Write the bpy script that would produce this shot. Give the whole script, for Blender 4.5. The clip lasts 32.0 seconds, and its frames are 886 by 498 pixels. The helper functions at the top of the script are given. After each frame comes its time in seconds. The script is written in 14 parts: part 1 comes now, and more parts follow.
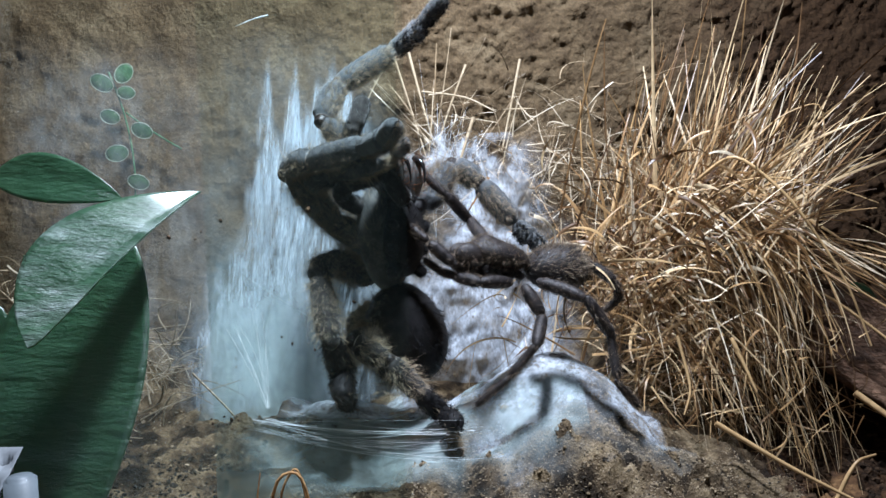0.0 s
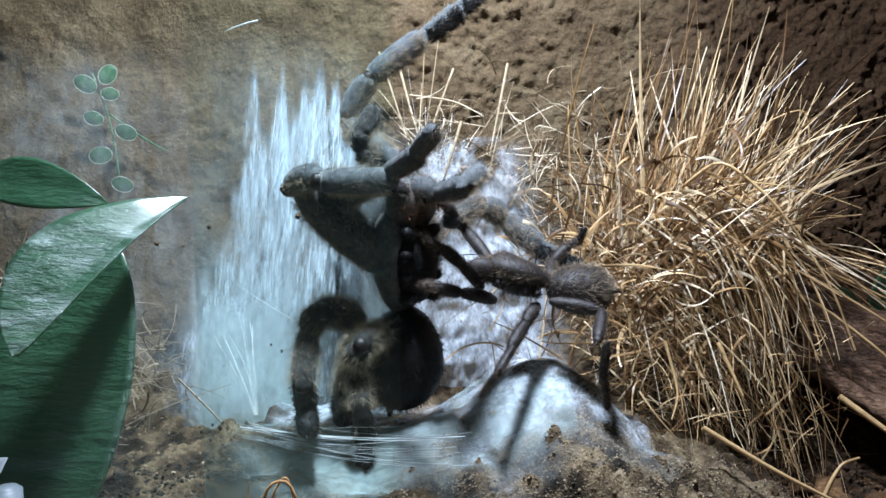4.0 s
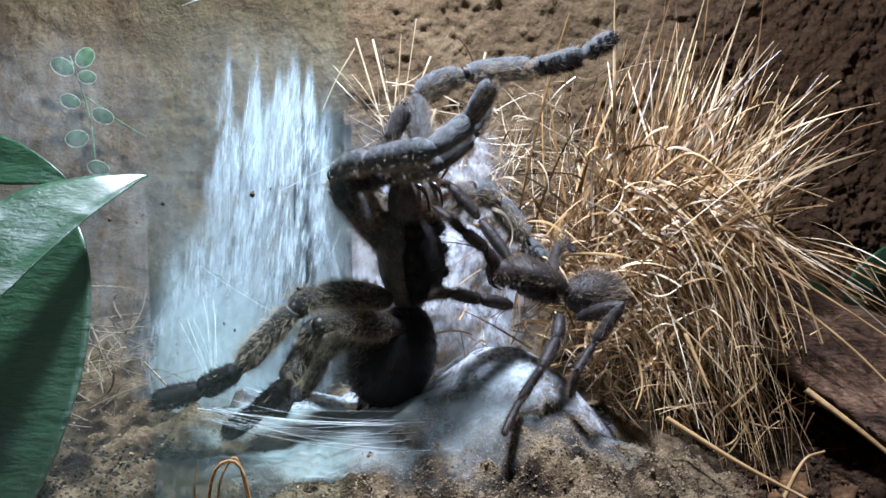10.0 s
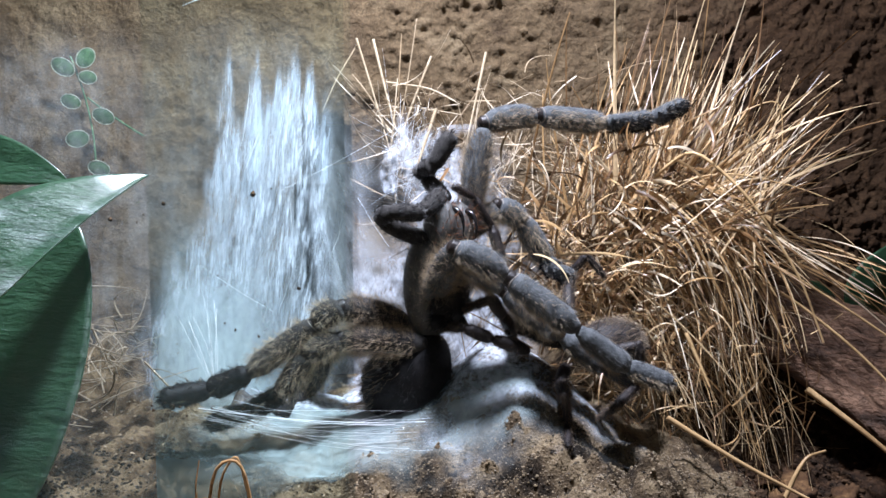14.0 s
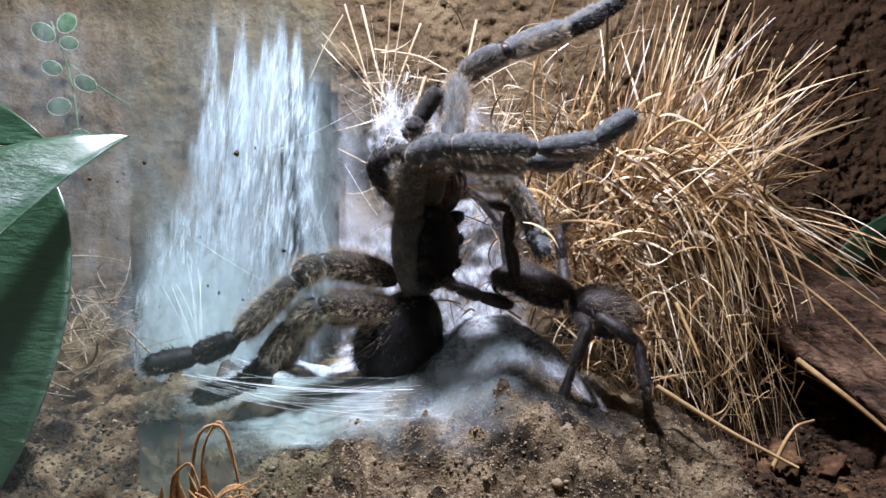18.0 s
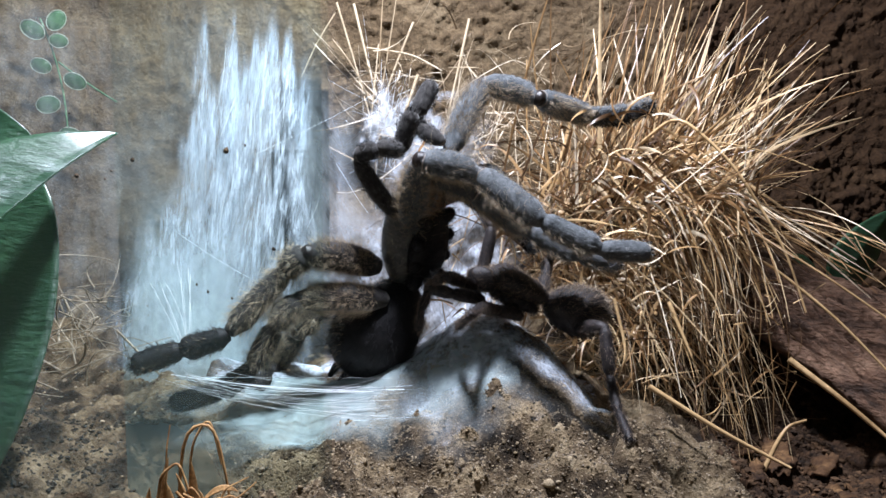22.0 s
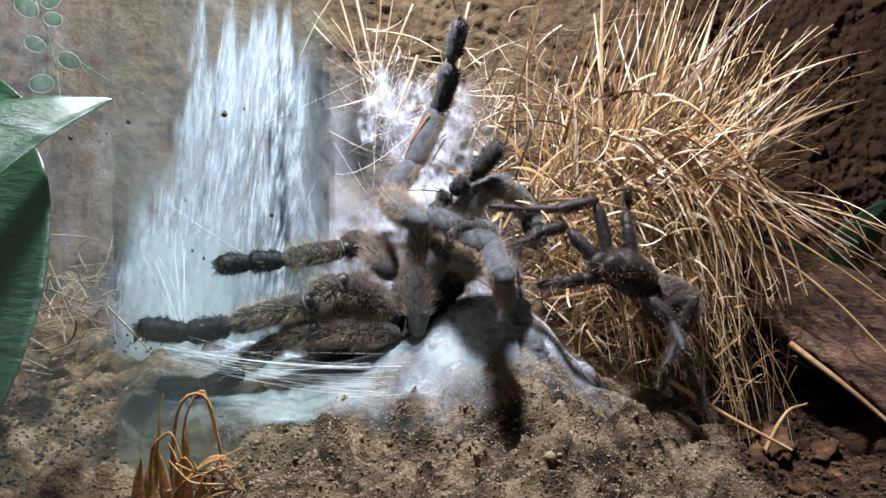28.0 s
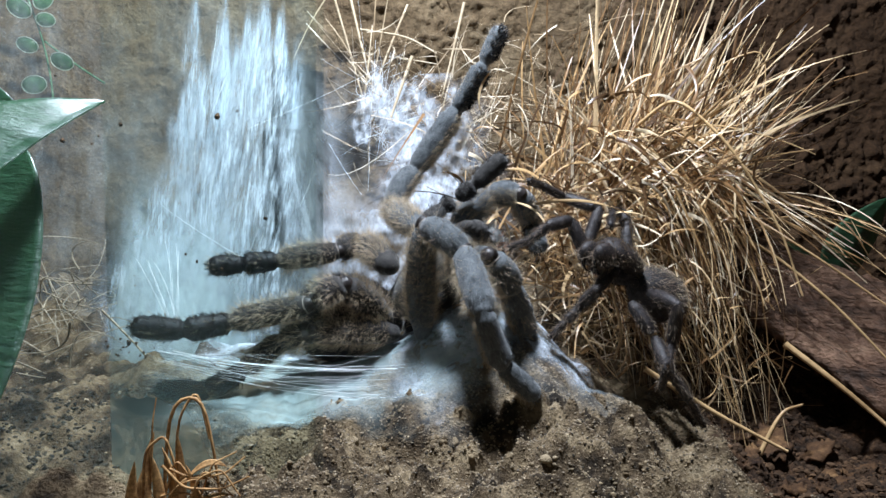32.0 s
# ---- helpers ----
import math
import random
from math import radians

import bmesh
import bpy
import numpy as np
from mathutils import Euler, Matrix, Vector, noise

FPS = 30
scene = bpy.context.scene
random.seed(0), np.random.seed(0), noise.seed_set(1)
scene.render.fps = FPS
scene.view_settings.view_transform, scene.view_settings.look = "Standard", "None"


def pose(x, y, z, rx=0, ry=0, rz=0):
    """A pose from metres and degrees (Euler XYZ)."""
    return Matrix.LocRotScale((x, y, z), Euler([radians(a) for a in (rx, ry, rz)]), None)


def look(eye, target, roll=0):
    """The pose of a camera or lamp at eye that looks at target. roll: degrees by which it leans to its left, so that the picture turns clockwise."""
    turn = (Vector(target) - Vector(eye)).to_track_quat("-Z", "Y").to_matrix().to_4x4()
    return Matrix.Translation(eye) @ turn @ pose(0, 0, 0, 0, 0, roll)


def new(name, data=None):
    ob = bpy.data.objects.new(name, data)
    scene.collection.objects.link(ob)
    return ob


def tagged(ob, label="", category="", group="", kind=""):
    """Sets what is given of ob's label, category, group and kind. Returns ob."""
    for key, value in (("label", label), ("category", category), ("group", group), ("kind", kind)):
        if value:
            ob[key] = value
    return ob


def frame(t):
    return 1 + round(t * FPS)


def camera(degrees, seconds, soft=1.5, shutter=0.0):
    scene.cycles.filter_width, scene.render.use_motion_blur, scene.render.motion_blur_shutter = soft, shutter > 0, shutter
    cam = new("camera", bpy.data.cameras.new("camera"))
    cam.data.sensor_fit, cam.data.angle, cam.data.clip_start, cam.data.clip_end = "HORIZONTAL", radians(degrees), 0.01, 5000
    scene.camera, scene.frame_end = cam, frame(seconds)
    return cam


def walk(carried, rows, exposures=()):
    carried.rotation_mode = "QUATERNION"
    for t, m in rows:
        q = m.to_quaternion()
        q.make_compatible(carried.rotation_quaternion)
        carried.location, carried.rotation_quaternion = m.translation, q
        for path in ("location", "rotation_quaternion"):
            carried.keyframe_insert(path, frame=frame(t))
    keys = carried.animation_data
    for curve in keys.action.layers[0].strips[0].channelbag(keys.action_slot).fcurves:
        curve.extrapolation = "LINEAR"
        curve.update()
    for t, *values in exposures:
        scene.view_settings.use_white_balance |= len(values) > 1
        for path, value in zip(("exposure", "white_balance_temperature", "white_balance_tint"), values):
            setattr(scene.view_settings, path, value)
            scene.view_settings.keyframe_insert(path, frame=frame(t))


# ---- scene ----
cam = camera(62.0, 32.0, soft=1.5)
PATH = [
    (0, pose(-0.0076, -0.0013, 0.1225, 85.06, 1.10, 1.15)),
    (0.5, pose(-0.0077, -0.0016, 0.1226, 85.06, 1.13, 1.42)),
    (1, pose(-0.0079, -0.0018, 0.1224, 85.02, 1.08, 1.44)),
    (1.5, pose(-0.0081, -0.0018, 0.1221, 85.07, 1.06, 1.35)),
    (2, pose(-0.0079, -0.0015, 0.1225, 84.93, 1.09, 1.33)),
    (2.5, pose(-0.0080, -0.0008, 0.1231, 85.17, 1.22, 0.99)),
    (4.5, pose(-0.0093, -0.0009, 0.1244, 84.78, 0.85, -0.24)),
    (5, pose(-0.0069, -0.0054, 0.1250, 83.34, 0.66, 0.39)),
    (5.5, pose(0.0004, -0.0203, 0.1258, 84.09, 1.36, 5.21)),
    (6, pose(0.0001, -0.0145, 0.1231, 84.23, 0.71, 3.88)),
    (6.5, pose(-0.0007, -0.0123, 0.1231, 84.53, 0.80, 3.31)),
    (7, pose(-0.0005, -0.0087, 0.1219, 84.84, 0.44, 2.34)),
    (7.5, pose(-0.0002, -0.0056, 0.1214, 84.88, 0.34, 1.43)),
    (8, pose(0.0001, -0.0031, 0.1205, 85.43, -0.03, 0.58)),
    (8.5, pose(0.0003, -0.0007, 0.1206, 85.93, -0.07, -0.19)),
    (9, pose(0.0001, -0.0002, 0.1203, 85.04, -0.06, -0.05)),
    (9.5, pose(-0.0001, -0.0001, 0.1200, 84.95, -0.10, -0.09)),
    (10, pose(0.0001, 0.0001, 0.1201, 84.96, -0.04, -0.07)),
    (11, pose(0.0004, 0.0000, 0.1195, 85.09, -0.06, -0.00)),
    (12, pose(0.0001, -0.0000, 0.1197, 85.13, 0.03, -0.01)),
    (13, pose(0.0000, 0.0000, 0.1200, 85.02, -0.00, 0.02)),
    (14, pose(0.0001, 0.0001, 0.1200, 84.96, 0.01, -0.03)),
    (15, pose(0.0002, 0.0000, 0.1192, 84.99, 0.04, -0.02)),
    (15.5, pose(0.0000, 0.0010, 0.1179, 83.94, 0.03, -0.34)),
    (17.5, pose(0.0007, 0.0028, 0.1153, 83.64, -0.37, -0.87)),
    (18, pose(0.0004, 0.0026, 0.1154, 83.66, -0.33, -0.80)),
    (18.5, pose(0.0013, 0.0033, 0.1156, 83.65, -0.39, -1.02)),
    (19, pose(0.0010, 0.0038, 0.1153, 83.69, -0.41, -1.34)),
    (19.5, pose(0.0012, 0.0037, 0.1153, 83.69, -0.36, -1.37)),
    (20, pose(0.0012, 0.0039, 0.1151, 83.74, -0.38, -1.34)),
    (21, pose(0.0009, 0.0038, 0.1155, 83.68, -0.29, -1.36)),
    (22, pose(0.0008, 0.0037, 0.1148, 83.74, -0.47, -1.31)),
    (22.5, pose(0.0009, 0.0039, 0.1146, 83.81, -0.43, -1.41)),
    (23, pose(0.0010, 0.0040, 0.1143, 83.69, -0.47, -1.50)),
    (23.5, pose(-0.0000, 0.0035, 0.1120, 83.60, -0.50, -1.41)),
    (24, pose(-0.0006, 0.0041, 0.1081, 83.89, -0.95, -1.60)),
    (24.5, pose(-0.0009, 0.0039, 0.1077, 84.02, -0.97, -1.60)),
    (25, pose(-0.0011, 0.0037, 0.1084, 83.87, -0.97, -1.58)),
    (25.5, pose(-0.0010, 0.0041, 0.1082, 83.96, -0.95, -1.67)),
    (27.5, pose(-0.0007, 0.0045, 0.1075, 84.08, -1.18, -1.80)),
    (28, pose(-0.0009, 0.0056, 0.1071, 84.18, -1.17, -1.86)),
    (29, pose(-0.0011, 0.0058, 0.1077, 84.04, -1.08, -2.06)),
    (30, pose(-0.0009, 0.0060, 0.1077, 84.06, -1.12, -2.09)),
    (31, pose(-0.0010, 0.0060, 0.1074, 84.13, -1.16, -2.09)),
    (32, pose(-0.0006, 0.0063, 0.1078, 84.09, -1.07, -2.17)),
]
walk(cam, PATH, exposures=[
    (0, -0.27, 6350, 9), (1, -0.17, 6350, 10), (2, -0.02, 6400, 12), (3.5, -0.07, 6250, 7), (5, -0.10, 6200, 6), (6, -0.06, 6200, 7), (8, 0.02, 6250, 11), (9, 0.06, 6420, 15),
    (11, 0.03, 6300, 11), (13, 0.05, 6600, 14), (14, 0.03, 6500, 16), (15, 0.06, 6500, 7), (18, 0.05, 6760, 19), (22, 0.06, 6600, 14), (24, 0.06, 6600, 13), (25, 0.06, 6600, 19), (28, 0.04, 7080, 18),
    (29, 0.03, 6850, 15), (30, 0.01, 6800, 10), (31, 0.01, 6750, 9), (32, -0.02, 6450, 7)])

# ---- light ----
world = bpy.data.worlds.new("room")
scene.world = world
world.use_nodes = True
world.node_tree.nodes["Background"].inputs[0].default_value = (0.62, 0.82, 1.0, 1)
world.node_tree.nodes["Background"].inputs[1].default_value = 0.09


def area_lamp(name, eye, target, size, watts, colour):
    data = bpy.data.lights.new(name, "AREA")
    data.shape, data.size, data.energy, data.color = "DISK", size, watts, colour
    ob = new(name, data)
    ob.matrix_world = look(eye, target)
    return ob


area_lamp("terrarium_lamp", (-0.008, 0.154, 0.335), (-0.042, 0.202, 0.08), 0.032, 2.02, (0.86, 0.945, 1.12))

# ---- materials ----


def blank(name):
    m = bpy.data.materials.new(name)
    m.use_nodes = True
    nodes = m.node_tree.nodes
    return m, nodes, m.node_tree.links, nodes["Principled BSDF"]


def noise_node(nodes, links, scale, detail=6.0, rough=0.6, stretch=None, lean=0.0):
    coord = nodes.new("ShaderNodeTexCoord")
    tex = nodes.new("ShaderNodeTexNoise")
    tex.inputs["Scale"].default_value = scale
    tex.inputs["Detail"].default_value = detail
    tex.inputs["Roughness"].default_value = rough
    out = coord.outputs["Object"]
    if stretch:
        mapping = nodes.new("ShaderNodeMapping")
        mapping.inputs["Scale"].default_value = stretch
        if lean:
            tilt = nodes.new("ShaderNodeMapping")
            tilt.inputs["Rotation"].default_value = (0, radians(lean), 0)
            links.new(out, tilt.inputs[0])
            out = tilt.outputs[0]
        links.new(out, mapping.inputs[0])
        out = mapping.outputs[0]
    links.new(out, tex.inputs["Vector"])
    return tex.outputs["Fac"]


def ramp_node(nodes, links, fac, stops):
    ramp = nodes.new("ShaderNodeValToRGB")
    els = ramp.color_ramp.elements
    while len(els) < len(stops):
        els.new(0.5)
    for el, (at, col) in zip(els, stops):
        el.position, el.color = at, (*col, 1)
    links.new(fac, ramp.inputs[0])
    return ramp.outputs[0]


def mix_node(nodes, links, fac, a, b, blend="MIX"):
    mix = nodes.new("ShaderNodeMix")
    mix.data_type, mix.blend_type = "RGBA", blend
    for value, socket in ((fac, mix.inputs[0]), (a, mix.inputs[6]), (b, mix.inputs[7])):
        if isinstance(value, (int, float)):
            socket.default_value = value
        elif isinstance(value, tuple):
            socket.default_value = (*value, 1)
        else:
            links.new(value, socket)
    return mix.outputs[2]


def bump_node(nodes, links, bsdf, height, strength, distance):
    bump = nodes.new("ShaderNodeBump")
    bump.inputs["Strength"].default_value = strength
    bump.inputs["Distance"].default_value = distance
    links.new(height, bump.inputs["Height"])
    links.new(bump.outputs[0], bsdf.inputs["Normal"])


def grained(name, stops, rough=0.8, scale=120.0, fine=900.0, bump=0.5, depth=0.0006, stretch=None, vary=0.0, spec=0.3):
    """A matt natural surface: colour at a coarse and a fine scale, and a fine relief."""
    m, nodes, links, bsdf = blank(name)
    coarse = noise_node(nodes, links, scale, 5.0, 0.6, stretch)
    grain = noise_node(nodes, links, fine, 4.0, 0.65, stretch)
    col = ramp_node(nodes, links, coarse, stops)
    speck = ramp_node(nodes, links, grain, [(0.3, (0.45, 0.45, 0.45)), (0.7, (1.25, 1.25, 1.25))])
    col = mix_node(nodes, links, 0.8, col, speck, "MULTIPLY")
    if vary:
        geo = nodes.new("ShaderNodeNewGeometry")
        shade = ramp_node(nodes, links, geo.outputs["Random Per Island"], [(0.0, (1 - vary,) * 3), (1.0, (1 + vary,) * 3)])
        col = mix_node(nodes, links, 1.0, col, shade, "MULTIPLY")
    links.new(col, bsdf.inputs["Base Color"])
    bsdf.inputs["Roughness"].default_value = rough
    bsdf.inputs["Specular IOR Level"].default_value = spec
    bump_node(nodes, links, bsdf, grain, bump, depth)
    return m


SOIL = grained("sandy_soil", [(0.37, (0.030, 0.020, 0.011)), (0.48, (0.140, 0.096, 0.054)), (0.6, (0.31, 0.228, 0.132)), (0.8, (0.56, 0.45, 0.29))], 0.9, 110, 1300, 1.0, 0.0014)
CRUMB = grained("soil_crumb", [(0.3, (0.15, 0.100, 0.055)), (0.7, (0.42, 0.32, 0.195))], 0.5, 200, 1500, 0.6, 0.0004, vary=0.5, spec=0.7)


def peat_side(m):
    """Beyond the foot of the bank the sand gives way to dark fibrous peat, along an uneven line."""
    nodes, links = m.node_tree.nodes, m.node_tree.links
    bsdf = nodes["Principled BSDF"]
    sand = bsdf.inputs["Base Color"].links[0].from_socket
    coord = nodes.new("ShaderNodeTexCoord")
    split = nodes.new("ShaderNodeSeparateXYZ")
    links.new(coord.outputs["Object"], split.inputs[0])
    spread = nodes.new("ShaderNodeMath")
    spread.operation = "MULTIPLY_ADD"
    links.new(noise_node(nodes, links, 90, 5, 0.65), spread.inputs[0])
    spread.inputs[1].default_value = 0.030
    links.new(split.outputs[0], spread.inputs[2])
    line = nodes.new("ShaderNodeMapRange")
    line.inputs["From Min"].default_value, line.inputs["From Max"].default_value = 0.091, 0.098
    links.new(spread.outputs[0], line.inputs[0])
    fibre = ramp_node(nodes, links, noise_node(nodes, links, 240, 6, 0.7), [(0.35, (0.012, 0.007, 0.004)), (0.55, (0.060, 0.030, 0.014)), (0.75, (0.18, 0.095, 0.045))])
    links.new(mix_node(nodes, links, line.outputs[0], sand, fibre), bsdf.inputs["Base Color"])


peat_side(SOIL)
CLUMP = grained("packed_sand", [(0.3, (0.10, 0.068, 0.038)), (0.5, (0.24, 0.175, 0.100)), (0.7, (0.46, 0.36, 0.23))], 0.85, 160, 1600, 1.0, 0.0006, vary=0.35)
PEAT = grained("dark_peat", [(0.3, (0.028, 0.016, 0.009)), (0.7, (0.14, 0.078, 0.040))], 0.95, 150, 900, 0.9, 0.0008, vary=0.5)
MUD = grained("damp_soil", [(0.3, (0.020, 0.017, 0.012)), (0.7, (0.085, 0.072, 0.052))], 0.9, 150, 1100, 0.9, 0.0006, vary=0.5)
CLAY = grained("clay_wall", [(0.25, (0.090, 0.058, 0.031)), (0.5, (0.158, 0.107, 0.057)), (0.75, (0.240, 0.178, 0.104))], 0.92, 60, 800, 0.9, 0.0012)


def shaded_red_side(m):
    """Redder clay towards the bark, with that side's shade painted in: an uneven line across the wall."""
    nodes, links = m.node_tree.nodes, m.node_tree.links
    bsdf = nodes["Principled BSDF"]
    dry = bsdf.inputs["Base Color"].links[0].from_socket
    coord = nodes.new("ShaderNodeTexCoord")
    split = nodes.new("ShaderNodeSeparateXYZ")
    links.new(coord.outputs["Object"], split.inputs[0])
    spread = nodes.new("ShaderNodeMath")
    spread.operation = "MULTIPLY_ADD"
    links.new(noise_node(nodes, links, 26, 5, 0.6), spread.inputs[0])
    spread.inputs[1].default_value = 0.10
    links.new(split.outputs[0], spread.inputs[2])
    side_fade = nodes.new("ShaderNodeMapRange")
    side_fade.inputs["From Min"].default_value, side_fade.inputs["From Max"].default_value = 0.120, 0.170
    links.new(spread.outputs[0], side_fade.inputs[0])
    # redder tone and painted dimming in one multiplier
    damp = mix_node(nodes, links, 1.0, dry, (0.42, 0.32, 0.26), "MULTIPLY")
    links.new(mix_node(nodes, links, side_fade.outputs[0], dry, damp), bsdf.inputs["Base Color"])


shaded_red_side(CLAY)


def straw_material(name, stops):
    """Dry grass: every blade its own shade, with fine lengthwise grain."""
    m, nodes, links, bsdf = blank(name)
    geo = nodes.new("ShaderNodeNewGeometry")
    blade_col = ramp_node(nodes, links, geo.outputs["Random Per Island"], stops)
    grain = noise_node(nodes, links, 700, 4, 0.65)
    blotch = noise_node(nodes, links, 70, 4, 0.6)
    col = mix_node(nodes, links, 0.8, blade_col, ramp_node(nodes, links, blotch, [(0.3, (0.55, 0.47, 0.40)), (0.65, (1.15, 1.12, 1.1))]), "MULTIPLY")
    col = mix_node(nodes, links, 0.6, col, ramp_node(nodes, links, grain, [(0.3, (0.6,) * 3), (0.7, (1.2,) * 3)]), "MULTIPLY")
    links.new(col, bsdf.inputs["Base Color"])
    bsdf.inputs["Roughness"].default_value = 0.36
    bump_node(nodes, links, bsdf, grain, 0.3, 0.0002)
    return m


STRAW = straw_material("dry_grass", [(0.0, (0.075, 0.040, 0.020)), (0.26, (0.28, 0.155, 0.064)), (0.55, (0.62, 0.41, 0.195)), (0.80, (0.84, 0.65, 0.39)), (1.0, (0.95, 0.85, 0.66))])
BLEACHED = straw_material("bleached_straw", [(0.0, (0.16, 0.11, 0.065)), (0.3, (0.40, 0.30, 0.18)), (0.65, (0.66, 0.55, 0.38)), (1.0, (0.86, 0.78, 0.62))])
ROOT = grained("dry_root", [(0.3, (0.30, 0.24, 0.16)), (0.7, (0.52, 0.44, 0.32))], 0.7, 150, 900, 0.3, 0.0002, vary=0.3)
BARK = grained("cork_bark", [(0.28, (0.034, 0.019, 0.012)), (0.5, (0.155, 0.082, 0.048)), (0.68, (0.29, 0.170, 0.105)), (0.85, (0.44, 0.32, 0.22))], 0.7, 130, 700, 1.0, 0.0016, stretch=(0.3, 0.9, 1.6))
CHIP = grained("rotten_wood", [(0.3, (0.022, 0.010, 0.005)), (0.55, (0.105, 0.052, 0.022)), (0.78, (0.30, 0.165, 0.070))], 0.85, 260, 1200, 0.9, 0.0005, stretch=(0.4, 1, 1), vary=0.4)


def leaf_material():
    """A thick green leaf: waxy, faintly veined, with light coming through it."""
    m, nodes, links, bsdf = blank("green_leaf")
    col = ramp_node(nodes, links, noise_node(nodes, links, 60, 4, 0.6, (1, 1, 0.3)), [(0.3, (0.034, 0.098, 0.052)), (0.7, (0.074, 0.172, 0.092))])
    links.new(col, bsdf.inputs["Base Color"])
    bsdf.inputs["Roughness"].default_value = 0.30
    bsdf.inputs["Specular IOR Level"].default_value = 0.6
    bsdf.inputs["Coat Weight"].default_value = 1.0
    bsdf.inputs["Coat Roughness"].default_value = 0.22
    bump_node(nodes, links, bsdf, noise_node(nodes, links, 130, 6, 0.68, (0.5, 1, 1.6)), 1.0, 0.0022)
    inner = nodes.new("ShaderNodeBsdfTranslucent")
    inner.inputs[0].default_value = (0.14, 0.36, 0.14, 1)
    mix = nodes.new("ShaderNodeMixShader")
    mix.inputs[0].default_value = 0.40
    links.new(bsdf.outputs[0], mix.inputs[1])
    links.new(inner.outputs[0], mix.inputs[2])
    links.new(mix.outputs[0], nodes["Material Output"].inputs[0])
    return m


LEAF = leaf_material()


def glare_leaf():
    """The same leaf with the lamp's glare painted along it in pale streaks."""
    m = leaf_material()
    m.name = "glare_leaf"
    nodes, links = m.node_tree.nodes, m.node_tree.links
    bsdf = nodes["Principled BSDF"]
    green = bsdf.inputs["Base Color"].links[0].from_socket
    glare = ramp_node(nodes, links, noise_node(nodes, links, 95, 6, 0.7, (0.5, 1, 1.9)), [(0.46, (0.03,) * 3), (0.58, (0.28,) * 3), (0.68, (0.90,) * 3)])
    links.new(mix_node(nodes, links, glare, green, (0.52, 0.60, 0.58)), bsdf.inputs["Base Color"])
    return m


GLARE_LEAF = glare_leaf()


def variegated_material():
    m, nodes, links, bsdf = blank("creeper_leaf")
    col = ramp_node(nodes, links, noise_node(nodes, links, 350, 3, 0.6), [(0.40, (0.030, 0.110, 0.040)), (0.62, (0.090, 0.21, 0.085)), (0.75, (0.40, 0.46, 0.32))])
    links.new(col, bsdf.inputs["Base Color"])
    bsdf.inputs["Roughness"].default_value = 0.45
    return m


CREEPER = variegated_material()
PALE_RIM = grained("pale_leaf_rim", [(0.3, (0.34, 0.42, 0.30)), (0.7, (0.58, 0.62, 0.46))], 0.5, 300, 1500, 0.2, 0.0002)


def glass_material(name, haze, tint, streak, foot, low, high):
    """A clear pane under a film of dried water marks: mostly see-through, a little milky, with a faint gloss."""
    m, nodes, links, bsdf = blank(name)
    nodes.remove(bsdf)
    clear = nodes.new("ShaderNodeBsdfTransparent")
    clear.inputs[0].default_value = (*tint, 1)
    front = nodes.new("ShaderNodeBsdfDiffuse")
    front.inputs[0].default_value = (0.48, 0.72, 0.76, 1)
    rear = nodes.new("ShaderNodeBsdfTranslucent")
    rear.inputs[0].default_value = (0.48, 0.72, 0.76, 1)
    film = nodes.new("ShaderNodeMixShader")
    film.inputs[0].default_value = 0.5
    links.new(front.outputs[0], film.inputs[1])
    links.new(rear.outputs[0], film.inputs[2])
    gloss = nodes.new("ShaderNodeBsdfGlossy")
    gloss.inputs["Roughness"].default_value = 0.03
    marks = ramp_node(nodes, links, noise_node(nodes, links, 26, 5, 0.62, streak), [(0.3, (haze * 0.7,) * 3), (0.7, (haze * 1.4,) * 3)])
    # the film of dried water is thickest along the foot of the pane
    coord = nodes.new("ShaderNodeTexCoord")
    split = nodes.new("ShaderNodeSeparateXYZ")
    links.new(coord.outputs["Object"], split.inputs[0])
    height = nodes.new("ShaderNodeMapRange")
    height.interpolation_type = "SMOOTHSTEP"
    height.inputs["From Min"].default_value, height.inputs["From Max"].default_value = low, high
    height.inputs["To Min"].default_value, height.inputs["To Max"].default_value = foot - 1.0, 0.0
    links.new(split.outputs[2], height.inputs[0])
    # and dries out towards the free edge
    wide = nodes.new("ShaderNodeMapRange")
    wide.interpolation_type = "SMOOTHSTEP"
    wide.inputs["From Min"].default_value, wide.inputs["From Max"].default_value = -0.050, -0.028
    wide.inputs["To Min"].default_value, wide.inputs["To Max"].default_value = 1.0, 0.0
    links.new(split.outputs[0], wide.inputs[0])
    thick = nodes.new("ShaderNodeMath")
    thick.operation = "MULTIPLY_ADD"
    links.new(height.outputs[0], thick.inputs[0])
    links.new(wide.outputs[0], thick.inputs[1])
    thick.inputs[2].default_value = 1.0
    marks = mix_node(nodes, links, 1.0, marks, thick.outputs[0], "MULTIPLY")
    one = nodes.new("ShaderNodeMixShader")
    links.new(marks, one.inputs[0])
    links.new(clear.outputs[0], one.inputs[1])
    links.new(film.outputs[0], one.inputs[2])
    fresnel = nodes.new("ShaderNodeFresnel")
    fresnel.inputs[0].default_value = 1.35
    two = nodes.new("ShaderNodeMixShader")
    links.new(fresnel.outputs[0], two.inputs[0])
    links.new(one.outputs[0], two.inputs[1])
    links.new(gloss.outputs[0], two.inputs[2])
    links.new(two.outputs[0], nodes["Material Output"].inputs[0])
    return m


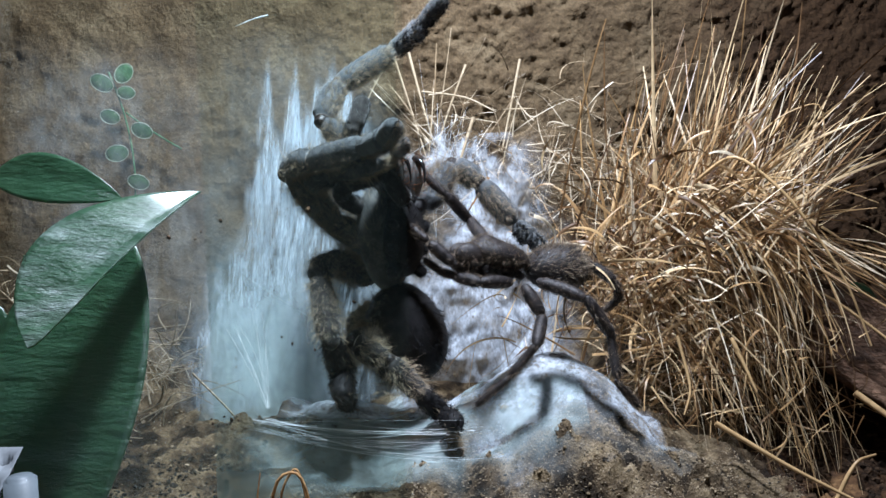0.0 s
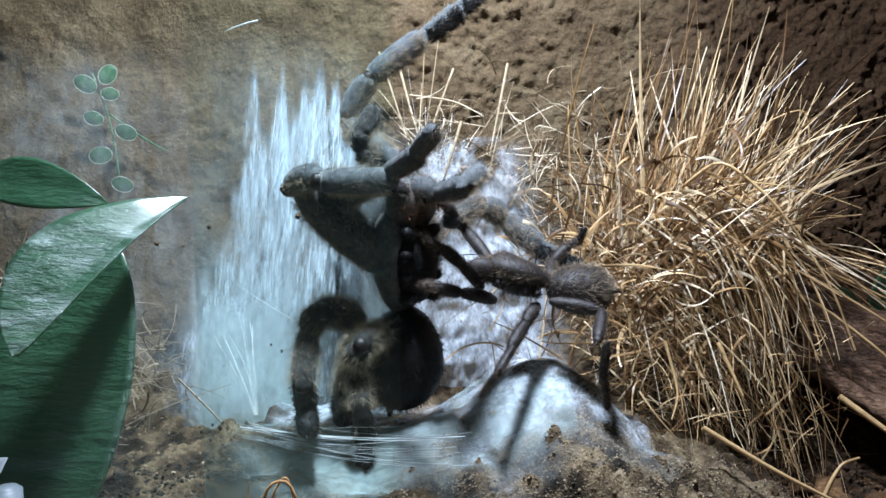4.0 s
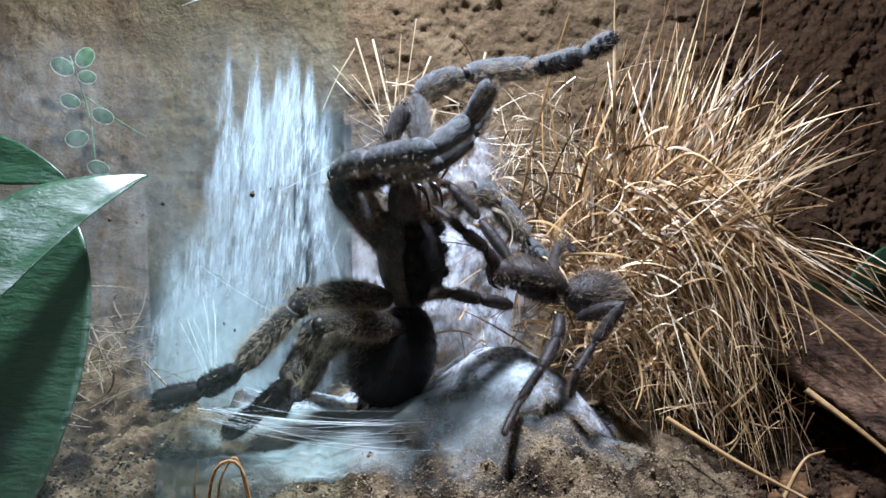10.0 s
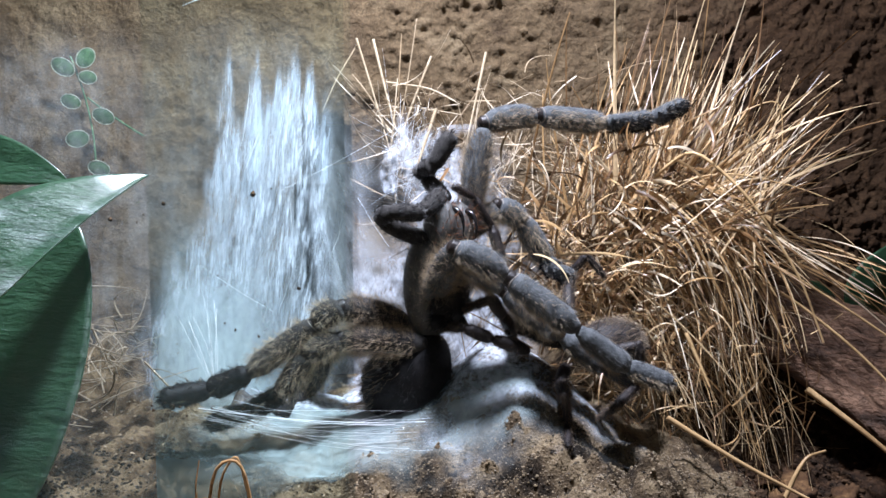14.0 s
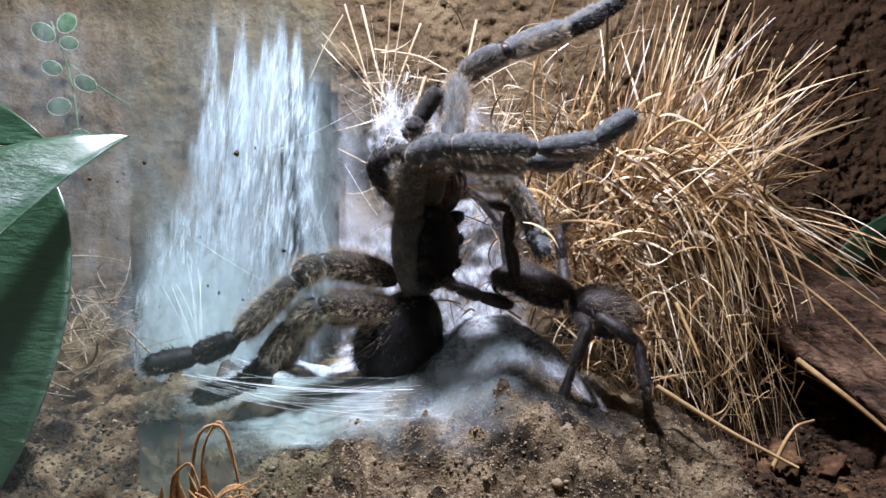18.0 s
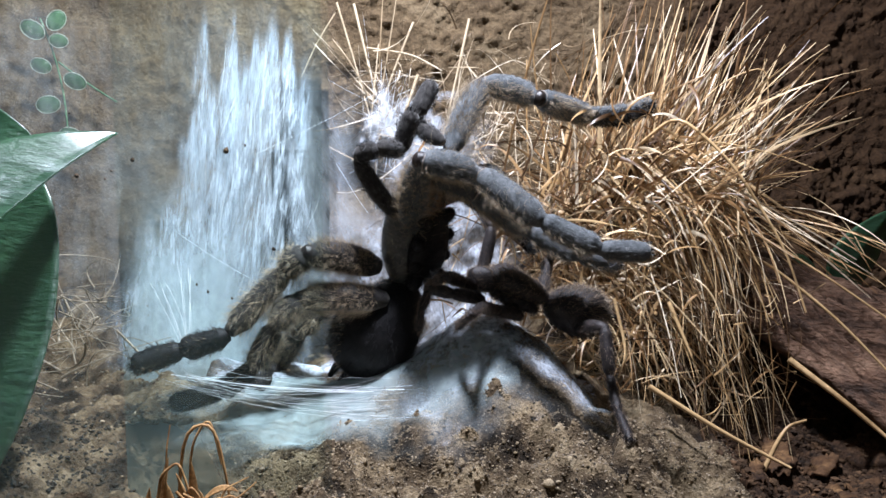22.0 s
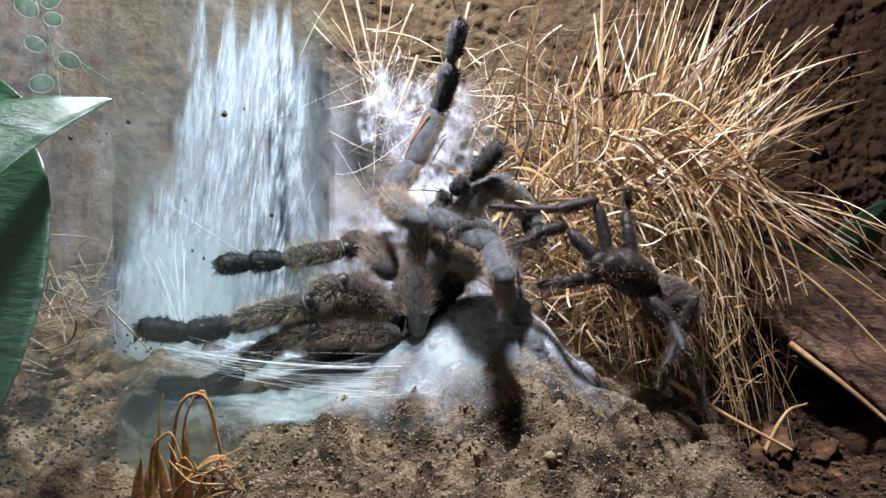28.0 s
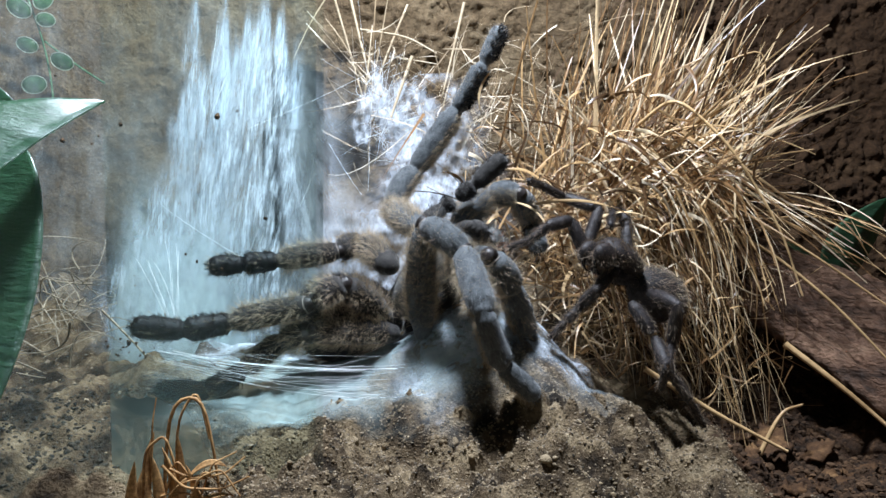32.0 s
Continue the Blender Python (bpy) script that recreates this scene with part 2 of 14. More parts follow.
GLASS = glass_material("water_marked_glass", 0.024, (0.93, 0.98, 0.96), (1, 1, 0.5), 7.0, 0.048, 0.130)
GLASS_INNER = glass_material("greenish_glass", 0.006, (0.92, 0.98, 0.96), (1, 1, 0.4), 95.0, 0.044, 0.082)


def silk_material(name, low, high, density, stretch, scale=90.0, strand=(0.35, 1.0), tone=(0.82, 0.90, 1.0), lean=0.0):
    """White spider silk: a thin, see-through sheet whose threads thicken and thin out."""
    m, nodes, links, bsdf = blank(name)
    nodes.remove(bsdf)
    clear = nodes.new("ShaderNodeBsdfTransparent")
    white = nodes.new("ShaderNodeBsdfDiffuse")
    white.inputs[0].default_value = (*tone, 1)
    through_light = nodes.new("ShaderNodeBsdfTranslucent")
    through_light.inputs[0].default_value = (0.80, 0.90, 1.0, 1)
    both = nodes.new("ShaderNodeMixShader")
    both.inputs[0].default_value = 0.18
    links.new(white.outputs[0], both.inputs[1])
    links.new(through_light.outputs[0], both.inputs[2])
    threads = noise_node(nodes, links, scale, 6, 0.7, stretch, lean)
    fine = noise_node(nodes, links, scale * 3.4, 4, 0.7, stretch, lean * 0.5)
    cover = ramp_node(nodes, links, threads, [(low, (0.0,) * 3), (high, (density,) * 3)])
    strands = ramp_node(nodes, links, fine, [(0.34, (strand[0],) * 3), (0.62, (strand[1],) * 3)])
    cover = mix_node(nodes, links, 1.0, cover, strands, "MULTIPLY")
    # the sheet frays out where its own "cover" runs low
    attr = nodes.new("ShaderNodeAttribute")
    attr.attribute_name = "cover"
    fac = mix_node(nodes, links, 1.0, cover, attr.outputs["Color"], "MULTIPLY")
    mix = nodes.new("ShaderNodeMixShader")
    links.new(fac, mix.inputs[0])
    links.new(clear.outputs[0], mix.inputs[1])
    links.new(both.outputs[0], mix.inputs[2])
    links.new(mix.outputs[0], nodes["Material Output"].inputs[0])
    return m


SILK_STREAK = silk_material("streaked_silk", 0.24, 0.62, 1.0, (1.0, 1.0, 0.13), 230.0, (0.24, 1.1), (0.70, 0.84, 0.97), -9.0)
SILK_FLAKE = silk_material("flaky_silk", 0.42, 0.60, 1.0, (1.0, 1.0, 0.11), 420.0, (0.10, 1.2), (0.80, 0.90, 1.0), -6.0)
SILK_HAZE = silk_material("misty_silk", 0.28, 0.75, 0.70, (1.0, 1.0, 0.5), 55.0, tone=(0.74, 0.82, 0.84))
SILK_WISP = silk_material("wispy_silk", 0.30, 0.70, 0.85, (1.0, 1.0, 0.30), 110.0, (0.5, 1.0), lean=28.0)
SILK_FILM = silk_material("silk_film", 0.10, 0.60, 0.95, (1.0, 1.0, 0.6), 60.0, (0.70, 1.0), (0.66, 0.82, 0.83))
SILK_DIRTY = silk_material("soiled_silk", 0.33, 0.60, 1.0, (1.0, 1.0, 1.0), 240.0, (0.40, 1.0))
SILK_FELT = silk_material("felted_silk", 0.26, 0.56, 1.0, (1.0, 1.0, 0.55), 190.0, (0.45, 1.0))


def plain(name, colour, rough=0.5, metal=0.0):
    m, nodes, links, bsdf = blank(name)
    col = ramp_node(nodes, links, noise_node(nodes, links, 300, 4), [(0.3, tuple(c * 0.85 for c in colour)), (0.7, tuple(min(1, c * 1.1) for c in colour))])
    links.new(col, bsdf.inputs["Base Color"])
    bsdf.inputs["Roughness"].default_value = rough
    bsdf.inputs["Metallic"].default_value = metal
    return m




def water_material():
    m, nodes, links, bsdf = blank("clear_water")
    bsdf.inputs["Roughness"].default_value = 0.02
    bsdf.inputs["Transmission Weight"].default_value = 1.0
    bsdf.inputs["IOR"].default_value = 1.33
    return m


WATER = water_material()
THREAD = plain("silk_thread", (0.85, 0.90, 0.95), 0.4)
PLASTIC = plain("white_plastic", (0.26, 0.28, 0.30), 0.5)
GREY_RUBBER = plain("grey_tube", (0.16, 0.19, 0.21), 0.5)
WITHERED = grained("withered_leaf", [(0.3, (0.28, 0.13, 0.045)), (0.7, (0.66, 0.40, 0.17))], 0.6, 300, 1200, 0.4, 0.0003, vary=0.4)
RIM = plain("glass_edge", (0.46, 0.60, 0.66), 0.15)

# ---- mesh helpers ----


def grid_noise(seed):
    rng = np.random.default_rng(seed)
    table = rng.random((64, 64))

    def value(u, v):
        iu, iv = np.floor(u).astype(int), np.floor(v).astype(int)
        fu, fv = u - iu, v - iv
        fu, fv = fu * fu * (3 - 2 * fu), fv * fv * (3 - 2 * fv)
        a, b = table[iu % 64, iv % 64], table[(iu + 1) % 64, iv % 64]
        c, d = table[iu % 64, (iv + 1) % 64], table[(iu + 1) % 64, (iv + 1) % 64]
        return (a * (1 - fu) + b * fu) * (1 - fv) + (c * (1 - fu) + d * fu) * fv - 0.5
    return value


def fbm(value, u, v, octaves=5, fall=0.5):
    total, amp = 0, 1.0
    for k in range(octaves):
        total = total + amp * value(u + 7.3 * k, v - 3.1 * k)
        u, v, amp = u * 2.03, v * 2.03, amp * fall
    return total


def mesh_from(name, verts, faces, smooth=True):
    me = bpy.data.meshes.new(name)
    me.from_pydata([tuple(v) for v in verts], [], faces)
    if smooth:
        me.polygons.foreach_set("use_smooth", [True] * len(me.polygons))
    me.update()
    return me


def sheet_mesh(name, verts, nu, nv, cover=None):
    """A mesh from an nu x nv lattice of points."""
    i = np.arange((nu - 1) * (nv - 1))
    a = (i // (nv - 1)) * nv + i % (nv - 1)
    faces = np.stack([a, a + nv, a + nv + 1, a + 1], 1)
    me = mesh_from(name, verts, faces.tolist())
    if cover is not None:
        att = me.attributes.new("cover", "FLOAT_COLOR", "POINT")
        c = np.clip(cover.ravel(), 0, 1)
        att.data.foreach_set("color", np.stack([c, c, c, np.ones_like(c)], 1).ravel())
    return me


def add(name, me, material, label="", category="", group="", kind="", parent=None):
    ob = new(name, me)
    me.materials.clear()
    me.materials.append(material)
    if parent:
        ob.parent = parent
    return tagged(ob, label, category, group, kind)


def part(name, bm, material, parent, label=""):
    me = bpy.data.meshes.new(name)
    bm.to_mesh(me)
    bm.free()
    me.polygons.foreach_set("use_smooth", [True] * len(me.polygons))
    return add(name, me, material, label, parent=parent)


def tubes(curves, sides=3):
    """Tapered tubes along curves: each curve is (points n x 3, radii n)."""
    verts, faces, base = [], [], 0
    ring = np.arange(sides)
    for pts, rad in curves:
        pts, rad = np.asarray(pts, float), np.asarray(rad, float)
        n = len(pts)
        d = np.gradient(pts, axis=0)
        d /= np.linalg.norm(d, axis=1)[:, None] + 1e-12
        ref = np.array([0.31, 0.9, 0.29])
        u = np.cross(d, ref)
        u /= np.linalg.norm(u, axis=1)[:, None] + 1e-12
        w = np.cross(d, u)
        ang = 2 * np.pi * ring / sides
        v = pts[:, None] + rad[:, None, None] * (np.cos(ang)[None, :, None] * u[:, None] + np.sin(ang)[None, :, None] * w[:, None])
        verts.append(v.reshape(-1, 3))
        for j in range(n - 1):
            for k in range(sides):
                p, q = base + j * sides + k, base + j * sides + (k + 1) % sides
                faces.append((p, q, q + sides, p + sides))
        base += n * sides
    return np.concatenate(verts), faces


def ribbons(curves, seed):
    """Flat blades along curves: a thin lens in section, turning slowly along its length."""
    r = np.random.default_rng(seed)
    verts, faces, base = [], [], 0
    for pts, rad in curves:
        pts, rad = np.asarray(pts, float), np.asarray(rad, float)
        n = len(pts)
        d = np.gradient(pts, axis=0)
        d /= np.linalg.norm(d, axis=1)[:, None] + 1e-12
        u = np.cross(d, r.normal(0, 1, 3))
        u /= np.linalg.norm(u, axis=1)[:, None] + 1e-12
        w = np.cross(d, u)
        turn = (r.uniform(0, 6.3) + np.linspace(0, r.normal(0, 1.6), n))[:, None]
        side, face = np.cos(turn) * u + np.sin(turn) * w, np.cos(turn) * w - np.sin(turn) * u
        rad = rad[:, None]
        ring = np.stack([pts + side * rad, pts + face * rad * 0.22, pts - side * rad, pts - face * rad * 0.10], 1)
        verts.append(ring.reshape(-1, 3))
        for j in range(n - 1):
            p = base + 4 * j
            faces += [(p + k, p + (k + 1) % 4, p + 4 + (k + 1) % 4, p + 4 + k) for k in range(4)]
        base += 4 * n
    return np.concatenate(verts), faces


def bezier(a, b, c, n):
    t = np.linspace(0, 1, n)[:, None]
    return (1 - t) ** 2 * np.asarray(a) + 2 * t * (1 - t) * np.asarray(b) + t ** 2 * np.asarray(c)


# ---- ground and walls ----
soil_value, wall_value = grid_noise(3), grid_noise(8)


def gz(x, y):
    """Height of the soil: a bank with a mound under the spiders, breaking off to a peaty hollow under the bark."""
    x, y = np.asarray(x, float), np.asarray(y, float)
    z = 0.046 + 0.0110 * np.exp(-((x - 0.032) / 0.034) ** 2 - ((y - 0.186) / 0.026) ** 2)
    z = z + 0.0155 * np.exp(-((x - 0.012) / 0.024) ** 2 - ((y - 0.214) / 0.017) ** 2)
    # the rounded, silk-felted dome beside the burrow's mouth
    dome = np.exp(-(((x - 0.0195) / 0.0195) ** 2 + ((y - 0.1965) / 0.0160) ** 2) ** 1.3)
    z = z + 0.0130 * dome
    # the bank breaks off along a wavering edge
    edge = 0.0765 + 0.006 * fbm(soil_value, y * 60 + 2, x * 0 + 9.5, 3)
    bank = 1 / (1 + np.exp(-np.clip((x - edge) / 0.0048, -40, 40)))
    z = z - 0.0150 * bank * np.exp(-((y - 0.18) / 0.070) ** 2)
    z = z + 0.016 / (1 + np.exp(-(y - 0.262) / 0.010))
    z = z + 0.006 * np.exp(-((x + 0.04) / 0.045) ** 2 - ((y - 0.205) / 0.025) ** 2)
    rough = fbm(soil_value, x * 28, y * 28, 4) * 0.0065 + fbm(soil_value, x * 120 + 5, y * 120, 4, 0.55) * 0.0044
    rough = rough - np.abs(fbm(soil_value, x * 75 + 31, y * 75, 4, 0.55)) * 0.0056 + 0.0016
    # lumps of packed soil
    z = z + 0.011 * np.clip(fbm(soil_value, x * 62 + 11, y * 62 + 4, 3), 0, 1) * (1 - 0.8 * dome)
    # the shoulder of the bank sinks towards the hollow
    z = z - 0.0125 * np.exp(-((x - 0.055) / 0.017) ** 2 - ((y - 0.166) / 0.028) ** 2)
    z = z - 0.0042 * np.exp(-((x - 0.023) / 0.012) ** 2 - ((y - 0.163) / 0.010) ** 2)
    # slabs of crust broken along steep little steps, on the front of the bank
    front = np.exp(-((y - 0.160) / 0.022) ** 4) / (1 + np.exp(-np.clip((x + 0.046) / 0.003, -40, 40)))
    step = fbm(soil_value, x * 42 + 21, y * 55 + 13, 4, 0.55) * 5.0
    level = np.floor(step) + np.clip((step - np.floor(step) - 0.72) / 0.28, 0, 1)
    z = z + 0.0032 * np.clip(level, -2, 3) * front * (1 - bank)
    # dark holes and clefts where clods have broken away
    for px, py, rx_, ry_, deep in ((0.042, 0.158, 0.0035, 0.009, 0.008), (-0.028, 0.153, 0.0075, 0.006, 0.009), (0.004, 0.161, 0.0050, 0.0025, 0.004),
                                   (0.064, 0.162, 0.0045, 0.0045, 0.006), (-0.050, 0.155, 0.008, 0.008, 0.008), (0.018, 0.156, 0.004, 0.003, 0.004), (0.054, 0.176, 0.006, 0.003, 0.005)):
        z = z - deep * np.exp(-(((x - px) / rx_) ** 2 + ((y - py) / ry_) ** 2) ** 1.5)
    # the ledge outside the glass lies lower
    z = z - 0.014 / (1 + np.exp(np.clip((y - 0.1475) / 0.0012, -40, 40))) / (1 + np.exp(np.clip((x + 0.040) / 0.003, -40, 40)))
    return z + rough * (1 - 0.72 * dome)


def axis(lo, near_lo, near_hi, hi, step, far):
    return np.concatenate([np.linspace(lo, near_lo, far)[:-1], np.arange(near_lo, near_hi, step), np.linspace(near_hi, hi, far)])


gx, gy = axis(-0.45, -0.13, 0.14, 0.45, 0.0006, 30), axis(-0.35, 0.125, 0.27, 0.36, 0.0005, 24)
GX, GY = np.meshgrid(gx, gy, indexing="ij")
ground = add("ground", sheet_mesh("ground", np.stack([GX, GY, gz(GX, GY)], -1).reshape(-1, 3), len(gx), len(gy)), SOIL,
             "crumbly sandy tan soil heaped into a low mound", "soil", kind="structure")

wx, wz = axis(-0.45, -0.22, 0.24, 0.45, 0.0009, 16), axis(0.02, 0.05, 0.26, 0.60, 0.0009, 10)
WX, WZ = np.meshgrid(wx, wz, indexing="ij")
lump = fbm(wall_value, WX * 30, WZ * 34, 3, 0.5)
clumps = fbm(wall_value, WX * 55 + 3, WZ * 60 + 17, 4, 0.6)
crumbly = -np.abs(fbm(wall_value, WX * 140 + 9, WZ * 150, 6, 0.68)) * 1.6 * (0.45 + 1.5 * np.clip(clumps + 0.25, 0, 1)) + 0.4 * fbm(wall_value, WX * 420, WZ * 430 + 5, 3, 0.7)
crumbly = crumbly * (0.35 + 0.65 / (1 + np.exp(-(WX + 0.035) / 0.012)))
WY = 0.302 + lump * 0.006 + 0.003 + crumbly * 0.0027 - 0.05 * np.clip(WX - 0.13, 0, 1) ** 1.0 - 0.12 * np.clip(0.085 - WZ, 0, 1)
# the burrow runs back into the wall beside the silk curtain
WY = WY + 0.022 * np.exp(-(((WX + 0.031) / 0.016) ** 2 + ((WZ - 0.106) / 0.018) ** 2))
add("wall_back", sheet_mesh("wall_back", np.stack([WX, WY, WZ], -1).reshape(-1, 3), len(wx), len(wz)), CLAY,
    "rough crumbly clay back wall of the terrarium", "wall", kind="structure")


def plain_wall(name, x):
    ys, zs = np.linspace(-0.35, 0.36, 60), np.linspace(0.0, 0.6, 50)
    Y, Z = np.meshgrid(ys, zs, indexing="ij")
    X = x + fbm(wall_value, Y * 22, Z * 22, 4) * 0.012
    return add(name, sheet_mesh(name, np.stack([X, Y, Z], -1).reshape(-1, 3), 60, 50), CLAY, "clay-covered terrarium side wall", "wall", kind="structure")


plain_wall("wall_east", 0.33)
plain_wall("wall_west", -0.33)
bm = bmesh.new()
bmesh.ops.create_cube(bm, size=1)
bmesh.ops.scale(bm, vec=(0.90, 0.24, 0.008), verts=bm.verts)
bmesh.ops.translate(bm, vec=(0, 0.265, 0.372), verts=bm.verts)
lid = bpy.data.meshes.new("ceiling")
bm.to_mesh(lid)
bm.free()
add("ceiling", lid, CLAY, "plain lid over the terrarium", "ceiling", kind="structure")

# ---- grass ----
rng = np.random.default_rng(21)


def blade(root, tip, lift, width, n=9, wobble=0.003):
    """One dry blade from root to tip, bowed by lift, thinning towards its tip."""
    root, tip = np.asarray(root, float), np.asarray(tip, float)
    mid = (root + tip) / 2 + np.asarray(lift, float) + rng.normal(0, wobble, 3)
    pts = bezier(root, mid, tip, n)
    return pts, width * np.linspace(1.0, 0.25, n) ** 0.8


def arching(root, angle, length, droop, lean, width, n=12):
    """A blade that leaves its root at an angle (degrees in the wall's plane) and bends over under its weight."""
    c, sn = math.cos(radians(angle)), math.sin(radians(angle))
    way = np.array([c, lean, sn])
    mid = root + way * length * 0.55 + rng.normal(0, 0.0016, 3)
    tip = root + way * length + np.array([0, 0, -droop * length * (0.25 + abs(c))])
    tip[1] = min(max(tip[1], 0.176), 0.288)
    tip[2] = max(tip[2], float(gz(tip[0], tip[1])) + 0.001)
    t = np.linspace(0, 1, n)
    return bezier(root, mid, tip, n), width * (1 - 0.75 * t ** 1.6)


def tussock():
    """The big tussock: straight blades fan up and to the right from its crown, others arch over or lie matted at its heart."""
    curves = []
    crown = np.array([0.066, 0.242, 0.088])
    for _ in range(1250):
        lot = rng.random()
        if lot < 0.17:
            a, reach, droop = rng.normal(76, 12), rng.uniform(0.040, 0.084), rng.uniform(0.0, 0.15)
        elif lot < 0.64:
            a, reach, droop = rng.normal(55, 13), rng.uniform(0.035, 0.082), rng.uniform(0.05, 0.32)
        elif lot < 0.74:
            a, reach, droop = rng.normal(28, 16), rng.uniform(0.036, 0.074), rng.uniform(0.70, 1.30)
        else:
            a, reach, droop = rng.normal(112, 20), rng.uniform(0.022, 0.055), rng.uniform(0.2, 0.9)
        root = crown + np.array([rng.normal(0, 0.015), rng.normal(0, 0.010), rng.normal(0, 0.012)])
        wide = rng.random() < 0.32
        pts, rad = arching(root, a, reach, droop, rng.normal(-0.20, 0.22) if a < 55 else rng.normal(0.10, 0.15),
                           rng.uniform(0.00042, 0.00070) if wide else rng.uniform(0.00020, 0.00040))
        tip = pts[-1]
        # the spiders' side of the tussock stays clear, and so do the bark and the wall beside it
        if tip[0] < 0.085 and tip[2] > 0.085 and tip[1] < 0.222:
            continue
        if tip[2] < 0.112 and tip[0] > 0.104 - 0.37 * (tip[2] - 0.064) and rng.random() < 0.93:
            continue
        if tip[0] > 0.108 and tip[2] < 0.128 and rng.random() < 0.93:
            continue
        if tip[0] > 0.130 and tip[2] > 0.118 and rng.random() < 0.88:
            continue
        curves.append((pts, rad))
    # matted, bent blades in the heart of the tussock
    for _ in range(330):
        p = crown + np.array([rng.normal(0.000, 0.024), rng.normal(-0.016, 0.010), rng.normal(-0.008, 0.022)])
        p[2] = max(p[2], float(gz(p[0], p[1])) + 0.002)
        if p[0] > 0.098 or p[1] < 0.206:
            continue
        ang, ln = rng.normal(60, 50), rng.uniform(0.012, 0.034)
        d = np.array([math.cos(radians(ang)), rng.uniform(-0.35, 0.35), math.sin(radians(ang))]) * ln * rng.choice([-1, 1])
        q = p + d
        q[1] = max(q[1], 0.204)
        q[2] = max(q[2], float(gz(q[0], q[1])) + 0.001)
        curves.append(blade(p, q, rng.normal(0, 0.0070, 3), rng.uniform(0.00022, 0.00050), 11, wobble=0.002))
    # broad dead leaves that curl over at the front of the tussock
    for _ in range(190):
        p = crown + np.array([rng.normal(-0.010, 0.017), rng.uniform(-0.034, -0.016), rng.normal(0.010, 0.019)])
        rad_, start, sweep = rng.uniform(0.005, 0.012), rng.uniform(0.6, 2.6), rng.uniform(0.8, 1.9) * rng.choice([-1, 1])
        ang = start + np.linspace(0, sweep, 14)
        grow = np.linspace(1, rng.uniform(0.8, 1.6), 14)
        loop = p + np.stack([(np.cos(ang) - math.cos(start)) * rad_ * grow, np.linspace(0, rng.normal(0, 0.006), 14), (np.sin(ang) - math.sin(start)) * rad_ * grow], 1)
        loop[:, 2] = np.maximum(loop[:, 2], gz(loop[:, 0], loop[:, 1]) + 0.001)
        curves.append((loop, rng.uniform(0.00035, 0.00075) * np.linspace(1, 0.3, 14)))
    return curves


def make_stuff(name, curves, material, label, category, sides=0):
    v, f = tubes(curves, sides) if sides else ribbons(curves, len(curves))
    return add(name, mesh_from(name, v, f, bool(sides)), material, label, category, kind="stuff")


make_stuff("grass_tussock", tussock(), STRAW, "thick tussock of dry golden-brown grass with bent blades", "dry grass")


def hanging_skirt():
    """Blades that hang from the tussock to the foot of the bank, some criss-crossing, and over the bark's upper edge."""
    curves = []
    for _ in range(200):
        x0 = rng.uniform(0.036, 0.090)
        root = np.array([x0, rng.uniform(0.208, 0.240), rng.uniform(0.074, 0.106)])
        x1 = x0 + rng.normal(0.018, 0.012)
        if x1 > 0.103:
            continue
        y1 = rng.uniform(0.196, 0.228)
        tip = np.array([x1, y1, float(gz(x1, y1)) + rng.beta(1.0, 2.2) * 0.022])
        curves.append(blade(root, tip, (rng.normal(0.006, 0.005), -0.003, 0.008), rng.uniform(0.00013, 0.00034), 11, wobble=0.004))
    # short broken bits caught between them
    for _ in range(150):
        p = np.array([rng.uniform(0.044, 0.104), rng.uniform(0.198, 0.222), rng.uniform(0.050, 0.082)])
        p[2] = max(p[2], float(gz(p[0], p[1])) + 0.002)
        q = p + np.array([rng.normal(0, 0.010), rng.normal(0, 0.004), rng.normal(0, 0.009)])
        q[2] = max(q[2], float(gz(q[0], q[1])) + 0.001)
        curves.append(blade(p, q, rng.normal(0, 0.003, 3), rng.uniform(0.00012, 0.00030), 9, wobble=0.002))
    # long blades combed down towards the bark
    for _ in range(75):
        k = rng.random()
        root = np.array([0.062 + 0.014 * k + rng.normal(0, 0.004), rng.uniform(0.220, 0.234), rng.uniform(0.102, 0.126)])
        x1 = 0.076 + 0.024 * k + rng.normal(0, 0.003)
        tip = np.array([x1, rng.uniform(0.200, 0.212), 0.060 + rng.beta(1.2, 1.6) * 0.030])
        curves.append(blade(root, tip, (0.007 + rng.normal(0, 0.003), -0.003, 0.010 + rng.normal(0, 0.003)), rng.uniform(0.00020, 0.00048), 13, wobble=0.002))
    # and a sheaf that lies along the bark's upper edge
    for _ in range(24):
        root = np.array([rng.uniform(0.068, 0.082), rng.uniform(0.220, 0.232), rng.uniform(0.108, 0.124)])
        x1 = rng.uniform(0.098, 0.138)
        tip = np.array([x1, rng.uniform(0.200, 0.208), 0.0905 - 0.48 * (x1 - 0.1075) + rng.normal(0.001, 0.003)])
        curves.append(blade(root, tip, (0.000, 0.000, 0.002 + rng.normal(0, 0.002)), rng.uniform(0.00022, 0.00056), 13, wobble=0.002))
    # thin dead stalks that lie over the bark
    for _ in range(16):
        p = np.array([rng.uniform(0.088, 0.104), rng.uniform(0.225, 0.240), rng.uniform(0.090, 0.108)])
        q = np.array([rng.uniform(0.112, 0.150), rng.uniform(0.190, 0.215), 0.0])
        q[2] = 0.092 - 0.40 * (q[0] - 0.100) + rng.uniform(0.0, 0.012)
        curves.append(blade(p, q, (0.006, -0.004, 0.008 + rng.uniform(0, 0.006)), rng.uniform(0.00016, 0.00042), 12, wobble=0.003))
    return curves


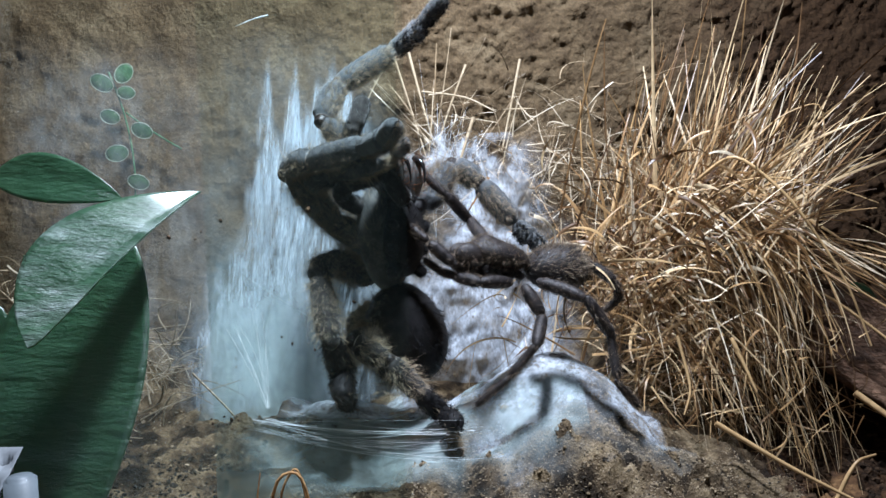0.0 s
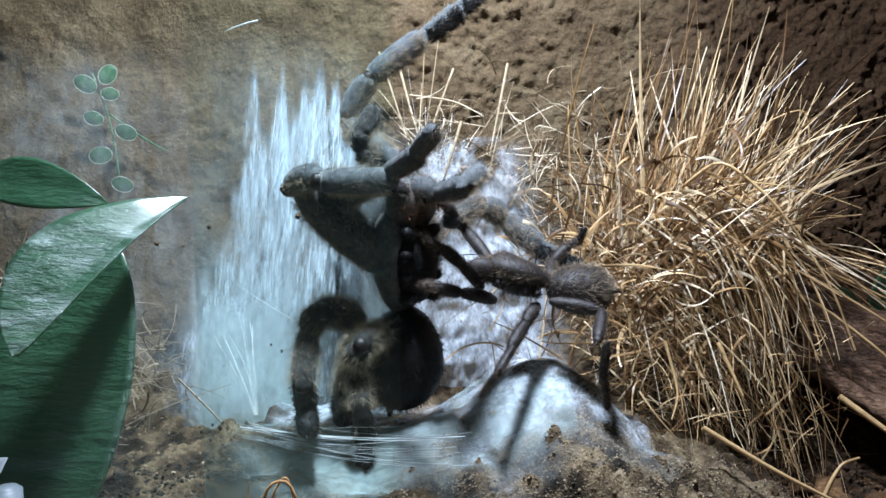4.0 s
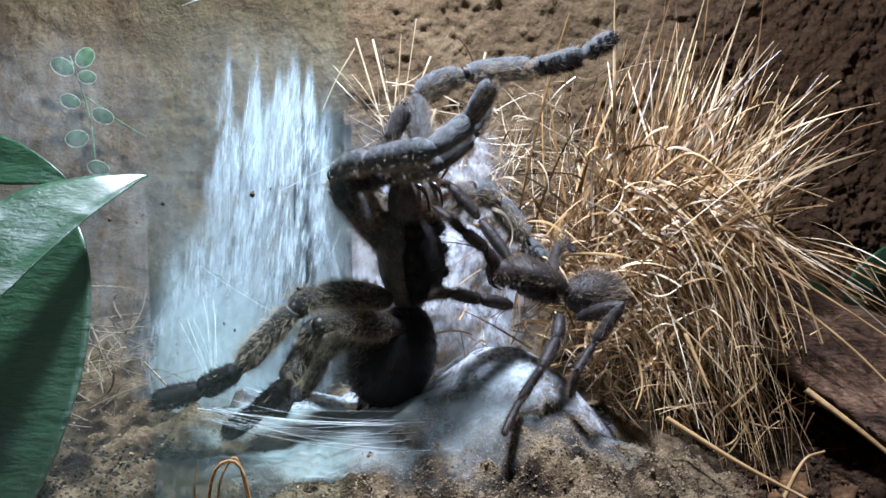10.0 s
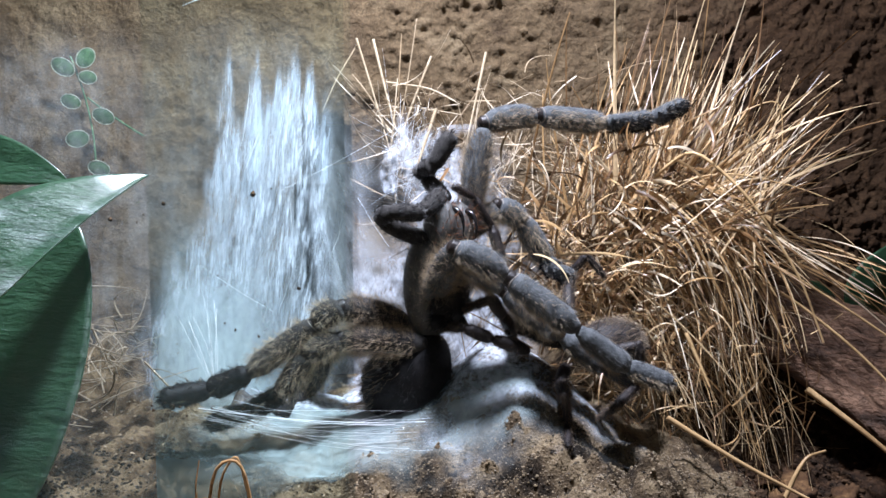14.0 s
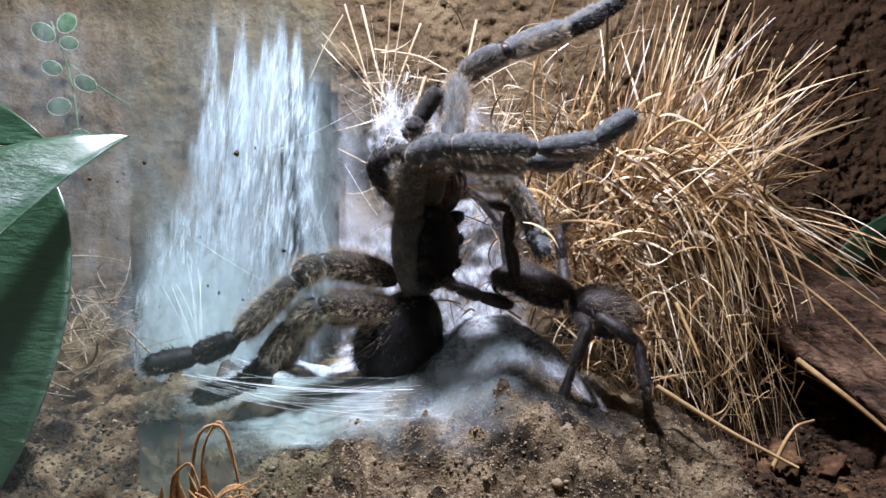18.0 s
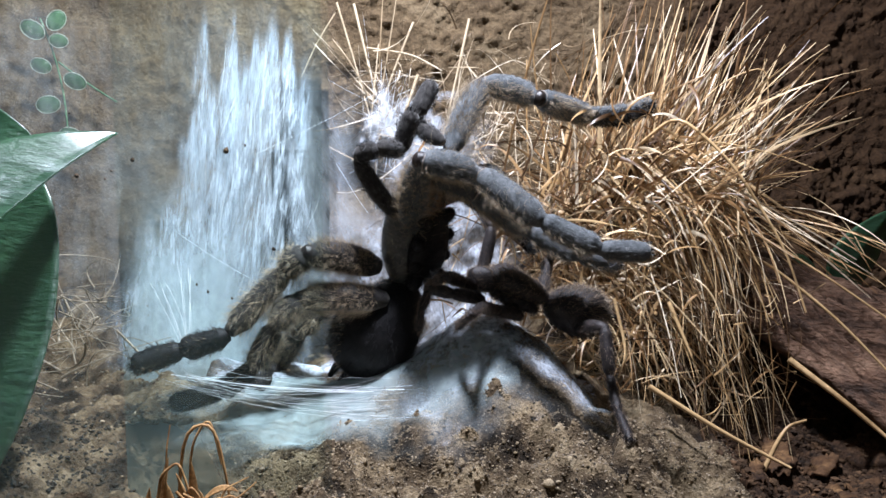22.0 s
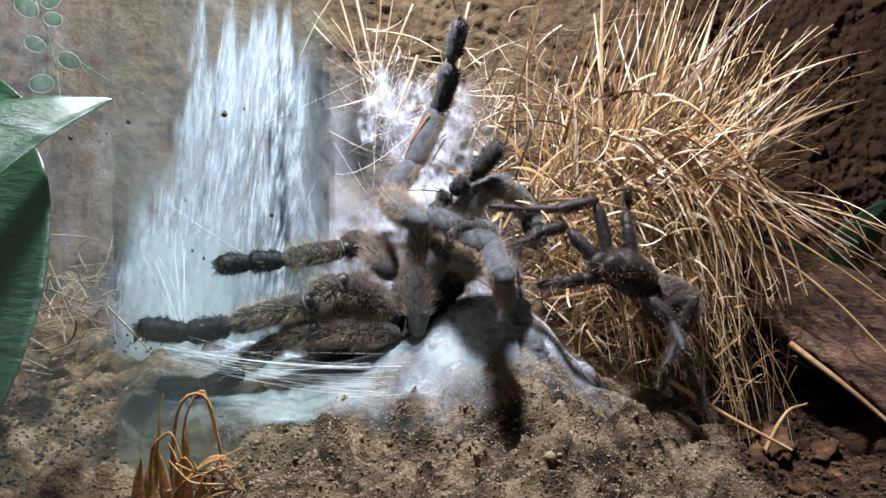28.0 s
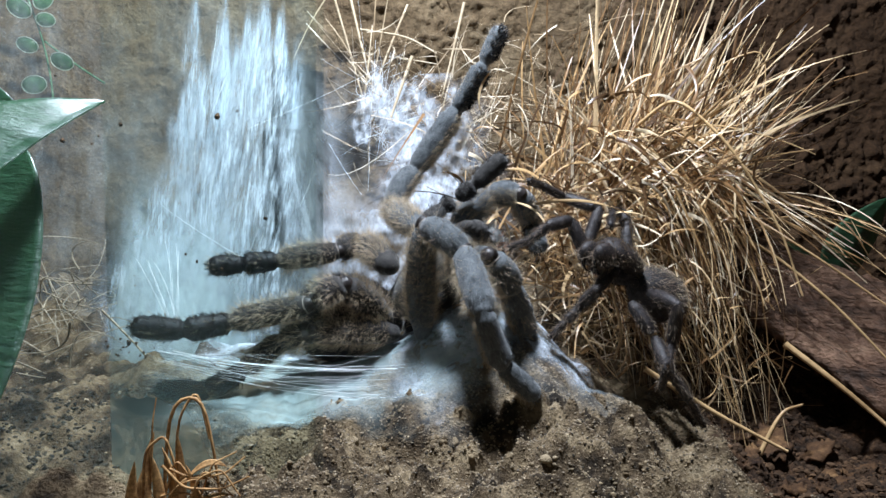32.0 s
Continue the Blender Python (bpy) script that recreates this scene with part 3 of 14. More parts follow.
make_stuff("hanging_grass", hanging_skirt(), STRAW, "dry grass blades hanging down to the soil", "dry grass")


def back_straws():
    """Pale straws that lean out of the silk before the back wall, and a thin tangle beside them."""
    curves = []
    for _ in range(20):
        foot = np.array([-0.014 + rng.normal(0, 0.007), rng.uniform(0.255, 0.275), 0.126 + rng.normal(0, 0.006)])
        ang = rng.normal(104, 36)
        ln = rng.uniform(0.016, 0.052)
        tip = foot + np.array([math.cos(radians(ang)) * ln, rng.normal(0.002, 0.004), math.sin(radians(ang)) * ln])
        curves.append(blade(foot, tip, rng.normal(0, 0.0022, 3), rng.uniform(0.00018, 0.00046), wobble=0.0016))
    for _ in range(26):
        foot = np.array([rng.uniform(0.008, 0.045), rng.uniform(0.255, 0.280), rng.uniform(0.105, 0.135)])
        ang = rng.normal(80, 30)
        ln = rng.uniform(0.012, 0.036)
        tip = foot + np.array([math.cos(radians(ang)) * ln, rng.normal(0.002, 0.004), math.sin(radians(ang)) * ln])
        curves.append(blade(foot, tip, rng.normal(0, 0.003, 3), rng.uniform(0.00016, 0.00040), wobble=0.001))
    # a few bent straws in the far corner
    for _ in range(26):
        p = np.array([rng.normal(-0.176, 0.008), rng.uniform(0.25, 0.275), rng.uniform(0.080, 0.100)])
        q = p + np.array([rng.normal(0, 0.011), rng.normal(0, 0.005), rng.normal(0, 0.007)])
        curves.append(blade(p, q, rng.normal(0, 0.005, 3), rng.uniform(0.00022, 0.00045), wobble=0.001))
    for _ in range(240):
        p = np.array([rng.uniform(-0.022, 0.050), rng.uniform(0.245, 0.282), rng.normal(0.130, 0.014)])
        q = p + np.array([rng.normal(0, 0.016), rng.normal(0, 0.006), rng.normal(0, 0.010)])
        curves.append(blade(p, q, rng.normal(0, 0.0075, 3), rng.uniform(0.00010, 0.00026), wobble=0.001))
    return curves


make_stuff("back_straw", back_straws(), BLEACHED, "sparse dry straws standing against the clay wall", "dry grass")


def single_straw(points, width, label):
    pts = np.array(points, float)
    t = np.linspace(0, len(pts) - 1, 6 * (len(pts) - 1) + 1)
    fine = np.stack([np.interp(t, range(len(pts)), pts[:, k]) for k in range(3)], 1)
    for _ in range(4):
        fine[1:-1] = (fine[:-2] + 2 * fine[1:-1] + fine[2:]) / 4
    v, f = tubes([(fine, width * np.linspace(1, 0.5, len(fine)))], 5)
    return add("straw", mesh_from("straw", v, f), BLEACHED if pts[0][1] > 0.24 else STRAW, label, "straw", group="single straws")


for pts, w in (
    ([(-0.0308, 0.270, 0.172), (-0.024, 0.268, 0.150), (-0.018, 0.262, 0.130)], 0.0005),
    ([(-0.0250, 0.272, 0.172), (-0.020, 0.268, 0.152), (-0.015, 0.262, 0.134)], 0.0006),
    ([(-0.0308, 0.272, 0.170), (-0.038, 0.270, 0.158), (-0.043, 0.268, 0.146)], 0.0003),
    ([(-0.004, 0.272, 0.166), (-0.011, 0.268, 0.148), (-0.016, 0.262, 0.132)], 0.0005),
    ([(0.0160, 0.275, 0.168), (0.0125, 0.272, 0.152), (0.0085, 0.268, 0.134)], 0.0006),
    ([(-0.020, 0.266, 0.156), (-0.004, 0.262, 0.1535), (0.006, 0.258, 0.1475)], 0.0004),
    ([(0.066, 0.228, 0.112), (0.086, 0.224, 0.140), (0.1000, 0.220, 0.146), (0.1003, 0.219, 0.128)], 0.00032),
    ([(0.064, 0.224, 0.122), (0.072, 0.214, 0.131), (0.086, 0.208, 0.117), (0.100, 0.204, 0.094), (0.106, 0.202, 0.076)], 0.0006),
    ([(0.062, 0.226, 0.118), (0.084, 0.220, 0.124), (0.104, 0.216, 0.119), (0.114, 0.215, 0.115)], 0.0003),
    ([(0.070, 0.230, 0.104), (0.096, 0.218, 0.098), (0.118, 0.208, 0.083), (0.140, 0.198, 0.066)], 0.0005),
    ([(0.074, 0.228, 0.098), (0.098, 0.214, 0.090), (0.116, 0.204, 0.074), (0.130, 0.195, 0.057)], 0.0006),
    ([(0.1035, 0.205, 0.062), (0.116, 0.197, 0.052), (0.128, 0.190, 0.041)], 0.0010),
    ([(0.060, 0.192, 0.058), (0.077, 0.186, 0.048), (0.093, 0.180, 0.0405)], 0.0008),
    ([(0.0925, 0.1930, 0.0345), (0.0960, 0.1935, 0.0425), (0.0992, 0.1945, 0.0465), (0.1045, 0.1955, 0.0475)], 0.0007),
    ([(0.069, 0.206, 0.078), (0.074, 0.200, 0.064)], 0.0007),
    ([(0.052, 0.200, 0.080), (0.055, 0.196, 0.066), (0.052, 0.193, 0.060)], 0.0005),
    ([(-0.002, 0.250, 0.145), (-0.0085, 0.244, 0.125)], 0.0007),
):
    single_straw(pts, w, "single pale dry straw among the grass")


def roots():
    """Curling fibres on the soil behind the glass."""
    curves = []
    for _ in range(70):
        p = np.array([rng.uniform(-0.130, -0.088), rng.uniform(0.215, 0.262), 0.0])
        p[2] = float(gz(p[0], p[1])) + rng.uniform(0.001, 0.025)
        q = p + np.array([rng.normal(0.004, 0.012), rng.normal(0, 0.006), rng.normal(0, 0.010)])
        q[2] = max(q[2], float(gz(q[0], q[1])) + 0.001)
        curves.append(blade(p, q, rng.normal(0, 0.010, 3), rng.uniform(0.00015, 0.0004), 12))
    return curves


make_stuff("root_fibre", roots(), ROOT, "curling pale root fibres on the soil", "roots", 3)

# ---- loose soil ----


def crumbs(name, count, place, size, material, label, category, spread=0.5, sunk=0.05, smooth_faces=False):
    """Loose crumbs of soil, each a squashed, dented lump."""
    ico = [(0, 0, 1), (0.894, 0, 0.447), (0.276, 0.851, 0.447), (-0.724, 0.526, 0.447), (-0.724, -0.526, 0.447), (0.276, -0.851, 0.447),
           (0.724, 0.526, -0.447), (-0.276, 0.851, -0.447), (-0.894, 0, -0.447), (-0.276, -0.851, -0.447), (0.724, -0.526, -0.447), (0, 0, -1)]
    tri = [(0, 1, 2), (0, 2, 3), (0, 3, 4), (0, 4, 5), (0, 5, 1), (1, 6, 2), (2, 7, 3), (3, 8, 4), (4, 9, 5), (5, 10, 1),
           (2, 6, 7), (3, 7, 8), (4, 8, 9), (5, 9, 10), (1, 10, 6), (6, 11, 7), (7, 11, 8), (8, 11, 9), (9, 11, 10), (10, 11, 6)]
    ico, tri = np.array(ico), np.array(tri)
    spots = np.array([place() for _ in range(count)])
    r = np.minimum(size * rng.lognormal(0, spread, count), size * 1.9)
    lumps = ico[None] * rng.uniform(0.5, 1.35, (count, 12, 1)) * r[:, None, None] * np.stack([np.ones(count), rng.uniform(0.7, 1, count), rng.uniform(0.6, 0.9, count)], 1)[:, None]
    verts = lumps + np.stack([spots[:, 0], spots[:, 1], gz(spots[:, 0], spots[:, 1]) + r * sunk], 1)[:, None]
    faces = tri[None] + 12 * np.arange(count)[:, None, None]
    return add(name, mesh_from(name, verts.reshape(-1, 3), faces.reshape(-1, 3).tolist(), smooth_faces), material, label, category, kind="stuff")


crumbs("soil_crumbs", 30000, lambda: (rng.uniform(-0.06, 0.084), rng.uniform(0.128, 0.20)), 0.00017, CRUMB, "loose sandy crumbs strewn over the mound", "soil")
crumbs("soil_clumps", 4500, lambda: (rng.uniform(-0.058, 0.082), rng.uniform(0.134, 0.196)), 0.00034, CLUMP, "granular clumps of packed sandy soil", "soil", 0.6, -0.30, True)
crumbs("soil_clods", 170, lambda: (rng.uniform(-0.040, 0.076), rng.uniform(0.140, 0.190)), 0.0008, CLUMP, "larger clods of packed sandy soil", "soil", 0.4, -0.35, True)
crumbs("dark_crumbs", 2600, lambda: (rng.uniform(-0.055, 0.078), rng.uniform(0.130, 0.195)), 0.00022, MUD, "dark humus crumbs scattered over the sand", "soil")
crumbs("peat_crumbs", 2600, lambda: (max(rng.normal(0.106, 0.016), 0.080), rng.uniform(0.14, 0.235)), 0.0007, PEAT, "dark crumbly peat in the hollow", "peat")
crumbs("wet_soil", 1900, lambda: (rng.uniform(-0.135, -0.058), rng.uniform(0.150, 0.195)), 0.00045, MUD, "damp dark crumbs behind the glass", "soil", 0.35)
crumbs("far_crumbs", 700, lambda: (rng.uniform(-0.13, -0.03), rng.uniform(0.155, 0.25)), 0.00035, CRUMB, "loose soil crumbs behind the glass", "soil")


def bark_slab():
    """A slab of cork bark that leans from the tussock down over the hollow: a rough, furrowed plank with a broken front edge."""
    nu, nv = 150, 64
    u, v = np.linspace(0, 1, nu), np.linspace(0, 1, nv)
    U, V = np.meshgrid(u, v, indexing="ij")
    front0, front1 = np.array([0.0900, 0.2290, 0.0765]), np.array([0.1540, 0.1600, 0.0250])
    back0, back1 = np.array([0.0840, 0.2560, 0.1000]), np.array([0.1780, 0.2240, 0.0660])
    ragged = (0.05 * fbm(wall_value, U * 9 + 4, V * 0 + 2.5, 4))[..., None] * (1 - V[..., None])
    front = front0 + U[..., None] * (front1 - front0)
    back = back0 + U[..., None] * (back1 - back0)
    body = front + (V[..., None] + ragged) * (back - front)
    up = np.array([-0.30, -0.52, 0.80])
    furrow = -np.abs(fbm(wall_value, U * 4 + 1, V * 11 + 3, 5, 0.6)) * 0.0075 + fbm(wall_value, U * 60, V * 34, 3) * 0.0011
    top = body + (furrow + 0.0055 * (1 - (2 * V - 1) ** 2))[..., None] * up
    bottom = body - 0.0045 * up
    verts = np.concatenate([top.reshape(-1, 3), bottom.reshape(-1, 3)])
    n = nu * nv
    faces = []
    for i in range(nu - 1):
        for j in range(nv - 1):
            p = i * nv + j
            faces.append((p, p + nv, p + nv + 1, p + 1))
            faces.append((n + p, n + p + 1, n + p + nv + 1, n + p + nv))
    edge = [(i * nv, (i + 1) * nv) for i in range(nu - 1)] + [((nu - 1) * nv + j, (nu - 1) * nv + j + 1) for j in range(nv - 1)]
    edge += [((i + 1) * nv + nv - 1, i * nv + nv - 1) for i in range(nu - 1)] + [(j + 1, j) for j in range(nv - 1)]
    faces += [(p, n + p, n + q, q) for p, q in edge]
    slab = add("cork_bark", mesh_from("cork_bark", verts, faces), BARK, "slab of reddish-brown cork bark leaning on the soil", "bark")
    # scaly plates standing off its face
    r = np.random.default_rng(14)
    grid = top.reshape(nu, nv, 3)
    for _ in range(26):
        i, j = int(r.integers(6, nu - 40)), int(r.integers(4, nv - 14))
        di, dj = int(r.integers(10, 28)), int(r.integers(4, 9))
        patch = grid[i:i + di, j:j + dj]
        a, b = np.meshgrid(np.linspace(-1, 1, di), np.linspace(-1, 1, dj), indexing="ij")
        bulge = 0.0022 * np.clip(1 - a ** 4 - b ** 2 + 0.5 * fbm(wall_value, a * 3 + i, b * 2 + j, 3), -0.4, 1)
        pv = (patch + bulge[..., None] * up).reshape(-1, 3)
        add("bark_plate", sheet_mesh("bark_plate", pv, di, dj), BARK, parent=slab)
    return slab


bark_slab()
bm = bmesh.new()
bmesh.ops.create_uvsphere(bm, u_segments=20, v_segments=14, radius=1)
bmesh.ops.scale(bm, vec=(0.0017, 0.0016, 0.0014), verts=bm.verts)
for v in bm.verts:
    v.co.z *= 1.0 if v.co.z > 0 else 0.6
drop_mesh = bpy.data.meshes.new("water_drop")
bm.to_mesh(drop_mesh)
bm.free()
drop_mesh.polygons.foreach_set("use_smooth", [True] * len(drop_mesh.polygons))
drop = add("water_drop", drop_mesh, WATER, "clear water drop clinging to the bark's edge", "water drop")
drop.location = (0.1162, 0.1975, 0.0556)


def wood_chip(x, y, length, width, turn, tip_up):
    """A splintered flake of rotten wood: a thin, curled, ragged plate lying in the peat."""
    nu, nv = 14, 8
    U, V = np.meshgrid(np.linspace(0, 1, nu), np.linspace(-1, 1, nv), indexing="ij")
    seed = x * 900 + y * 300
    half = width * (0.35 + 0.65 * np.sin(np.pi * (0.08 + 0.84 * U)) ** 0.7) * (1 + 0.9 * fbm(wall_value, U * 7 + seed, V * 2 + seed, 3))
    px = (U - 0.5) * length
    py = half * V
    pz = 0.25 * length * (U - 0.5) ** 2 + tip_up * U * length + 0.0024 * fbm(wall_value, U * 6 + seed, V * 4, 4) - 0.0002
    c, sn = math.cos(radians(turn)), math.sin(radians(turn))
    top = np.stack([x + px * c - py * sn, y + px * sn + py * c, float(gz(x, y)) + pz], -1).reshape(-1, 3)
    n = nu * nv
    low = top - np.array([0, 0, 0.0006])
    faces = []
    for i in range(nu - 1):
        for j in range(nv - 1):
            p = i * nv + j
            faces += [(p, p + nv, p + nv + 1, p + 1), (n + p, n + p + 1, n + p + nv + 1, n + p + nv)]
    rim = [(i * nv, (i + 1) * nv) for i in range(nu - 1)] + [((nu - 1) * nv + j, (nu - 1) * nv + j + 1) for j in range(nv - 1)]
    rim += [((i + 1) * nv + nv - 1, i * nv + nv - 1) for i in range(nu - 1)] + [(j + 1, j) for j in range(nv - 1)]
    faces += [(p, n + p, n + q, q) for p, q in rim]
    return add("wood_chip", mesh_from("wood_chip", np.concatenate([top, low]), faces), CHIP, "ragged brown flake of rotten wood in the peat", "wood chip", group="chips in the hollow")


for x, y, length, width, turn, tip_up in ((0.1050, 0.1880, 0.0150, 0.0034, 12, 0.10), (0.0990, 0.1990, 0.0130, 0.0040, 64, 0.35), (0.0955, 0.1790, 0.0100, 0.0022, 28, 0.05),
                                          (0.1130, 0.1800, 0.0120, 0.0028, -20, 0.12), (0.0890, 0.1900, 0.0080, 0.0024, 80, 0.2), (0.1060, 0.1760, 0.0090, 0.0018, 40, 0.0),
                                          (0.0930, 0.2080, 0.0100, 0.0026, -35, 0.25), (0.1180, 0.1900, 0.0100, 0.0025, 10, 0.2), (0.0860, 0.1760, 0.0070, 0.0018, -50, 0.1),
                                          (0.1000, 0.1710, 0.0080, 0.0016, 5, 0.0), (0.1110, 0.1980, 0.0110, 0.0030, 30, 0.3)):
    wood_chip(x, y, length, width, turn, tip_up)

# ---- plants ----


def leaf_mesh(name, base, tip, side, width, bow, fold=0.15, n=26, k=13, thick=0.0005, tail=1.0, power=0.75, narrow=1.0):
    """A broad leaf with a midrib groove: base to tip, side is its width's direction, bow the way it arches; narrow is the share of width on the far side of the rib."""
    base, tip, side, bow = (np.asarray(p, float) for p in (base, tip, side, bow))
    normal = np.cross(tip - base, side)
    normal /= np.linalg.norm(normal)
    s, w = np.linspace(0, 1, n), np.linspace(-1, 1, k)
    S, V = np.meshgrid(s, w, indexing="ij")
    half = width * np.sin(np.pi * np.clip(S, 0, 1) ** tail) ** power * (1 - 0.15 * S) * np.where(V < 0, narrow, 1.0)
    pts = base + S[..., None] * (tip - base) + (4 * S * (1 - S))[..., None] * bow + (half * V)[..., None] * side
    ripple = 0.004 * width * np.sin(S * 23 + V * 2)
    pts = pts + (fold * half * np.abs(V) + ripple)[..., None] * normal
    top, bottom = pts.reshape(-1, 3), (pts - thick * normal).reshape(-1, 3)
    m = n * k
    faces = []
    for i in range(n - 1):
        for j in range(k - 1):
            p = i * k + j
            faces.append((p, p + k, p + k + 1, p + 1))
            faces.append((m + p, m + p + 1, m + p + k + 1, m + p + k))
    for i in range(n - 1):
        for p, q in ((i * k, (i + 1) * k), ((i + 1) * k + k - 1, i * k + k - 1)):
            faces.append((p, m + p, m + q, q))
    return mesh_from(name, np.concatenate([top, bottom]), faces)


plant = tagged(new("broadleaf_plant"), "green broad-leaved plant standing behind the glass", "plant")
plant.location = (-0.10, 0.165, 0.045)
shift = np.array([0.10, -0.165, -0.045])


def plant_leaf(base, tip, side, width, bow, material=LEAF, **more):
    return add("leaf", leaf_mesh("leaf", np.asarray(base) + shift, np.asarray(tip) + shift, side, width, bow, **more), material, parent=plant)


plant_leaf((-0.0935, 0.141, 0.0920), (-0.0690, 0.174, 0.1222), (-0.72, 0.34, 0.60), 0.0150, (-0.0010, -0.002, 0.0022), GLARE_LEAF, tail=0.66, power=0.85, narrow=0.20, n=40, k=19)
plant_leaf((-0.0925, 0.176, 0.1150), (-0.1085, 0.150, 0.0300), (0.97, -0.10, -0.10), 0.0214, (0.001, -0.001, 0.0), power=0.5, n=40, k=19)
plant_leaf((-0.1230, 0.180, 0.1262), (-0.0900, 0.178, 0.1210), (-0.05, 0.30, 0.95), 0.0068, (0.0, -0.001, 0.0022), tail=0.9)
plant_leaf((-0.1200, 0.190, 0.0990), (-0.0930, 0.190, 0.1165), (0.25, 0.30, -0.92), 0.0070, (0.0, 0.0, -0.001))
plant_leaf((-0.1205, 0.182, 0.0800), (-0.1180, 0.183, 0.1070), (0.95, 0.2, 0.1), 0.0021, (0.0010, 0, 0))
plant_leaf((-0.1290, 0.178, 0.0980), (-0.1170, 0.175, 0.0780), (0.8, 0.3, 0.5), 0.0062, (-0.001, -0.001, 0.001))
plant_leaf((-0.1250, 0.172, 0.0800), (-0.1160, 0.168, 0.0340), (0.95, 0.1, 0.15), 0.0120, (-0.002, -0.002, 0.0), power=0.6)
plant_leaf((-0.1020, 0.160, 0.0400), (-0.0955, 0.160, 0.0630), (0.87, 0.2, -0.35), 0.0040, (0.001, 0, 0.001))
stem_v, stem_f = tubes([(bezier((-0.114, 0.176, 0.034) + shift, (-0.116, 0.176, 0.055) + shift, (-0.110, 0.166, 0.084) + shift, 8), np.full(8, 0.0016))], 6)
add("stem", mesh_from("stem", stem_v, stem_f), LEAF, parent=plant)

creeper = tagged(new("creeper"), "small creeper with pale-rimmed leaves on the clay wall", "plant")
creeper.location = (-0.140, 0.299, 0.12)


def creeper_leaf(x, z, r, turn):
    bm = bmesh.new()
    bmesh.ops.create_uvsphere(bm, u_segments=14, v_segments=7, radius=1)
    bmesh.ops.scale(bm, vec=(r, 0.0006, r * 0.72), verts=bm.verts)
    bmesh.ops.rotate(bm, matrix=Matrix.Rotation(radians(turn), 3, "Y") @ Matrix.Rotation(radians(18), 3, "X"), verts=bm.verts)
    bmesh.ops.translate(bm, vec=(x + 0.140, -0.006, z - 0.12), verts=bm.verts)
    leaf = part("leaf", bm, CREEPER, creeper)
    ang = np.linspace(0, 2 * np.pi, 25)
    m = Matrix.Rotation(radians(turn), 3, "Y") @ Matrix.Rotation(radians(18), 3, "X")
    ring = np.array([tuple(m @ Vector((r * math.cos(q), 0, r * 0.72 * math.sin(q)))) for q in ang]) + np.array([x + 0.140, -0.0062, z - 0.12])
    rv, rf = tubes([(ring, np.full(25, 0.00020))], 5)
    add("leaf_rim", mesh_from("leaf_rim", rv, rf), PALE_RIM, "pale rim of the leaf", parent=leaf)


for x, z, r, turn in ((-0.148, 0.1655, 0.0048, 20), (-0.1390, 0.1690, 0.0042, -50), (-0.1385, 0.1615, 0.0036, 0), (-0.1455, 0.1522, 0.0040, 10),
                      (-0.1330, 0.1465, 0.0044, 15), (-0.1435, 0.1377, 0.0046, -15), (-0.1355, 0.1261, 0.0044, 10)):
    creeper_leaf(x, z, r, turn)
vine_v, vine_f = tubes([(bezier((-0.006, -0.004, 0.05), (0.004, -0.004, 0.025), (0.002, -0.004, 0.0), 10), np.full(10, 0.0004)),
                        (bezier((0.000, -0.004, 0.034), (0.010, -0.004, 0.026), (0.022, -0.005, 0.019), 10), np.full(10, 0.0004))], 5)
add("vine", mesh_from("vine", vine_v, vine_f), CREEPER, parent=creeper)

far_leaf = tagged(new("far_plant"), "green leaves of a small plant behind the bark", "plant")
far_leaf.location = (0.144, 0.262, 0.066)
add("leaf", leaf_mesh("leaf", (0.006, 0, 0.002), (0.020, -0.004, 0.036), (0.9, 0.3, -0.2), 0.012, (-0.004, -0.002, 0)), LEAF, parent=far_leaf)
add("leaf", leaf_mesh("leaf", (0.0, 0, 0.002), (-0.016, -0.006, 0.020), (0.5, 0.5, 0.6), 0.004, (0, -0.002, 0.003)), LEAF, parent=far_leaf)

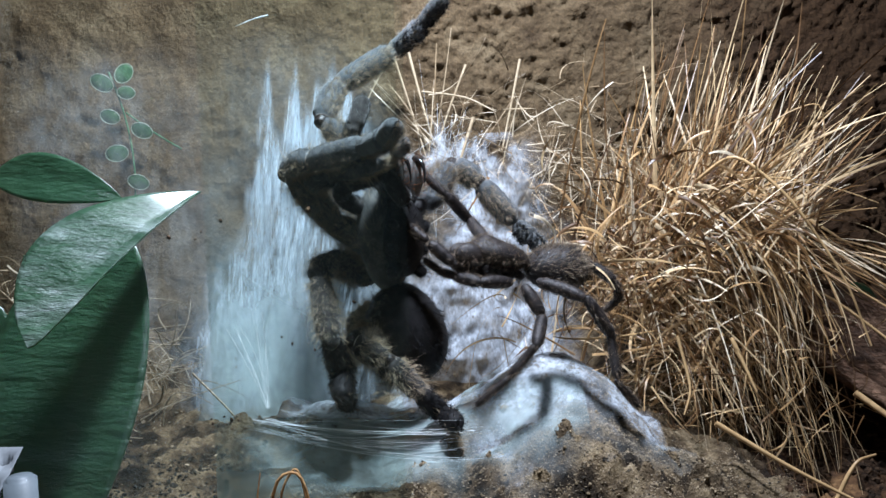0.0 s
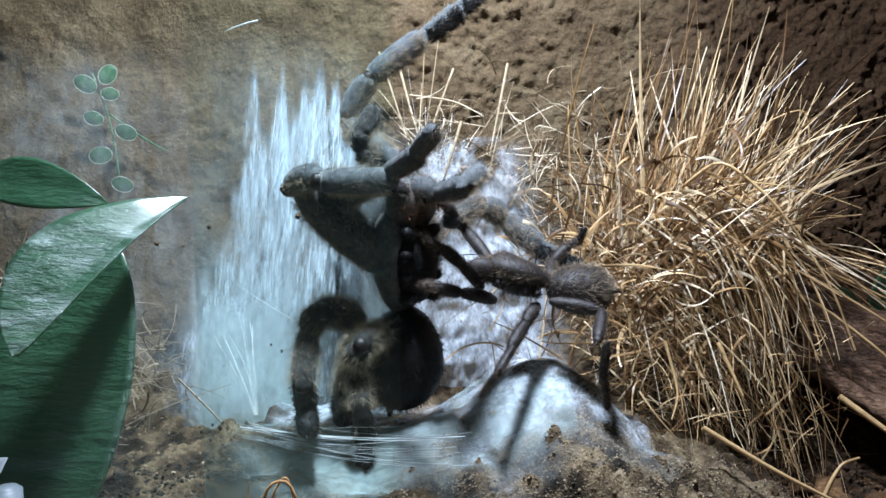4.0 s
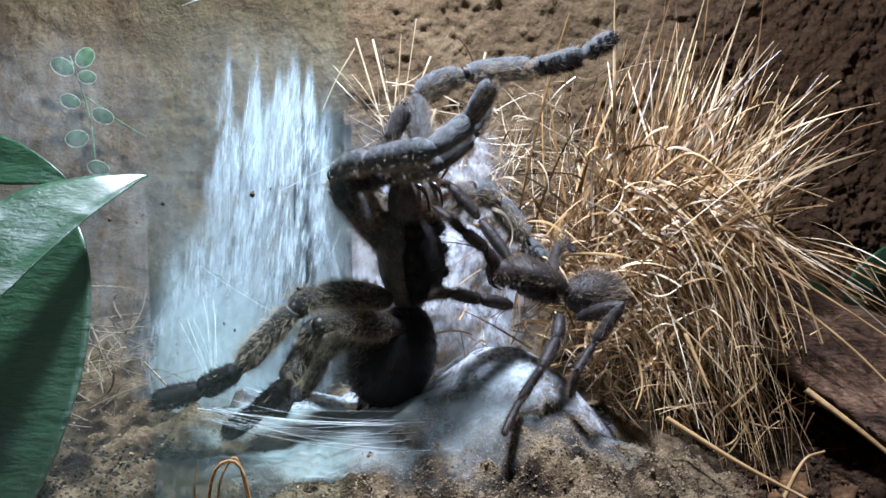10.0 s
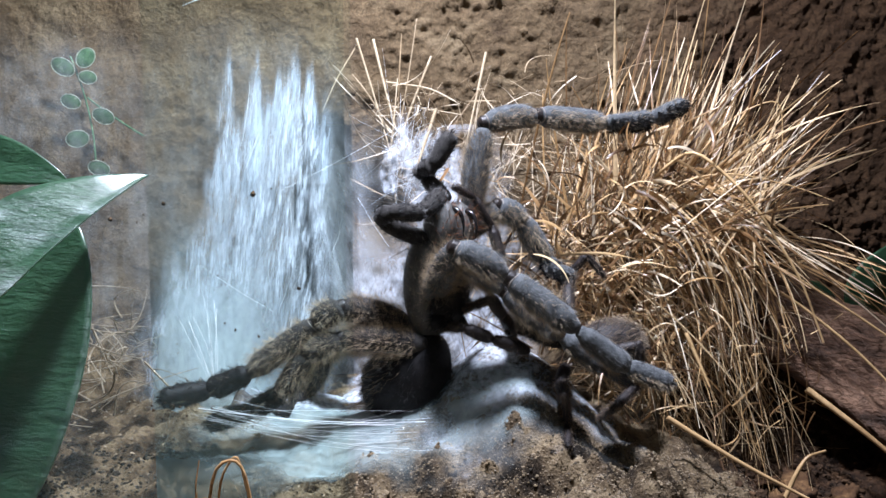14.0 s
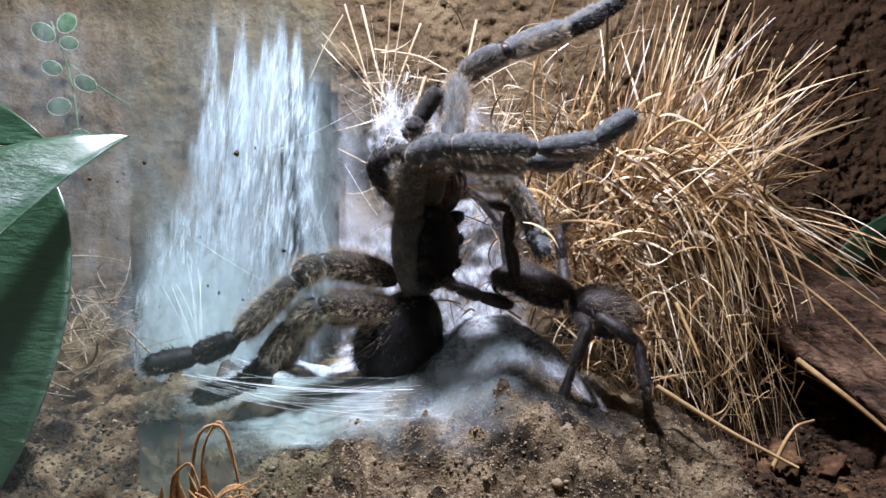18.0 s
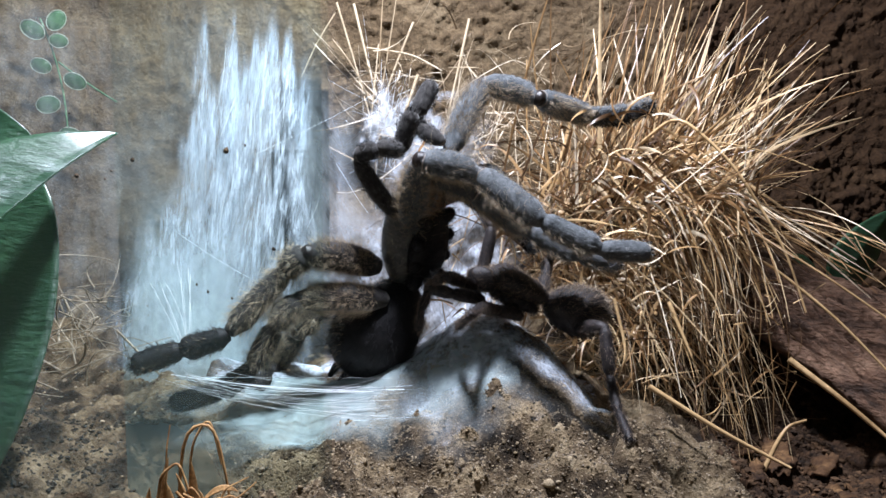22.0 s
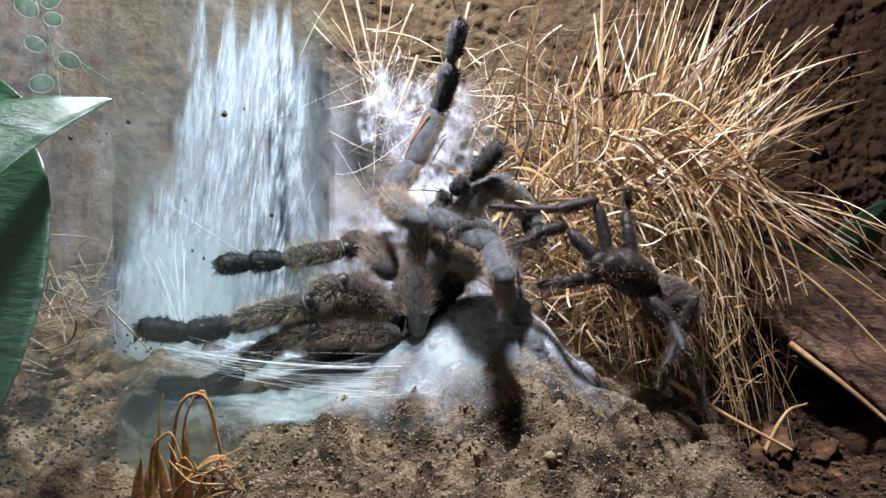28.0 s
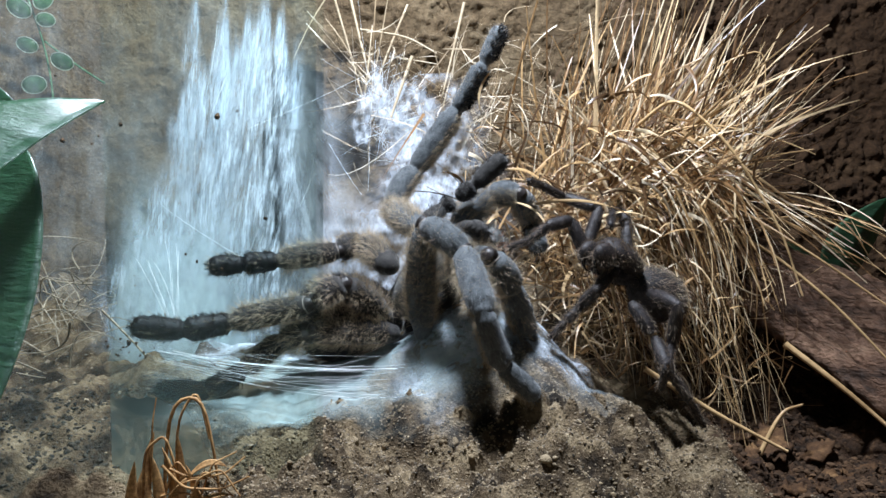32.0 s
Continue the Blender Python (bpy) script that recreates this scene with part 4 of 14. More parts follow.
curl = tagged(new("withered_leaf"), "withered brown grass leaves curled on the soil by the glass", "dead leaf")
curl.location = (-0.0462, 0.1455, 0.0532)
for points, thick in (
    (((-0.0022, 0, -0.022), (-0.0022, 0, -0.012), (-0.0010, 0, 0.010), (0.0052, 0.001, 0.0115), (0.0075, 0.001, -0.001), (0.0085, 0.001, -0.010)), 0.00042),
    (((0.0002, 0.001, -0.022), (0.0000, 0.001, -0.012), (0.0002, 0.001, 0.006), (0.0040, 0.002, 0.0125), (0.0062, 0.002, 0.002)), 0.00034),
    (((-0.0045, 0, -0.006), (-0.0040, 0, 0.006), (-0.0035, 0.001, 0.0105)), 0.00022),
    (((0.0000, -0.003, -0.002), (0.0040, -0.003, -0.0040), (0.0105, -0.003, -0.0030), (0.0140, -0.002, 0.0000)), 0.00026),
    (((-0.0010, -0.004, -0.001), (0.0030, -0.004, -0.0055), (0.0100, -0.003, -0.0060), (0.0150, -0.003, -0.0035)), 0.00028),
    (((0.0050, -0.003, -0.010), (0.0080, -0.003, -0.0010), (0.0125, -0.002, 0.0010)), 0.00022),
    (((0.0020, -0.003, -0.012), (0.0065, -0.003, -0.0020), (0.0120, -0.003, -0.0075)), 0.00022),
    (((-0.0030, -0.002, -0.014), (0.0010, -0.002, 0.0000), (0.0070, -0.002, -0.0100)), 0.00028),
    (((-0.0055, -0.002, -0.016), (-0.0050, -0.002, 0.0010), (-0.0010, -0.002, 0.0045), (0.0020, -0.002, -0.0060)), 0.00034),
    (((0.0030, -0.004, -0.013), (0.0055, -0.004, -0.0035), (0.0100, -0.004, -0.0015), (0.0135, -0.004, -0.0070)), 0.00024),
    (((-0.0040, -0.003, -0.008), (0.0020, -0.003, -0.0065), (0.0085, -0.003, -0.0085), (0.0110, -0.003, -0.0040)), 0.00022),
):
    p = np.array(points)
    t_ = np.linspace(0, len(p) - 1, 22)
    line = np.stack([np.interp(t_, range(len(p)), p[:, k]) for k in range(3)], 1)
    for _ in range(3):
        line[1:-1] = (line[:-2] + 2 * line[1:-1] + line[2:]) / 4
    cv, cf = tubes([(line, thick * np.linspace(1, 0.6, 22))], 6)
    add("stalk", mesh_from("stalk", cv, cf), WITHERED, parent=curl)
for b0, t0, side_, w_, bow_ in (
    ((-0.0045, 0.0, -0.020), (-0.0040, 0.001, 0.004), (0.9, 0.4, 0), 0.0012, (-0.0012, -0.001, 0)),
    ((-0.0012, -0.001, -0.013), (-0.0022, 0.0, 0.001), (0.8, -0.5, 0), 0.0013, (0.0018, -0.001, 0)),
    ((0.0000, 0.0, -0.020), (0.0003, 0.001, 0.0035), (0.9, 0.3, 0), 0.0011, (0.0010, 0, 0)),
    ((-0.0066, 0.0, -0.020), (-0.0060, 0.001, -0.003), (0.8, 0.5, 0.2), 0.0016, (-0.0008, 0, 0)),
    ((0.0020, -0.003, -0.006), (0.0105, -0.002, -0.002), (0.2, 0.5, 0.8), 0.0008, (0, 0, 0.0026)),
    ((-0.0010, -0.003, -0.010), (0.0075, -0.003, -0.004), (0.4, 0.6, 0.4), 0.0011, (-0.0010, 0, 0.0022)),
    ((0.0005, -0.004, -0.012), (0.0115, -0.003, -0.007), (0.2, 0.6, 0.6), 0.0009, (0, 0, 0.0014)),
    ((-0.0075, -0.002, -0.020), (-0.0068, -0.002, -0.001), (0.8, 0.5, 0.2), 0.0014, (-0.0006, 0, 0)),
    ((-0.0020, -0.003, -0.018), (-0.0032, -0.003, 0.0005), (0.9, 0.3, 0.1), 0.0013, (0.0008, 0, 0)),
    ((0.0045, -0.003, -0.014), (0.0030, -0.003, -0.001), (0.9, 0.3, 0.1), 0.0008, (0.0012, 0, 0)),
):
    add("shred", leaf_mesh("shred", b0, t0, side_, w_, bow_, n=14, k=5, thick=0.0002), WITHERED, parent=curl)

# ---- glass ----


def pane(name, x0, x1, y, z0, z1, material, label):
    bm = bmesh.new()
    bmesh.ops.create_cube(bm, size=1)
    bmesh.ops.scale(bm, vec=(x1 - x0, 0.0006, z1 - z0), verts=bm.verts)
    bmesh.ops.translate(bm, vec=((x0 + x1) / 2, y, (z0 + z1) / 2), verts=bm.verts)
    # the film of marks lies on the front face alone
    bmesh.ops.delete(bm, geom=[f for f in bm.faces if f.normal.y > -0.5], context="FACES")
    me = bpy.data.meshes.new(name)
    bm.to_mesh(me)
    bm.free()
    ob = add(name, me, material, label, "glass pane", kind="structure")
    ob.visible_shadow = False
    return ob


pane("window_1", -0.30, -0.0182, 0.1500, 0.035, 0.50, GLASS, "sliding glass pane filmed with dried water marks")
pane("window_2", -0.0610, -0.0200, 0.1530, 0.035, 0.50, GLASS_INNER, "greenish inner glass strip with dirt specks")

# ---- spiders ----
FUR_DARK = grained("dark_fur_skin", [(0.3, (0.022, 0.021, 0.021)), (0.7, (0.070, 0.065, 0.060))], 0.8, 500, 2500, 0.8, 0.0003, spec=0.15)
FUR_BLACK = grained("black_velvet", [(0.3, (0.005, 0.005, 0.006)), (0.7, (0.016, 0.015, 0.016))], 0.6, 500, 2500, 0.4, 0.0002, spec=0.3)
FUR_SLATE = grained("slate_carapace", [(0.3, (0.040, 0.044, 0.044)), (0.7, (0.15, 0.145, 0.130))], 0.5, 300, 2000, 0.5, 0.0003, spec=0.5)
HAIR_TAN = grained("tan_bristle", [(0.3, (0.34, 0.255, 0.165)), (0.7, (0.68, 0.56, 0.40))], 0.55, 400, 2000, 0.1, 0.0001, vary=0.45)
HAIR_GREY = grained("grey_down", [(0.3, (0.11, 0.115, 0.120)), (0.7, (0.32, 0.33, 0.33))], 0.45, 400, 2000, 0.1, 0.0001, vary=0.4)
FUR_BLUE = grained("blue_grey_velvet", [(0.3, (0.066, 0.074, 0.080)), (0.7, (0.165, 0.178, 0.184))], 0.8, 500, 2500, 0.8, 0.0003, spec=0.15)
HAIR_RUST = grained("rust_bristle", [(0.3, (0.22, 0.07, 0.03)), (0.7, (0.42, 0.17, 0.07))], 0.5, 400, 2000, 0.1, 0.0001, vary=0.3)
MALE_SKIN = grained("brown_spider_skin", [(0.3, (0.012, 0.010, 0.011)), (0.7, (0.050, 0.040, 0.038))], 0.48, 500, 2500, 0.6, 0.0003, spec=0.45)
MALE_HAIR = grained("brown_bristle", [(0.3, (0.15, 0.105, 0.075)), (0.7, (0.38, 0.29, 0.21))], 0.55, 400, 2000, 0.1, 0.0001, vary=0.4)
for velvet in (FUR_DARK, FUR_SLATE, FUR_BLUE):
    skin_node = velvet.node_tree.nodes["Principled BSDF"]
    skin_node.inputs["Sheen Weight"].default_value = 0.35
    skin_node.inputs["Sheen Roughness"].default_value = 0.35
FANG = plain("black_fang", (0.012, 0.010, 0.010), 0.18)
PALE_JOINT = grained("pale_joint_skin", [(0.3, (0.16, 0.13, 0.11)), (0.7, (0.36, 0.32, 0.28))], 0.6, 500, 2500, 0.3, 0.0002)
FOLD = grained("glossy_joint_skin", [(0.3, (0.010, 0.008, 0.008)), (0.7, (0.035, 0.026, 0.022))], 0.42, 500, 2500, 0.4, 0.0002, spec=0.4)


def lathe(length, profile, sides=14, bend=0.0, squash=1.0, rough=0.03, seed=0):
    """A rounded limb along z from 0 to length; profile is (share of length, radius) pairs."""
    r = np.random.default_rng(seed)
    share, rad = np.array(profile).T
    n = 30
    s = np.linspace(share[0], share[-1], n)
    q = np.interp(s, share, rad)
    q[0], q[-1] = q[0] * 0.25, q[-1] * 0.25
    a = 2 * np.pi * np.arange(sides) / sides
    wob = 1 + r.normal(0, rough, (n, sides))
    x = q[:, None] * np.cos(a) * wob
    y = q[:, None] * np.sin(a) * squash * wob + bend * length * np.sin(np.pi * np.clip(s, 0, 1))[:, None]
    z = np.repeat((s * length)[:, None], sides, 1)
    verts = np.stack([x, y, z], -1).reshape(-1, 3)
    faces = [(i * sides + k, i * sides + (k + 1) % sides, (i + 1) * sides + (k + 1) % sides, (i + 1) * sides + k) for i in range(n - 1) for k in range(sides)]
    faces += [tuple(range(sides - 1, -1, -1)), tuple((n - 1) * sides + k for k in range(sides))]
    return verts, faces


def bristles(points, normals, along, count, length, width, lean, seed):
    """Thin cones that stand off a surface and lean along a direction."""
    r = np.random.default_rng(seed)
    pick = r.integers(0, len(points), count)
    p, nrm = points[pick] + r.normal(0, width * 3, (count, 3)), normals[pick]
    d = nrm + lean * along + r.normal(0, 0.28, (count, 3))
    d /= np.linalg.norm(d, axis=1)[:, None]
    ln = length * r.lognormal(0, 0.35, count)
    side = np.cross(d, r.normal(0, 1, (count, 3)))
    side /= np.linalg.norm(side, axis=1)[:, None]
    other = np.cross(d, side)
    root = p - nrm * width * 2
    mid = root + d * ln[:, None] * 0.55
    tip = root + d * ln[:, None] + along * (lean * 0.25 * ln)[:, None]
    w = width
    verts = np.stack([root + side * w, root - side * 0.5 * w + other * 0.87 * w, root - side * 0.5 * w - other * 0.87 * w,
                      mid + side * 0.7 * w, mid - side * 0.35 * w + other * 0.6 * w, mid - side * 0.35 * w - other * 0.6 * w, tip], 1).reshape(-1, 3)
    k = np.arange(count)[:, None] * 7
    faces = np.concatenate([k + f for f in ([0, 1, 4, 3], [1, 2, 5, 4], [2, 0, 3, 5])]).tolist()
    faces += np.concatenate([k + f for f in ([3, 4, 6], [4, 5, 6], [5, 3, 6])]).tolist()
    return verts, faces


def surface_points(verts, faces, count, seed):
    r = np.random.default_rng(seed)
    quads = np.array([f for f in faces if len(f) == 4])
    a, b, c, d = (verts[quads[:, k]] for k in range(4))
    nrm = np.cross(b - a, d - a)
    area = np.linalg.norm(nrm, axis=1) + 1e-15
    pick = r.choice(len(quads), count, p=area / area.sum())
    u, v = r.random((2, count, 1))
    p = (a[pick] * (1 - u) + b[pick] * u) * (1 - v) + (d[pick] * (1 - u) + c[pick] * u) * v
    return p, nrm[pick] / area[pick][:, None]


def furred(name, verts, faces, skin, parent, coats, label="", bare=None):
    """A body part with its coats of hair: each coat is (material, count, length, width, lean and, for one side alone, limits)."""
    verts = np.asarray(verts)
    ob = add(name, mesh_from(name, verts, faces), skin, label, parent=parent)
    for i, (material, count, length, width, lean, *where) in enumerate(coats):
        p, nrm = surface_points(verts, faces, max(count, 400), 11 + i)
        if where:
            keep = nrm[:, 1] < where[0] if len(where) == 1 else nrm[:, 1] > where[1]
            p, nrm = p[keep], nrm[keep]
        if bare:
            # the ends of a limb are bald
            keep = (p[:, 2] > bare[0]) & (p[:, 2] < bare[1])
            p, nrm = p[keep], nrm[keep]
        v, f = bristles(p, nrm, np.array([0, 0, 1.0]), count, length, width, lean, 31 + i)
        add("hair", mesh_from("hair", v, f, False), material, "", parent=ob, kind="stuff")
    return ob


SHAPE = {
    "femur": ([(-0.14, 0.50), (-0.03, 0.72), (0.07, 0.94), (0.40, 1.12), (0.75, 1.06), (0.90, 0.92), (0.97, 0.70), (1.05, 0.50)], 0.03),
    "patella": ([(-0.10, 0.52), (0.02, 0.72), (0.14, 1.02), (0.50, 1.14), (0.84, 1.04), (0.96, 0.74), (1.07, 0.50)], 0.06),
    "tibia": ([(-0.09, 0.50), (0.01, 0.70), (0.09, 0.98), (0.45, 1.12), (0.86, 1.06), (0.96, 0.76), (1.08, 0.50)], 0.0),
    "metatarsus": ([(-0.10, 0.52), (0.01, 0.70), (0.10, 0.96), (0.50, 1.06), (0.86, 1.12), (0.97, 0.76), (1.08, 0.50)], -0.02),
    "tarsus": ([(-0.20, 0.42), (-0.02, 0.66), (0.08, 1.00), (0.5, 1.14), (0.84, 1.08), (0.96, 0.80), (1.0, 0.4)], 0.0),
}
LEGS = {}


def ring(radius, thick, z, n=20, k=6):
    """A hoop round the z axis."""
    a, b = np.meshgrid(2 * np.pi * np.arange(n) / n, 2 * np.pi * np.arange(k) / k, indexing="ij")
    r = radius + thick * np.cos(b)
    v = np.stack([r * np.cos(a), r * np.sin(a), z + thick * np.sin(b) + 0.12 * radius * np.sin(2 * a)], -1).reshape(-1, 3)
    return v, [(i * k + j, (i + 1) % n * k + j, (i + 1) % n * k + (j + 1) % k, i * k + (j + 1) % k) for i in range(n) for j in range(k)]


def female_leg(key, lengths, radii, spider):
    names = ("femur", "patella", "tibia", "metatarsus", "tarsus") if len(lengths) == 5 else ("femur", "patella", "tibia", "tarsus")
    LEGS[key] = []
    for k, (name, ln, rad) in enumerate(zip(names, lengths, radii)):
        profile, bend = SHAPE[name]
        v, f = lathe(ln, [(s, q * rad) for s, q in profile], 14, bend, 1.0, 0.02, k)
        dark = name in ("metatarsus", "tarsus") and key in "CDG"
        fine = not dark and key not in "CDGPQ"
        area = ln * rad / 7e-5
        coats = [(HAIR_GREY, int(2100 * area) + 200, 0.0007, 0.000026, 2.0)]
        if key in "CDG":
            coats = [(HAIR_GREY, int(900 * area) + 100, 0.0006, 0.000026, 2.0)]
        if dark:
            coats = [(FUR_BLACK, int(900 * area) + 150, 0.0009, 0.00008, 0.6), (HAIR_TAN, int(60 * area) + 15, 0.0018, 0.00005, 0.7)]
        else:
            coats.append((HAIR_TAN, int(2400 * area) + 60, 0.0013, 0.000022, 0.75, 0.0) if fine and name != "femur" else (HAIR_TAN, int((2600 if name == "femur" else 1500) * area) + 80, 0.0019, 0.000026, 0.6))
        if fine and name in ("metatarsus", "tarsus") and key == "A":
            coats[1:] = [(FUR_BLACK, int(2600 * area) + 300, 0.0010, 0.00008, 0.4, 0.1), (HAIR_TAN, int(900 * area) + 40, 0.0012, 0.00003, 0.5)]
        if fine and name in ("metatarsus", "tarsus") and key in "E":
            coats[1:] = [(FUR_BLACK, int(1200 * area) + 200, 0.0009, 0.00008, 0.3, -0.35), (HAIR_TAN, int(500 * area) + 40, 0.0014, 0.00003, 0.4)]
        if key in "PQ":
            coats = [(FUR_BLACK, int(900 * area) + 150, 0.0009, 0.00005, 0.8), (HAIR_GREY, int(300 * area) + 40, 0.0012, 0.00003, 0.8)]
        if name in ("femur", "patella", "tibia") and key in "BHCDG":
            # a loose fringe of long golden hairs
            coats.append((HAIR_TAN, int(420 * area) + 30, 0.0027, 0.000024, 0.40))
        ob = furred(name, v, f, FUR_BLACK if dark else FUR_BLUE if fine else FUR_DARK, spider, coats, bare=(rad * 0.45, ln - rad * 0.35) if name != "tarsus" else (rad * 0.4, ln))
        if name in ("patella", "tibia") and key not in "PQ":
            # dark glossy skin folded at the joint, with a pale lip
            jv, jf = lathe(rad * 0.9, [(-0.80, 0.3 * rad), (-0.45, 0.66 * rad), (0.0, 0.72 * rad), (0.3, 0.70 * rad), (0.7, 0.3 * rad)], 14, 0, 1, 0.03, 5)
            fold = add("joint_skin", mesh_from("joint_skin", jv, jf), FOLD, "dark glossy skin at the joint", parent=ob)
            lv, lf = ring(rad * 0.74, rad * 0.06, 0.16 * rad)
            add("joint_lip", mesh_from("joint_lip", lv, lf), PALE_JOINT, "pale rim of the joint", parent=fold)
        if name == "tarsus":
            for sx in (-1, 1):
                cv_, cf_ = tubes([(bezier((sx * 0.0005, 0, ln * 0.97), (sx * 0.0007, 0.0006, ln + 0.0008), (sx * 0.0008, -0.0004, ln + 0.0014), 6), np.linspace(0.00025, 0.00006, 6))], 5)
                add("claw", mesh_from("claw", cv_, cf_), FANG, parent=ob)
        LEGS[key].append(ob)


def male_leg(key, lengths, radii, spider):
    LEGS[key] = []
    for k, (name, ln, rad) in enumerate(zip(("femur", "tibia", "metatarsus", "tarsus"), lengths, radii)):
        profile, bend = SHAPE[name]
        v, f = lathe(ln, [(s, q * rad) for s, q in profile], 12, bend, 1.0, 0.02, k)
        coats = [(MALE_HAIR, 420, 0.0010, 0.000024, 0.7), (FUR_BLACK, 260, 0.0007, 0.00004, 0.8)]
        LEGS[key].append(furred(name, v, f, MALE_SKIN, spider, coats))


def ovoid(centre, radii, nu=28, nv=20, taper=0.0, rough=0.01, seed=0):
    r = np.random.default_rng(seed)
    th, ph = np.linspace(0.02, np.pi - 0.02, nv), 2 * np.pi * np.arange(nu) / nu
    T, P = np.meshgrid(th, ph, indexing="ij")
    k = (1 + taper * np.cos(T)) * (1 + r.normal(0, rough, T.shape))
    v = np.stack([np.sin(T) * np.cos(P) * k * radii[0], np.sin(T) * np.sin(P) * k * radii[1], -np.cos(T) * radii[2]], -1) + np.asarray(centre)
    faces = [(i * nu + j, i * nu + (j + 1) % nu, (i + 1) * nu + (j + 1) % nu, (i + 1) * nu + j) for i in range(nv - 1) for j in range(nu)]
    faces += [tuple(range(nu - 1, -1, -1)), tuple((nv - 1) * nu + j for j in range(nu))]
    return v.reshape(-1, 3), faces


def carved(v, s):
    """The carapace's relief: a pit in its middle, furrows running out from it and a raised head."""
    v = np.array(v)
    x, z = v[:, 0] / s, v[:, 2] / s - 0.0125
    r, a = np.hypot(x, z), np.arctan2(x, z)
    back = v[:, 1] > 0.0026 * s
    dent = 0.0016 * np.exp(-(r / 0.0016) ** 2) + 0.0005 * (0.5 + 0.5 * np.cos(a * 8)) ** 6 * np.exp(-((r - 0.005) / 0.004) ** 2)
    rise = 0.0016 * np.exp(-(x / 0.0045) ** 2 - ((z - 0.0105) / 0.005) ** 2)
    v[:, 1] += np.where(back, rise - dent, 0.0) * s
    return v


def spider_body(spider, s, skin, belly, hair, rust):
    """Prosoma with sternum, coxae, chelicerae and fangs, and the abdomen with spinnerets; s scales the female's sizes."""
    fuzz = 1.0 if s == 1.0 else 0.85
    v, f = ovoid((0, 0.0026 * s, 0.0145 * s), (0.0098 * s, 0.0066 * s, 0.0154 * s), 36, 26, taper=-0.14)
    v = carved(v, s)
    prosoma = furred("carapace", v, f, skin, spider, [(hair, 2600, 0.0010 * fuzz, 0.00003, 0.7), (HAIR_TAN, 900, 0.0016 * fuzz, 0.000026, 0.6)])
    v, f = ovoid((0, -0.0032 * s, 0.0135 * s), (0.0072 * s, 0.0040 * s, 0.0105 * s))
    p, nrm = surface_points(v, f, 900, 3)
    hv, hf = bristles(p, nrm, np.array([0, 0, 1.0]), 900, 0.0014 * s, 0.00005, 0.5, 9)
    add("sternum", mesh_from("sternum", np.concatenate([v, hv]), list(f) + [tuple(i + len(v) for i in q) for q in hf]), belly, "black velvety underside", parent=prosoma)
    for side in (-1, 1):
        for k in range(4):
            v, f = lathe(0.0062 * s, [(-0.1, 0.0010 * s), (0.1, 0.0018 * s), (0.6, 0.0020 * s), (0.95, 0.0016 * s), (1.1, 0.0008 * s)], 12)
            d = Vector((side, -0.30, 0.55 - 0.42 * k)).normalized()
            m = Matrix.Translation((side * 0.0012 * s, -0.0030 * s, (0.0200 - 0.0042 * k) * s)) @ d.to_track_quat("Z", "Y").to_matrix().to_4x4()
            v = np.array([tuple(m @ Vector(p)) for p in v])
            coxa = add("coxa", mesh_from("coxa", v, f), belly, parent=prosoma)
            p, nrm = surface_points(v, f, 400, 3 + k)
            hv, hf = bristles(p, nrm, np.array(d), 220, 0.0013 * s, 0.00006, 0.8, 5 + k)
            me = mesh_from("coxa", np.concatenate([v, hv]), list(f) + [tuple(i + len(v) for i in q) for q in hf])
            me.materials.append(belly)
            coxa.data = me
        v, f = ovoid((side * 0.0036 * s, -0.0006 * s, 0.0300 * s), (0.0036 * s, 0.0052 * s, 0.0072 * s))
        hv, hf = bristles(*surface_points(v, f, 900, 8), np.array([0, -0.2, 0.8]), 900, 0.0010 * s, 0.00003, 0.7, 6)
        jaw = add("chelicera", mesh_from("chelicera", v, f), skin, "furry jaw with rusty bristles", parent=prosoma)
        add("hair", mesh_from("hair", hv, hf, False), hair, parent=jaw, kind="stuff")
        p, nrm = surface_points(v, f, 400, 3)
        keep = nrm[:, 1] < -0.1
        hv, hf = bristles(p[keep], nrm[keep], np.array([0, -0.4, 0.6]), 110, 0.0022 * s, 0.00007, 0.6, 5)
        add("jaw_bristle", mesh_from("jaw_bristle", hv, hf, False), rust, "rust-red jaw bristles", parent=prosoma)
        fv, ff = tubes([(bezier((side * 0.0030 * s, -0.0040 * s, 0.0345 * s), (side * 0.0030 * s, -0.0085 * s, 0.034 * s), (side * 0.0026 * s, -0.0080 * s, 0.0275 * s), 9), np.linspace(0.0010, 0.0001, 9) * s)], 7)
        add("fang", mesh_from("fang", fv, ff), FANG, parent=prosoma)
    v, f = ovoid((0, 0.0006 * s, 0.0140 * s), (0.0118 * s, 0.0110 * s, 0.0150 * s), 36, 26, taper=-0.16, rough=0.006)
    abdomen = furred("abdomen", v, f, belly, spider, [(belly, 3200, 0.0011 * s, 0.00005, 0.8), (hair, 2600, 0.0014 * fuzz, 0.00003, 0.7, 1.0, -0.15), (HAIR_TAN, 1000, 0.0017 * fuzz, 0.000026, 0.6, 1.0, -0.3)])
    for sx in (-1, 1):
        v, f = lathe(0.0050 * s, [(-0.1, 0.0011 * s), (0.5, 0.0011 * s), (1.0, 0.0006 * s)], 10)
        add("spinneret", mesh_from("spinneret", [(p[0] + sx * 0.0022 * s, p[1] + 0.002 * s, p[2] + 0.0275 * s) for p in v], f), belly, parent=abdomen)
    return prosoma, abdomen


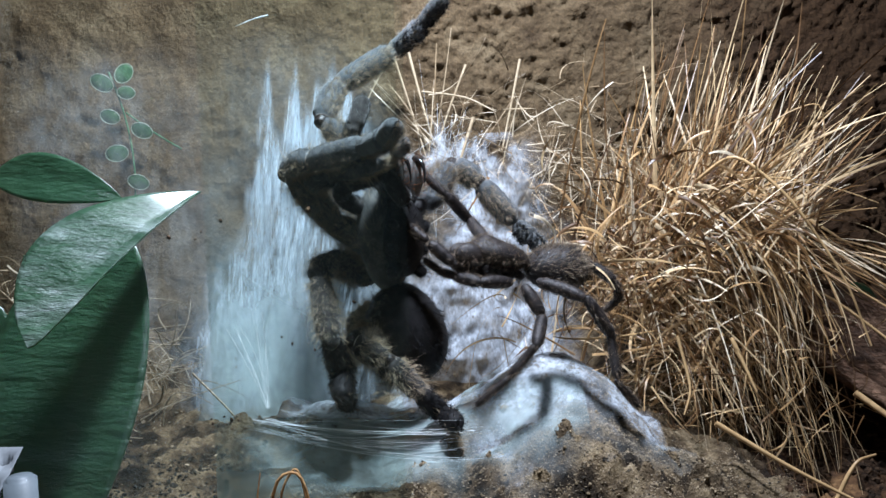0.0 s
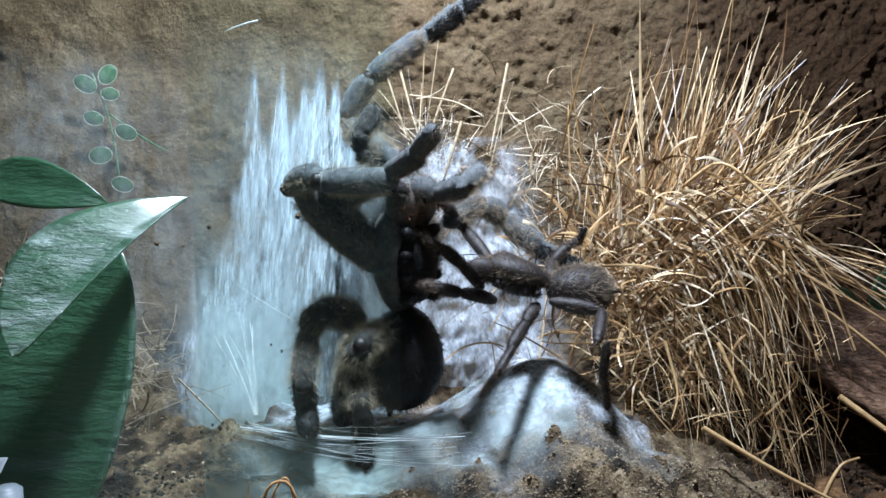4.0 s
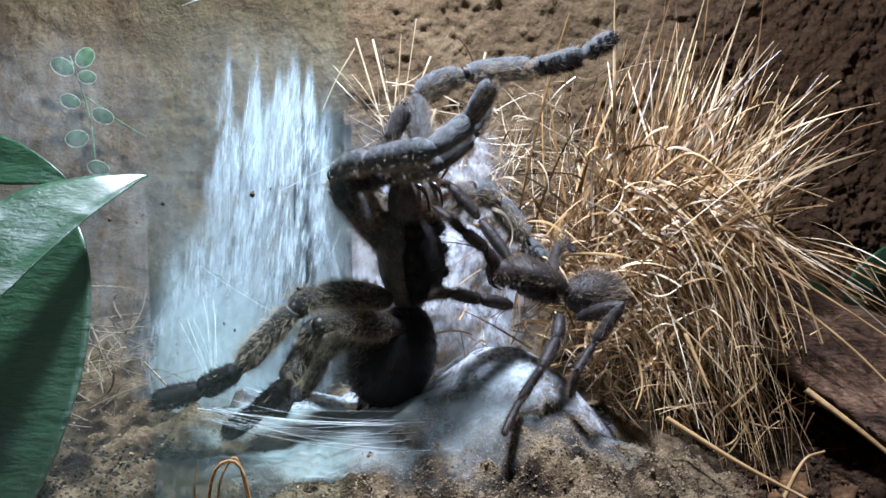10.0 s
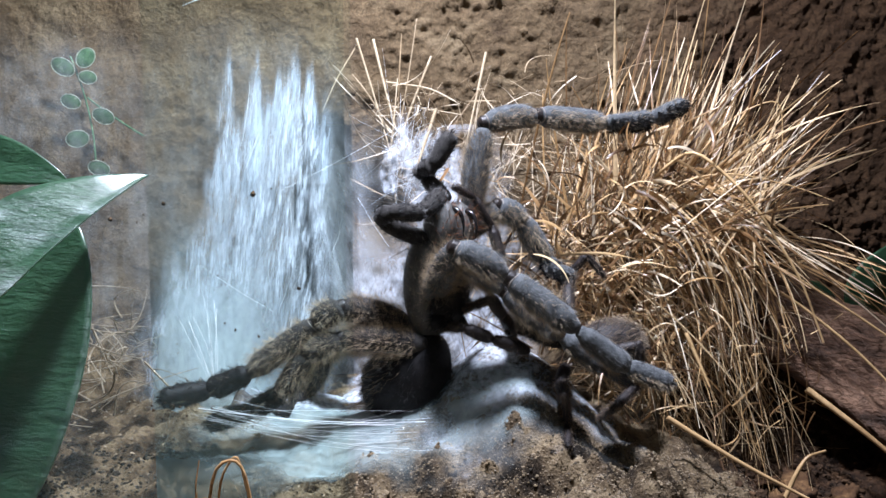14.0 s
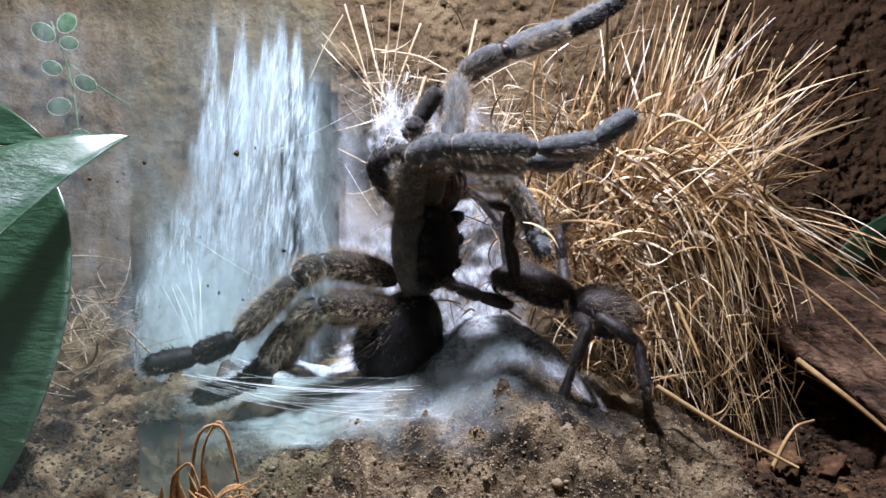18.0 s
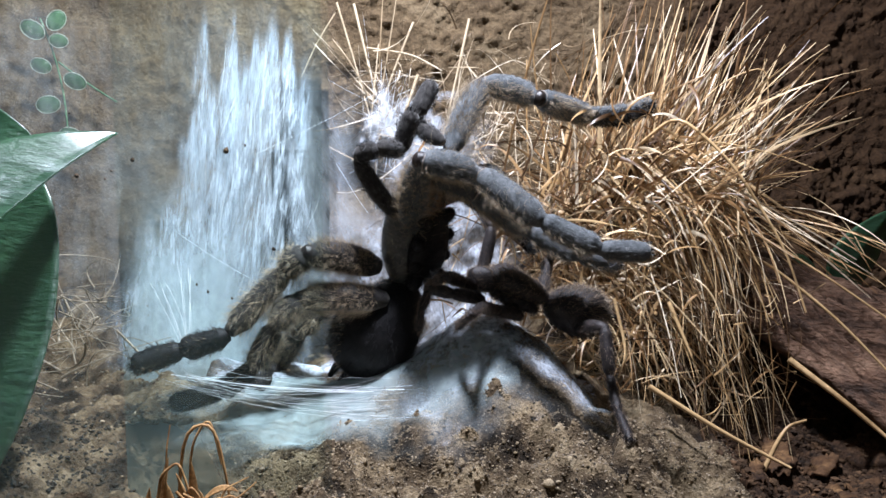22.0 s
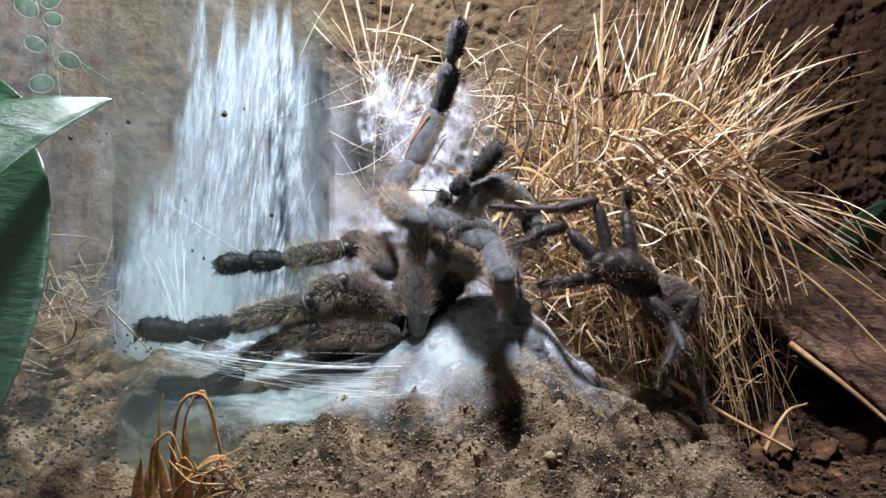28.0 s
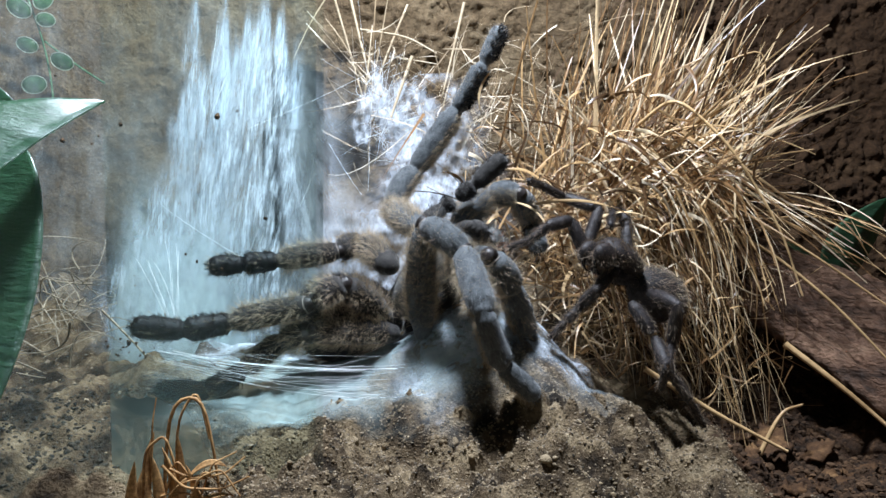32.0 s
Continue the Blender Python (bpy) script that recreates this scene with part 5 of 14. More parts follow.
female = tagged(new("large_spider"), "large dark furry female spider rearing on her hind legs", "spider")
female.location = (-0.010, 0.195, 0.055)
female_prosoma, female_abdomen = spider_body(female, 1.0, FUR_SLATE, FUR_BLACK, HAIR_GREY, HAIR_RUST)
BIG = (0.0033, 0.0031, 0.0031, 0.0026, 0.0022)
HIND = (0.0036, 0.0032, 0.0029, 0.0027, 0.0025)
for key, lengths, radii in (
    ("A", (0.0225, 0.0149, 0.0206, 0.0143, 0.0110), BIG),
    ("B", (0.0280, 0.0136, 0.0186, 0.0139, 0.0114), BIG),
    ("C", (0.0183, 0.0084, 0.0195, 0.0112, 0.0119), HIND),
    ("D", (0.0202, 0.0096, 0.0117, 0.0105, 0.0126), (0.0033, 0.0029, 0.0027, 0.0025, 0.0023)),
    ("E", (0.0141, 0.0093, 0.0144, 0.0066, 0.0058), BIG),
    ("G", (0.0180, 0.0080, 0.0168, 0.0091, 0.0089), HIND),
    ("H", (0.0262, 0.0128, 0.0176, 0.0132, 0.0107), BIG),
    ("P", (0.0095, 0.0034, 0.0054, 0.0106), (0.0020, 0.0020, 0.0021, 0.0023)),
    ("Q", (0.0171, 0.0060, 0.0098, 0.0101), (0.0021, 0.0021, 0.0021, 0.0022)),
):
    female_leg(key, lengths, radii, female)

male = tagged(new("small_spider"), "smaller slender brown male spider beneath the female", "spider")
male.location = (0.030, 0.193, 0.060)
male_prosoma, male_abdomen = spider_body(male, 0.60, MALE_SKIN, MALE_SKIN, MALE_HAIR, MALE_HAIR)
for key, lengths in (
    ("a", (0.0135, 0.0109, 0.0090, 0.0085)),
    ("b", (0.0111, 0.0074, 0.0051, 0.0068)),
    ("c", (0.0094, 0.0073, 0.0057, 0.0056)),
    ("d", (0.0081, 0.0101, 0.0100, 0.0110)),
    ("e", (0.0121, 0.0116, 0.0110, 0.0100)),
    ("f", (0.0081, 0.0071, 0.0066, 0.0085)),
):
    male_leg(key, lengths, (0.0016, 0.0015, 0.0011, 0.0009), male)

# ---- silk ----


def silk_sheet(name, corner, u_way, v_way, nu, nv, cover, bulge, material, label):
    """A thin sheet of silk over a lattice; cover(u, v) says how dense it is, bulge(u, v) how it swells towards the front."""
    u, v = np.linspace(0, 1, nu), np.linspace(0, 1, nv)
    U, V = np.meshgrid(u, v, indexing="ij")
    pts = np.asarray(corner) + U[..., None] * np.asarray(u_way) + V[..., None] * np.asarray(v_way)
    pts[..., 1] -= bulge(U, V)
    ob = add(name, sheet_mesh(name, pts.reshape(-1, 3), nu, nv, cover(U, V)), material, label, "spider silk", group="silk sheets")
    return ob


web_value = grid_noise(17)


def smooth(a, b, x):
    t = np.clip((x - a) / (b - a), 0, 1)
    return t * t * (3 - 2 * t)


def curtain_cover(shift_by, strength):
    def cover(U, V):
        # ragged top edge with four tall tongues, an uneven left edge and a straight right one
        top_line = 0.40 + 0.40 * smooth(0.22, 0.40, U)
        for at_u, wide, high in ((0.42, 0.030, 0.17), (0.545, 0.034, 0.15), (0.645, 0.022, 0.10), (0.715, 0.034, 0.17), (0.79, 0.024, 0.12)):
            top_line = top_line + high * np.exp(-((U - 0.06 * (V - 0.8) - at_u) / wide) ** 2)
        top_line = top_line + 0.10 * fbm(web_value, U * 40 + shift_by, V * 1.5, 3)
        top = 1 - smooth(top_line - 0.13, top_line + 0.03, V)
        edge = 0.03 + 0.08 * smooth(0.0, 0.4, V) + 0.26 * smooth(0.35, 0.80, V) + 0.07 * fbm(web_value, U * 3 + shift_by, V * 9, 3)
        left = smooth(edge, edge + 0.10, U)
        bright = 0.72 + 0.40 * smooth(0.25, 0.60, U) * smooth(0.10, 0.45, V)
        clump = 0.80 + 0.8 * fbm(web_value, U * 10 - V * 2 + shift_by, V * 5, 4)
        right = 1 - smooth(0.82, 0.90 + 0.05 * fbm(web_value, V * 9, U * 2 + shift_by, 3), U)
        return strength * top * left * right * bright * clump
    return cover


silk_sheet("silk_curtain", (-0.1045, 0.2500, 0.0457), (0.0770, -0.0042, 0.0000), (0.0000, 0.0032, 0.1230), 120, 80, curtain_cover(0, 1.5),
           lambda U, V: 0.003 * np.sin(U * 9) * (1 - V) + 0.006 * (1 - V) ** 2, SILK_STREAK, "tall streaked curtain of white silk")
silk_sheet("silk_curtain", (-0.1055, 0.2460, 0.0447), (0.0780, -0.0043, 0.0000), (0.0000, 0.0032, 0.1180), 110, 70, curtain_cover(40, 1.2),
           lambda U, V: 0.003 * np.sin(U * 7 + 2) * (1 - V) + 0.008 * (1 - V) ** 2, SILK_FLAKE, "second layer of flaky white silk")
silk_sheet("silk_veil", (-0.1078, 0.2430, 0.0417), (0.0846, 0.0000, 0.0000), (0.0000, 0.0043, 0.1138), 60, 50,
           lambda U, V: 0.70 * smooth(0, 0.25, U) * (1 - smooth(0.8, 1.0, U)) * (1 - smooth(0.35, 1.0, V)),
           lambda U, V: 0.010 * (1 - V) ** 2, SILK_HAZE, "thin misty veil of silk before the curtain")
silk_sheet("silk_veil", (-0.043, 0.243, 0.070), (0.040, 0.010, -0.002), (-0.004, 0.002, 0.078), 60, 50,
           lambda U, V: 1.1 * (1 - smooth(0.22 + 0.10 * (1 - V), 0.52 + 0.25 * V, U)) * smooth(0, 0.12, U) * (1 - smooth(0.72, 1.0, V + 0.2 * U)) * smooth(0.0, 0.3, V),
           lambda U, V: 0.006 * np.sin(U * 6 + V * 4), SILK_WISP, "torn grey wisp of silk beside the curtain")
silk_sheet("silk_veil", (-0.046, 0.230, 0.060), (0.048, 0.008, 0.0), (0.000, 0.004, 0.090), 60, 60,
           lambda U, V: 0.80 * smooth(0.0, 0.30, U) * (1 - smooth(0.40 - 0.15 * V, 0.90, U + 0.12 * fbm(web_value, U * 5, V * 5, 3))) * (1 - smooth(0.72, 1.0, V)) * smooth(0.0, 0.2, V),
           lambda U, V: 0.003 * np.sin(U * 5 + V * 3), SILK_HAZE, "grey haze of silk across the burrow's mouth")
silk_sheet("silk_veil", (-0.175, 0.268, 0.055), (0.150, 0, 0), (0, 0.004, 0.130), 60, 50,
           lambda U, V: 0.50 * smooth(0, 0.1, U) * (1 - smooth(0.8, 1.0, U)) * (1 - smooth(0.75, 1.0, V)),
           lambda U, V: 0.005 * np.sin(U * 8 + V * 3), SILK_HAZE, "broad thin veil of silk in the corner")
silk_sheet("silk_veil", (-0.0925, 0.222, 0.038), (0.056, 0.004, 0), (0.003, 0.006, 0.082), 70, 60,
           lambda U, V: 1.25 * smooth(0.01, 0.05 + 0.22 * V, U) * (1 - smooth(0.40, 0.98, U)) * (1 - smooth(0.10, 0.92, V + 0.1 * fbm(web_value, U * 6, V * 6, 3))),
           lambda U, V: 0.002 * np.sin(U * 7 + V * 3), SILK_FILM, "milky greenish film of silk before the curtain's foot")
silk_sheet("silk_lining", (-0.044, 0.246, 0.056), (0.084, -0.004, 0), (0.0, 0.008, 0.084), 110, 80,
           lambda U, V: 1.05 * smooth(0.02, 0.12, U) * (1 - smooth(0.72, 0.97, U + 0.35 * np.clip(V - 0.45, 0, 1)))
           * (1 - smooth(0.30, 0.58, V) * (1 - smooth(0.34, 0.50, U))) * (1 - smooth(0.78, 1.0, V + 0.25 * fbm(web_value, U * 18, V * 14, 3))),
           lambda U, V: 0.007 * np.sin(U * 6.8 - 0.8) * np.sin(V * 5) + 0.003 * fbm(web_value, U * 13, V * 10, 3), SILK_FELT, "dense white silk lining of the burrow")


def ground_silk(name, x0, x1, y0, y1, cover, material, label, lift=0.0012, n=70):
    xs, ys = np.linspace(x0, x1, n), np.linspace(y0, y1, n)
    X, Y = np.meshgrid(xs, ys, indexing="ij")
    U, V = (X - x0) / (x1 - x0), (Y - y0) / (y1 - y0)
    Z = gz(X, Y)
    Z = (Z + np.roll(Z, 3, 0) + np.roll(Z, -3, 0) + np.roll(Z, 3, 1) + np.roll(Z, -3, 1)) / 5 + lift
    k = slice(4, -4)
    pts = np.stack([X, Y, Z], -1)[k, k]
    ob = add(name, sheet_mesh(name, pts.reshape(-1, 3), n - 8, n - 8, cover(U, V)[k, k]), material, label, "spider silk", group="silk sheets")
    return ob


def soft_patch(U, V):
    r = np.hypot((U - 0.5) / 0.46, (V - 0.5) / 0.46) + 0.9 * fbm(web_value, U * 6, V * 6, 4)
    return 1 - smooth(0.15, 1.0, r)


silk_sheet("silk_tuft", (-0.027, 0.254, 0.100), (0.030, 0.0, 0), (0.0, 0.004, 0.046), 60, 60,
           lambda U, V: 1.1 * (1 - smooth(0.25, 1.0, np.hypot((U - 0.60) / 0.40, (V - 0.60) / 0.42) + 0.9 * fbm(web_value, U * 9 + 3, V * 5, 4))),
           lambda U, V: 0.004 * np.sin(U * 5) + 0.003 * fbm(web_value, U * 8, V * 8, 3), SILK_FELT, "dense white tuft of silk binding the straws")
ground_silk("ground_silk", -0.068, -0.004, 0.190, 0.240, lambda U, V: 1.0 * soft_patch(U, V), SILK_FELT, "white felted silk spread over the soil", 0.0025)
ground_silk("ground_silk", -0.075, 0.030, 0.155, 0.220, lambda U, V: 0.60 * soft_patch(U, V), SILK_FILM, "thin grey silk film over the soil", 0.0028)
ground_silk("mound_silk", -0.016, 0.050, 0.164, 0.236, lambda U, V: 1.1 * soft_patch(U, V), SILK_DIRTY, "white felted silk coat on top of the mound", 0.0009, 110)
ground_silk("mound_silk", -0.012, 0.056, 0.156, 0.215, lambda U, V: 0.42 * soft_patch(U, V), SILK_HAZE, "grey misty silk draped on the mound", 0.0014)


def thread_bundle():
    r = np.random.default_rng(5)
    curves = []
    # a fan of threads drawn across the front of the burrow
    for _ in range(24):
        a = np.array([-0.058 + r.normal(0, 0.003), 0.176 + r.normal(0, 0.002), 0.0645 + r.normal(0, 0.0014)])
        b = np.array([-0.006 + r.normal(0, 0.006), 0.178 + r.normal(0, 0.004), 0.0590 + r.normal(0, 0.0028)])
        curves.append((bezier(a, (a + b) / 2 + np.array([0, 0, -0.0040 + r.normal(0, 0.002)]), b, 12), np.full(12, 0.000035 * r.lognormal(0, 0.75))))
    # threads rising to the foot on the glass
    for _ in range(9):
        a = np.array([-0.0575 + r.normal(0, 0.0008), 0.184, 0.066])
        b = np.array([-0.066 + r.normal(0, 0.003), 0.200 + r.normal(0, 0.002), 0.084 + r.normal(0, 0.003)])
        curves.append((bezier(a, (a + b) / 2 + r.normal(0, 0.001, 3), b, 9), np.full(9, r.uniform(0.00002, 0.00006))))
    # star of threads behind the spiders, drawn out to the straws
    for _ in range(120):
        a = np.array([-0.011 + r.normal(0, 0.0045), 0.2500 + r.normal(0, 0.0015), 0.1275 + r.normal(0, 0.006)])
        d = r.normal(0, 1, 3) * np.array([0.0060, 0.003, 0.0070]) + np.array([0.001, 0, 0.003])
        curves.append((bezier(a, a + d * 0.5 + r.normal(0, 0.0018, 3), a + d, 8), r.uniform(0.00003, 0.00010) * np.linspace(1, 0.35, 8)))
    # long single threads
    for a, b in (((-0.027, 0.235, 0.116), (-0.016, 0.222, 0.101)), ((-0.030, 0.24, 0.142), (-0.004, 0.248, 0.130)), ((-0.044, 0.2, 0.118), (-0.012, 0.235, 0.139)),
                 ((-0.015, 0.236, 0.102), (-0.0145, 0.246, 0.138)), ((-0.066, 0.2, 0.098), (-0.046, 0.2, 0.085))):
        curves.append((bezier(a, (np.array(a) + b) / 2 - np.array([0, 0, 0.001]), b, 10), np.full(10, 0.00004)))
    # the glint of a scratch on the glass, added as a thin white thread
    curves.append((bezier((-0.0534, 0.1555, 0.1565), (-0.050, 0.1555, 0.158), (-0.0466, 0.1555, 0.1585), 6), np.linspace(0.00005, 0.0002, 6)))
    # streaks of stretched silk lying in the curtain
    for _ in range(36):
        x = -0.078 + 0.045 * r.beta(2.4, 1.8)
        z = 0.062 + r.uniform(0, 0.07)
        a = np.array([-0.0078 + (x + 0.0078) * 1.06, 0.2435 + r.normal(0, 0.002), 0.1225 + (z - 0.1225) * 1.06])
        b = a + np.array([r.normal(0.0035, 0.0022), 0.001, r.uniform(0.010, 0.026)])
        curves.append((bezier(a, (a + b) / 2 + r.normal(0, 0.0008, 3), b, 8), np.full(8, r.uniform(0.00004, 0.00014)) * np.sin(np.linspace(0.3, 2.9, 8))))
    return curves


tv, tf = tubes(thread_bundle(), 4)
add("silk_thread", mesh_from("silk_thread", tv, tf), THREAD, "fine white silk threads stretched across the burrow", "spider silk", kind="stuff")

# ---- small things by the glass ----
speck_rng = np.random.default_rng(9)
sv, sf = [], []
for k in range(46):
    cx_, cz_ = speck_rng.uniform(-0.074, -0.03), speck_rng.uniform(0.048, 0.128)
    if k < 16:
        cx_, cz_ = -0.0580 + speck_rng.normal(0, 0.0022), 0.0712 + speck_rng.normal(0, 0.0012)
    rr = 0.00022 * speck_rng.lognormal(0, 0.5)
    ring = [(cx_ + rr * math.cos(a) * speck_rng.uniform(0.6, 1.3), 0.1538, cz_ + rr * math.sin(a) * speck_rng.uniform(0.6, 1.5)) for a in np.linspace(0, 2 * np.pi, 7)[:-1]]
    base = len(sv)
    sv += ring + [(cx_, 0.1546, cz_)]
    sf += [(base + i, base + (i + 1) % 6, base + 6) for i in range(6)] + [tuple(base + i for i in range(5, -1, -1))]
add("dirt_specks", mesh_from("dirt_specks", sv, sf), PEAT, "dark specks of dirt stuck to the glass", "dirt", kind="stuff")


def vent_plate():
    """A white perforated plastic rail end on the front ledge."""
    nu, nv, hole = 6, 3, 0.30
    bm = bmesh.new()
    w, d = 0.026, 0.013
    for i in range(nu):
        for j in range(nv):
            cx0, cy0 = (i + 0.5) / nu * w, (j + 0.5) / nv * d
            hx, hy = w / nu / 2, d / nv / 2
            outer = [(-hx, -hy), (0, -hy), (hx, -hy), (hx, 0), (hx, hy), (0, hy), (-hx, hy), (-hx, 0)]
            top_o = [bm.verts.new((cx0 + a, cy0 + b, 0)) for a, b in outer]
            inn = [(math.cos(math.atan2(b, a)) * hx * 0.62, math.sin(math.atan2(b, a)) * hy * 0.55) for a, b in outer]
            top_i = [bm.verts.new((cx0 + a, cy0 + b, 0)) for a, b in inn]
            low_i = [bm.verts.new((cx0 + a, cy0 + b, -0.0022)) for a, b in inn]
            for k in range(8):
                m = (k + 1) % 8
                bm.faces.new((top_o[k], top_o[m], top_i[m], top_i[k]))
                bm.faces.new((top_i[k], top_i[m], low_i[m], low_i[k]))
    bmesh.ops.remove_doubles(bm, verts=bm.verts, dist=1e-6)
    for v in bm.verts:
        v.co.z += 0.75 * v.co.y - 0.008
    return bm


rail = tagged(new("glass_door_rail"), "white perforated plastic rail holding a glass post", "door rail")
rail.location = (-0.1180, 0.1220, 0.0722)
part("perforated_plate", vent_plate(), PLASTIC, rail)
bm = bmesh.new()
bmesh.ops.create_cube(bm, size=1)
bmesh.ops.scale(bm, vec=(0.026, 0.013, 0.004), verts=bm.verts)
bmesh.ops.translate(bm, vec=(0.013, 0.0075, -0.0125), verts=bm.verts)
bmesh.ops.bevel(bm, geom=bm.edges[:], offset=0.0006, segments=2, affect="EDGES")
part("rail_body", bm, GREY_RUBBER, rail)
bm = bmesh.new()
bmesh.ops.create_cube(bm, size=1)
bmesh.ops.scale(bm, vec=(0.0056, 0.004, 0.20), verts=bm.verts)
bmesh.ops.translate(bm, vec=(0.0070, 0.0108, 0.1005), verts=bm.verts)
bmesh.ops.bevel(bm, geom=bm.edges[:], offset=0.0007, segments=2, affect="EDGES")
part("post", bm, RIM, rail, "greenish glass door edge")
bm = bmesh.new()
bmesh.ops.create_cone(bm, cap_ends=True, segments=20, radius1=0.0030, radius2=0.0028, depth=0.040)
bmesh.ops.translate(bm, vec=(0.0290, 0.0065, -0.0215), verts=bm.verts)
bmesh.ops.bevel(bm, geom=[e for e in bm.edges if e.calc_length() < 0.002 and abs(e.verts[0].co.z - e.verts[1].co.z) < 1e-6], offset=0.0006, segments=2, affect="EDGES")
part("tube", bm, GREY_RUBBER, rail, "grey plastic tube")


# ---- movement ----


def motions():
    """The paths of the two spiders' bodies and of each joint of their legs, in each spider's own space."""
    walk(LEGS["A"][0], [
        (0, pose(-.01653, .01096, .07221, -52.5, 12.9, 103)), (1, pose(-.01788, .01049, .07195, -53.3, 9.2, 107.9)), (2, pose(-.01742, .00981, .07177, -53, 10.3, 106.4)),
        (3.2, pose(-.01433, .00763, .07387, -48.8, 24.3, 88.6)), (4.5, pose(-.01123, .00544, .07598, -49.7, 38.9, 69)), (5, pose(-.01149, .00735, .07309, -34.1, 25.9, 82.7)),
        (6, pose(-.0151, .006, .06971, -38, 30.8, 78.7)), (7, pose(-.00947, .00754, .07071, -42, 28.7, 80.6)), (8, pose(-.00518, .00771, .07124, -40.8, 31.1, 78.2)),
        (9, pose(.00017, .01147, .0696, -28.8, 11, 93)), (10, pose(.00662, .01092, .06915, -10.3, 17.8, 90.6)), (11, pose(.00514, .00921, .07204, -6, 27.1, 89.1)),
        (12, pose(.00875, .00921, .06931, -2.6, 26.1, 89.2)), (13, pose(.01562, .01162, .06299, 4, 11.8, 89)), (14, pose(.01836, .01305, .058, 8.5, 6.1, 88.4)),
        (15, pose(.01756, .01273, .06053, 18, 8.3, 88.9)), (15.5, pose(.0177, .01219, .05857, 15.9, 8, 88.8)), (17.5, pose(.01692, .00889, .0627, 18, 30.1, 95.9)),
        (18, pose(.01563, .00741, .06885, 11.9, 37.3, 98.2)), (18.5, pose(.01793, .00681, .06892, 20.7, 38, 98.5)), (19, pose(.01939, .00558, .06878, 28.5, 42.7, 101.3)),
        (20, pose(.02065, .00946, .06132, 16, 18.3, 89.8)), (21, pose(.02251, .00697, .06302, 37.4, 34.5, 98.8)), (22, pose(.01775, .00741, .06554, 25.8, 28.4, 94.4)),
        (23, pose(.01857, .0088, .06339, 39.7, 28.1, 94.2)), (24, pose(.018, .00957, .06241, 30.5, 20.5, 88.4)), (25, pose(.01975, .00786, .05967, 37.8, 25.7, 92.2)),
        (26.2, pose(.01443, .00191, .05004, 22.8, 48.8, 108.9)), (27.5, pose(.00911, -.00404, .04042, 12.6, 74.3, 125.7)), (28, pose(.0091, -.00318, .04033, 14.7, 76.6, 128)),
        (30, pose(.0106, .0011, .03809, 23.1, 81.1, 136)), (32, pose(.01115, .001, .03838, 18.4, 79.1, 131.5))])
    walk(LEGS["A"][1], [
        (0, pose(-.03494, .00993, .08581, 9.6, 39.8, 82.5)), (1, pose(-.03585, .00696, .08533, -6.8, 54.4, 83.1)), (2, pose(-.03544, .00704, .08517, -6.6, 50.5, 83.8)),
        (3.2, pose(-.03091, .01407, .08721, 11.1, 29.4, 82.7)), (4.5, pose(-.02361, .0197, .08699, 27, 9.5, 75.5)), (5, pose(-.02302, .0171, .08994, 28.7, 22.3, 82.5)),
        (6, pose(-.02662, .01732, .08457, 35.5, 29.5, 87.5)), (7, pose(-.02291, .01785, .08526, 36.1, 27.3, 85.7)), (8, pose(-.01751, .0191, .08549, 38.2, 20.8, 80.3)),
        (9, pose(-.01135, .01479, .08986, 39.6, 33.5, 91.7)), (10, pose(.00251, .01767, .09035, 63.4, 28.1, 83.9)), (11, pose(.00296, .0193, .0917, 62.9, 25.1, 77.3)),
        (12, pose(.0079, .01894, .08917, 68.9, 28.2, 85.1)), (13, pose(.01729, .01626, .08527, 80.7, 32.4, 102.5)), (14, pose(.02205, .01553, .08214, 80.5, 31.2, 94.3)),
        (15, pose(.0248, .01578, .08246, 84.4, 31.4, 95.9)), (15.5, pose(.02407, .01517, .08056, 81.1, 31.9, 101)), (17.5, pose(.02273, .02025, .08115, 75.2, 24, 60.1)),
        (18, pose(.01827, .02106, .08611, 62.5, 22.2, 55)), (18.5, pose(.02385, .02069, .08536, 89.1, 24.9, 66.8)), (19, pose(.02708, .02037, .08288, 104.9, 24.6, 70)),
        (20, pose(.02705, .01643, .08239, 110.2, 20.9, 82.5)), (21, pose(.03422, .01879, .07743, 117.3, 22.3, 79.2)), (22, pose(.02661, .0176, .08307, 105.5, 21.1, 82.4)),
        (23, pose(.03221, .01793, .07857, 114.1, 21.2, 82.1)), (24, pose(.02966, .01608, .08065, 114.8, 18.4, 88.6)), (25, pose(.03322, .01608, .07569, 112.1, 19.4, 86.2)),
        (26.2, pose(.01755, .0191, .06341, 78.4, 16.5, 118.5)), (27.5, pose(.00114, .01511, .0461, 46.8, 31, 148.4)), (28, pose(.00083, .01642, .04524, 50.9, 18.4, 132.6)),
        (30, pose(.00216, .02134, .04123, 32.9, -3.4, 113.2)), (32, pose(.00275, .02099, .04235, 38.4, 7.8, 121.2))])
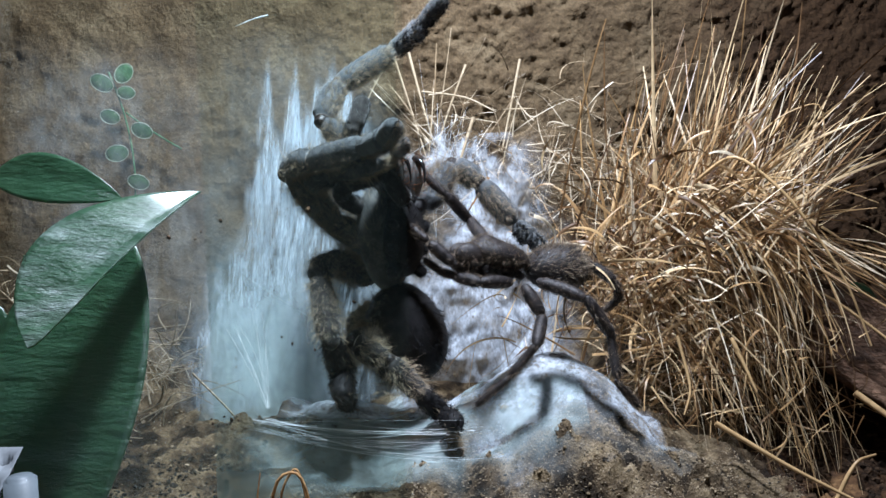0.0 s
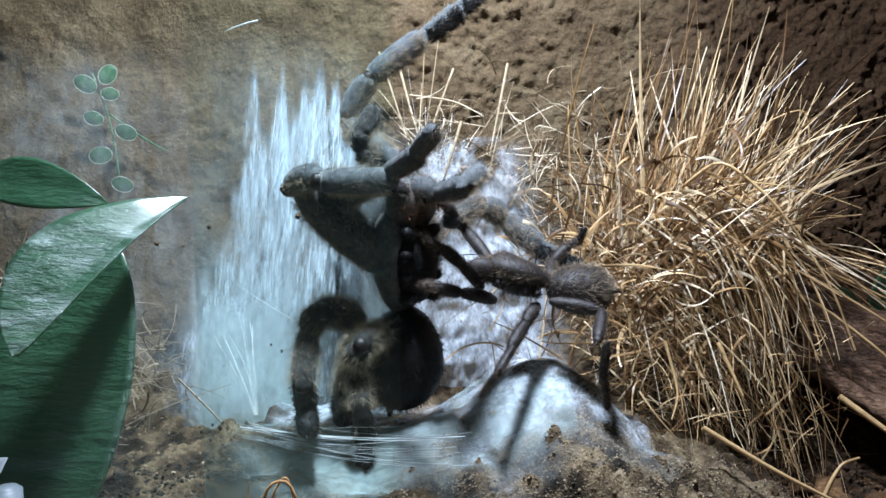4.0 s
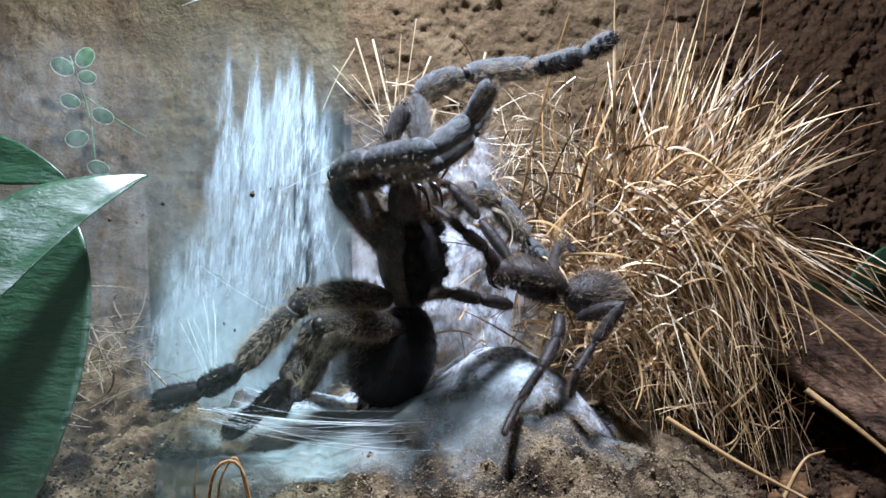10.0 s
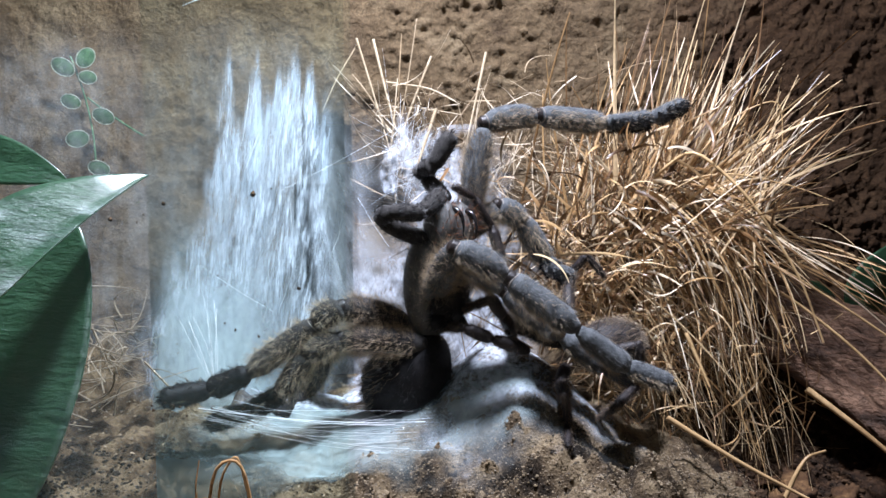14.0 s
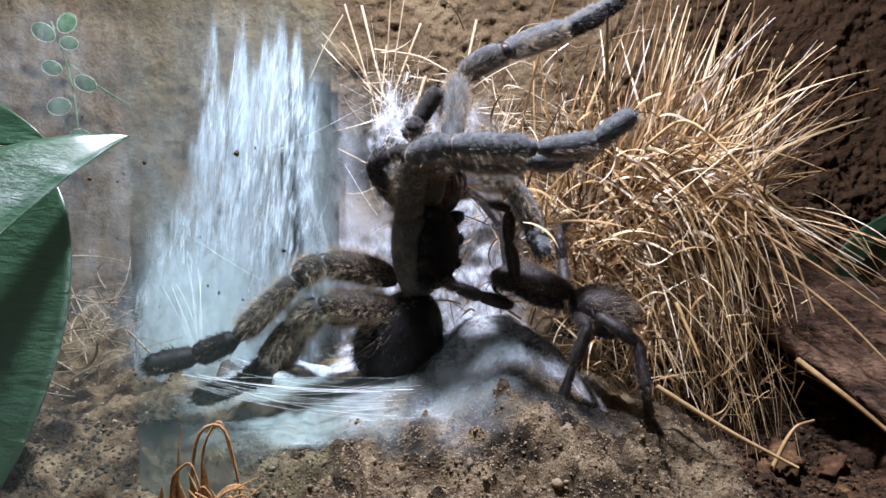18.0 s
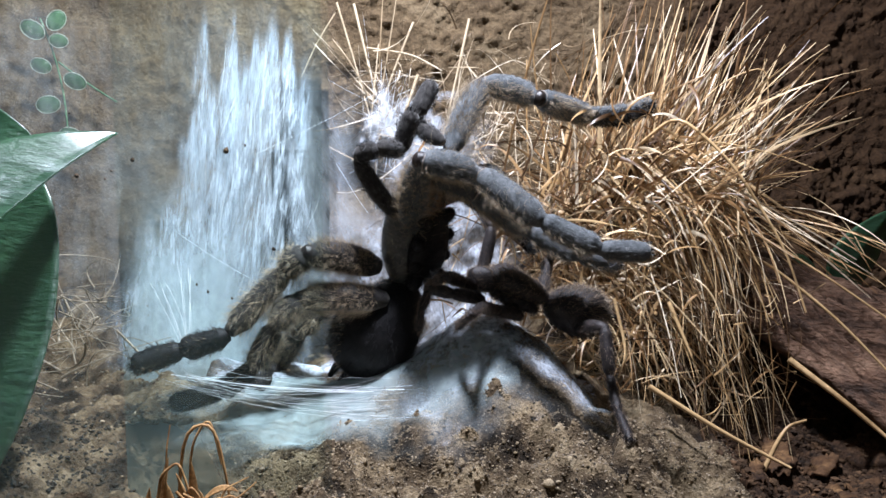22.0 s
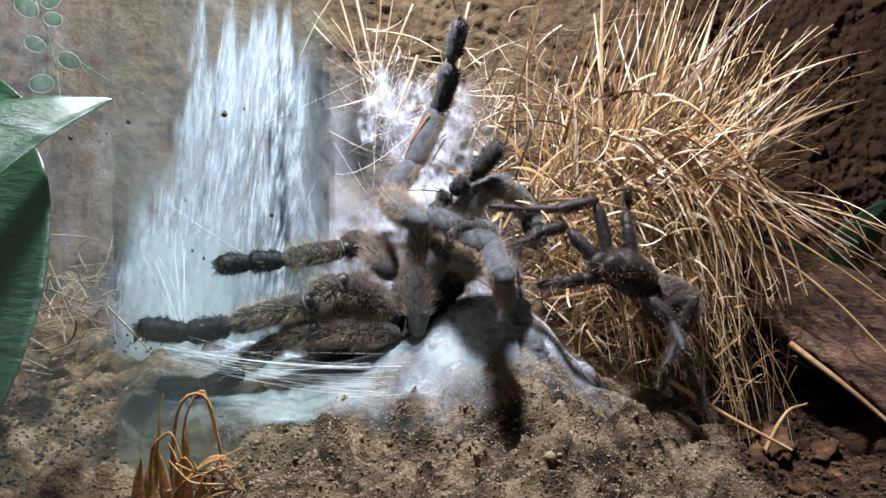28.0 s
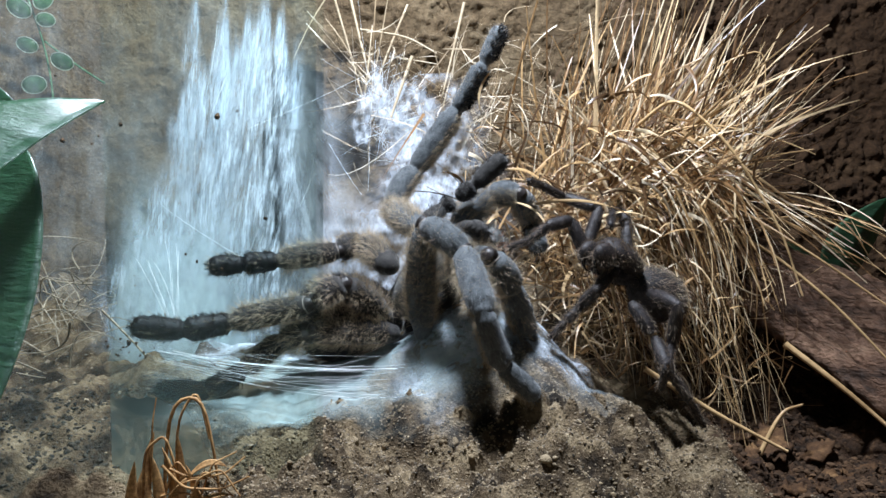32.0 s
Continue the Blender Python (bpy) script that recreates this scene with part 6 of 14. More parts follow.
    walk(LEGS["A"][2], [
        (0, pose(-.0313, .01881, .09696, 47.1, 39.6, 92.2)), (1, pose(-.03614, .0186, .09359, 14.7, 52.1, 102.9)), (2, pose(-.03589, .01801, .09412, 16.2, 54.4, 103.9)),
        (3.2, pose(-.02716, .02084, .09995, 35, 37.9, 92.6)), (4.5, pose(-.01616, .02015, .10074, 54.2, 24.8, 77.7)), (5, pose(-.01556, .02093, .1016, 59.8, 22.3, 73.4)),
        (6, pose(-.01725, .02241, .09515, 51.7, 20.7, 70.9)), (7, pose(-.01396, .0226, .09571, 57, 24.1, 75.9)), (8, pose(-.00776, .02163, .09641, 58, 23.9, 75.7)),
        (9, pose(-.00217, .02132, .09932, 63.6, 24.7, 77.3)), (10, pose(.017, .0195, .09663, 81.1, 31.3, 100.3)), (11, pose(.01701, .0192, .09806, 75.2, 31.9, 103.6)),
        (12, pose(.0217, .02026, .0938, 84.7, 31.9, 104.2)), (13, pose(.03131, .0207, .08731, 99.3, 31.9, 106)), (14, pose(.03783, .0181, .08442, 95, 31.5, 110.2)),
        (15, pose(.0403, .01819, .08377, 104.1, 30.6, 115.7)), (15.5, pose(.03801, .01909, .08248, 102, 31.8, 110)), (17.5, pose(.03561, .01459, .08452, 86.2, 31.6, 113.1)),
        (18, pose(.0305, .01566, .09244, 65.1, 28.7, 100.3)), (18.5, pose(.03753, .01495, .08558, 102.1, 30.7, 120.1)), (19, pose(.04058, .0137, .07926, 106.4, 28.7, 129.4)),
        (20, pose(.04074, .01276, .07757, 115.4, 24.8, 140.7)), (21, pose(.04701, .01364, .07097, 119.9, 23.9, 142.4)), (22, pose(.04195, .01399, .07902, 101.8, 27.7, 131.6)),
        (23, pose(.04515, .01395, .07299, 119.4, 25.8, 137.3)), (24, pose(.04355, .01371, .07455, 120, 24.5, 139.7)), (25, pose(.04705, .01328, .07032, 118, 22.7, 143.3)),
        (26.2, pose(.02946, .0265, .06616, 71.8, 23.8, 129.6)), (27.5, pose(.00224, .02597, .054, 27.6, 15.6, 119.4)), (28, pose(.00688, .02575, .05355, 29.5, 11.1, 116.9)),
        (30, pose(.00969, .02379, .05339, 31.5, 2.5, 111.8)), (32, pose(.00949, .02683, .05334, 32.1, -10.2, 103.9))])
    walk(LEGS["A"][3], [
        (0, pose(-.01687, .02813, .10754, 40.1, 32.8, 88.1)), (1, pose(-.03461, .03453, .10543, 32, -4.9, 60.8)), (2, pose(-.03427, .03428, .10515, 47.4, .3, 65.2)),
        (3.2, pose(-.01597, .03162, .11312, 47.1, 15.4, 81.5)), (4.5, pose(.00158, .02156, .11191, 51.5, 29.9, 99.6)), (5, pose(.00476, .01946, .11232, 55.2, 37.9, 112.5)),
        (6, pose(-.00008, .02136, .10739, 49.4, 25.6, 93.9)), (7, pose(.00409, .02285, .10607, 47.6, 20.6, 87.7)), (8, pose(.01132, .02162, .10697, 45.9, 23.8, 91.5)),
        (9, pose(.018, .02096, .10821, 50.7, 24.9, 92.8)), (10, pose(.03701, .02484, .09939, 74.6, 21.4, 85.5)), (11, pose(.03555, .02653, .10251, 72.8, 20.7, 82.7)),
        (12, pose(.04122, .02622, .09542, 76, 21.2, 84.7)), (13, pose(.05171, .0247, .08443, 88.1, 22.4, 94.5)), (14, pose(.0578, .02441, .08285, 83.9, 22.4, 94.1)),
        (15, pose(.05959, .02461, .07941, 84.7, 22.4, 94.1)), (15.5, pose(.05768, .02386, .07886, 85, 23.3, 104.3)), (17.5, pose(.05369, .02306, .08566, 93.3, 23.5, 122.9)),
        (18, pose(.04806, .02306, .10001, 62.4, 20.9, 109.7)), (18.5, pose(.05572, .023, .08193, 90, 23.7, 122.2)), (19, pose(.05687, .02362, .07437, 93.5, 23.6, 126)),
        (20, pose(.05496, .02443, .06979, 96, 23.8, 122.9)), (21, pose(.06085, .02496, .06181, 97.4, 24.5, 116.8)), (22, pose(.05786, .02558, .07539, 84.1, 24.6, 107.4)),
        (23, pose(.06026, .02398, .06406, 96.6, 24.5, 122.5)), (24, pose(.058, .02428, .06542, 95.1, 24.6, 122.1)), (25, pose(.0604, .02517, .06174, 100, 24.1, 125.7)),
        (26.2, pose(.04211, .04013, .07171, 52.1, 15.9, 91.6)), (27.5, pose(.00768, .03422, .07021, 15.6, -11.7, 73.4)), (28, pose(.01393, .03295, .07013, 17.9, -7.8, 74.6)),
        (30, pose(.01929, .02846, .07076, 28.6, 2.3, 78.9)), (32, pose(.02111, .02647, .07089, 29.7, 2.3, 79))])
    walk(LEGS["A"][4], [
        (0, pose(-.00798, .03345, .11623, 48.1, -12.3, 69.6)), (1, pose(-.02852, .02995, .11744, 16.2, 1.5, 78.3)), (2, pose(-.02416, .02967, .11536, 24.9, 10.4, 81.7)),
        (3.2, pose(-.00502, .03265, .12271, 34.7, 22.8, 89)), (4.5, pose(.01174, .0277, .11951, 47.4, 33.5, 99.6)), (5, pose(.01336, .02824, .11851, 47.7, 33.2, 99.1)),
        (6, pose(.01084, .02601, .11602, 38.1, 39.2, 106)), (7, pose(.01488, .02584, .11517, 35.1, 29.6, 97.4)), (8, pose(.0214, .02586, .116, 40.2, 31.8, 99.4)),
        (9, pose(.02851, .02515, .11616, 47, 41, 110.2)), (10, pose(.05191, .02518, .10319, 54, 26.9, 89.9)), (11, pose(.0496, .02628, .10656, 53.2, 21.6, 82.1)),
        (12, pose(.05535, .02619, .09869, 61.2, 24.4, 86.8)), (13, pose(.06618, .02601, .08488, 69.7, 25.7, 89.8)), (14, pose(.07236, .02606, .08431, 62.9, 23.6, 84.7)),
        (15, pose(.07418, .02617, .08067, 72.9, 27.8, 96.1)), (15.5, pose(.07113, .02779, .07997, 79.2, 27.7, 95.4)), (17.5, pose(.06527, .03018, .08493, 97.1, 28.3, 116.7)),
        (18, pose(.05902, .02947, .10611, 57.1, 26.5, 107.9)), (18.5, pose(.06739, .03035, .08192, 81.2, 29.3, 116.4)), (19, pose(.06789, .03121, .07361, 81.9, 29.9, 121.1)),
        (20, pose(.06663, .0313, .0685, 88.4, 29.8, 119.3)), (21, pose(.07326, .03041, .06021, 89.8, 29.9, 124.7)), (22, pose(.07068, .0302, .07666, 71, 28.5, 115.3)),
        (23, pose(.07211, .03076, .06261, 94.4, 29.1, 121.1)), (24, pose(.06984, .03112, .06432, 82.2, 29, 115.4)), (25, pose(.0716, .03207, .05963, 88.3, 29.1, 116.3)),
        (26.2, pose(.05334, .04287, .08017, 43.2, 17.7, 89.4)), (27.5, pose(.01077, .03017, .08467, 7.8, -6.8, 77.8)), (28, pose(.01817, .02963, .08538, 11.5, -6.8, 77.8)),
        (30, pose(.02633, .02761, .08371, 26.2, -1.6, 79.6)), (32, pose(.02885, .02553, .0845, 23.4, 10.2, 85))])
    walk(LEGS["B"][0], [
        (0, pose(-.02125, -.00093, .05108, -47.3, -4.8, 81.5)), (.5, pose(-.0212, -.00097, .04978, -48.6, -5.4, 82.3)), (1, pose(-.02216, -.00098, .04933, -50, -6.1, 83)),
        (2, pose(-.02292, -.00174, .04923, -49.2, -5, 81.8)), (3.2, pose(-.01859, -.00257, .04849, -45.8, -9, 86.2)), (4.5, pose(-.01426, -.0034, .04774, -42.7, -13.3, 90.4)),
        (5, pose(-.01304, .00062, .04841, -30.1, -28.5, 102.4)), (5.5, pose(-.01007, -.00168, .04872, -40.4, -21.2, 96.6)), (6, pose(-.00711, -.00398, .04903, -51.1, -14.9, 89.8)),
        (6.5, pose(-.00819, -.00251, .04948, -50.3, -11, 85)), (7, pose(-.00672, .00033, .04865, -47.4, -13.6, 88.1)), (8, pose(-.00358, .00597, .04934, -39, -30.9, 105.4)),
        (9, pose(-.00425, .00543, .04644, -24.5, -36.7, 109.7)), (9.5, pose(-.00331, .00392, .04638, -29.4, -27.2, 104)), (10, pose(-.00237, .00242, .04632, -35, -18.2, 97.9)),
        (10.3, pose(-.00227, .00111, .04637, -37.4, -17.5, 97.4)), (10.8, pose(-.00144, .00029, .0456, -27.5, -19.2, 98.5)), (11, pose(-.00064, -.00041, .04489, -25.6, -19.5, 98.7)),
        (12, pose(.00203, -.00034, .04374, -27.4, -28.7, 103.7)), (13, pose(.00705, .0016, .04039, -29.8, -38.1, 109.8)), (14, pose(.00656, .00207, .03092, -3.7, -47.6, 113.7)),
        (15, pose(.0066, .00128, .03653, -19.3, -42.8, 112.4)), (15.2, pose(.00642, -.00398, .03638, -22.6, -24.9, 104.1)), (15.5, pose(.00543, -.00951, .03778, -28.1, -7.5, 95.6)),
        (16.5, pose(.00634, -.00377, .03677, -23, -15.4, 99.4)), (17.5, pose(.00643, .0017, .03731, -18.2, -23.6, 102.7)), (18, pose(.00519, .00256, .03885, -7.9, -29.8, 104.3)),
        (18.5, pose(.00526, .00415, .04188, 7.1, -51.9, 104.5)), (19, pose(.00378, .00459, .04482, 27.2, -69.5, 93.5)), (20, pose(.00568, .00006, .0407, -9.9, -31.5, 102.4)),
        (20.2, pose(.00614, -.00197, .04092, -13, -19.2, 99.7)), (20.5, pose(.0066, -.00399, .04113, -16.6, -7.2, 96.4)), (20.8, pose(.00782, -.0022, .03958, -12.1, -17.3, 99)),
        (21, pose(.00904, -.00041, .03802, -7.8, -27.6, 101)), (22, pose(.00738, .00198, .04023, -3.1, -39.3, 102.3)), (23, pose(.00362, .00343, .04242, 21, -59.1, 97.6)),
        (24, pose(.00242, .00456, .04265, 20.9, -64, 93.6)), (25, pose(.00342, .00489, .03991, 20.4, -61.2, 95.9)), (26.2, pose(.00612, .00089, .02736, 10.1, -26.3, 108.8)),
        (27.5, pose(.00882, -.0031, .01481, 8.2, 9.2, 114.5)), (28, pose(.00954, -.00375, .01435, 8.3, 11.5, 114.8)), (28.4, pose(.01043, -.00352, .01366, 5.4, 2.7, 113.8)),
        (28.7, pose(.01131, -.00329, .01297, -2.1, -3.7, 113.2)), (29.4, pose(.01151, -.00328, .01302, -3.8, -6.4, 113)), (30, pose(.01171, -.00326, .01306, -5.5, -12, 113)),
        (32, pose(.01194, -.0029, .0133, -6.1, -14.9, 113))])
    walk(LEGS["B"][1], [
        (0, pose(-.04326, .00064, .07132, 76, -6.6, 45.4)), (.5, pose(-.04423, .00022, .06994, 61.4, -7, 44.4)), (1, pose(-.04406, -.00025, .06755, 46.8, -7.6, 43.6)),
        (2, pose(-.04523, -.00024, .06838, 45.1, -5.7, 45.6)), (3.2, pose(-.03985, -.00439, .06873, 66.3, -3.6, 48.6)), (4.5, pose(-.03414, -.0085, .06877, 87.5, -2.8, 52.1)),
        (5, pose(-.02372, -.01302, .0687, 84.7, -.2, 89.2)), (5.5, pose(-.02734, -.01149, .06873, 54.9, 2.3, 96.1)), (6, pose(-.03026, -.0087, .06705, 25.3, 7.9, 100.8)),
        (6.5, pose(-.03009, -.00405, .06711, 49.1, -24.1, 76.9)), (7, pose(-.02633, -.00325, .06606, 70, -33.7, 58.5)), (8, pose(-.017, -.00879, .06718, 79.1, -35.4, 50.9)),
        (9, pose(-.00986, -.01233, .06632, 86.5, -31.2, 89)), (9.5, pose(-.01361, -.0098, .0674, 78.3, -33, 73.6)), (10, pose(-.01678, -.00656, .06736, 70.8, -36.5, 58.1)),
        (10.3, pose(-.01805, -.00758, .06725, 46.3, -25.6, 78.7)), (10.8, pose(-.01278, -.00947, .06854, 76.8, -29.2, 71.2)), (11, pose(-.01123, -.01047, .0685, 83.8, -29.3, 70.4)),
        (12, pose(-.00759, -.01489, .06536, 93.1, -29, 84.3)), (13, pose(-.00083, -.01693, .05919, 109.2, -28.7, 82.2)), (14, pose(.01309, -.01725, .04946, 122.1, -25, 73.7)),
        (15, pose(.00636, -.01773, .05457, 109.4, -30.7, 87)), (15.2, pose(-.00179, -.01787, .06114, 83.7, -34, 120.4)), (15.5, pose(-.00768, -.01411, .06285, 60.6, -25.1, 151.5)),
        (16.5, pose(-.00395, -.01284, .06323, 60.3, -40.7, 119.6)), (17.5, pose(.00042, -.01023, .06099, 73.9, -53.4, 77.6)), (18, pose(.00486, -.01154, .06254, 67.6, -54.6, 72)),
        (18.5, pose(.0139, -.01572, .05865, 118.7, -54.4, 68.4)), (19, pose(.01761, -.01732, .0533, 141.8, -43.4, 48.9)), (20, pose(.00408, -.01474, .06373, 113.6, -47.3, 56)),
        (20.2, pose(.00127, -.0122, .06748, 91.2, -48.4, 63.5)), (20.5, pose(-.00159, -.00856, .06999, 68.8, -47.5, 71.2)), (20.8, pose(.00317, -.01142, .0665, 88.7, -47.3, 72.3)),
        (21, pose(.00778, -.01342, .06202, 108.6, -47.5, 73.5)), (22, pose(.00963, -.01533, .0615, 109.7, -49.2, 81.1)), (23, pose(.01632, -.01714, .05561, 136.7, -37.5, 56.8)),
        (24, pose(.01365, -.01786, .0539, 132.3, -41.5, 62.2)), (25, pose(.01522, -.01644, .05224, 134, -37.9, 57.1)), (26.2, pose(.01449, -.00886, .05147, 118, -33.9, 50.3)),
        (27.5, pose(.01056, .00244, .0415, 102.1, -31.5, 42.7)), (28, pose(.01085, .00274, .04073, 105.7, -30, 35.3)), (28.4, pose(.01228, -.00131, .04094, 118, -28.5, 31.2)),
        (28.7, pose(.01109, -.00535, .04089, 113.1, -31.4, 21.5)), (29.4, pose(.01104, -.00687, .04078, 115.5, -34.7, 25.1)), (30, pose(.01148, -.00963, .04032, 116.2, -30.1, 33.3)),
        (32, pose(.012, -.01066, .0402, 118.3, -30.5, 32.2))])
    walk(LEGS["B"][2], [
        (0, pose(-.0349, -.00808, .07432, 71.6, -61.5, 74.1)), (.5, pose(-.03724, -.00793, .07574, 71.3, -63.5, 61.2)), (1, pose(-.0393, -.00731, .07605, 71.9, -65.5, 47.2)),
        (2, pose(-.03966, -.00689, .07694, 75.2, -65.9, 44)), (3.2, pose(-.03133, -.01233, .07383, 82.4, -62.9, 79)), (4.5, pose(-.02372, -.01665, .06935, 91.8, -62.1, 112.3)),
        (5, pose(-.0101, -.01321, .06996, 118.9, -56, 71)), (5.5, pose(-.01671, -.01006, .07628, 81.7, -56.6, 77)), (6, pose(-.02528, -.00617, .07829, 45, -55.1, 82.4)),
        (6.5, pose(-.02165, -.00945, .07459, 55.6, -53.5, 85.6)), (7, pose(-.01736, -.01159, .06971, 66.4, -55.4, 79.7)), (8, pose(-.00811, -.01785, .06916, 93.2, -54.1, 92)),
        (9, pose(.00342, -.01299, .06702, 115.1, -45.4, 41.8)), (9.5, pose(-.00187, -.01474, .0696, 97.4, -47.9, 54.1)), (10, pose(-.00801, -.01491, .07067, 79, -47.6, 67)),
        (10.3, pose(-.00952, -.01328, .07542, 55.4, -44.3, 78.2)), (10.8, pose(-.00111, -.015, .07116, 87.8, -45.1, 75)), (11, pose(.001, -.01557, .06976, 96.2, -45.1, 74.6)),
        (12, pose(.00686, -.01595, .06466, 125.5, -40.3, 57.8)), (13, pose(.01282, -.01652, .05507, 126.4, -40.1, 57.4)), (14, pose(.02679, -.01761, .04193, 135.8, -34.2, 49)),
        (15, pose(.01982, -.01603, .05053, 142.4, -28.9, 43.5)), (15.2, pose(.01163, -.01107, .06252, 107.1, -31.4, 47.7)), (15.5, pose(-.0003, -.00564, .0693, 71.3, -31.3, 52.8)),
        (16.5, pose(.00763, -.01096, .06798, 79.6, -31.4, 52.3)), (17.5, pose(.01145, -.01548, .06304, 88, -31.5, 51.8)), (18, pose(.01496, -.01903, .06539, 91.6, -31.4, 77)),
        (18.5, pose(.02746, -.01513, .0547, 117.1, -23.3, 42.2)), (19, pose(.03003, -.01732, .04468, 152.1, -20.5, 39.2)), (20, pose(.0182, -.01894, .05907, 136.5, -26.7, 44)),
        (20.2, pose(.01328, -.01795, .06729, 105.5, -29.7, 49.8)), (20.5, pose(.00816, -.01533, .07297, 73.9, -29.7, 56.6)), (20.8, pose(.01619, -.01582, .06671, 91.1, -29.8, 55.6)),
        (21, pose(.02266, -.0141, .05873, 108.4, -29.7, 54.5)), (22, pose(.02386, -.01377, .05827, 126.2, -23.7, 41.6)), (23, pose(.02844, -.01723, .04704, 155.8, -18, 36.7)),
        (24, pose(.02578, -.01718, .04682, 156, -21.1, 38.1)), (25, pose(.0281, -.01695, .0438, 157.7, -19.2, 37.3)), (26.2, pose(.02626, -.01392, .04605, 128.4, -13.2, 32.6)),
        (27.5, pose(.0198, -.00557, .03929, 99.2, -10.1, 25.6)), (28, pose(.01902, -.00593, .03786, 99, -9.8, 23.7)), (28.4, pose(.02074, -.00964, .03556, 119.3, -8.1, 18.6)),
        (28.7, pose(.01826, -.01597, .03634, 119.5, -2.4, 11.3)), (29.4, pose(.01927, -.01656, .03596, 123.6, -2, 10.8)), (30, pose(.02069, -.01818, .03513, 127.5, -1, 10.9)),
        (32, pose(.02115, -.01905, .03464, 127.5, -2.9, 10.6))])
    walk(LEGS["B"][3], [
        (0, pose(-.02068, -.01702, .07687, 76.3, -59.4, 43.8)), (.5, pose(-.02542, -.02007, .07819, 61.7, -58.3, 49.6)), (1, pose(-.03056, -.02203, .07826, 48.1, -56.5, 54.4)),
        (2, pose(-.03094, -.02172, .07874, 43.6, -54.3, 58.3)), (3.2, pose(-.01475, -.01763, .07488, 57, -54.8, 57.4)), (4.5, pose(-.00763, -.00955, .06909, 70.6, -55.1, 56.3)),
        (5, pose(.00844, -.01138, .06472, 83.5, -55.8, 50.4)), (5.5, pose(.00067, -.01636, .07776, 58.7, -53.1, 63.9)), (6, pose(-.01421, -.01803, .08549, 37.3, -47.6, 73.5)),
        (6.5, pose(-.00777, -.01855, .08051, 55.5, -51.2, 67.7)), (7, pose(-.00274, -.02007, .07365, 66, -46.6, 80)), (8, pose(.01186, -.01626, .06851, 76.9, -52.2, 54.9)),
        (9, pose(.01833, -.0215, .06166, 98.2, -51.5, 80.5)), (9.5, pose(.01356, -.02381, .06804, 68.9, -48.4, 121.3)), (10, pose(.00722, -.0241, .07298, 50.9, -35, 151.6)),
        (10.3, pose(.0033, -.0231, .08259, 38, -27.4, 160.2)), (10.8, pose(.0165, -.02023, .07165, 65.2, -54.4, 117.7)), (11, pose(.01927, -.01914, .06834, 79.7, -57.6, 99.7)),
        (12, pose(.02451, -.01825, .05588, 101.1, -57.5, 77.9)), (13, pose(.02978, -.01866, .04635, 122.8, -52.2, 55.4)), (14, pose(.0435, -.02084, .0294, 147.1, -44.3, 43.6)),
        (15, pose(.0339, -.01939, .03696, 128.6, -44, 43.2)), (15.2, pose(.0265, -.02079, .0579, 100.2, -42.3, 38.2)), (15.5, pose(.01109, -.01793, .07408, 72.1, -42.6, 32.8)),
        (16.5, pose(.02033, -.02288, .0707, 64.2, -25.6, 80.8)), (17.5, pose(.02524, -.02678, .06358, 71.7, -8.8, 122.1)), (18, pose(.03542, -.02344, .06488, 82.4, -10.8, 113.3)),
        (18.5, pose(.04026, -.02456, .04739, 109.7, -10.9, 113.9)), (19, pose(.04061, -.02064, .02833, 136.4, 4.2, 91)), (20, pose(.03177, -.02405, .04673, 111.2, -13, 116.3)),
        (20.2, pose(.02923, -.02807, .06278, 77.8, -13.7, 126)), (20.5, pose(.02073, -.02649, .07716, 45.1, -9.2, 134.4)), (20.8, pose(.03098, -.02575, .0664, 70.7, -23.9, 110.5)),
        (21, pose(.03848, -.02185, .05371, 102.1, -25.6, 80.7)), (22, pose(.03799, -.02194, .04797, 117.9, -21.8, 69.4)), (23, pose(.03839, -.02061, .02871, 134.1, -16.6, 61.8)),
        (24, pose(.03597, -.01952, .02979, 136.7, -14.5, 59.7)), (25, pose(.03769, -.01935, .026, 139, -11.7, 57.1)), (26.2, pose(.03642, -.02488, .0347, 128.1, -.7, 45.5)),
        (27.5, pose(.02756, -.02067, .03659, 115.1, 7.6, 31.9)), (28, pose(.02611, -.02096, .03526, 115.8, 15.4, 15.4)), (28.4, pose(.02698, -.02422, .02677, 149.6, -9.2, 41.4)),
        (28.7, pose(.02181, -.03178, .0272, -178.1, -31.8, 45.4)), (29.4, pose(.02254, -.03172, .02569, -178, -27.9, 39.1)), (30, pose(.02366, -.03264, .02382, 177.7, -24.7, 38.8)),
        (32, pose(.02443, -.03345, .02334, 177, -24.4, 38.3))])
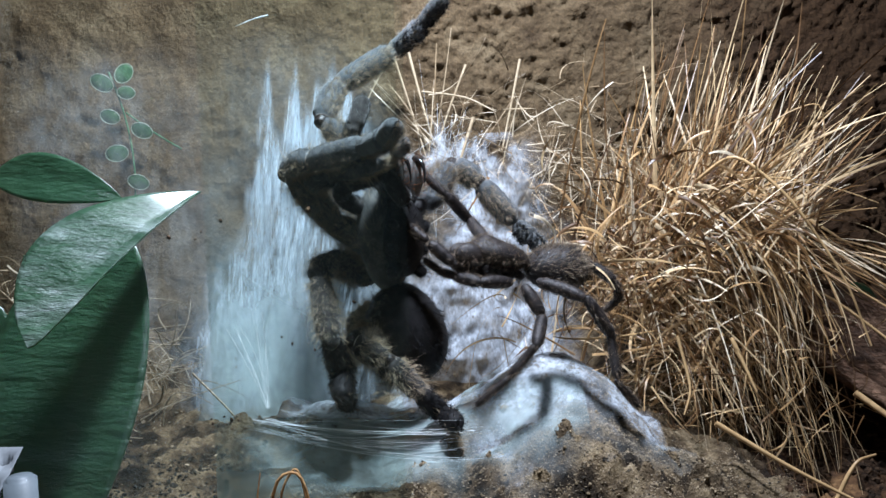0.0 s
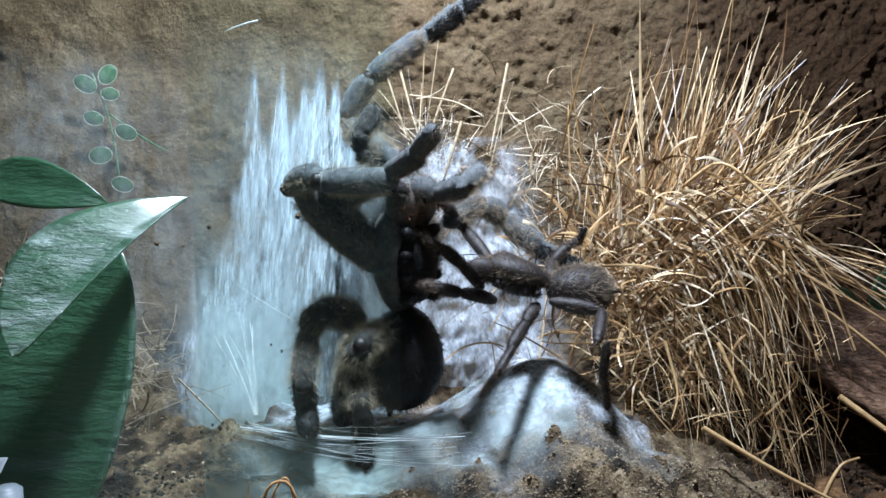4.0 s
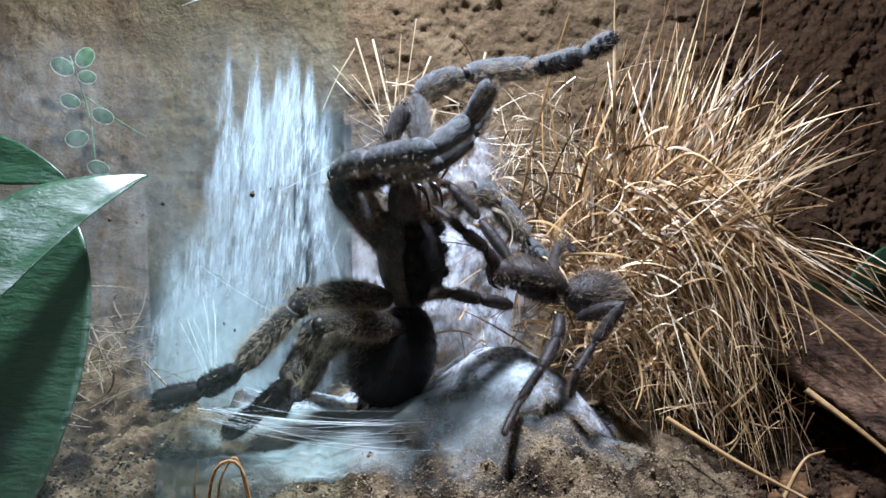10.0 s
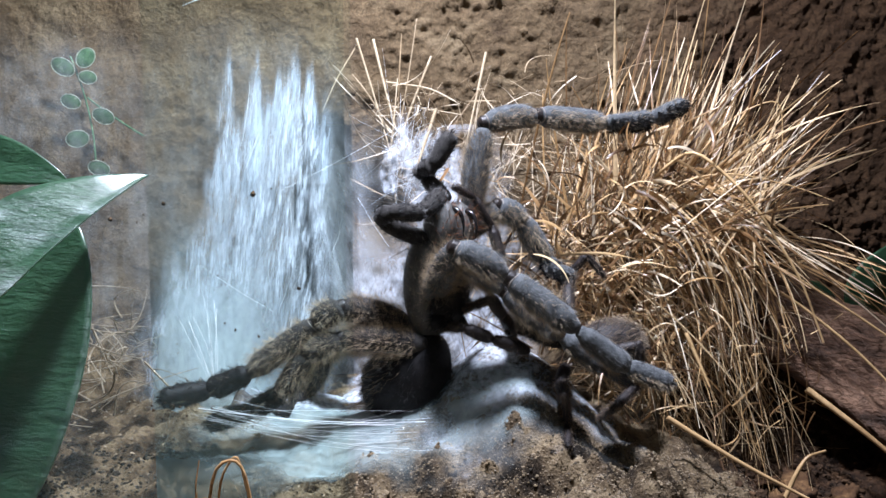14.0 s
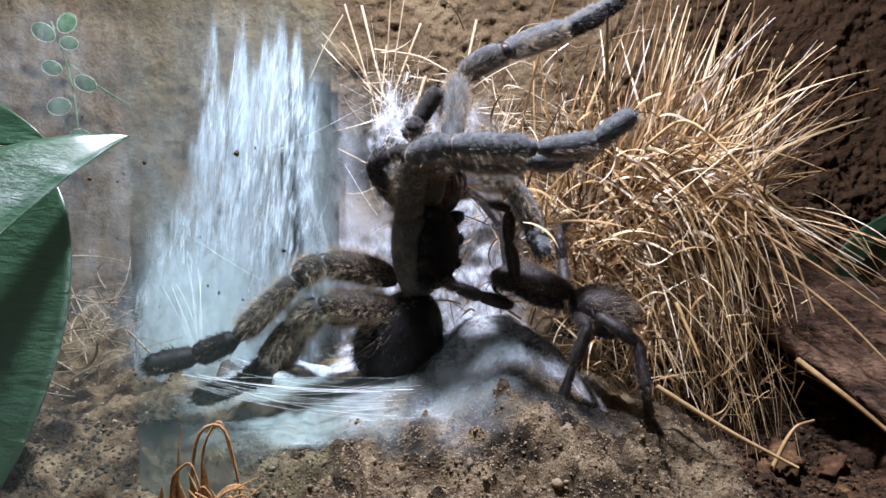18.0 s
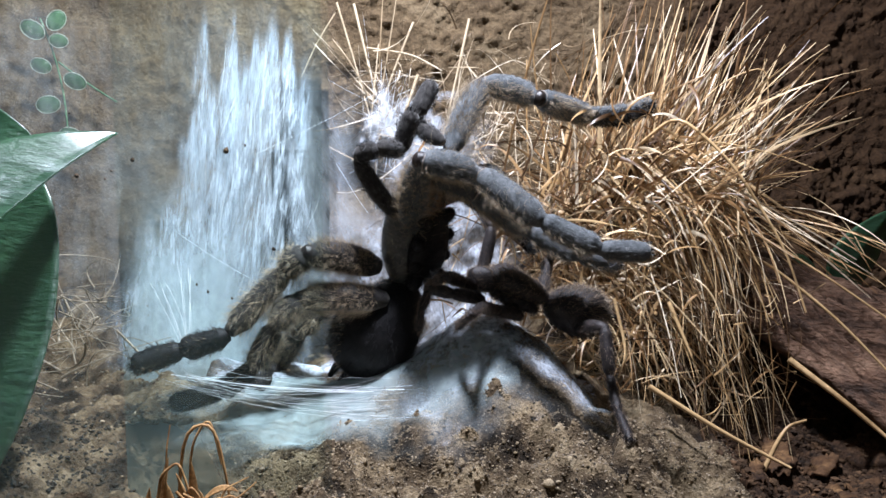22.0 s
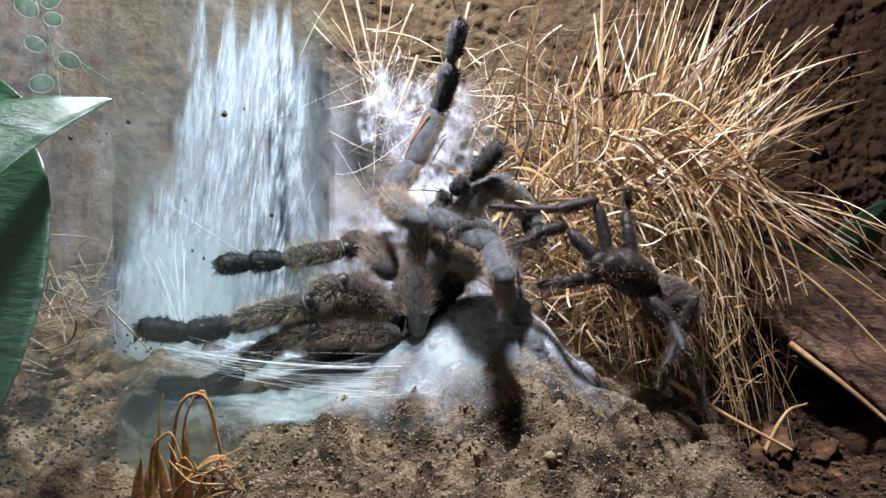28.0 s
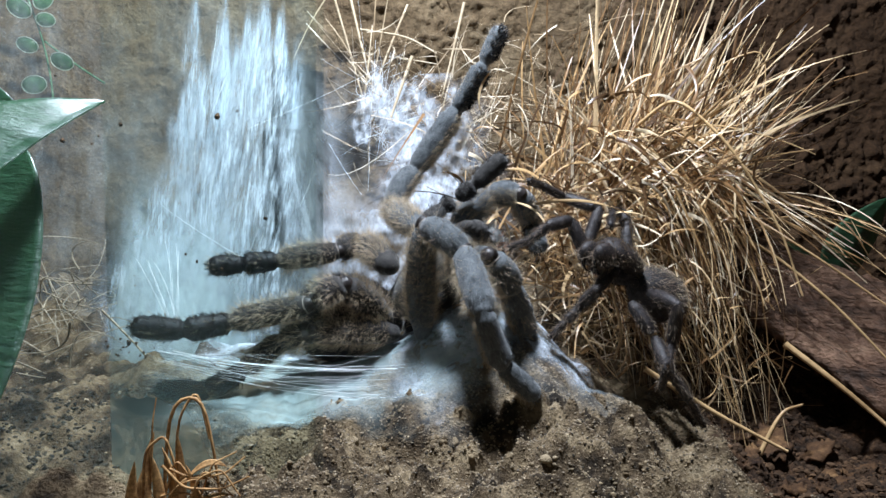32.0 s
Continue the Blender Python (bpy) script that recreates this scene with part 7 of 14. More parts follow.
    walk(LEGS["B"][4], [
        (0, pose(-.01412, -.02754, .07838, 69.2, -61.6, 36.2)), (.5, pose(-.02022, -.03121, .08135, 17.3, -21.7, 82.6)), (1, pose(-.02695, -.03345, .08302, -.2, 28.7, 90)),
        (2, pose(-.02739, -.0328, .08416, -1.2, 34.4, 89.9)), (3.2, pose(-.0086, -.02853, .07902, 22.3, -13.7, 81.1)), (4.5, pose(.00093, -.01968, .07166, 70.6, -49.1, 40)),
        (5, pose(.01778, -.0207, .06556, 66.9, -43.9, 59.4)), (5.5, pose(.00843, -.02631, .0819, 28.3, -9.4, 99.3)), (6, pose(-.00867, -.02783, .09264, 13.4, 36.6, 116.7)),
        (6.5, pose(-.00002, -.02796, .08515, 29, 28.1, 112.8)), (7, pose(.0085, -.02602, .07735, 42.3, 15.4, 103)), (8, pose(.02096, -.0255, .07032, 57.4, 14.7, 102.2)),
        (9, pose(.03286, -.02229, .06037, 83, 14, 100.3)), (9.5, pose(.02676, -.02023, .0714, 58.5, 5.4, 75.6)), (10, pose(.01653, -.01718, .07998, 39.3, -11.6, 56.3)),
        (10.3, pose(.01113, -.01662, .09255, 48.5, -22.1, 45.8)), (10.8, pose(.02995, -.01853, .07506, 64.6, -3.7, 73.7)), (11, pose(.03336, -.01888, .0697, 62.8, -2.1, 77)),
        (12, pose(.03731, -.01886, .05455, 79.5, -1.3, 79.4)), (13, pose(.04443, -.02063, .04114, 99.4, -1.2, 85.6)), (14, pose(.05454, -.02068, .02109, 110.2, -1.2, 85.5)),
        (15, pose(.04673, -.02351, .03019, 104.8, -4.6, 96.4)), (15.2, pose(.03625, -.0305, .05609, 86, -7.8, 129.5)), (15.5, pose(.0154, -.0295, .07695, 68.4, -.3, 161.7)),
        (16.5, pose(.03141, -.02714, .07577, 61.8, -6.8, 147.7)), (17.5, pose(.03615, -.02069, .06765, 56.9, -14.7, 134.2)), (18, pose(.04808, -.01836, .06666, 48.3, -31.5, 110.7)),
        (18.5, pose(.05144, -.01869, .04295, 98.6, -38.2, 84)), (19, pose(.05151, -.0213, .01694, 123.7, -36.1, 77.4)), (20, pose(.04243, -.01795, .04187, 105.8, -40.3, 88.8)),
        (20.2, pose(.04006, -.02103, .06548, 65.4, -38.2, 122.7)), (20.5, pose(.02865, -.02088, .0866, 35.1, -21.2, 145.9)), (20.8, pose(.04496, -.02266, .07094, 50.2, -35.4, 131.1)),
        (21, pose(.05464, -.02298, .05058, 72.5, -44.7, 109.1)), (22, pose(.0512, -.02415, .04151, 94.4, -46.3, 89.4)), (23, pose(.04885, -.02296, .01912, 126.1, -41.2, 70.3)),
        (24, pose(.04645, -.02242, .01901, 124.8, -38.3, 65)), (25, pose(.04744, -.02286, .01465, 129.2, -34, 58)), (26.2, pose(.04429, -.03247, .02614, 151.2, -31.7, 55.7)),
        (27.5, pose(.03289, -.03055, .03139, 172.4, -28.8, 54.6)), (28, pose(.02764, -.03173, .03023, -164.8, -46.8, 53.1)), (28.4, pose(.03225, -.02768, .01653, 174.9, -38.3, 54.1)),
        (28.7, pose(.02661, -.02623, .01539, 142, -29, 60.7)), (29.4, pose(.02728, -.02725, .0134, 139.1, -28.9, 65.5)), (30, pose(.02854, -.02943, .0112, 144, -35, 63.7)),
        (32, pose(.02939, -.03046, .0107, 144.4, -33.3, 66.9))])
    walk(LEGS["C"][0], [
        (0, pose(-.0238, .01162, .04198, 68.9, 12.3, -33.4)), (.5, pose(-.02352, .00916, .03772, 71, 12, -34.1)), (1, pose(-.02323, .0067, .03346, 73.2, 11.8, -34.9)),
        (2, pose(-.02464, .00779, .03078, 82.2, 14.1, -24.1)), (4.5, pose(-.02167, .00699, .03243, 73.1, 12.1, -33.7)), (5, pose(-.01853, .00516, .03189, 97.2, 11.2, -43.6)),
        (5.2, pose(-.01726, .00405, .03312, 76.8, 10.9, -49.1)), (5.3, pose(-.01599, .00294, .03434, 56.7, 8.8, -54.2)), (6, pose(-.00827, -.00183, .03668, 80.3, 1.5, -72.5)),
        (6.5, pose(-.00869, -.00157, .03564, 81.2, 1, -75.5)), (7, pose(-.00911, -.00131, .03461, 82.1, .6, -78.6)), (8, pose(-.00615, -.00194, .03396, 82.6, .4, -80.3)),
        (9, pose(-.00377, -.002, .03663, 89.7, .3, -81.3)), (10, pose(-.00519, -.00134, .03464, 86.3, .3, -81.7)), (11, pose(-.00356, -.00209, .03456, 84.8, .1, -83.6)),
        (12, pose(-.00243, -.00174, .03487, 86.5, .3, -82.1)), (13, pose(-.00124, -.00023, .02997, 74.8, 2, -71.4)), (14, pose(-.00023, .00037, .02738, 71.3, 3.4, -66.7)),
        (15, pose(-.00099, .00069, .02973, 73.7, 4.1, -64.7)), (18, pose(-.00065, -.00043, .03169, 76.4, 1.3, -75.2)), (19, pose(-.00114, -.00099, .03494, 79.2, 1.4, -74.7)),
        (20, pose(-.00164, -.00068, .03336, 76, 2.5, -69.4)), (22, pose(-.00286, -.00027, .03447, 77.5, 4.6, -60.8)), (23, pose(-.0036, .0003, .03674, 80.6, 3.8, -64.9)),
        (24, pose(-.00408, .00199, .03677, 79.4, 3.8, -64.5)), (25, pose(-.00385, .00195, .03406, 76.8, 3.6, -65.7)), (28, pose(.00213, .00133, .01472, 55.4, 7.9, -56)),
        (30, pose(.00139, .00165, .01339, 50.6, 11.8, -50.7)), (32, pose(.00193, .00156, .01374, 50.7, 11.9, -50.6))])
    walk(LEGS["C"][1], [
        (0, pose(-.03163, -.00269, .04811, 123.2, -25.2, -35.2)), (.5, pose(-.03197, -.00546, .04339, 139.6, 7.3, -70.8)), (1, pose(-.03233, -.00821, .03862, 133.7, 43.1, -106.4)),
        (2, pose(-.03133, -.00858, .03311, 132.8, 45.7, -110.2)), (4.5, pose(-.03019, -.00774, .03748, 144.5, 33.9, -96.8)), (5, pose(-.03091, -.00722, .02973, 141.8, 35.4, -98.2)),
        (5.2, pose(-.0299, -.00791, .03711, 122.7, 40, -104.6)), (5.3, pose(-.02735, -.00712, .04415, 102, 42.6, -113.1)), (6, pose(-.02669, -.00774, .04, 119.4, 39.6, -102.5)),
        (6.5, pose(-.0267, -.00627, .03853, 122.1, 20.2, -66.3)), (7, pose(-.02662, -.00487, .03707, 112.9, 2.9, -33.4)), (8, pose(-.02458, -.0051, .03639, 118.7, 5.4, -38.5)),
        (9, pose(-.0227, -.00489, .03675, 113.1, 7.6, -43.1)), (10, pose(-.02271, -.00391, .03578, 106.6, 4.6, -34.9)), (11, pose(-.0233, -.00431, .03637, 109.2, 4.7, -35.3)),
        (12, pose(-.02142, -.00438, .03603, 109.1, 5, -36)), (13, pose(-.01772, -.00594, .0347, 121.8, 13.6, -54.2)), (14, pose(-.01587, -.00674, .03319, 121.1, 19.2, -63.7)),
        (15, pose(-.01652, -.00704, .03479, 119.2, 20.5, -66)), (18, pose(-.0177, -.00504, .03596, 117.8, 10.5, -47.1)), (19, pose(-.0186, -.00586, .03839, 131.7, 15.5, -54.5)),
        (20, pose(-.01814, -.00707, .03777, 131.6, 22.7, -63.1)), (22, pose(-.01827, -.00925, .0384, 135.8, 36.5, -79.5)), (23, pose(-.01985, -.00754, .0397, 139.1, 20.5, -62.9)),
        (24, pose(-.01979, -.00574, .04003, 125.2, 1.9, -42.4)), (25, pose(-.01969, -.00549, .03814, 120.3, 1.4, -41.6)), (28, pose(-.00948, -.00821, .02492, 121.3, 16.7, -67)),
        (30, pose(-.00797, -.00904, .02464, 119.5, 17.7, -68.9)), (32, pose(-.00741, -.00918, .02499, 119.4, 17.6, -68.7))])
    walk(LEGS["C"][2], [
        (0, pose(-.03367, -.00842, .04464, 149.6, -25.2, -13.8)), (.5, pose(-.03686, -.00639, .03765, 140.9, -30.9, -9.3)), (1, pose(-.0369, -.00284, .0345, 131.1, -35.9, -3.5)),
        (2, pose(-.03588, -.00237, .02896, 113.6, -39.7, 4.1)), (4.5, pose(-.03484, -.00311, .03146, 131, -26.6, -20.2)), (5, pose(-.03578, -.00243, .02404, 126.5, -31.1, -13.8)),
        (5.2, pose(-.03626, -.0031, .03349, 115.9, -25.6, -24.2)), (5.3, pose(-.03464, -.0027, .04283, 104.8, -21.9, -35.1)), (6, pose(-.03282, -.00388, .03705, 142, -12.2, -50.3)),
        (6.5, pose(-.03348, -.00765, .03455, 145.6, 2.5, -61)), (7, pose(-.03088, -.01105, .03391, 146.4, 17.7, -71.4)), (8, pose(-.02947, -.01064, .03237, 138.5, 14.7, -69)),
        (9, pose(-.02828, -.01022, .03349, 142.5, 12.4, -67.1)), (10, pose(-.02738, -.01027, .03344, 136.6, 8.8, -63.9)), (11, pose(-.02797, -.01051, .03367, 138.6, 7.6, -62.8)),
        (12, pose(-.02618, -.01052, .03335, 139.7, 10.1, -65)), (13, pose(-.02408, -.00924, .03042, 128, 10.5, -65.4)), (14, pose(-.02289, -.00863, .02912, 125.4, 10.8, -65.8)),
        (15, pose(-.02427, -.00882, .0307, 130.2, 10.9, -65.9)), (18, pose(-.02343, -.00944, .03223, 133, 8.6, -63.3)), (19, pose(-.0246, -.00831, .03298, 133.5, 6.3, -60.8)),
        (20, pose(-.0244, -.00795, .03288, 134.8, 5.9, -60.5)), (22, pose(-.02435, -.00692, .03381, 135.8, 4.9, -59.5)), (23, pose(-.02544, -.00803, .03406, 136.5, 5.9, -60.4)),
        (24, pose(-.02429, -.01044, .03544, 137.6, 11.8, -65.9)), (25, pose(-.02441, -.01066, .03405, 137.5, 13.2, -67.3)), (28, pose(-.01753, -.01008, .02018, 108.5, 21.4, -80.4)),
        (30, pose(-.01668, -.01079, .01993, 105.9, 23, -86)), (32, pose(-.0161, -.01096, .0203, 105.1, 23.3, -87.3))])
    walk(LEGS["C"][3], [
        (0, pose(-.0294, -.01888, .03054, -173.5, 30.5, -84.9)), (.5, pose(-.03142, -.01922, .02522, -171.2, 32.8, -84.5)), (1, pose(-.03038, -.0178, .02423, -168.9, 35.1, -84)),
        (2, pose(-.0298, -.01932, .02314, -167.6, 44.1, -81.6)), (4.5, pose(-.03456, -.01835, .02042, -180, 36.2, -82.7)), (5, pose(-.0338, -.01835, .01455, 176.4, 34.4, -82.7)),
        (5.2, pose(-.03996, -.02, .02607, 154, 30.5, -81.5)), (5.3, pose(-.04371, -.01877, .03831, 132.2, 27.4, -78.7)), (6, pose(-.04005, -.01416, .02188, 125.3, 24.8, -75.2)),
        (6.5, pose(-.04333, -.0123, .01872, 120.2, 21.2, -69.1)), (7, pose(-.04223, -.00987, .01904, 114.9, 18.1, -62.9)), (8, pose(-.04258, -.01177, .01856, 117.9, 25.1, -77.9)),
        (9, pose(-.04038, -.01175, .01855, 115.9, 21.7, -70.6)), (10, pose(-.04089, -.01438, .01889, 122.6, 26.6, -80.2)), (11, pose(-.04068, -.01482, .01875, 122.5, 26.3, -79.6)),
        (12, pose(-.0386, -.01345, .01882, 116.5, 26.4, -79.8)), (13, pose(-.03877, -.0136, .01876, 119.3, 28.1, -83.4)), (14, pose(-.03856, -.0133, .01782, 116.6, 26.5, -80)),
        (15, pose(-.03869, -.0127, .01846, 119.2, 24.1, -75)), (18, pose(-.03796, -.01438, .01823, 117.5, 27.8, -82.7)), (19, pose(-.03745, -.01384, .01985, 117.4, 27.7, -82.4)),
        (20, pose(-.03789, -.01386, .01842, 111.7, 27.7, -82.4)), (22, pose(-.03781, -.01332, .01861, 109.2, 25.9, -77)), (23, pose(-.03826, -.01358, .01951, 111.6, 27.5, -81.7)),
        (24, pose(-.03776, -.01317, .02107, 118.5, 24.5, -74.7)), (25, pose(-.03807, -.01275, .01981, 116.5, 22.5, -70.6)), (28, pose(-.03588, -.01094, .01449, 102.9, 26.7, -83.3)),
        (30, pose(-.0353, -.01004, .01508, 95.8, 24, -65.6)), (32, pose(-.03475, -.00986, .01568, 96.6, 23.7, -62.3))])
    walk(LEGS["C"][4], [
        (0, pose(-.0286, -.01289, .02052, 120.6, -53, -11)), (.5, pose(-.03026, -.01293, .01569, 110.7, -55.4, -2.3)), (1, pose(-.02888, -.01126, .01521, 99.7, -56.9, 7.4)),
        (2, pose(-.02851, -.01132, .01517, 99.6, -56.9, 7.4)), (4.5, pose(-.03541, -.01164, .01118, 121.6, -52.5, -12.6)), (5, pose(-.03537, -.0119, .0049, 127.7, -49.2, -20.2)),
        (5.2, pose(-.04558, -.01567, .01739, 149.1, -10.7, -57.6)), (5.3, pose(-.05213, -.01708, .03194, 145, 31.5, -84.3)), (6, pose(-.04948, -.01387, .01606, 100.6, 25.7, -74.1)),
        (6.5, pose(-.05315, -.01385, .01343, 100.4, 25.4, -72.2)), (7, pose(-.05213, -.01327, .01447, 100.2, 25.1, -70.3)), (8, pose(-.05221, -.01169, .01406, 101.9, 23.7, -62.6)),
        (9, pose(-.05069, -.01343, .0139, 103, 25.5, -71.5)), (10, pose(-.05053, -.01332, .01356, 104.2, 26.1, -74.1)), (11, pose(-.05025, -.01392, .01347, 108.4, 27.9, -81.2)),
        (12, pose(-.04877, -.01303, .01437, 105.7, 25.2, -71.2)), (13, pose(-.04854, -.01218, .01403, 100.9, 23.9, -65.5)), (14, pose(-.04876, -.01284, .01335, 97.3, 24.3, -68.1)),
        (15, pose(-.04867, -.01307, .01349, 100.8, 24.1, -66.3)), (18, pose(-.04812, -.01324, .01366, 99, 24.2, -67.3)), (19, pose(-.04747, -.01279, .01536, 105.3, 23.4, -63)),
        (20, pose(-.04841, -.01334, .01476, 104.2, 24.6, -67.9)), (22, pose(-.0486, -.01414, .01526, 108.3, 25.3, -70.5)), (23, pose(-.04871, -.0132, .01589, 106, 23.5, -64.1)),
        (24, pose(-.04788, -.01363, .01618, 111.1, 23.2, -63.4)), (25, pose(-.04831, -.0143, .01513, 107.4, 26, -72)), (28, pose(-.04676, -.01109, .01227, 74.4, 25.8, -57.5)),
        (30, pose(-.04561, -.0142, .01404, 85.9, 21.1, -86.2)), (32, pose(-.04488, -.01458, .0145, 85.2, 20.8, -89.7))])
    walk(LEGS["D"][0], [
        (0, pose(-.01555, .00441, .02542, 81, 10.8, -29.7)), (1, pose(-.01706, .00529, .02165, 79.4, 12.3, -20.7)), (1.3, pose(-.01698, .00551, .02049, 78.4, 12.3, -20.4)),
        (1.7, pose(-.01691, .00574, .01934, 77.3, 12.4, -20)), (2, pose(-.01683, .00596, .01818, 76.2, 12.5, -19.7)), (2.8, pose(-.01579, .00551, .02198, 79.8, 12.6, -19)),
        (3.7, pose(-.01475, .00507, .02578, 83.4, 12.8, -18.3)), (4.5, pose(-.0137, .00462, .02958, 87, 12.8, -17.6)), (5, pose(-.01378, .00428, .02552, 90.9, 12.8, -19.1)),
        (6, pose(-.01065, .0038, .0215, 78.4, 12.2, -25.1)), (7, pose(-.0097, .00357, .02239, 89.6, 12.3, -23.9)), (8, pose(-.00659, .00283, .02453, 97.1, 12.6, -28.5)),
        (9, pose(.0006, -.00055, .02421, 79.3, 11.6, -59.9)), (10, pose(-.00211, -.00321, .02742, 83.4, 10.5, -67.5)), (11, pose(-.00207, -.00252, .02784, 79.3, 10.4, -68.2)),
        (12, pose(-.00095, -.00216, .02737, 83.5, 10.4, -68.3)), (13, pose(.00188, -.00311, .02445, 80.9, 10.4, -68.1)), (14, pose(.0037, -.00435, .02303, 83.5, 8.7, -80.4)),
        (15, pose(.00372, -.00469, .02394, 85.1, 8.1, -86.2)), (18, pose(.0009, -.00202, .02296, 81.5, 10.2, -68.5)), (19, pose(.0019, -.00343, .02793, 87.4, 9.7, -74.1)),
        (20, pose(.00077, -.00473, .02664, 88.2, 9.5, -79.8)), (22, pose(-.00121, -.00329, .02606, 87.3, 9.7, -74.3)), (23, pose(-.00195, -.00275, .02682, 88.9, 9.8, -71)),
        (24, pose(-.00528, -.00114, .03042, 88.6, 10.1, -54.4)), (25, pose(-.00435, -.00073, .02545, 85.9, 10, -56.7)), (28, pose(.00233, -.00261, .01107, 83.6, 9, -67.4)),
        (30, pose(.00304, -.00259, .01134, 84.7, 9, -67.4)), (32, pose(.00357, -.00256, .01166, 84.6, 9.1, -67.3))])
    walk(LEGS["D"][1], [
        (0, pose(-.02476, -.01291, .02849, -121.5, 11.6, -91.2)), (1, pose(-.02323, -.01318, .02521, -127, 11, -92.1)), (1.3, pose(-.02293, -.01294, .02439, -128.1, 13.9, -88.2)),
        (1.7, pose(-.02263, -.01269, .02358, -128.9, 16.9, -84.3)), (2, pose(-.02232, -.01243, .02276, -129.6, 19.9, -80.4)), (2.8, pose(-.02139, -.01313, .02539, -149.3, 27.7, -73.1)),
        (3.7, pose(-.02044, -.01377, .028, -169.6, 37.3, -68.8)), (4.5, pose(-.01946, -.01433, .03059, 167.6, 47.5, -69.1)), (5, pose(-.02034, -.01446, .02522, 168, 49.9, -69.9)),
        (6, pose(-.01814, -.01419, .0254, 178.3, 37.9, -67.9)), (7, pose(-.01772, -.01458, .02252, 173.4, 49.5, -69)), (8, pose(-.01641, -.01413, .02215, 178.8, 50.1, -69.1)),
        (9, pose(-.01605, -.01107, .02786, 146.9, 49.9, -69)), (10, pose(-.02081, -.01142, .02975, 170.8, 46.5, -67)), (11, pose(-.02015, -.01046, .0315, 151.9, 40, -64)),
        (12, pose(-.01918, -.00985, .0296, 147.4, 39.4, -63.5)), (13, pose(-.01636, -.01105, .02758, 148.2, 47.8, -70.8)), (14, pose(-.01651, -.00811, .02534, 119, 35.2, -53.4)),
        (15, pose(-.0182, -.00639, .02581, 117.7, 24.4, -30.6)), (18, pose(-.01713, -.00969, .02585, 137, 41.9, -57.4)), (19, pose(-.01751, -.00911, .02886, 144.9, 39.8, -55.2)),
        (20, pose(-.02015, -.00862, .02728, 148.1, 28.9, -46.5)), (22, pose(-.02057, -.0089, .02699, 148.1, 28.7, -46.3)), (23, pose(-.02109, -.00943, .02719, 144.7, 30, -47.3)),
        (24, pose(-.02143, -.0128, .0309, 170, 46.2, -55.9)), (25, pose(-.02081, -.01182, .02685, 154.3, 38.9, -52.7)), (28, pose(-.01606, -.01063, .01329, 129.8, 60, -77.4)),
        (30, pose(-.01534, -.01057, .01318, 128.9, 60.6, -79)), (32, pose(-.01478, -.01056, .01352, 128.9, 60.7, -79.2))])
    walk(LEGS["D"][2], [
        (0, pose(-.01567, -.01198, .02304, -163.2, -37.6, -24.6)), (1, pose(-.01483, -.01229, .01902, -158.4, -41, -26.1)), (1.3, pose(-.01477, -.01114, .01815, -153.3, -38.1, -24.4)),
        (1.7, pose(-.01477, -.01, .01733, -148.2, -35.3, -22.5)), (2, pose(-.01484, -.00888, .01655, -143.2, -32.7, -20.3)), (2.8, pose(-.01762, -.00776, .01768, -170.7, -29.2, -18.6)),
        (3.7, pose(-.0209, -.00763, .02026, 162.9, -25.3, -18.9)), (4.5, pose(-.02388, -.00858, .02423, 137.2, -22, -21)), (5, pose(-.02469, -.00841, .01918, 139.8, -21.6, -21.3)),
        (6, pose(-.02064, -.00882, .01779, 161.3, -.6, -33.3)), (7, pose(-.02134, -.00822, .01634, 148.2, -11.6, -28.1)), (8, pose(-.01922, -.00735, .01601, 125.1, -24, -15.9)),
        (9, pose(-.02324, -.00716, .02261, 141.9, -2.1, -39.1)), (10, pose(-.02475, -.0059, .02347, 136.7, -3.4, -37.9)), (11, pose(-.02652, -.00758, .02509, 149.4, 1, -41.2)),
        (12, pose(-.0262, -.00754, .02326, 141.6, -2.8, -38.6)), (13, pose(-.02282, -.00719, .02234, 143.7, 5.4, -44.9)), (14, pose(-.02476, -.01094, .02158, 153.5, 18.4, -53)),
        (15, pose(-.02376, -.01239, .02199, 153.7, 24.2, -56)), (18, pose(-.02507, -.00926, .02068, 146.2, 13.7, -49.6)), (19, pose(-.0248, -.00815, .02292, 161, 9.5, -47.5)),
        (20, pose(-.02647, -.00924, .02023, 160.3, 18.9, -50.9)), (22, pose(-.02687, -.00956, .01993, 161.5, 20.4, -51.5)), (23, pose(-.028, -.01034, .02023, 167.5, 26.6, -53.3)),
        (24, pose(-.02644, -.00828, .02461, 160.9, 19, -51)), (25, pose(-.02739, -.01002, .02014, 168.1, 26.5, -53.3)), (28, pose(-.02428, -.00711, .01026, 126.4, 23.3, -51)),
        (30, pose(-.02355, -.0069, .01027, 127.2, 22.1, -49.3)), (32, pose(-.02299, -.00686, .01062, 126.8, 21.9, -48.9))])
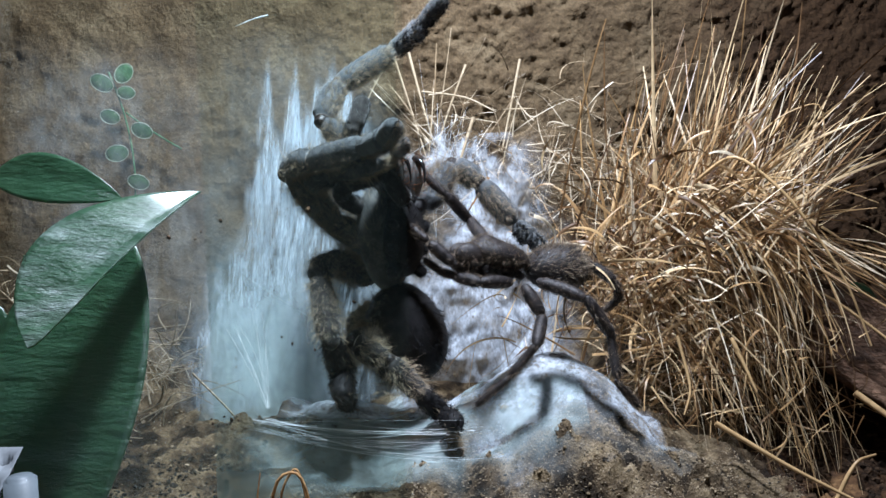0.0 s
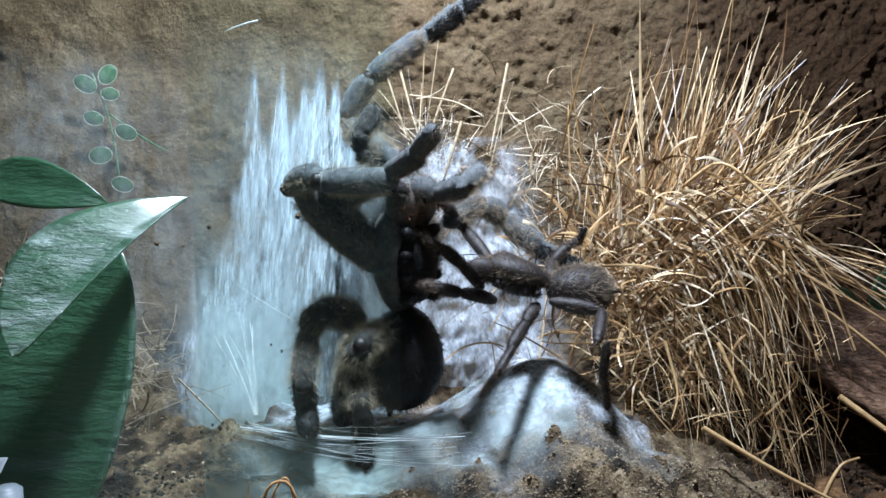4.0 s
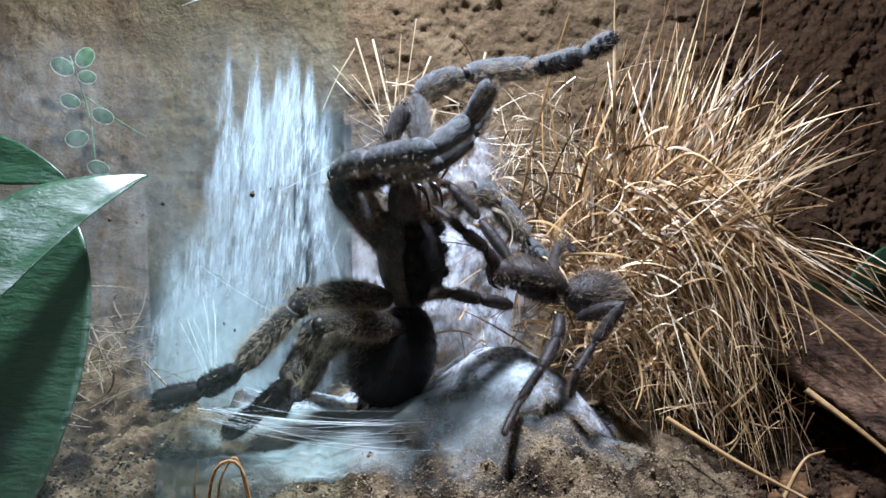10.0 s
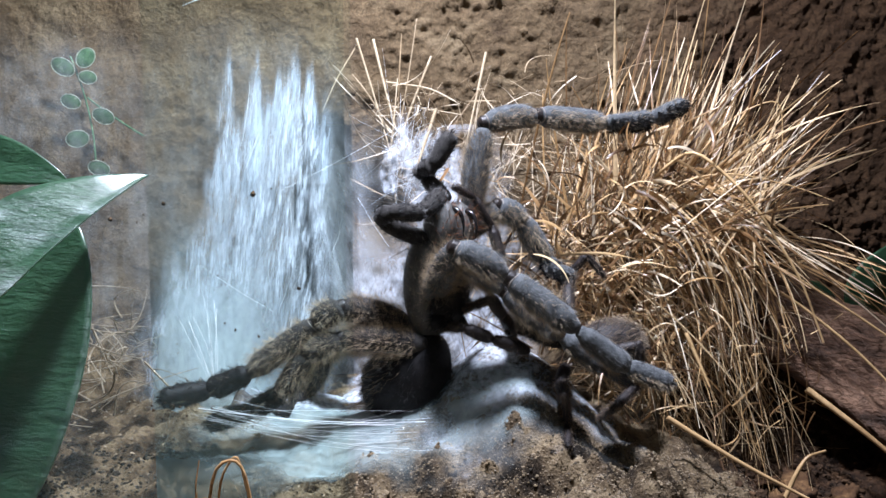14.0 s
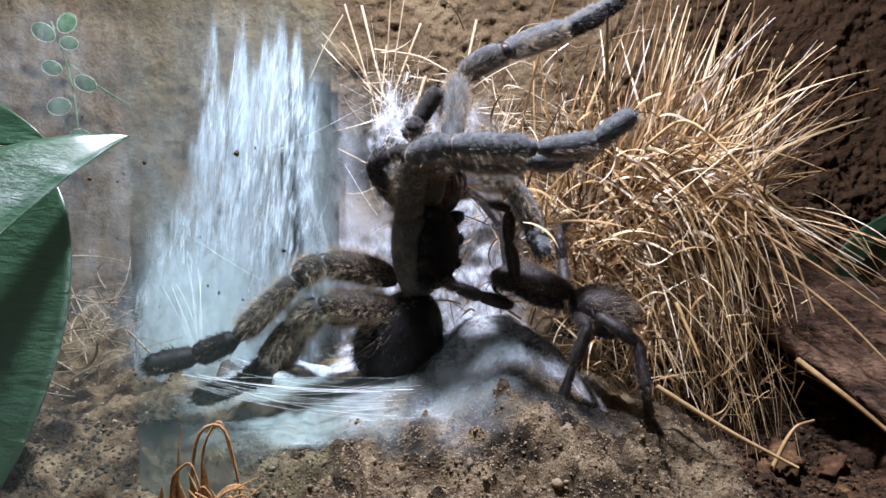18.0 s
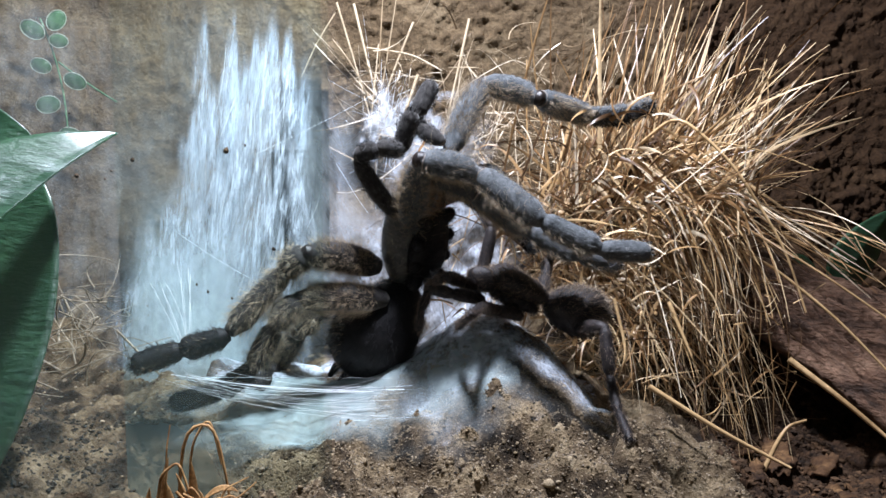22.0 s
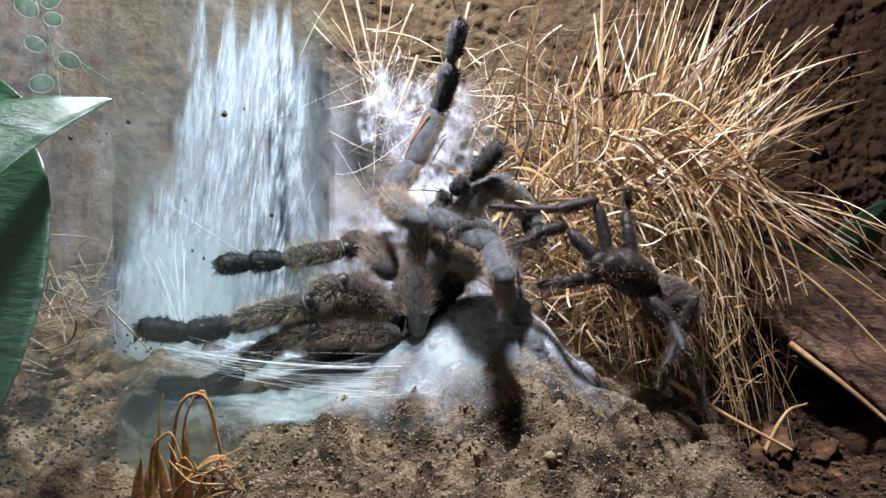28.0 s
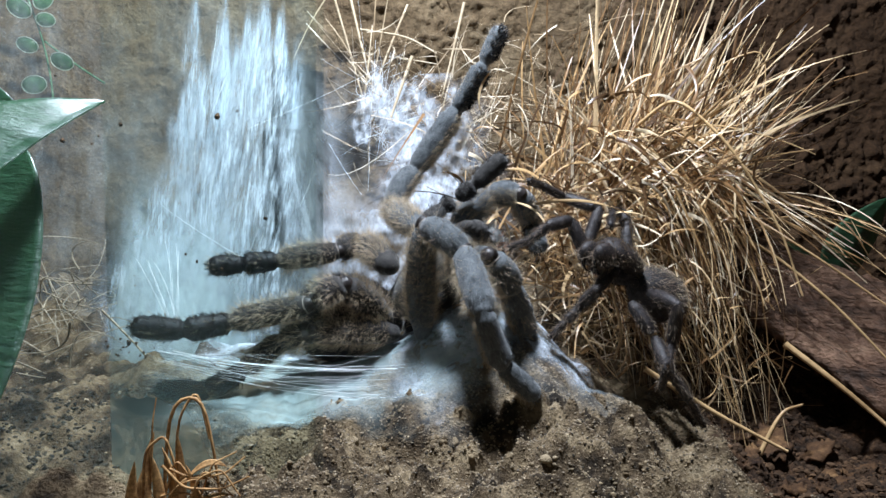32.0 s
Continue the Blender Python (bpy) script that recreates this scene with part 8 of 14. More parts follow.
    walk(LEGS["D"][3], [
        (0, pose(-.00795, -.01174, .01405, -134.4, -26, -12.9)), (1, pose(-.00707, -.01161, .01135, -129.9, -28.2, -15.6)), (1.3, pose(-.00688, -.00905, .01009, -146.6, -46.4, -35.8)),
        (1.7, pose(-.0069, -.00641, .009, -157.9, -68.1, -56.5)), (2, pose(-.00713, -.00372, .0081, -64.6, -86.3, -179.4)), (2.8, pose(-.01141, -.00776, .00714, -172.8, -50.5, -66)),
        (3.7, pose(-.01742, -.01253, .00995, -172, -9.7, -59.8)), (4.5, pose(-.02372, -.01711, .01632, -166.5, 30.8, -52.2)), (5, pose(-.02436, -.01659, .01093, -166.7, 28.3, -52.9)),
        (6, pose(-.02274, -.01226, .00586, 164.6, 18.4, -52.7)), (7, pose(-.02248, -.01463, .00657, 169.9, 34.6, -56.8)), (8, pose(-.01921, -.01723, .00991, 178.3, 44.7, -58.1)),
        (9, pose(-.02738, -.01277, .01373, 149.4, 34.6, -54.3)), (10, pose(-.02936, -.01265, .01483, 151.7, 37.1, -56.1)), (11, pose(-.0308, -.01219, .01446, 140.9, 39.9, -58.5)),
        (12, pose(-.03023, -.01327, .01443, 144.7, 45.1, -63.8)), (13, pose(-.02865, -.01171, .01244, 140.1, 44.1, -62.7)), (14, pose(-.03057, -.01143, .01221, 141.7, 47.8, -67)),
        (15, pose(-.03049, -.01172, .01237, 144.8, 45.1, -64.1)), (18, pose(-.03113, -.01157, .01181, 155.2, 41.9, -61.6)), (19, pose(-.02898, -.00942, .01164, 131.6, 31.7, -52.2)),
        (20, pose(-.03166, -.00896, .01003, 133.6, 31.6, -52)), (22, pose(-.03214, -.00886, .00962, 133.8, 31.6, -52)), (23, pose(-.03297, -.00781, .01023, 132.4, 26.5, -45.7)),
        (24, pose(-.03222, -.00826, .01356, 143, 19.4, -38.8)), (25, pose(-.03223, -.00745, .01022, 132.7, 25.1, -44.3)), (28, pose(-.03324, -.01086, .00394, 136.2, 39.6, -61.6)),
        (30, pose(-.03244, -.01101, .00365, 136.5, 41, -63.3)), (32, pose(-.03184, -.01109, .00406, 136.5, 41.1, -63.5))])
    walk(LEGS["D"][4], [
        (0, pose(-.00317, -.00519, .00749, 75, -77.8, 36)), (1, pose(-.00219, -.00518, .0058, 50.8, -74.4, 62.6)), (1.3, pose(.00088, -.00816, .00458, 47.5, -74.2, 63.6)),
        (1.7, pose(.00045, -.01115, .00577, 44.2, -74, 64.5)), (2, pose(-.00316, -.01189, .00835, 41.1, -73.7, 65.3)), (2.8, pose(-.00743, -.01381, .00123, 164.6, -55.5, -51.3)),
        (3.7, pose(-.01547, -.01324, .00058, -179.7, -11.9, -58)), (4.5, pose(-.02491, -.01183, .0081, -167.1, 31.8, -53)), (5, pose(-.02531, -.0115, .00234, -167.9, 24.5, -54.9)),
        (6, pose(-.02709, -.01138, -.0042, 143.5, 32.7, -56.9)), (7, pose(-.0271, -.01083, -.00172, 159.7, 32, -56.4)), (8, pose(-.02314, -.01148, .00289, 165.7, 48.7, -63.2)),
        (9, pose(-.03492, -.01169, .00607, 135.1, 49.1, -63.6)), (10, pose(-.03635, -.01088, .00771, 145.3, 43.5, -56.8)), (11, pose(-.03904, -.01121, .00831, 128.8, 52.3, -69)),
        (12, pose(-.03814, -.01059, .00853, 131.3, 49.8, -64.2)), (13, pose(-.03713, -.00984, .00671, 119.1, 50.2, -65.1)), (14, pose(-.03862, -.00848, .00688, 115.7, 49, -61.4)),
        (15, pose(-.03851, -.00893, .00637, 111, 49.3, -62.6)), (18, pose(-.03778, -.00821, .00499, 107.6, 47.9, -56.6)), (19, pose(-.03842, -.01158, .00502, 113.7, 49.7, -63.9)),
        (20, pose(-.03984, -.01062, .00398, 107.8, 50.2, -66.1)), (22, pose(-.04033, -.0105, .00353, 107.5, 50.1, -65.5)), (23, pose(-.04075, -.01098, .00387, 114.4, 48.6, -59.3)),
        (24, pose(-.03875, -.01165, .00512, 112.3, 49.4, -62.2)), (25, pose(-.04052, -.01119, .00315, 110.9, 49, -60.5)), (28, pose(-.04176, -.01008, -.00179, 82, 51, -88.5)),
        (30, pose(-.04105, -.0098, -.00203, 82.1, 51.6, -82.3)), (32, pose(-.04044, -.00984, -.00161, 83.4, 51.7, -80.2))])
    walk(LEGS["E"][0], [
        (0, pose(-.0057, .01238, .0625, -10.4, 38.8, 27.8)), (1, pose(-.00538, .01174, .06539, -17.4, 48.4, 24.5)), (2, pose(-.00349, .01263, .062, -13.3, 62, 18)),
        (5, pose(.00416, .00929, .0586, -34.8, 67.2, 12.6)), (6, pose(-.00053, .00986, .05784, -28.1, 65.8, 14.7)), (6.5, pose(.00139, .00953, .05774, -24.1, 65.3, 15.3)),
        (7, pose(.00331, .00919, .05765, -20.1, 64.7, 15.9)), (8, pose(.00576, .00995, .05703, -12.7, 58.1, 20)), (9, pose(.00804, .01148, .05543, 3.5, 60.3, 19.6)),
        (10, pose(.00818, .01107, .0566, -8.7, 59.3, 19.7)), (11, pose(.00981, .01051, .05488, -12.5, 58.5, 20)), (12, pose(.0111, .01245, .05356, 6.9, 61.5, 19.7)),
        (13, pose(.01247, .01124, .05352, -12.2, 66.6, 19.2)), (14, pose(.0144, .01323, .05001, 4.9, 53.3, 20.8)), (15, pose(.01282, .01398, .05091, 3.2, 53.8, 20.9)),
        (18, pose(.01427, .01083, .05361, -2.8, 70.5, 21)), (19, pose(.01664, .00964, .0522, -7.9, 63.1, 22.8)), (20, pose(.01538, .01041, .0521, 1.2, 59.7, 23.2)),
        (21, pose(.01517, .01168, .05191, -.7, 60.2, 23.2)), (22, pose(.01495, .01294, .05173, -2.6, 60.6, 23.2)), (23, pose(.01723, .01184, .05421, -13.9, 62.4, 22.6)),
        (23.5, pose(.0166, .01171, .05299, -13, 61.4, 23.1)), (24, pose(.01597, .01159, .05176, -12.2, 60.3, 23.6)), (25, pose(.01702, .01118, .05053, -9.6, 58.4, 24.3)),
        (27.5, pose(.01841, .01091, .03807, 9.3, 43.2, 24.4)), (28, pose(.01836, .01109, .03806, 10.5, 41.2, 23.9)), (30, pose(.01981, .01135, .03828, .6, 46.8, 24.7)),
        (32, pose(.02125, .01161, .03851, -10.4, 52.5, 23.9))])
    walk(LEGS["E"][1], [
        (0, pose(.00084, .01871, .07334, 129.7, 28.6, 117.5)), (1, pose(.00193, .01965, .0742, 120.4, 32.4, 111.1)), (2, pose(.00716, .01955, .06853, 121.5, 26.3, 122.8)),
        (5, pose(.01265, .01924, .06299, 122.4, 22.1, 130.1)), (6, pose(.00868, .0191, .0629, 115.2, 31.5, 111.1)), (6.5, pose(.01098, .01802, .06303, 116.4, 23.7, 129.3)),
        (7, pose(.01323, .01692, .06315, 115, 15.9, 146.4)), (8, pose(.01547, .0167, .06415, 126.2, 19.2, 140.5)), (9, pose(.02005, .01483, .06251, 120.7, 23.6, 133.3)),
        (10, pose(.01865, .01707, .06364, 113.3, 25.6, 129.1)), (11, pose(.01952, .01719, .06188, 108.2, 26.5, 126.4)), (12, pose(.02397, .01516, .06065, 119.6, 20.3, 141.5)),
        (13, pose(.02314, .01802, .05886, 125.6, 40.6, 106)), (14, pose(.02576, .01621, .0587, 121.7, 29.2, 126.7)), (15, pose(.02423, .01746, .05963, 124.9, 30.1, 125.1)),
        (18, pose(.02628, .01618, .05826, 114.3, 29.2, 127)), (19, pose(.02706, .01605, .05832, 126.2, 22.2, 140.3)), (20, pose(.02644, .01483, .05905, 121.5, 27, 132.4)),
        (21, pose(.02634, .01665, .05892, 119.6, 25.5, 135.3)), (22, pose(.02622, .01848, .05879, 117.6, 24, 138.2)), (23, pose(.02705, .01956, .0605, 126.1, 33.3, 121.3)),
        (23.5, pose(.02637, .01932, .05952, 127.3, 33.9, 120.4)), (24, pose(.02569, .01908, .05855, 128.5, 34.4, 119.5)), (25, pose(.02675, .01815, .05774, 133.1, 31.2, 123.9)),
        (27.5, pose(.02762, .0127, .04778, 80.1, 31.7, 122.1)), (28, pose(.02749, .01241, .0482, 83.7, 32, 124.9)), (30, pose(.02905, .01545, .04777, 85.3, 29.4, 94.5)),
        (32, pose(.03022, .01838, .04691, 88.1, 27.9, 64.6))])
    walk(LEGS["E"][2], [
        (0, pose(.00896, .01953, .0678, 148.8, 26.5, 125.7)), (1, pose(.01094, .02022, .06994, 139.5, 39.1, 114.9)), (2, pose(.0155, .02219, .06389, 147.1, 49.8, 103.8)),
        (5, pose(.0196, .02273, .05855, 148.6, 40.7, 111.9)), (6, pose(.01792, .02029, .05928, 145.7, 30.7, 119.8)), (6.5, pose(.01857, .02205, .0592, 147.9, 29.5, 120.7)),
        (7, pose(.01852, .02302, .05955, 150, 28.2, 121.6)), (8, pose(.02147, .02121, .0591, 146.3, 19.6, 127.4)), (9, pose(.0268, .01871, .05839, 140.6, 5.6, 138.1)),
        (10, pose(.02627, .02121, .06032, 149, 21.1, 126.9)), (11, pose(.02715, .02126, .05937, 150.7, 17.8, 128.9)), (12, pose(.03011, .02038, .05643, 148.1, 15, 130.6)),
        (13, pose(.0312, .01674, .05484, 139.3, 1.1, 140.9)), (14, pose(.03337, .01897, .05452, 148.6, 12, 132.9)), (15, pose(.03265, .01985, .05465, 154.5, 18.5, 129.3)),
        (18, pose(.0339, .01966, .05504, 148.4, 8.8, 134.7)), (19, pose(.03314, .02027, .05349, 148.3, 12.4, 132.4)), (20, pose(.03315, .01823, .05508, 139.6, 2.2, 139.9)),
        (21, pose(.03324, .02089, .05489, 163.7, 22.7, 128.7)), (22, pose(.03324, .02362, .05472, -170.7, 45.9, 127)), (23, pose(.03534, .02094, .05574, 172.1, 32.5, 126.8)),
        (23.5, pose(.03464, .0204, .05467, 164, 26.4, 128.3)), (24, pose(.03393, .01985, .0536, 156.2, 20.5, 130.6)), (25, pose(.03422, .0192, .0523, 151.8, 15.2, 133.3)),
        (27.5, pose(.03446, .01793, .04905, 127.8, 7.8, 139.7)), (28, pose(.03432, .0178, .04901, 127.3, 7.5, 140.1)), (30, pose(.03787, .01649, .0484, 127, 3.9, 144.9)),
        (32, pose(.03845, .01461, .04717, 126.5, .3, 149.7))])
    walk(LEGS["E"][3], [
        (0, pose(.0195, .01939, .05526, 162.9, 58.1, 114.4)), (1, pose(.02219, .0179, .06154, 144.4, 56.7, 115.7)), (2, pose(.02471, .01551, .05655, 144.2, 45.6, 128.3)),
        (5, pose(.02933, .01819, .04943, 136.6, 60.4, 108.3)), (6, pose(.02947, .01887, .04755, 104.8, 69.6, 72.7)), (6.5, pose(.02903, .0207, .04769, 125.9, 67.7, 83.7)),
        (7, pose(.02793, .02173, .04833, 143.8, 64.5, 91.5)), (8, pose(.0301, .02284, .04804, 158.6, 61.1, 95.6)), (9, pose(.03323, .02436, .04809, 166.9, 64.8, 93.1)),
        (10, pose(.03561, .02221, .04781, 166.7, 62.1, 94.6)), (11, pose(.03488, .02267, .04765, 166.9, 63.3, 93.9)), (12, pose(.03799, .02294, .04459, 174.8, 64.4, 93.5)),
        (13, pose(.03702, .02358, .04442, 169, 57.2, 95.6)), (14, pose(.04051, .02218, .04265, 158.8, 63.2, 92.1)), (15, pose(.04117, .02069, .04047, 165.6, 62.3, 92.7)),
        (18, pose(.04034, .02348, .04338, 175.6, 56.5, 94.6)), (19, pose(.04027, .02333, .04188, 168.3, 46.6, 96.9)), (20, pose(.03896, .02454, .04504, 168.9, 48.5, 96.3)),
        (21, pose(.03925, .01937, .04308, 157.2, 16.4, 107.7)), (22, pose(.03724, .01469, .04549, 139.8, -12.2, 125)), (23, pose(.0414, .01609, .04395, 143.6, -6.9, 120.8)),
        (23.5, pose(.04163, .018, .04216, 156.7, 15.5, 108)), (24, pose(.04164, .02014, .0408, 166.4, 40, 98.8)), (25, pose(.04139, .02142, .04017, 168.1, 44.9, 97.3)),
        (27.5, pose(.04228, .0254, .04078, 176.5, 48.5, 96.6)), (28, pose(.04214, .02547, .04078, 176.6, 48.5, 96.6)), (30, pose(.04472, .02526, .04004, -179.2, 52.5, 96.5)),
        (32, pose(.04423, .0244, .03877, -174.6, 56.4, 96.8))])
    walk(LEGS["E"][4], [
        (0, pose(.02322, .01559, .05215, -158.5, 53.1, 160.7)), (1, pose(.0276, .01552, .05859, -170.5, 77.1, 176.3)), (2, pose(.03185, .0147, .0516, 176.1, 55.3, 173.7)),
        (5, pose(.03485, .0157, .0471, -178.9, 82.1, 171.9)), (6, pose(.03513, .01544, .04696, -.6, 50, -8.9)), (6.5, pose(.03387, .01663, .04625, 39, 62.8, -.9)),
        (7, pose(.03178, .01723, .04614, 99.6, 67.7, 29.5)), (8, pose(.03298, .01779, .04512, 118.4, 65.4, 45.9)), (9, pose(.03511, .01844, .04526, 133.3, 61.2, 58.9)),
        (10, pose(.03748, .01695, .04496, 118.7, 65.7, 45)), (11, pose(.03674, .01713, .04481, 134.1, 60.8, 59.8)), (12, pose(.03893, .01722, .04183, 133.5, 61.2, 58.9)),
        (13, pose(.03885, .01813, .0408, 137.5, 59.5, 62.2)), (14, pose(.04307, .01685, .03991, 113.1, 61.5, 56.7)), (15, pose(.04291, .01559, .03776, 114.2, 64.9, 39.4)),
        (18, pose(.04129, .01805, .03975, 154.4, 51.8, 64.6)), (19, pose(.04219, .01879, .03739, 139.9, 52.9, 63.4)), (20, pose(.04086, .0196, .0405, 140.2, 52.8, 63.6)),
        (21, pose(.04234, .01847, .03699, 140.6, 52.1, 64.4)), (22, pose(.0402, .01811, .04041, 140.9, 51.5, 65.3)), (23, pose(.0443, .01853, .03891, 151.1, 46, 70.9)),
        (23.5, pose(.04444, .01731, .03665, 156.8, 38.9, 75.6)), (24, pose(.04365, .01658, .03623, 161.2, 31.5, 79.1)), (25, pose(.0433, .01711, .03565, 153.8, 29.3, 80.1)),
        (27.5, pose(.0433, .02031, .03621, 154.1, 58.1, 61)), (28, pose(.04314, .02039, .03622, 154, 58.3, 60.9)), (30, pose(.04523, .01992, .03593, 154, 58.3, 60.8)),
        (32, pose(.04426, .01888, .03513, 154.1, 58.4, 60.7))])
    walk(LEGS["G"][0], [
        (0, pose(-.01524, .00264, .03206, 114.9, -72.4, -164.6)), (.7, pose(-.01542, .00111, .03218, 120.2, -71.6, -169.2)), (1.3, pose(-.0156, -.00041, .0323, 125.1, -70.7, -173.5)),
        (2, pose(-.01579, -.00194, .03242, 129.5, -69.7, -177.3)), (5, pose(-.01175, -.00151, .02676, 120.3, -71.6, -169.1)), (6, pose(-.01364, .00185, .0303, 145, -68.3, -179.6)),
        (7, pose(-.013, .00454, .02548, 145.4, -74.7, -165.7)), (8, pose(-.007, .00779, .02351, 97.8, -83.2, -101.6)), (9, pose(-.003, .0083, .02234, 94.3, -83.2, -96.5)),
        (12, pose(-.00296, .00541, .02275, 116.2, -81.9, -133.5)), (15, pose(-.00154, .00963, .02092, 83.5, -83.2, -80)), (18, pose(-.00124, .0094, .0223, 140.3, -79.8, -133.3)),
        (22, pose(-.00041, .00945, .02356, 138.5, -79.8, -133.2)), (24, pose(-.00528, .00908, .02533, 142.4, -73.6, -155.2)), (25, pose(-.00581, .00906, .02556, 141.8, -73.3, -155.9)),
        (26.2, pose(-.002, .00692, .02584, 65.4, -76.8, -103.4)), (27.5, pose(.00181, .00478, .02613, 14, -66.2, -76.1)), (28, pose(.00185, .00476, .0262, 13.8, -66.5, -76.3)),
        (32, pose(.00316, .00424, .02832, 22.9, -74.2, -83.9))])
    walk(LEGS["G"][1], [
        (0, pose(-.02636, .01622, .0298, 138.1, 1.6, -150.5)), (.7, pose(-.02649, .01444, .02939, 134.5, 2.1, -150.9)), (1.3, pose(-.02661, .01266, .029, 130.9, 2.5, -151.4)),
        (2, pose(-.02671, .01087, .02862, 127.3, 2.9, -151.9)), (5, pose(-.02267, .01155, .02402, 137.5, 3.2, -152.2)), (6, pose(-.02704, .0118, .02501, 127, -2.7, -145.7)),
        (7, pose(-.02886, .01068, .0217, 119.9, -1.6, -147.4)), (8, pose(-.02483, .00899, .02322, 131.1, -6.1, -141.1)), (9, pose(-.02049, .00896, .02218, 131.1, -5.4, -142)),
        (12, pose(-.01927, .01056, .02169, 140.3, -15.3, -132.1)), (15, pose(-.01889, .00857, .02115, 137.3, -12.1, -135)), (18, pose(-.02125, .00711, .01952, 134.9, -15.8, -131.3)),
        (22, pose(-.01874, .0079, .0211, 147.7, -19.6, -128.2)), (24, pose(-.02205, .01324, .02136, 167.1, -43.5, -116.6)), (25, pose(-.02268, .0137, .02151, 168.3, -45, -116.2)),
        (26.2, pose(-.01605, .01767, .02753, 161.7, -59.6, -109.8)), (27.5, pose(-.00606, .0189, .03301, 144.2, -73.2, -92.5)), (28, pose(-.00599, .01904, .03305, 144.3, -73.2, -92.6)),
        (32, pose(-.00535, .01907, .03275, 139.9, -71.9, -96))])
    walk(LEGS["G"][2], [
        (0, pose(-.02885, .02095, .02385, -134.7, -42.3, -152.7)), (.7, pose(-.02899, .01933, .02401, -163.6, -29.6, -143.3)), (1.3, pose(-.02909, .01765, .02417, 172.6, -14.8, -142)),
        (2, pose(-.02917, .01592, .02434, 150, -.8, -146.8)), (5, pose(-.02466, .01596, .01876, 151.5, -1.9, -146.2)), (6, pose(-.03063, .01669, .02045, 160.9, -9.9, -142.6)),
        (7, pose(-.03249, .01617, .01791, 158.1, -8.2, -143.3)), (8, pose(-.02888, .01316, .0182, 142.8, -5.3, -144.9)), (9, pose(-.02443, .01322, .01717, 141.4, -9.3, -141.8)),
        (12, pose(-.02366, .01255, .01635, 139.1, -3.9, -146.3)), (15, pose(-.02338, .01141, .01566, 138.5, -3.5, -146.7)), (18, pose(-.02643, .00965, .01419, 131, -2.3, -147.9)),
        (22, pose(-.02426, .00871, .01451, 130.4, -1.8, -148.4)), (24, pose(-.02607, .00922, .01568, 134.8, -4.2, -145.8)), (25, pose(-.02666, .00936, .01585, 135.2, -4.4, -145.6)),
        (26.2, pose(-.02069, .01229, .02363, 123.8, -22.7, -123.1)), (27.5, pose(-.01105, .01287, .03113, 103.4, -34.4, -93.5)), (28, pose(-.01095, .01302, .03116, 103.2, -34.8, -91.3)),
        (32, pose(-.01115, .01376, .03083, 100.7, -35.7, -86.1))])
    walk(LEGS["G"][3], [
        (0, pose(-.03039, .00712, .01538, 150.9, 33.4, -124.7)), (.7, pose(-.03236, .01116, .01063, 176, 2.9, -115.3)), (1.3, pose(-.03349, .01679, .00905, -160.9, -28.6, -119.5)),
        (2, pose(-.03357, .02232, .0109, -120.7, -53.8, -146.2)), (5, pose(-.02926, .02196, .00485, -119.1, -54.5, -148.2)), (6, pose(-.03603, .01935, .00513, -150.3, -48.3, -138.2)),
        (7, pose(-.03793, .01981, .00276, -124.6, -56.5, -150.4)), (8, pose(-.03553, .02053, .00525, -113.1, -60.4, -164.1)), (9, pose(-.03243, .02001, .00448, -126.4, -60.5, -164.2)),
        (12, pose(-.03024, .02094, .00411, -125.6, -60.7, -165)), (15, pose(-.02999, .0201, .00335, -126.3, -60.7, -164.8)), (18, pose(-.03342, .02, .00334, -124.6, -58.8, -159.7)),
        (22, pose(-.0312, .01934, .00372, -124.7, -58.8, -159.6)), (24, pose(-.03342, .01851, .00398, -142.5, -48.8, -142)), (25, pose(-.03399, .01846, .00417, -142.9, -48.6, -141.8)),
        (26.2, pose(-.03441, .01691, .01498, -160.4, -65.9, -158.9)), (27.5, pose(-.02788, .01163, .02785, -178.2, -85.2, -173.3)), (28, pose(-.02759, .01119, .02797, 178.6, -84.8, -173.3)),
        (32, pose(-.02757, .01082, .02829, 178.7, -84, -173.5))])
    walk(LEGS["G"][4], [
        (0, pose(-.03152, .01319, .0088, -137.3, -66.8, -121.6)), (.7, pose(-.03273, .01184, .00157, -137.5, -67, -122)), (1.3, pose(-.03292, .01169, .00144, -137.6, -67.2, -122.5)),
        (2, pose(-.0323, .01359, .00812, -137.8, -67.4, -123)), (5, pose(-.02811, .01315, .00223, -136.3, -68.3, -125.2)), (6, pose(-.03743, .01209, -.0001, -144.7, -68, -124.4)),
        (7, pose(-.03796, .01135, -.00004, -127.6, -73.2, -139.3)), (8, pose(-.03621, .01167, .0035, -107.5, -75.8, -157.9)), (9, pose(-.03493, .01176, .00184, -104.9, -76.7, -170.8)),
        (12, pose(-.03281, .01252, .0015, -108.8, -77.2, -178.4)), (15, pose(-.03258, .01184, .00073, -108.6, -77.2, -178.7)), (18, pose(-.03495, .01154, .0007, -108.6, -76.7, -171.8)),
        (22, pose(-.03271, .01097, .00109, -108.3, -76.7, -172.1)), (24, pose(-.03427, .01095, -.00067, -113.8, -76.2, -166.6)), (25, pose(-.03485, .01096, -.00051, -114.4, -76.2, -166.2)),
        (26.2, pose(-.04051, .01131, .01153, -111.1, -78.6, 167.4)), (27.5, pose(-.03681, .0103, .02709, -101, -80.4, 134.3)), (28, pose(-.03655, .01036, .02715, -101.7, -80.4, 134.5)),
        (32, pose(-.03647, .01001, .02734, -100.5, -80.7, 124.7))])
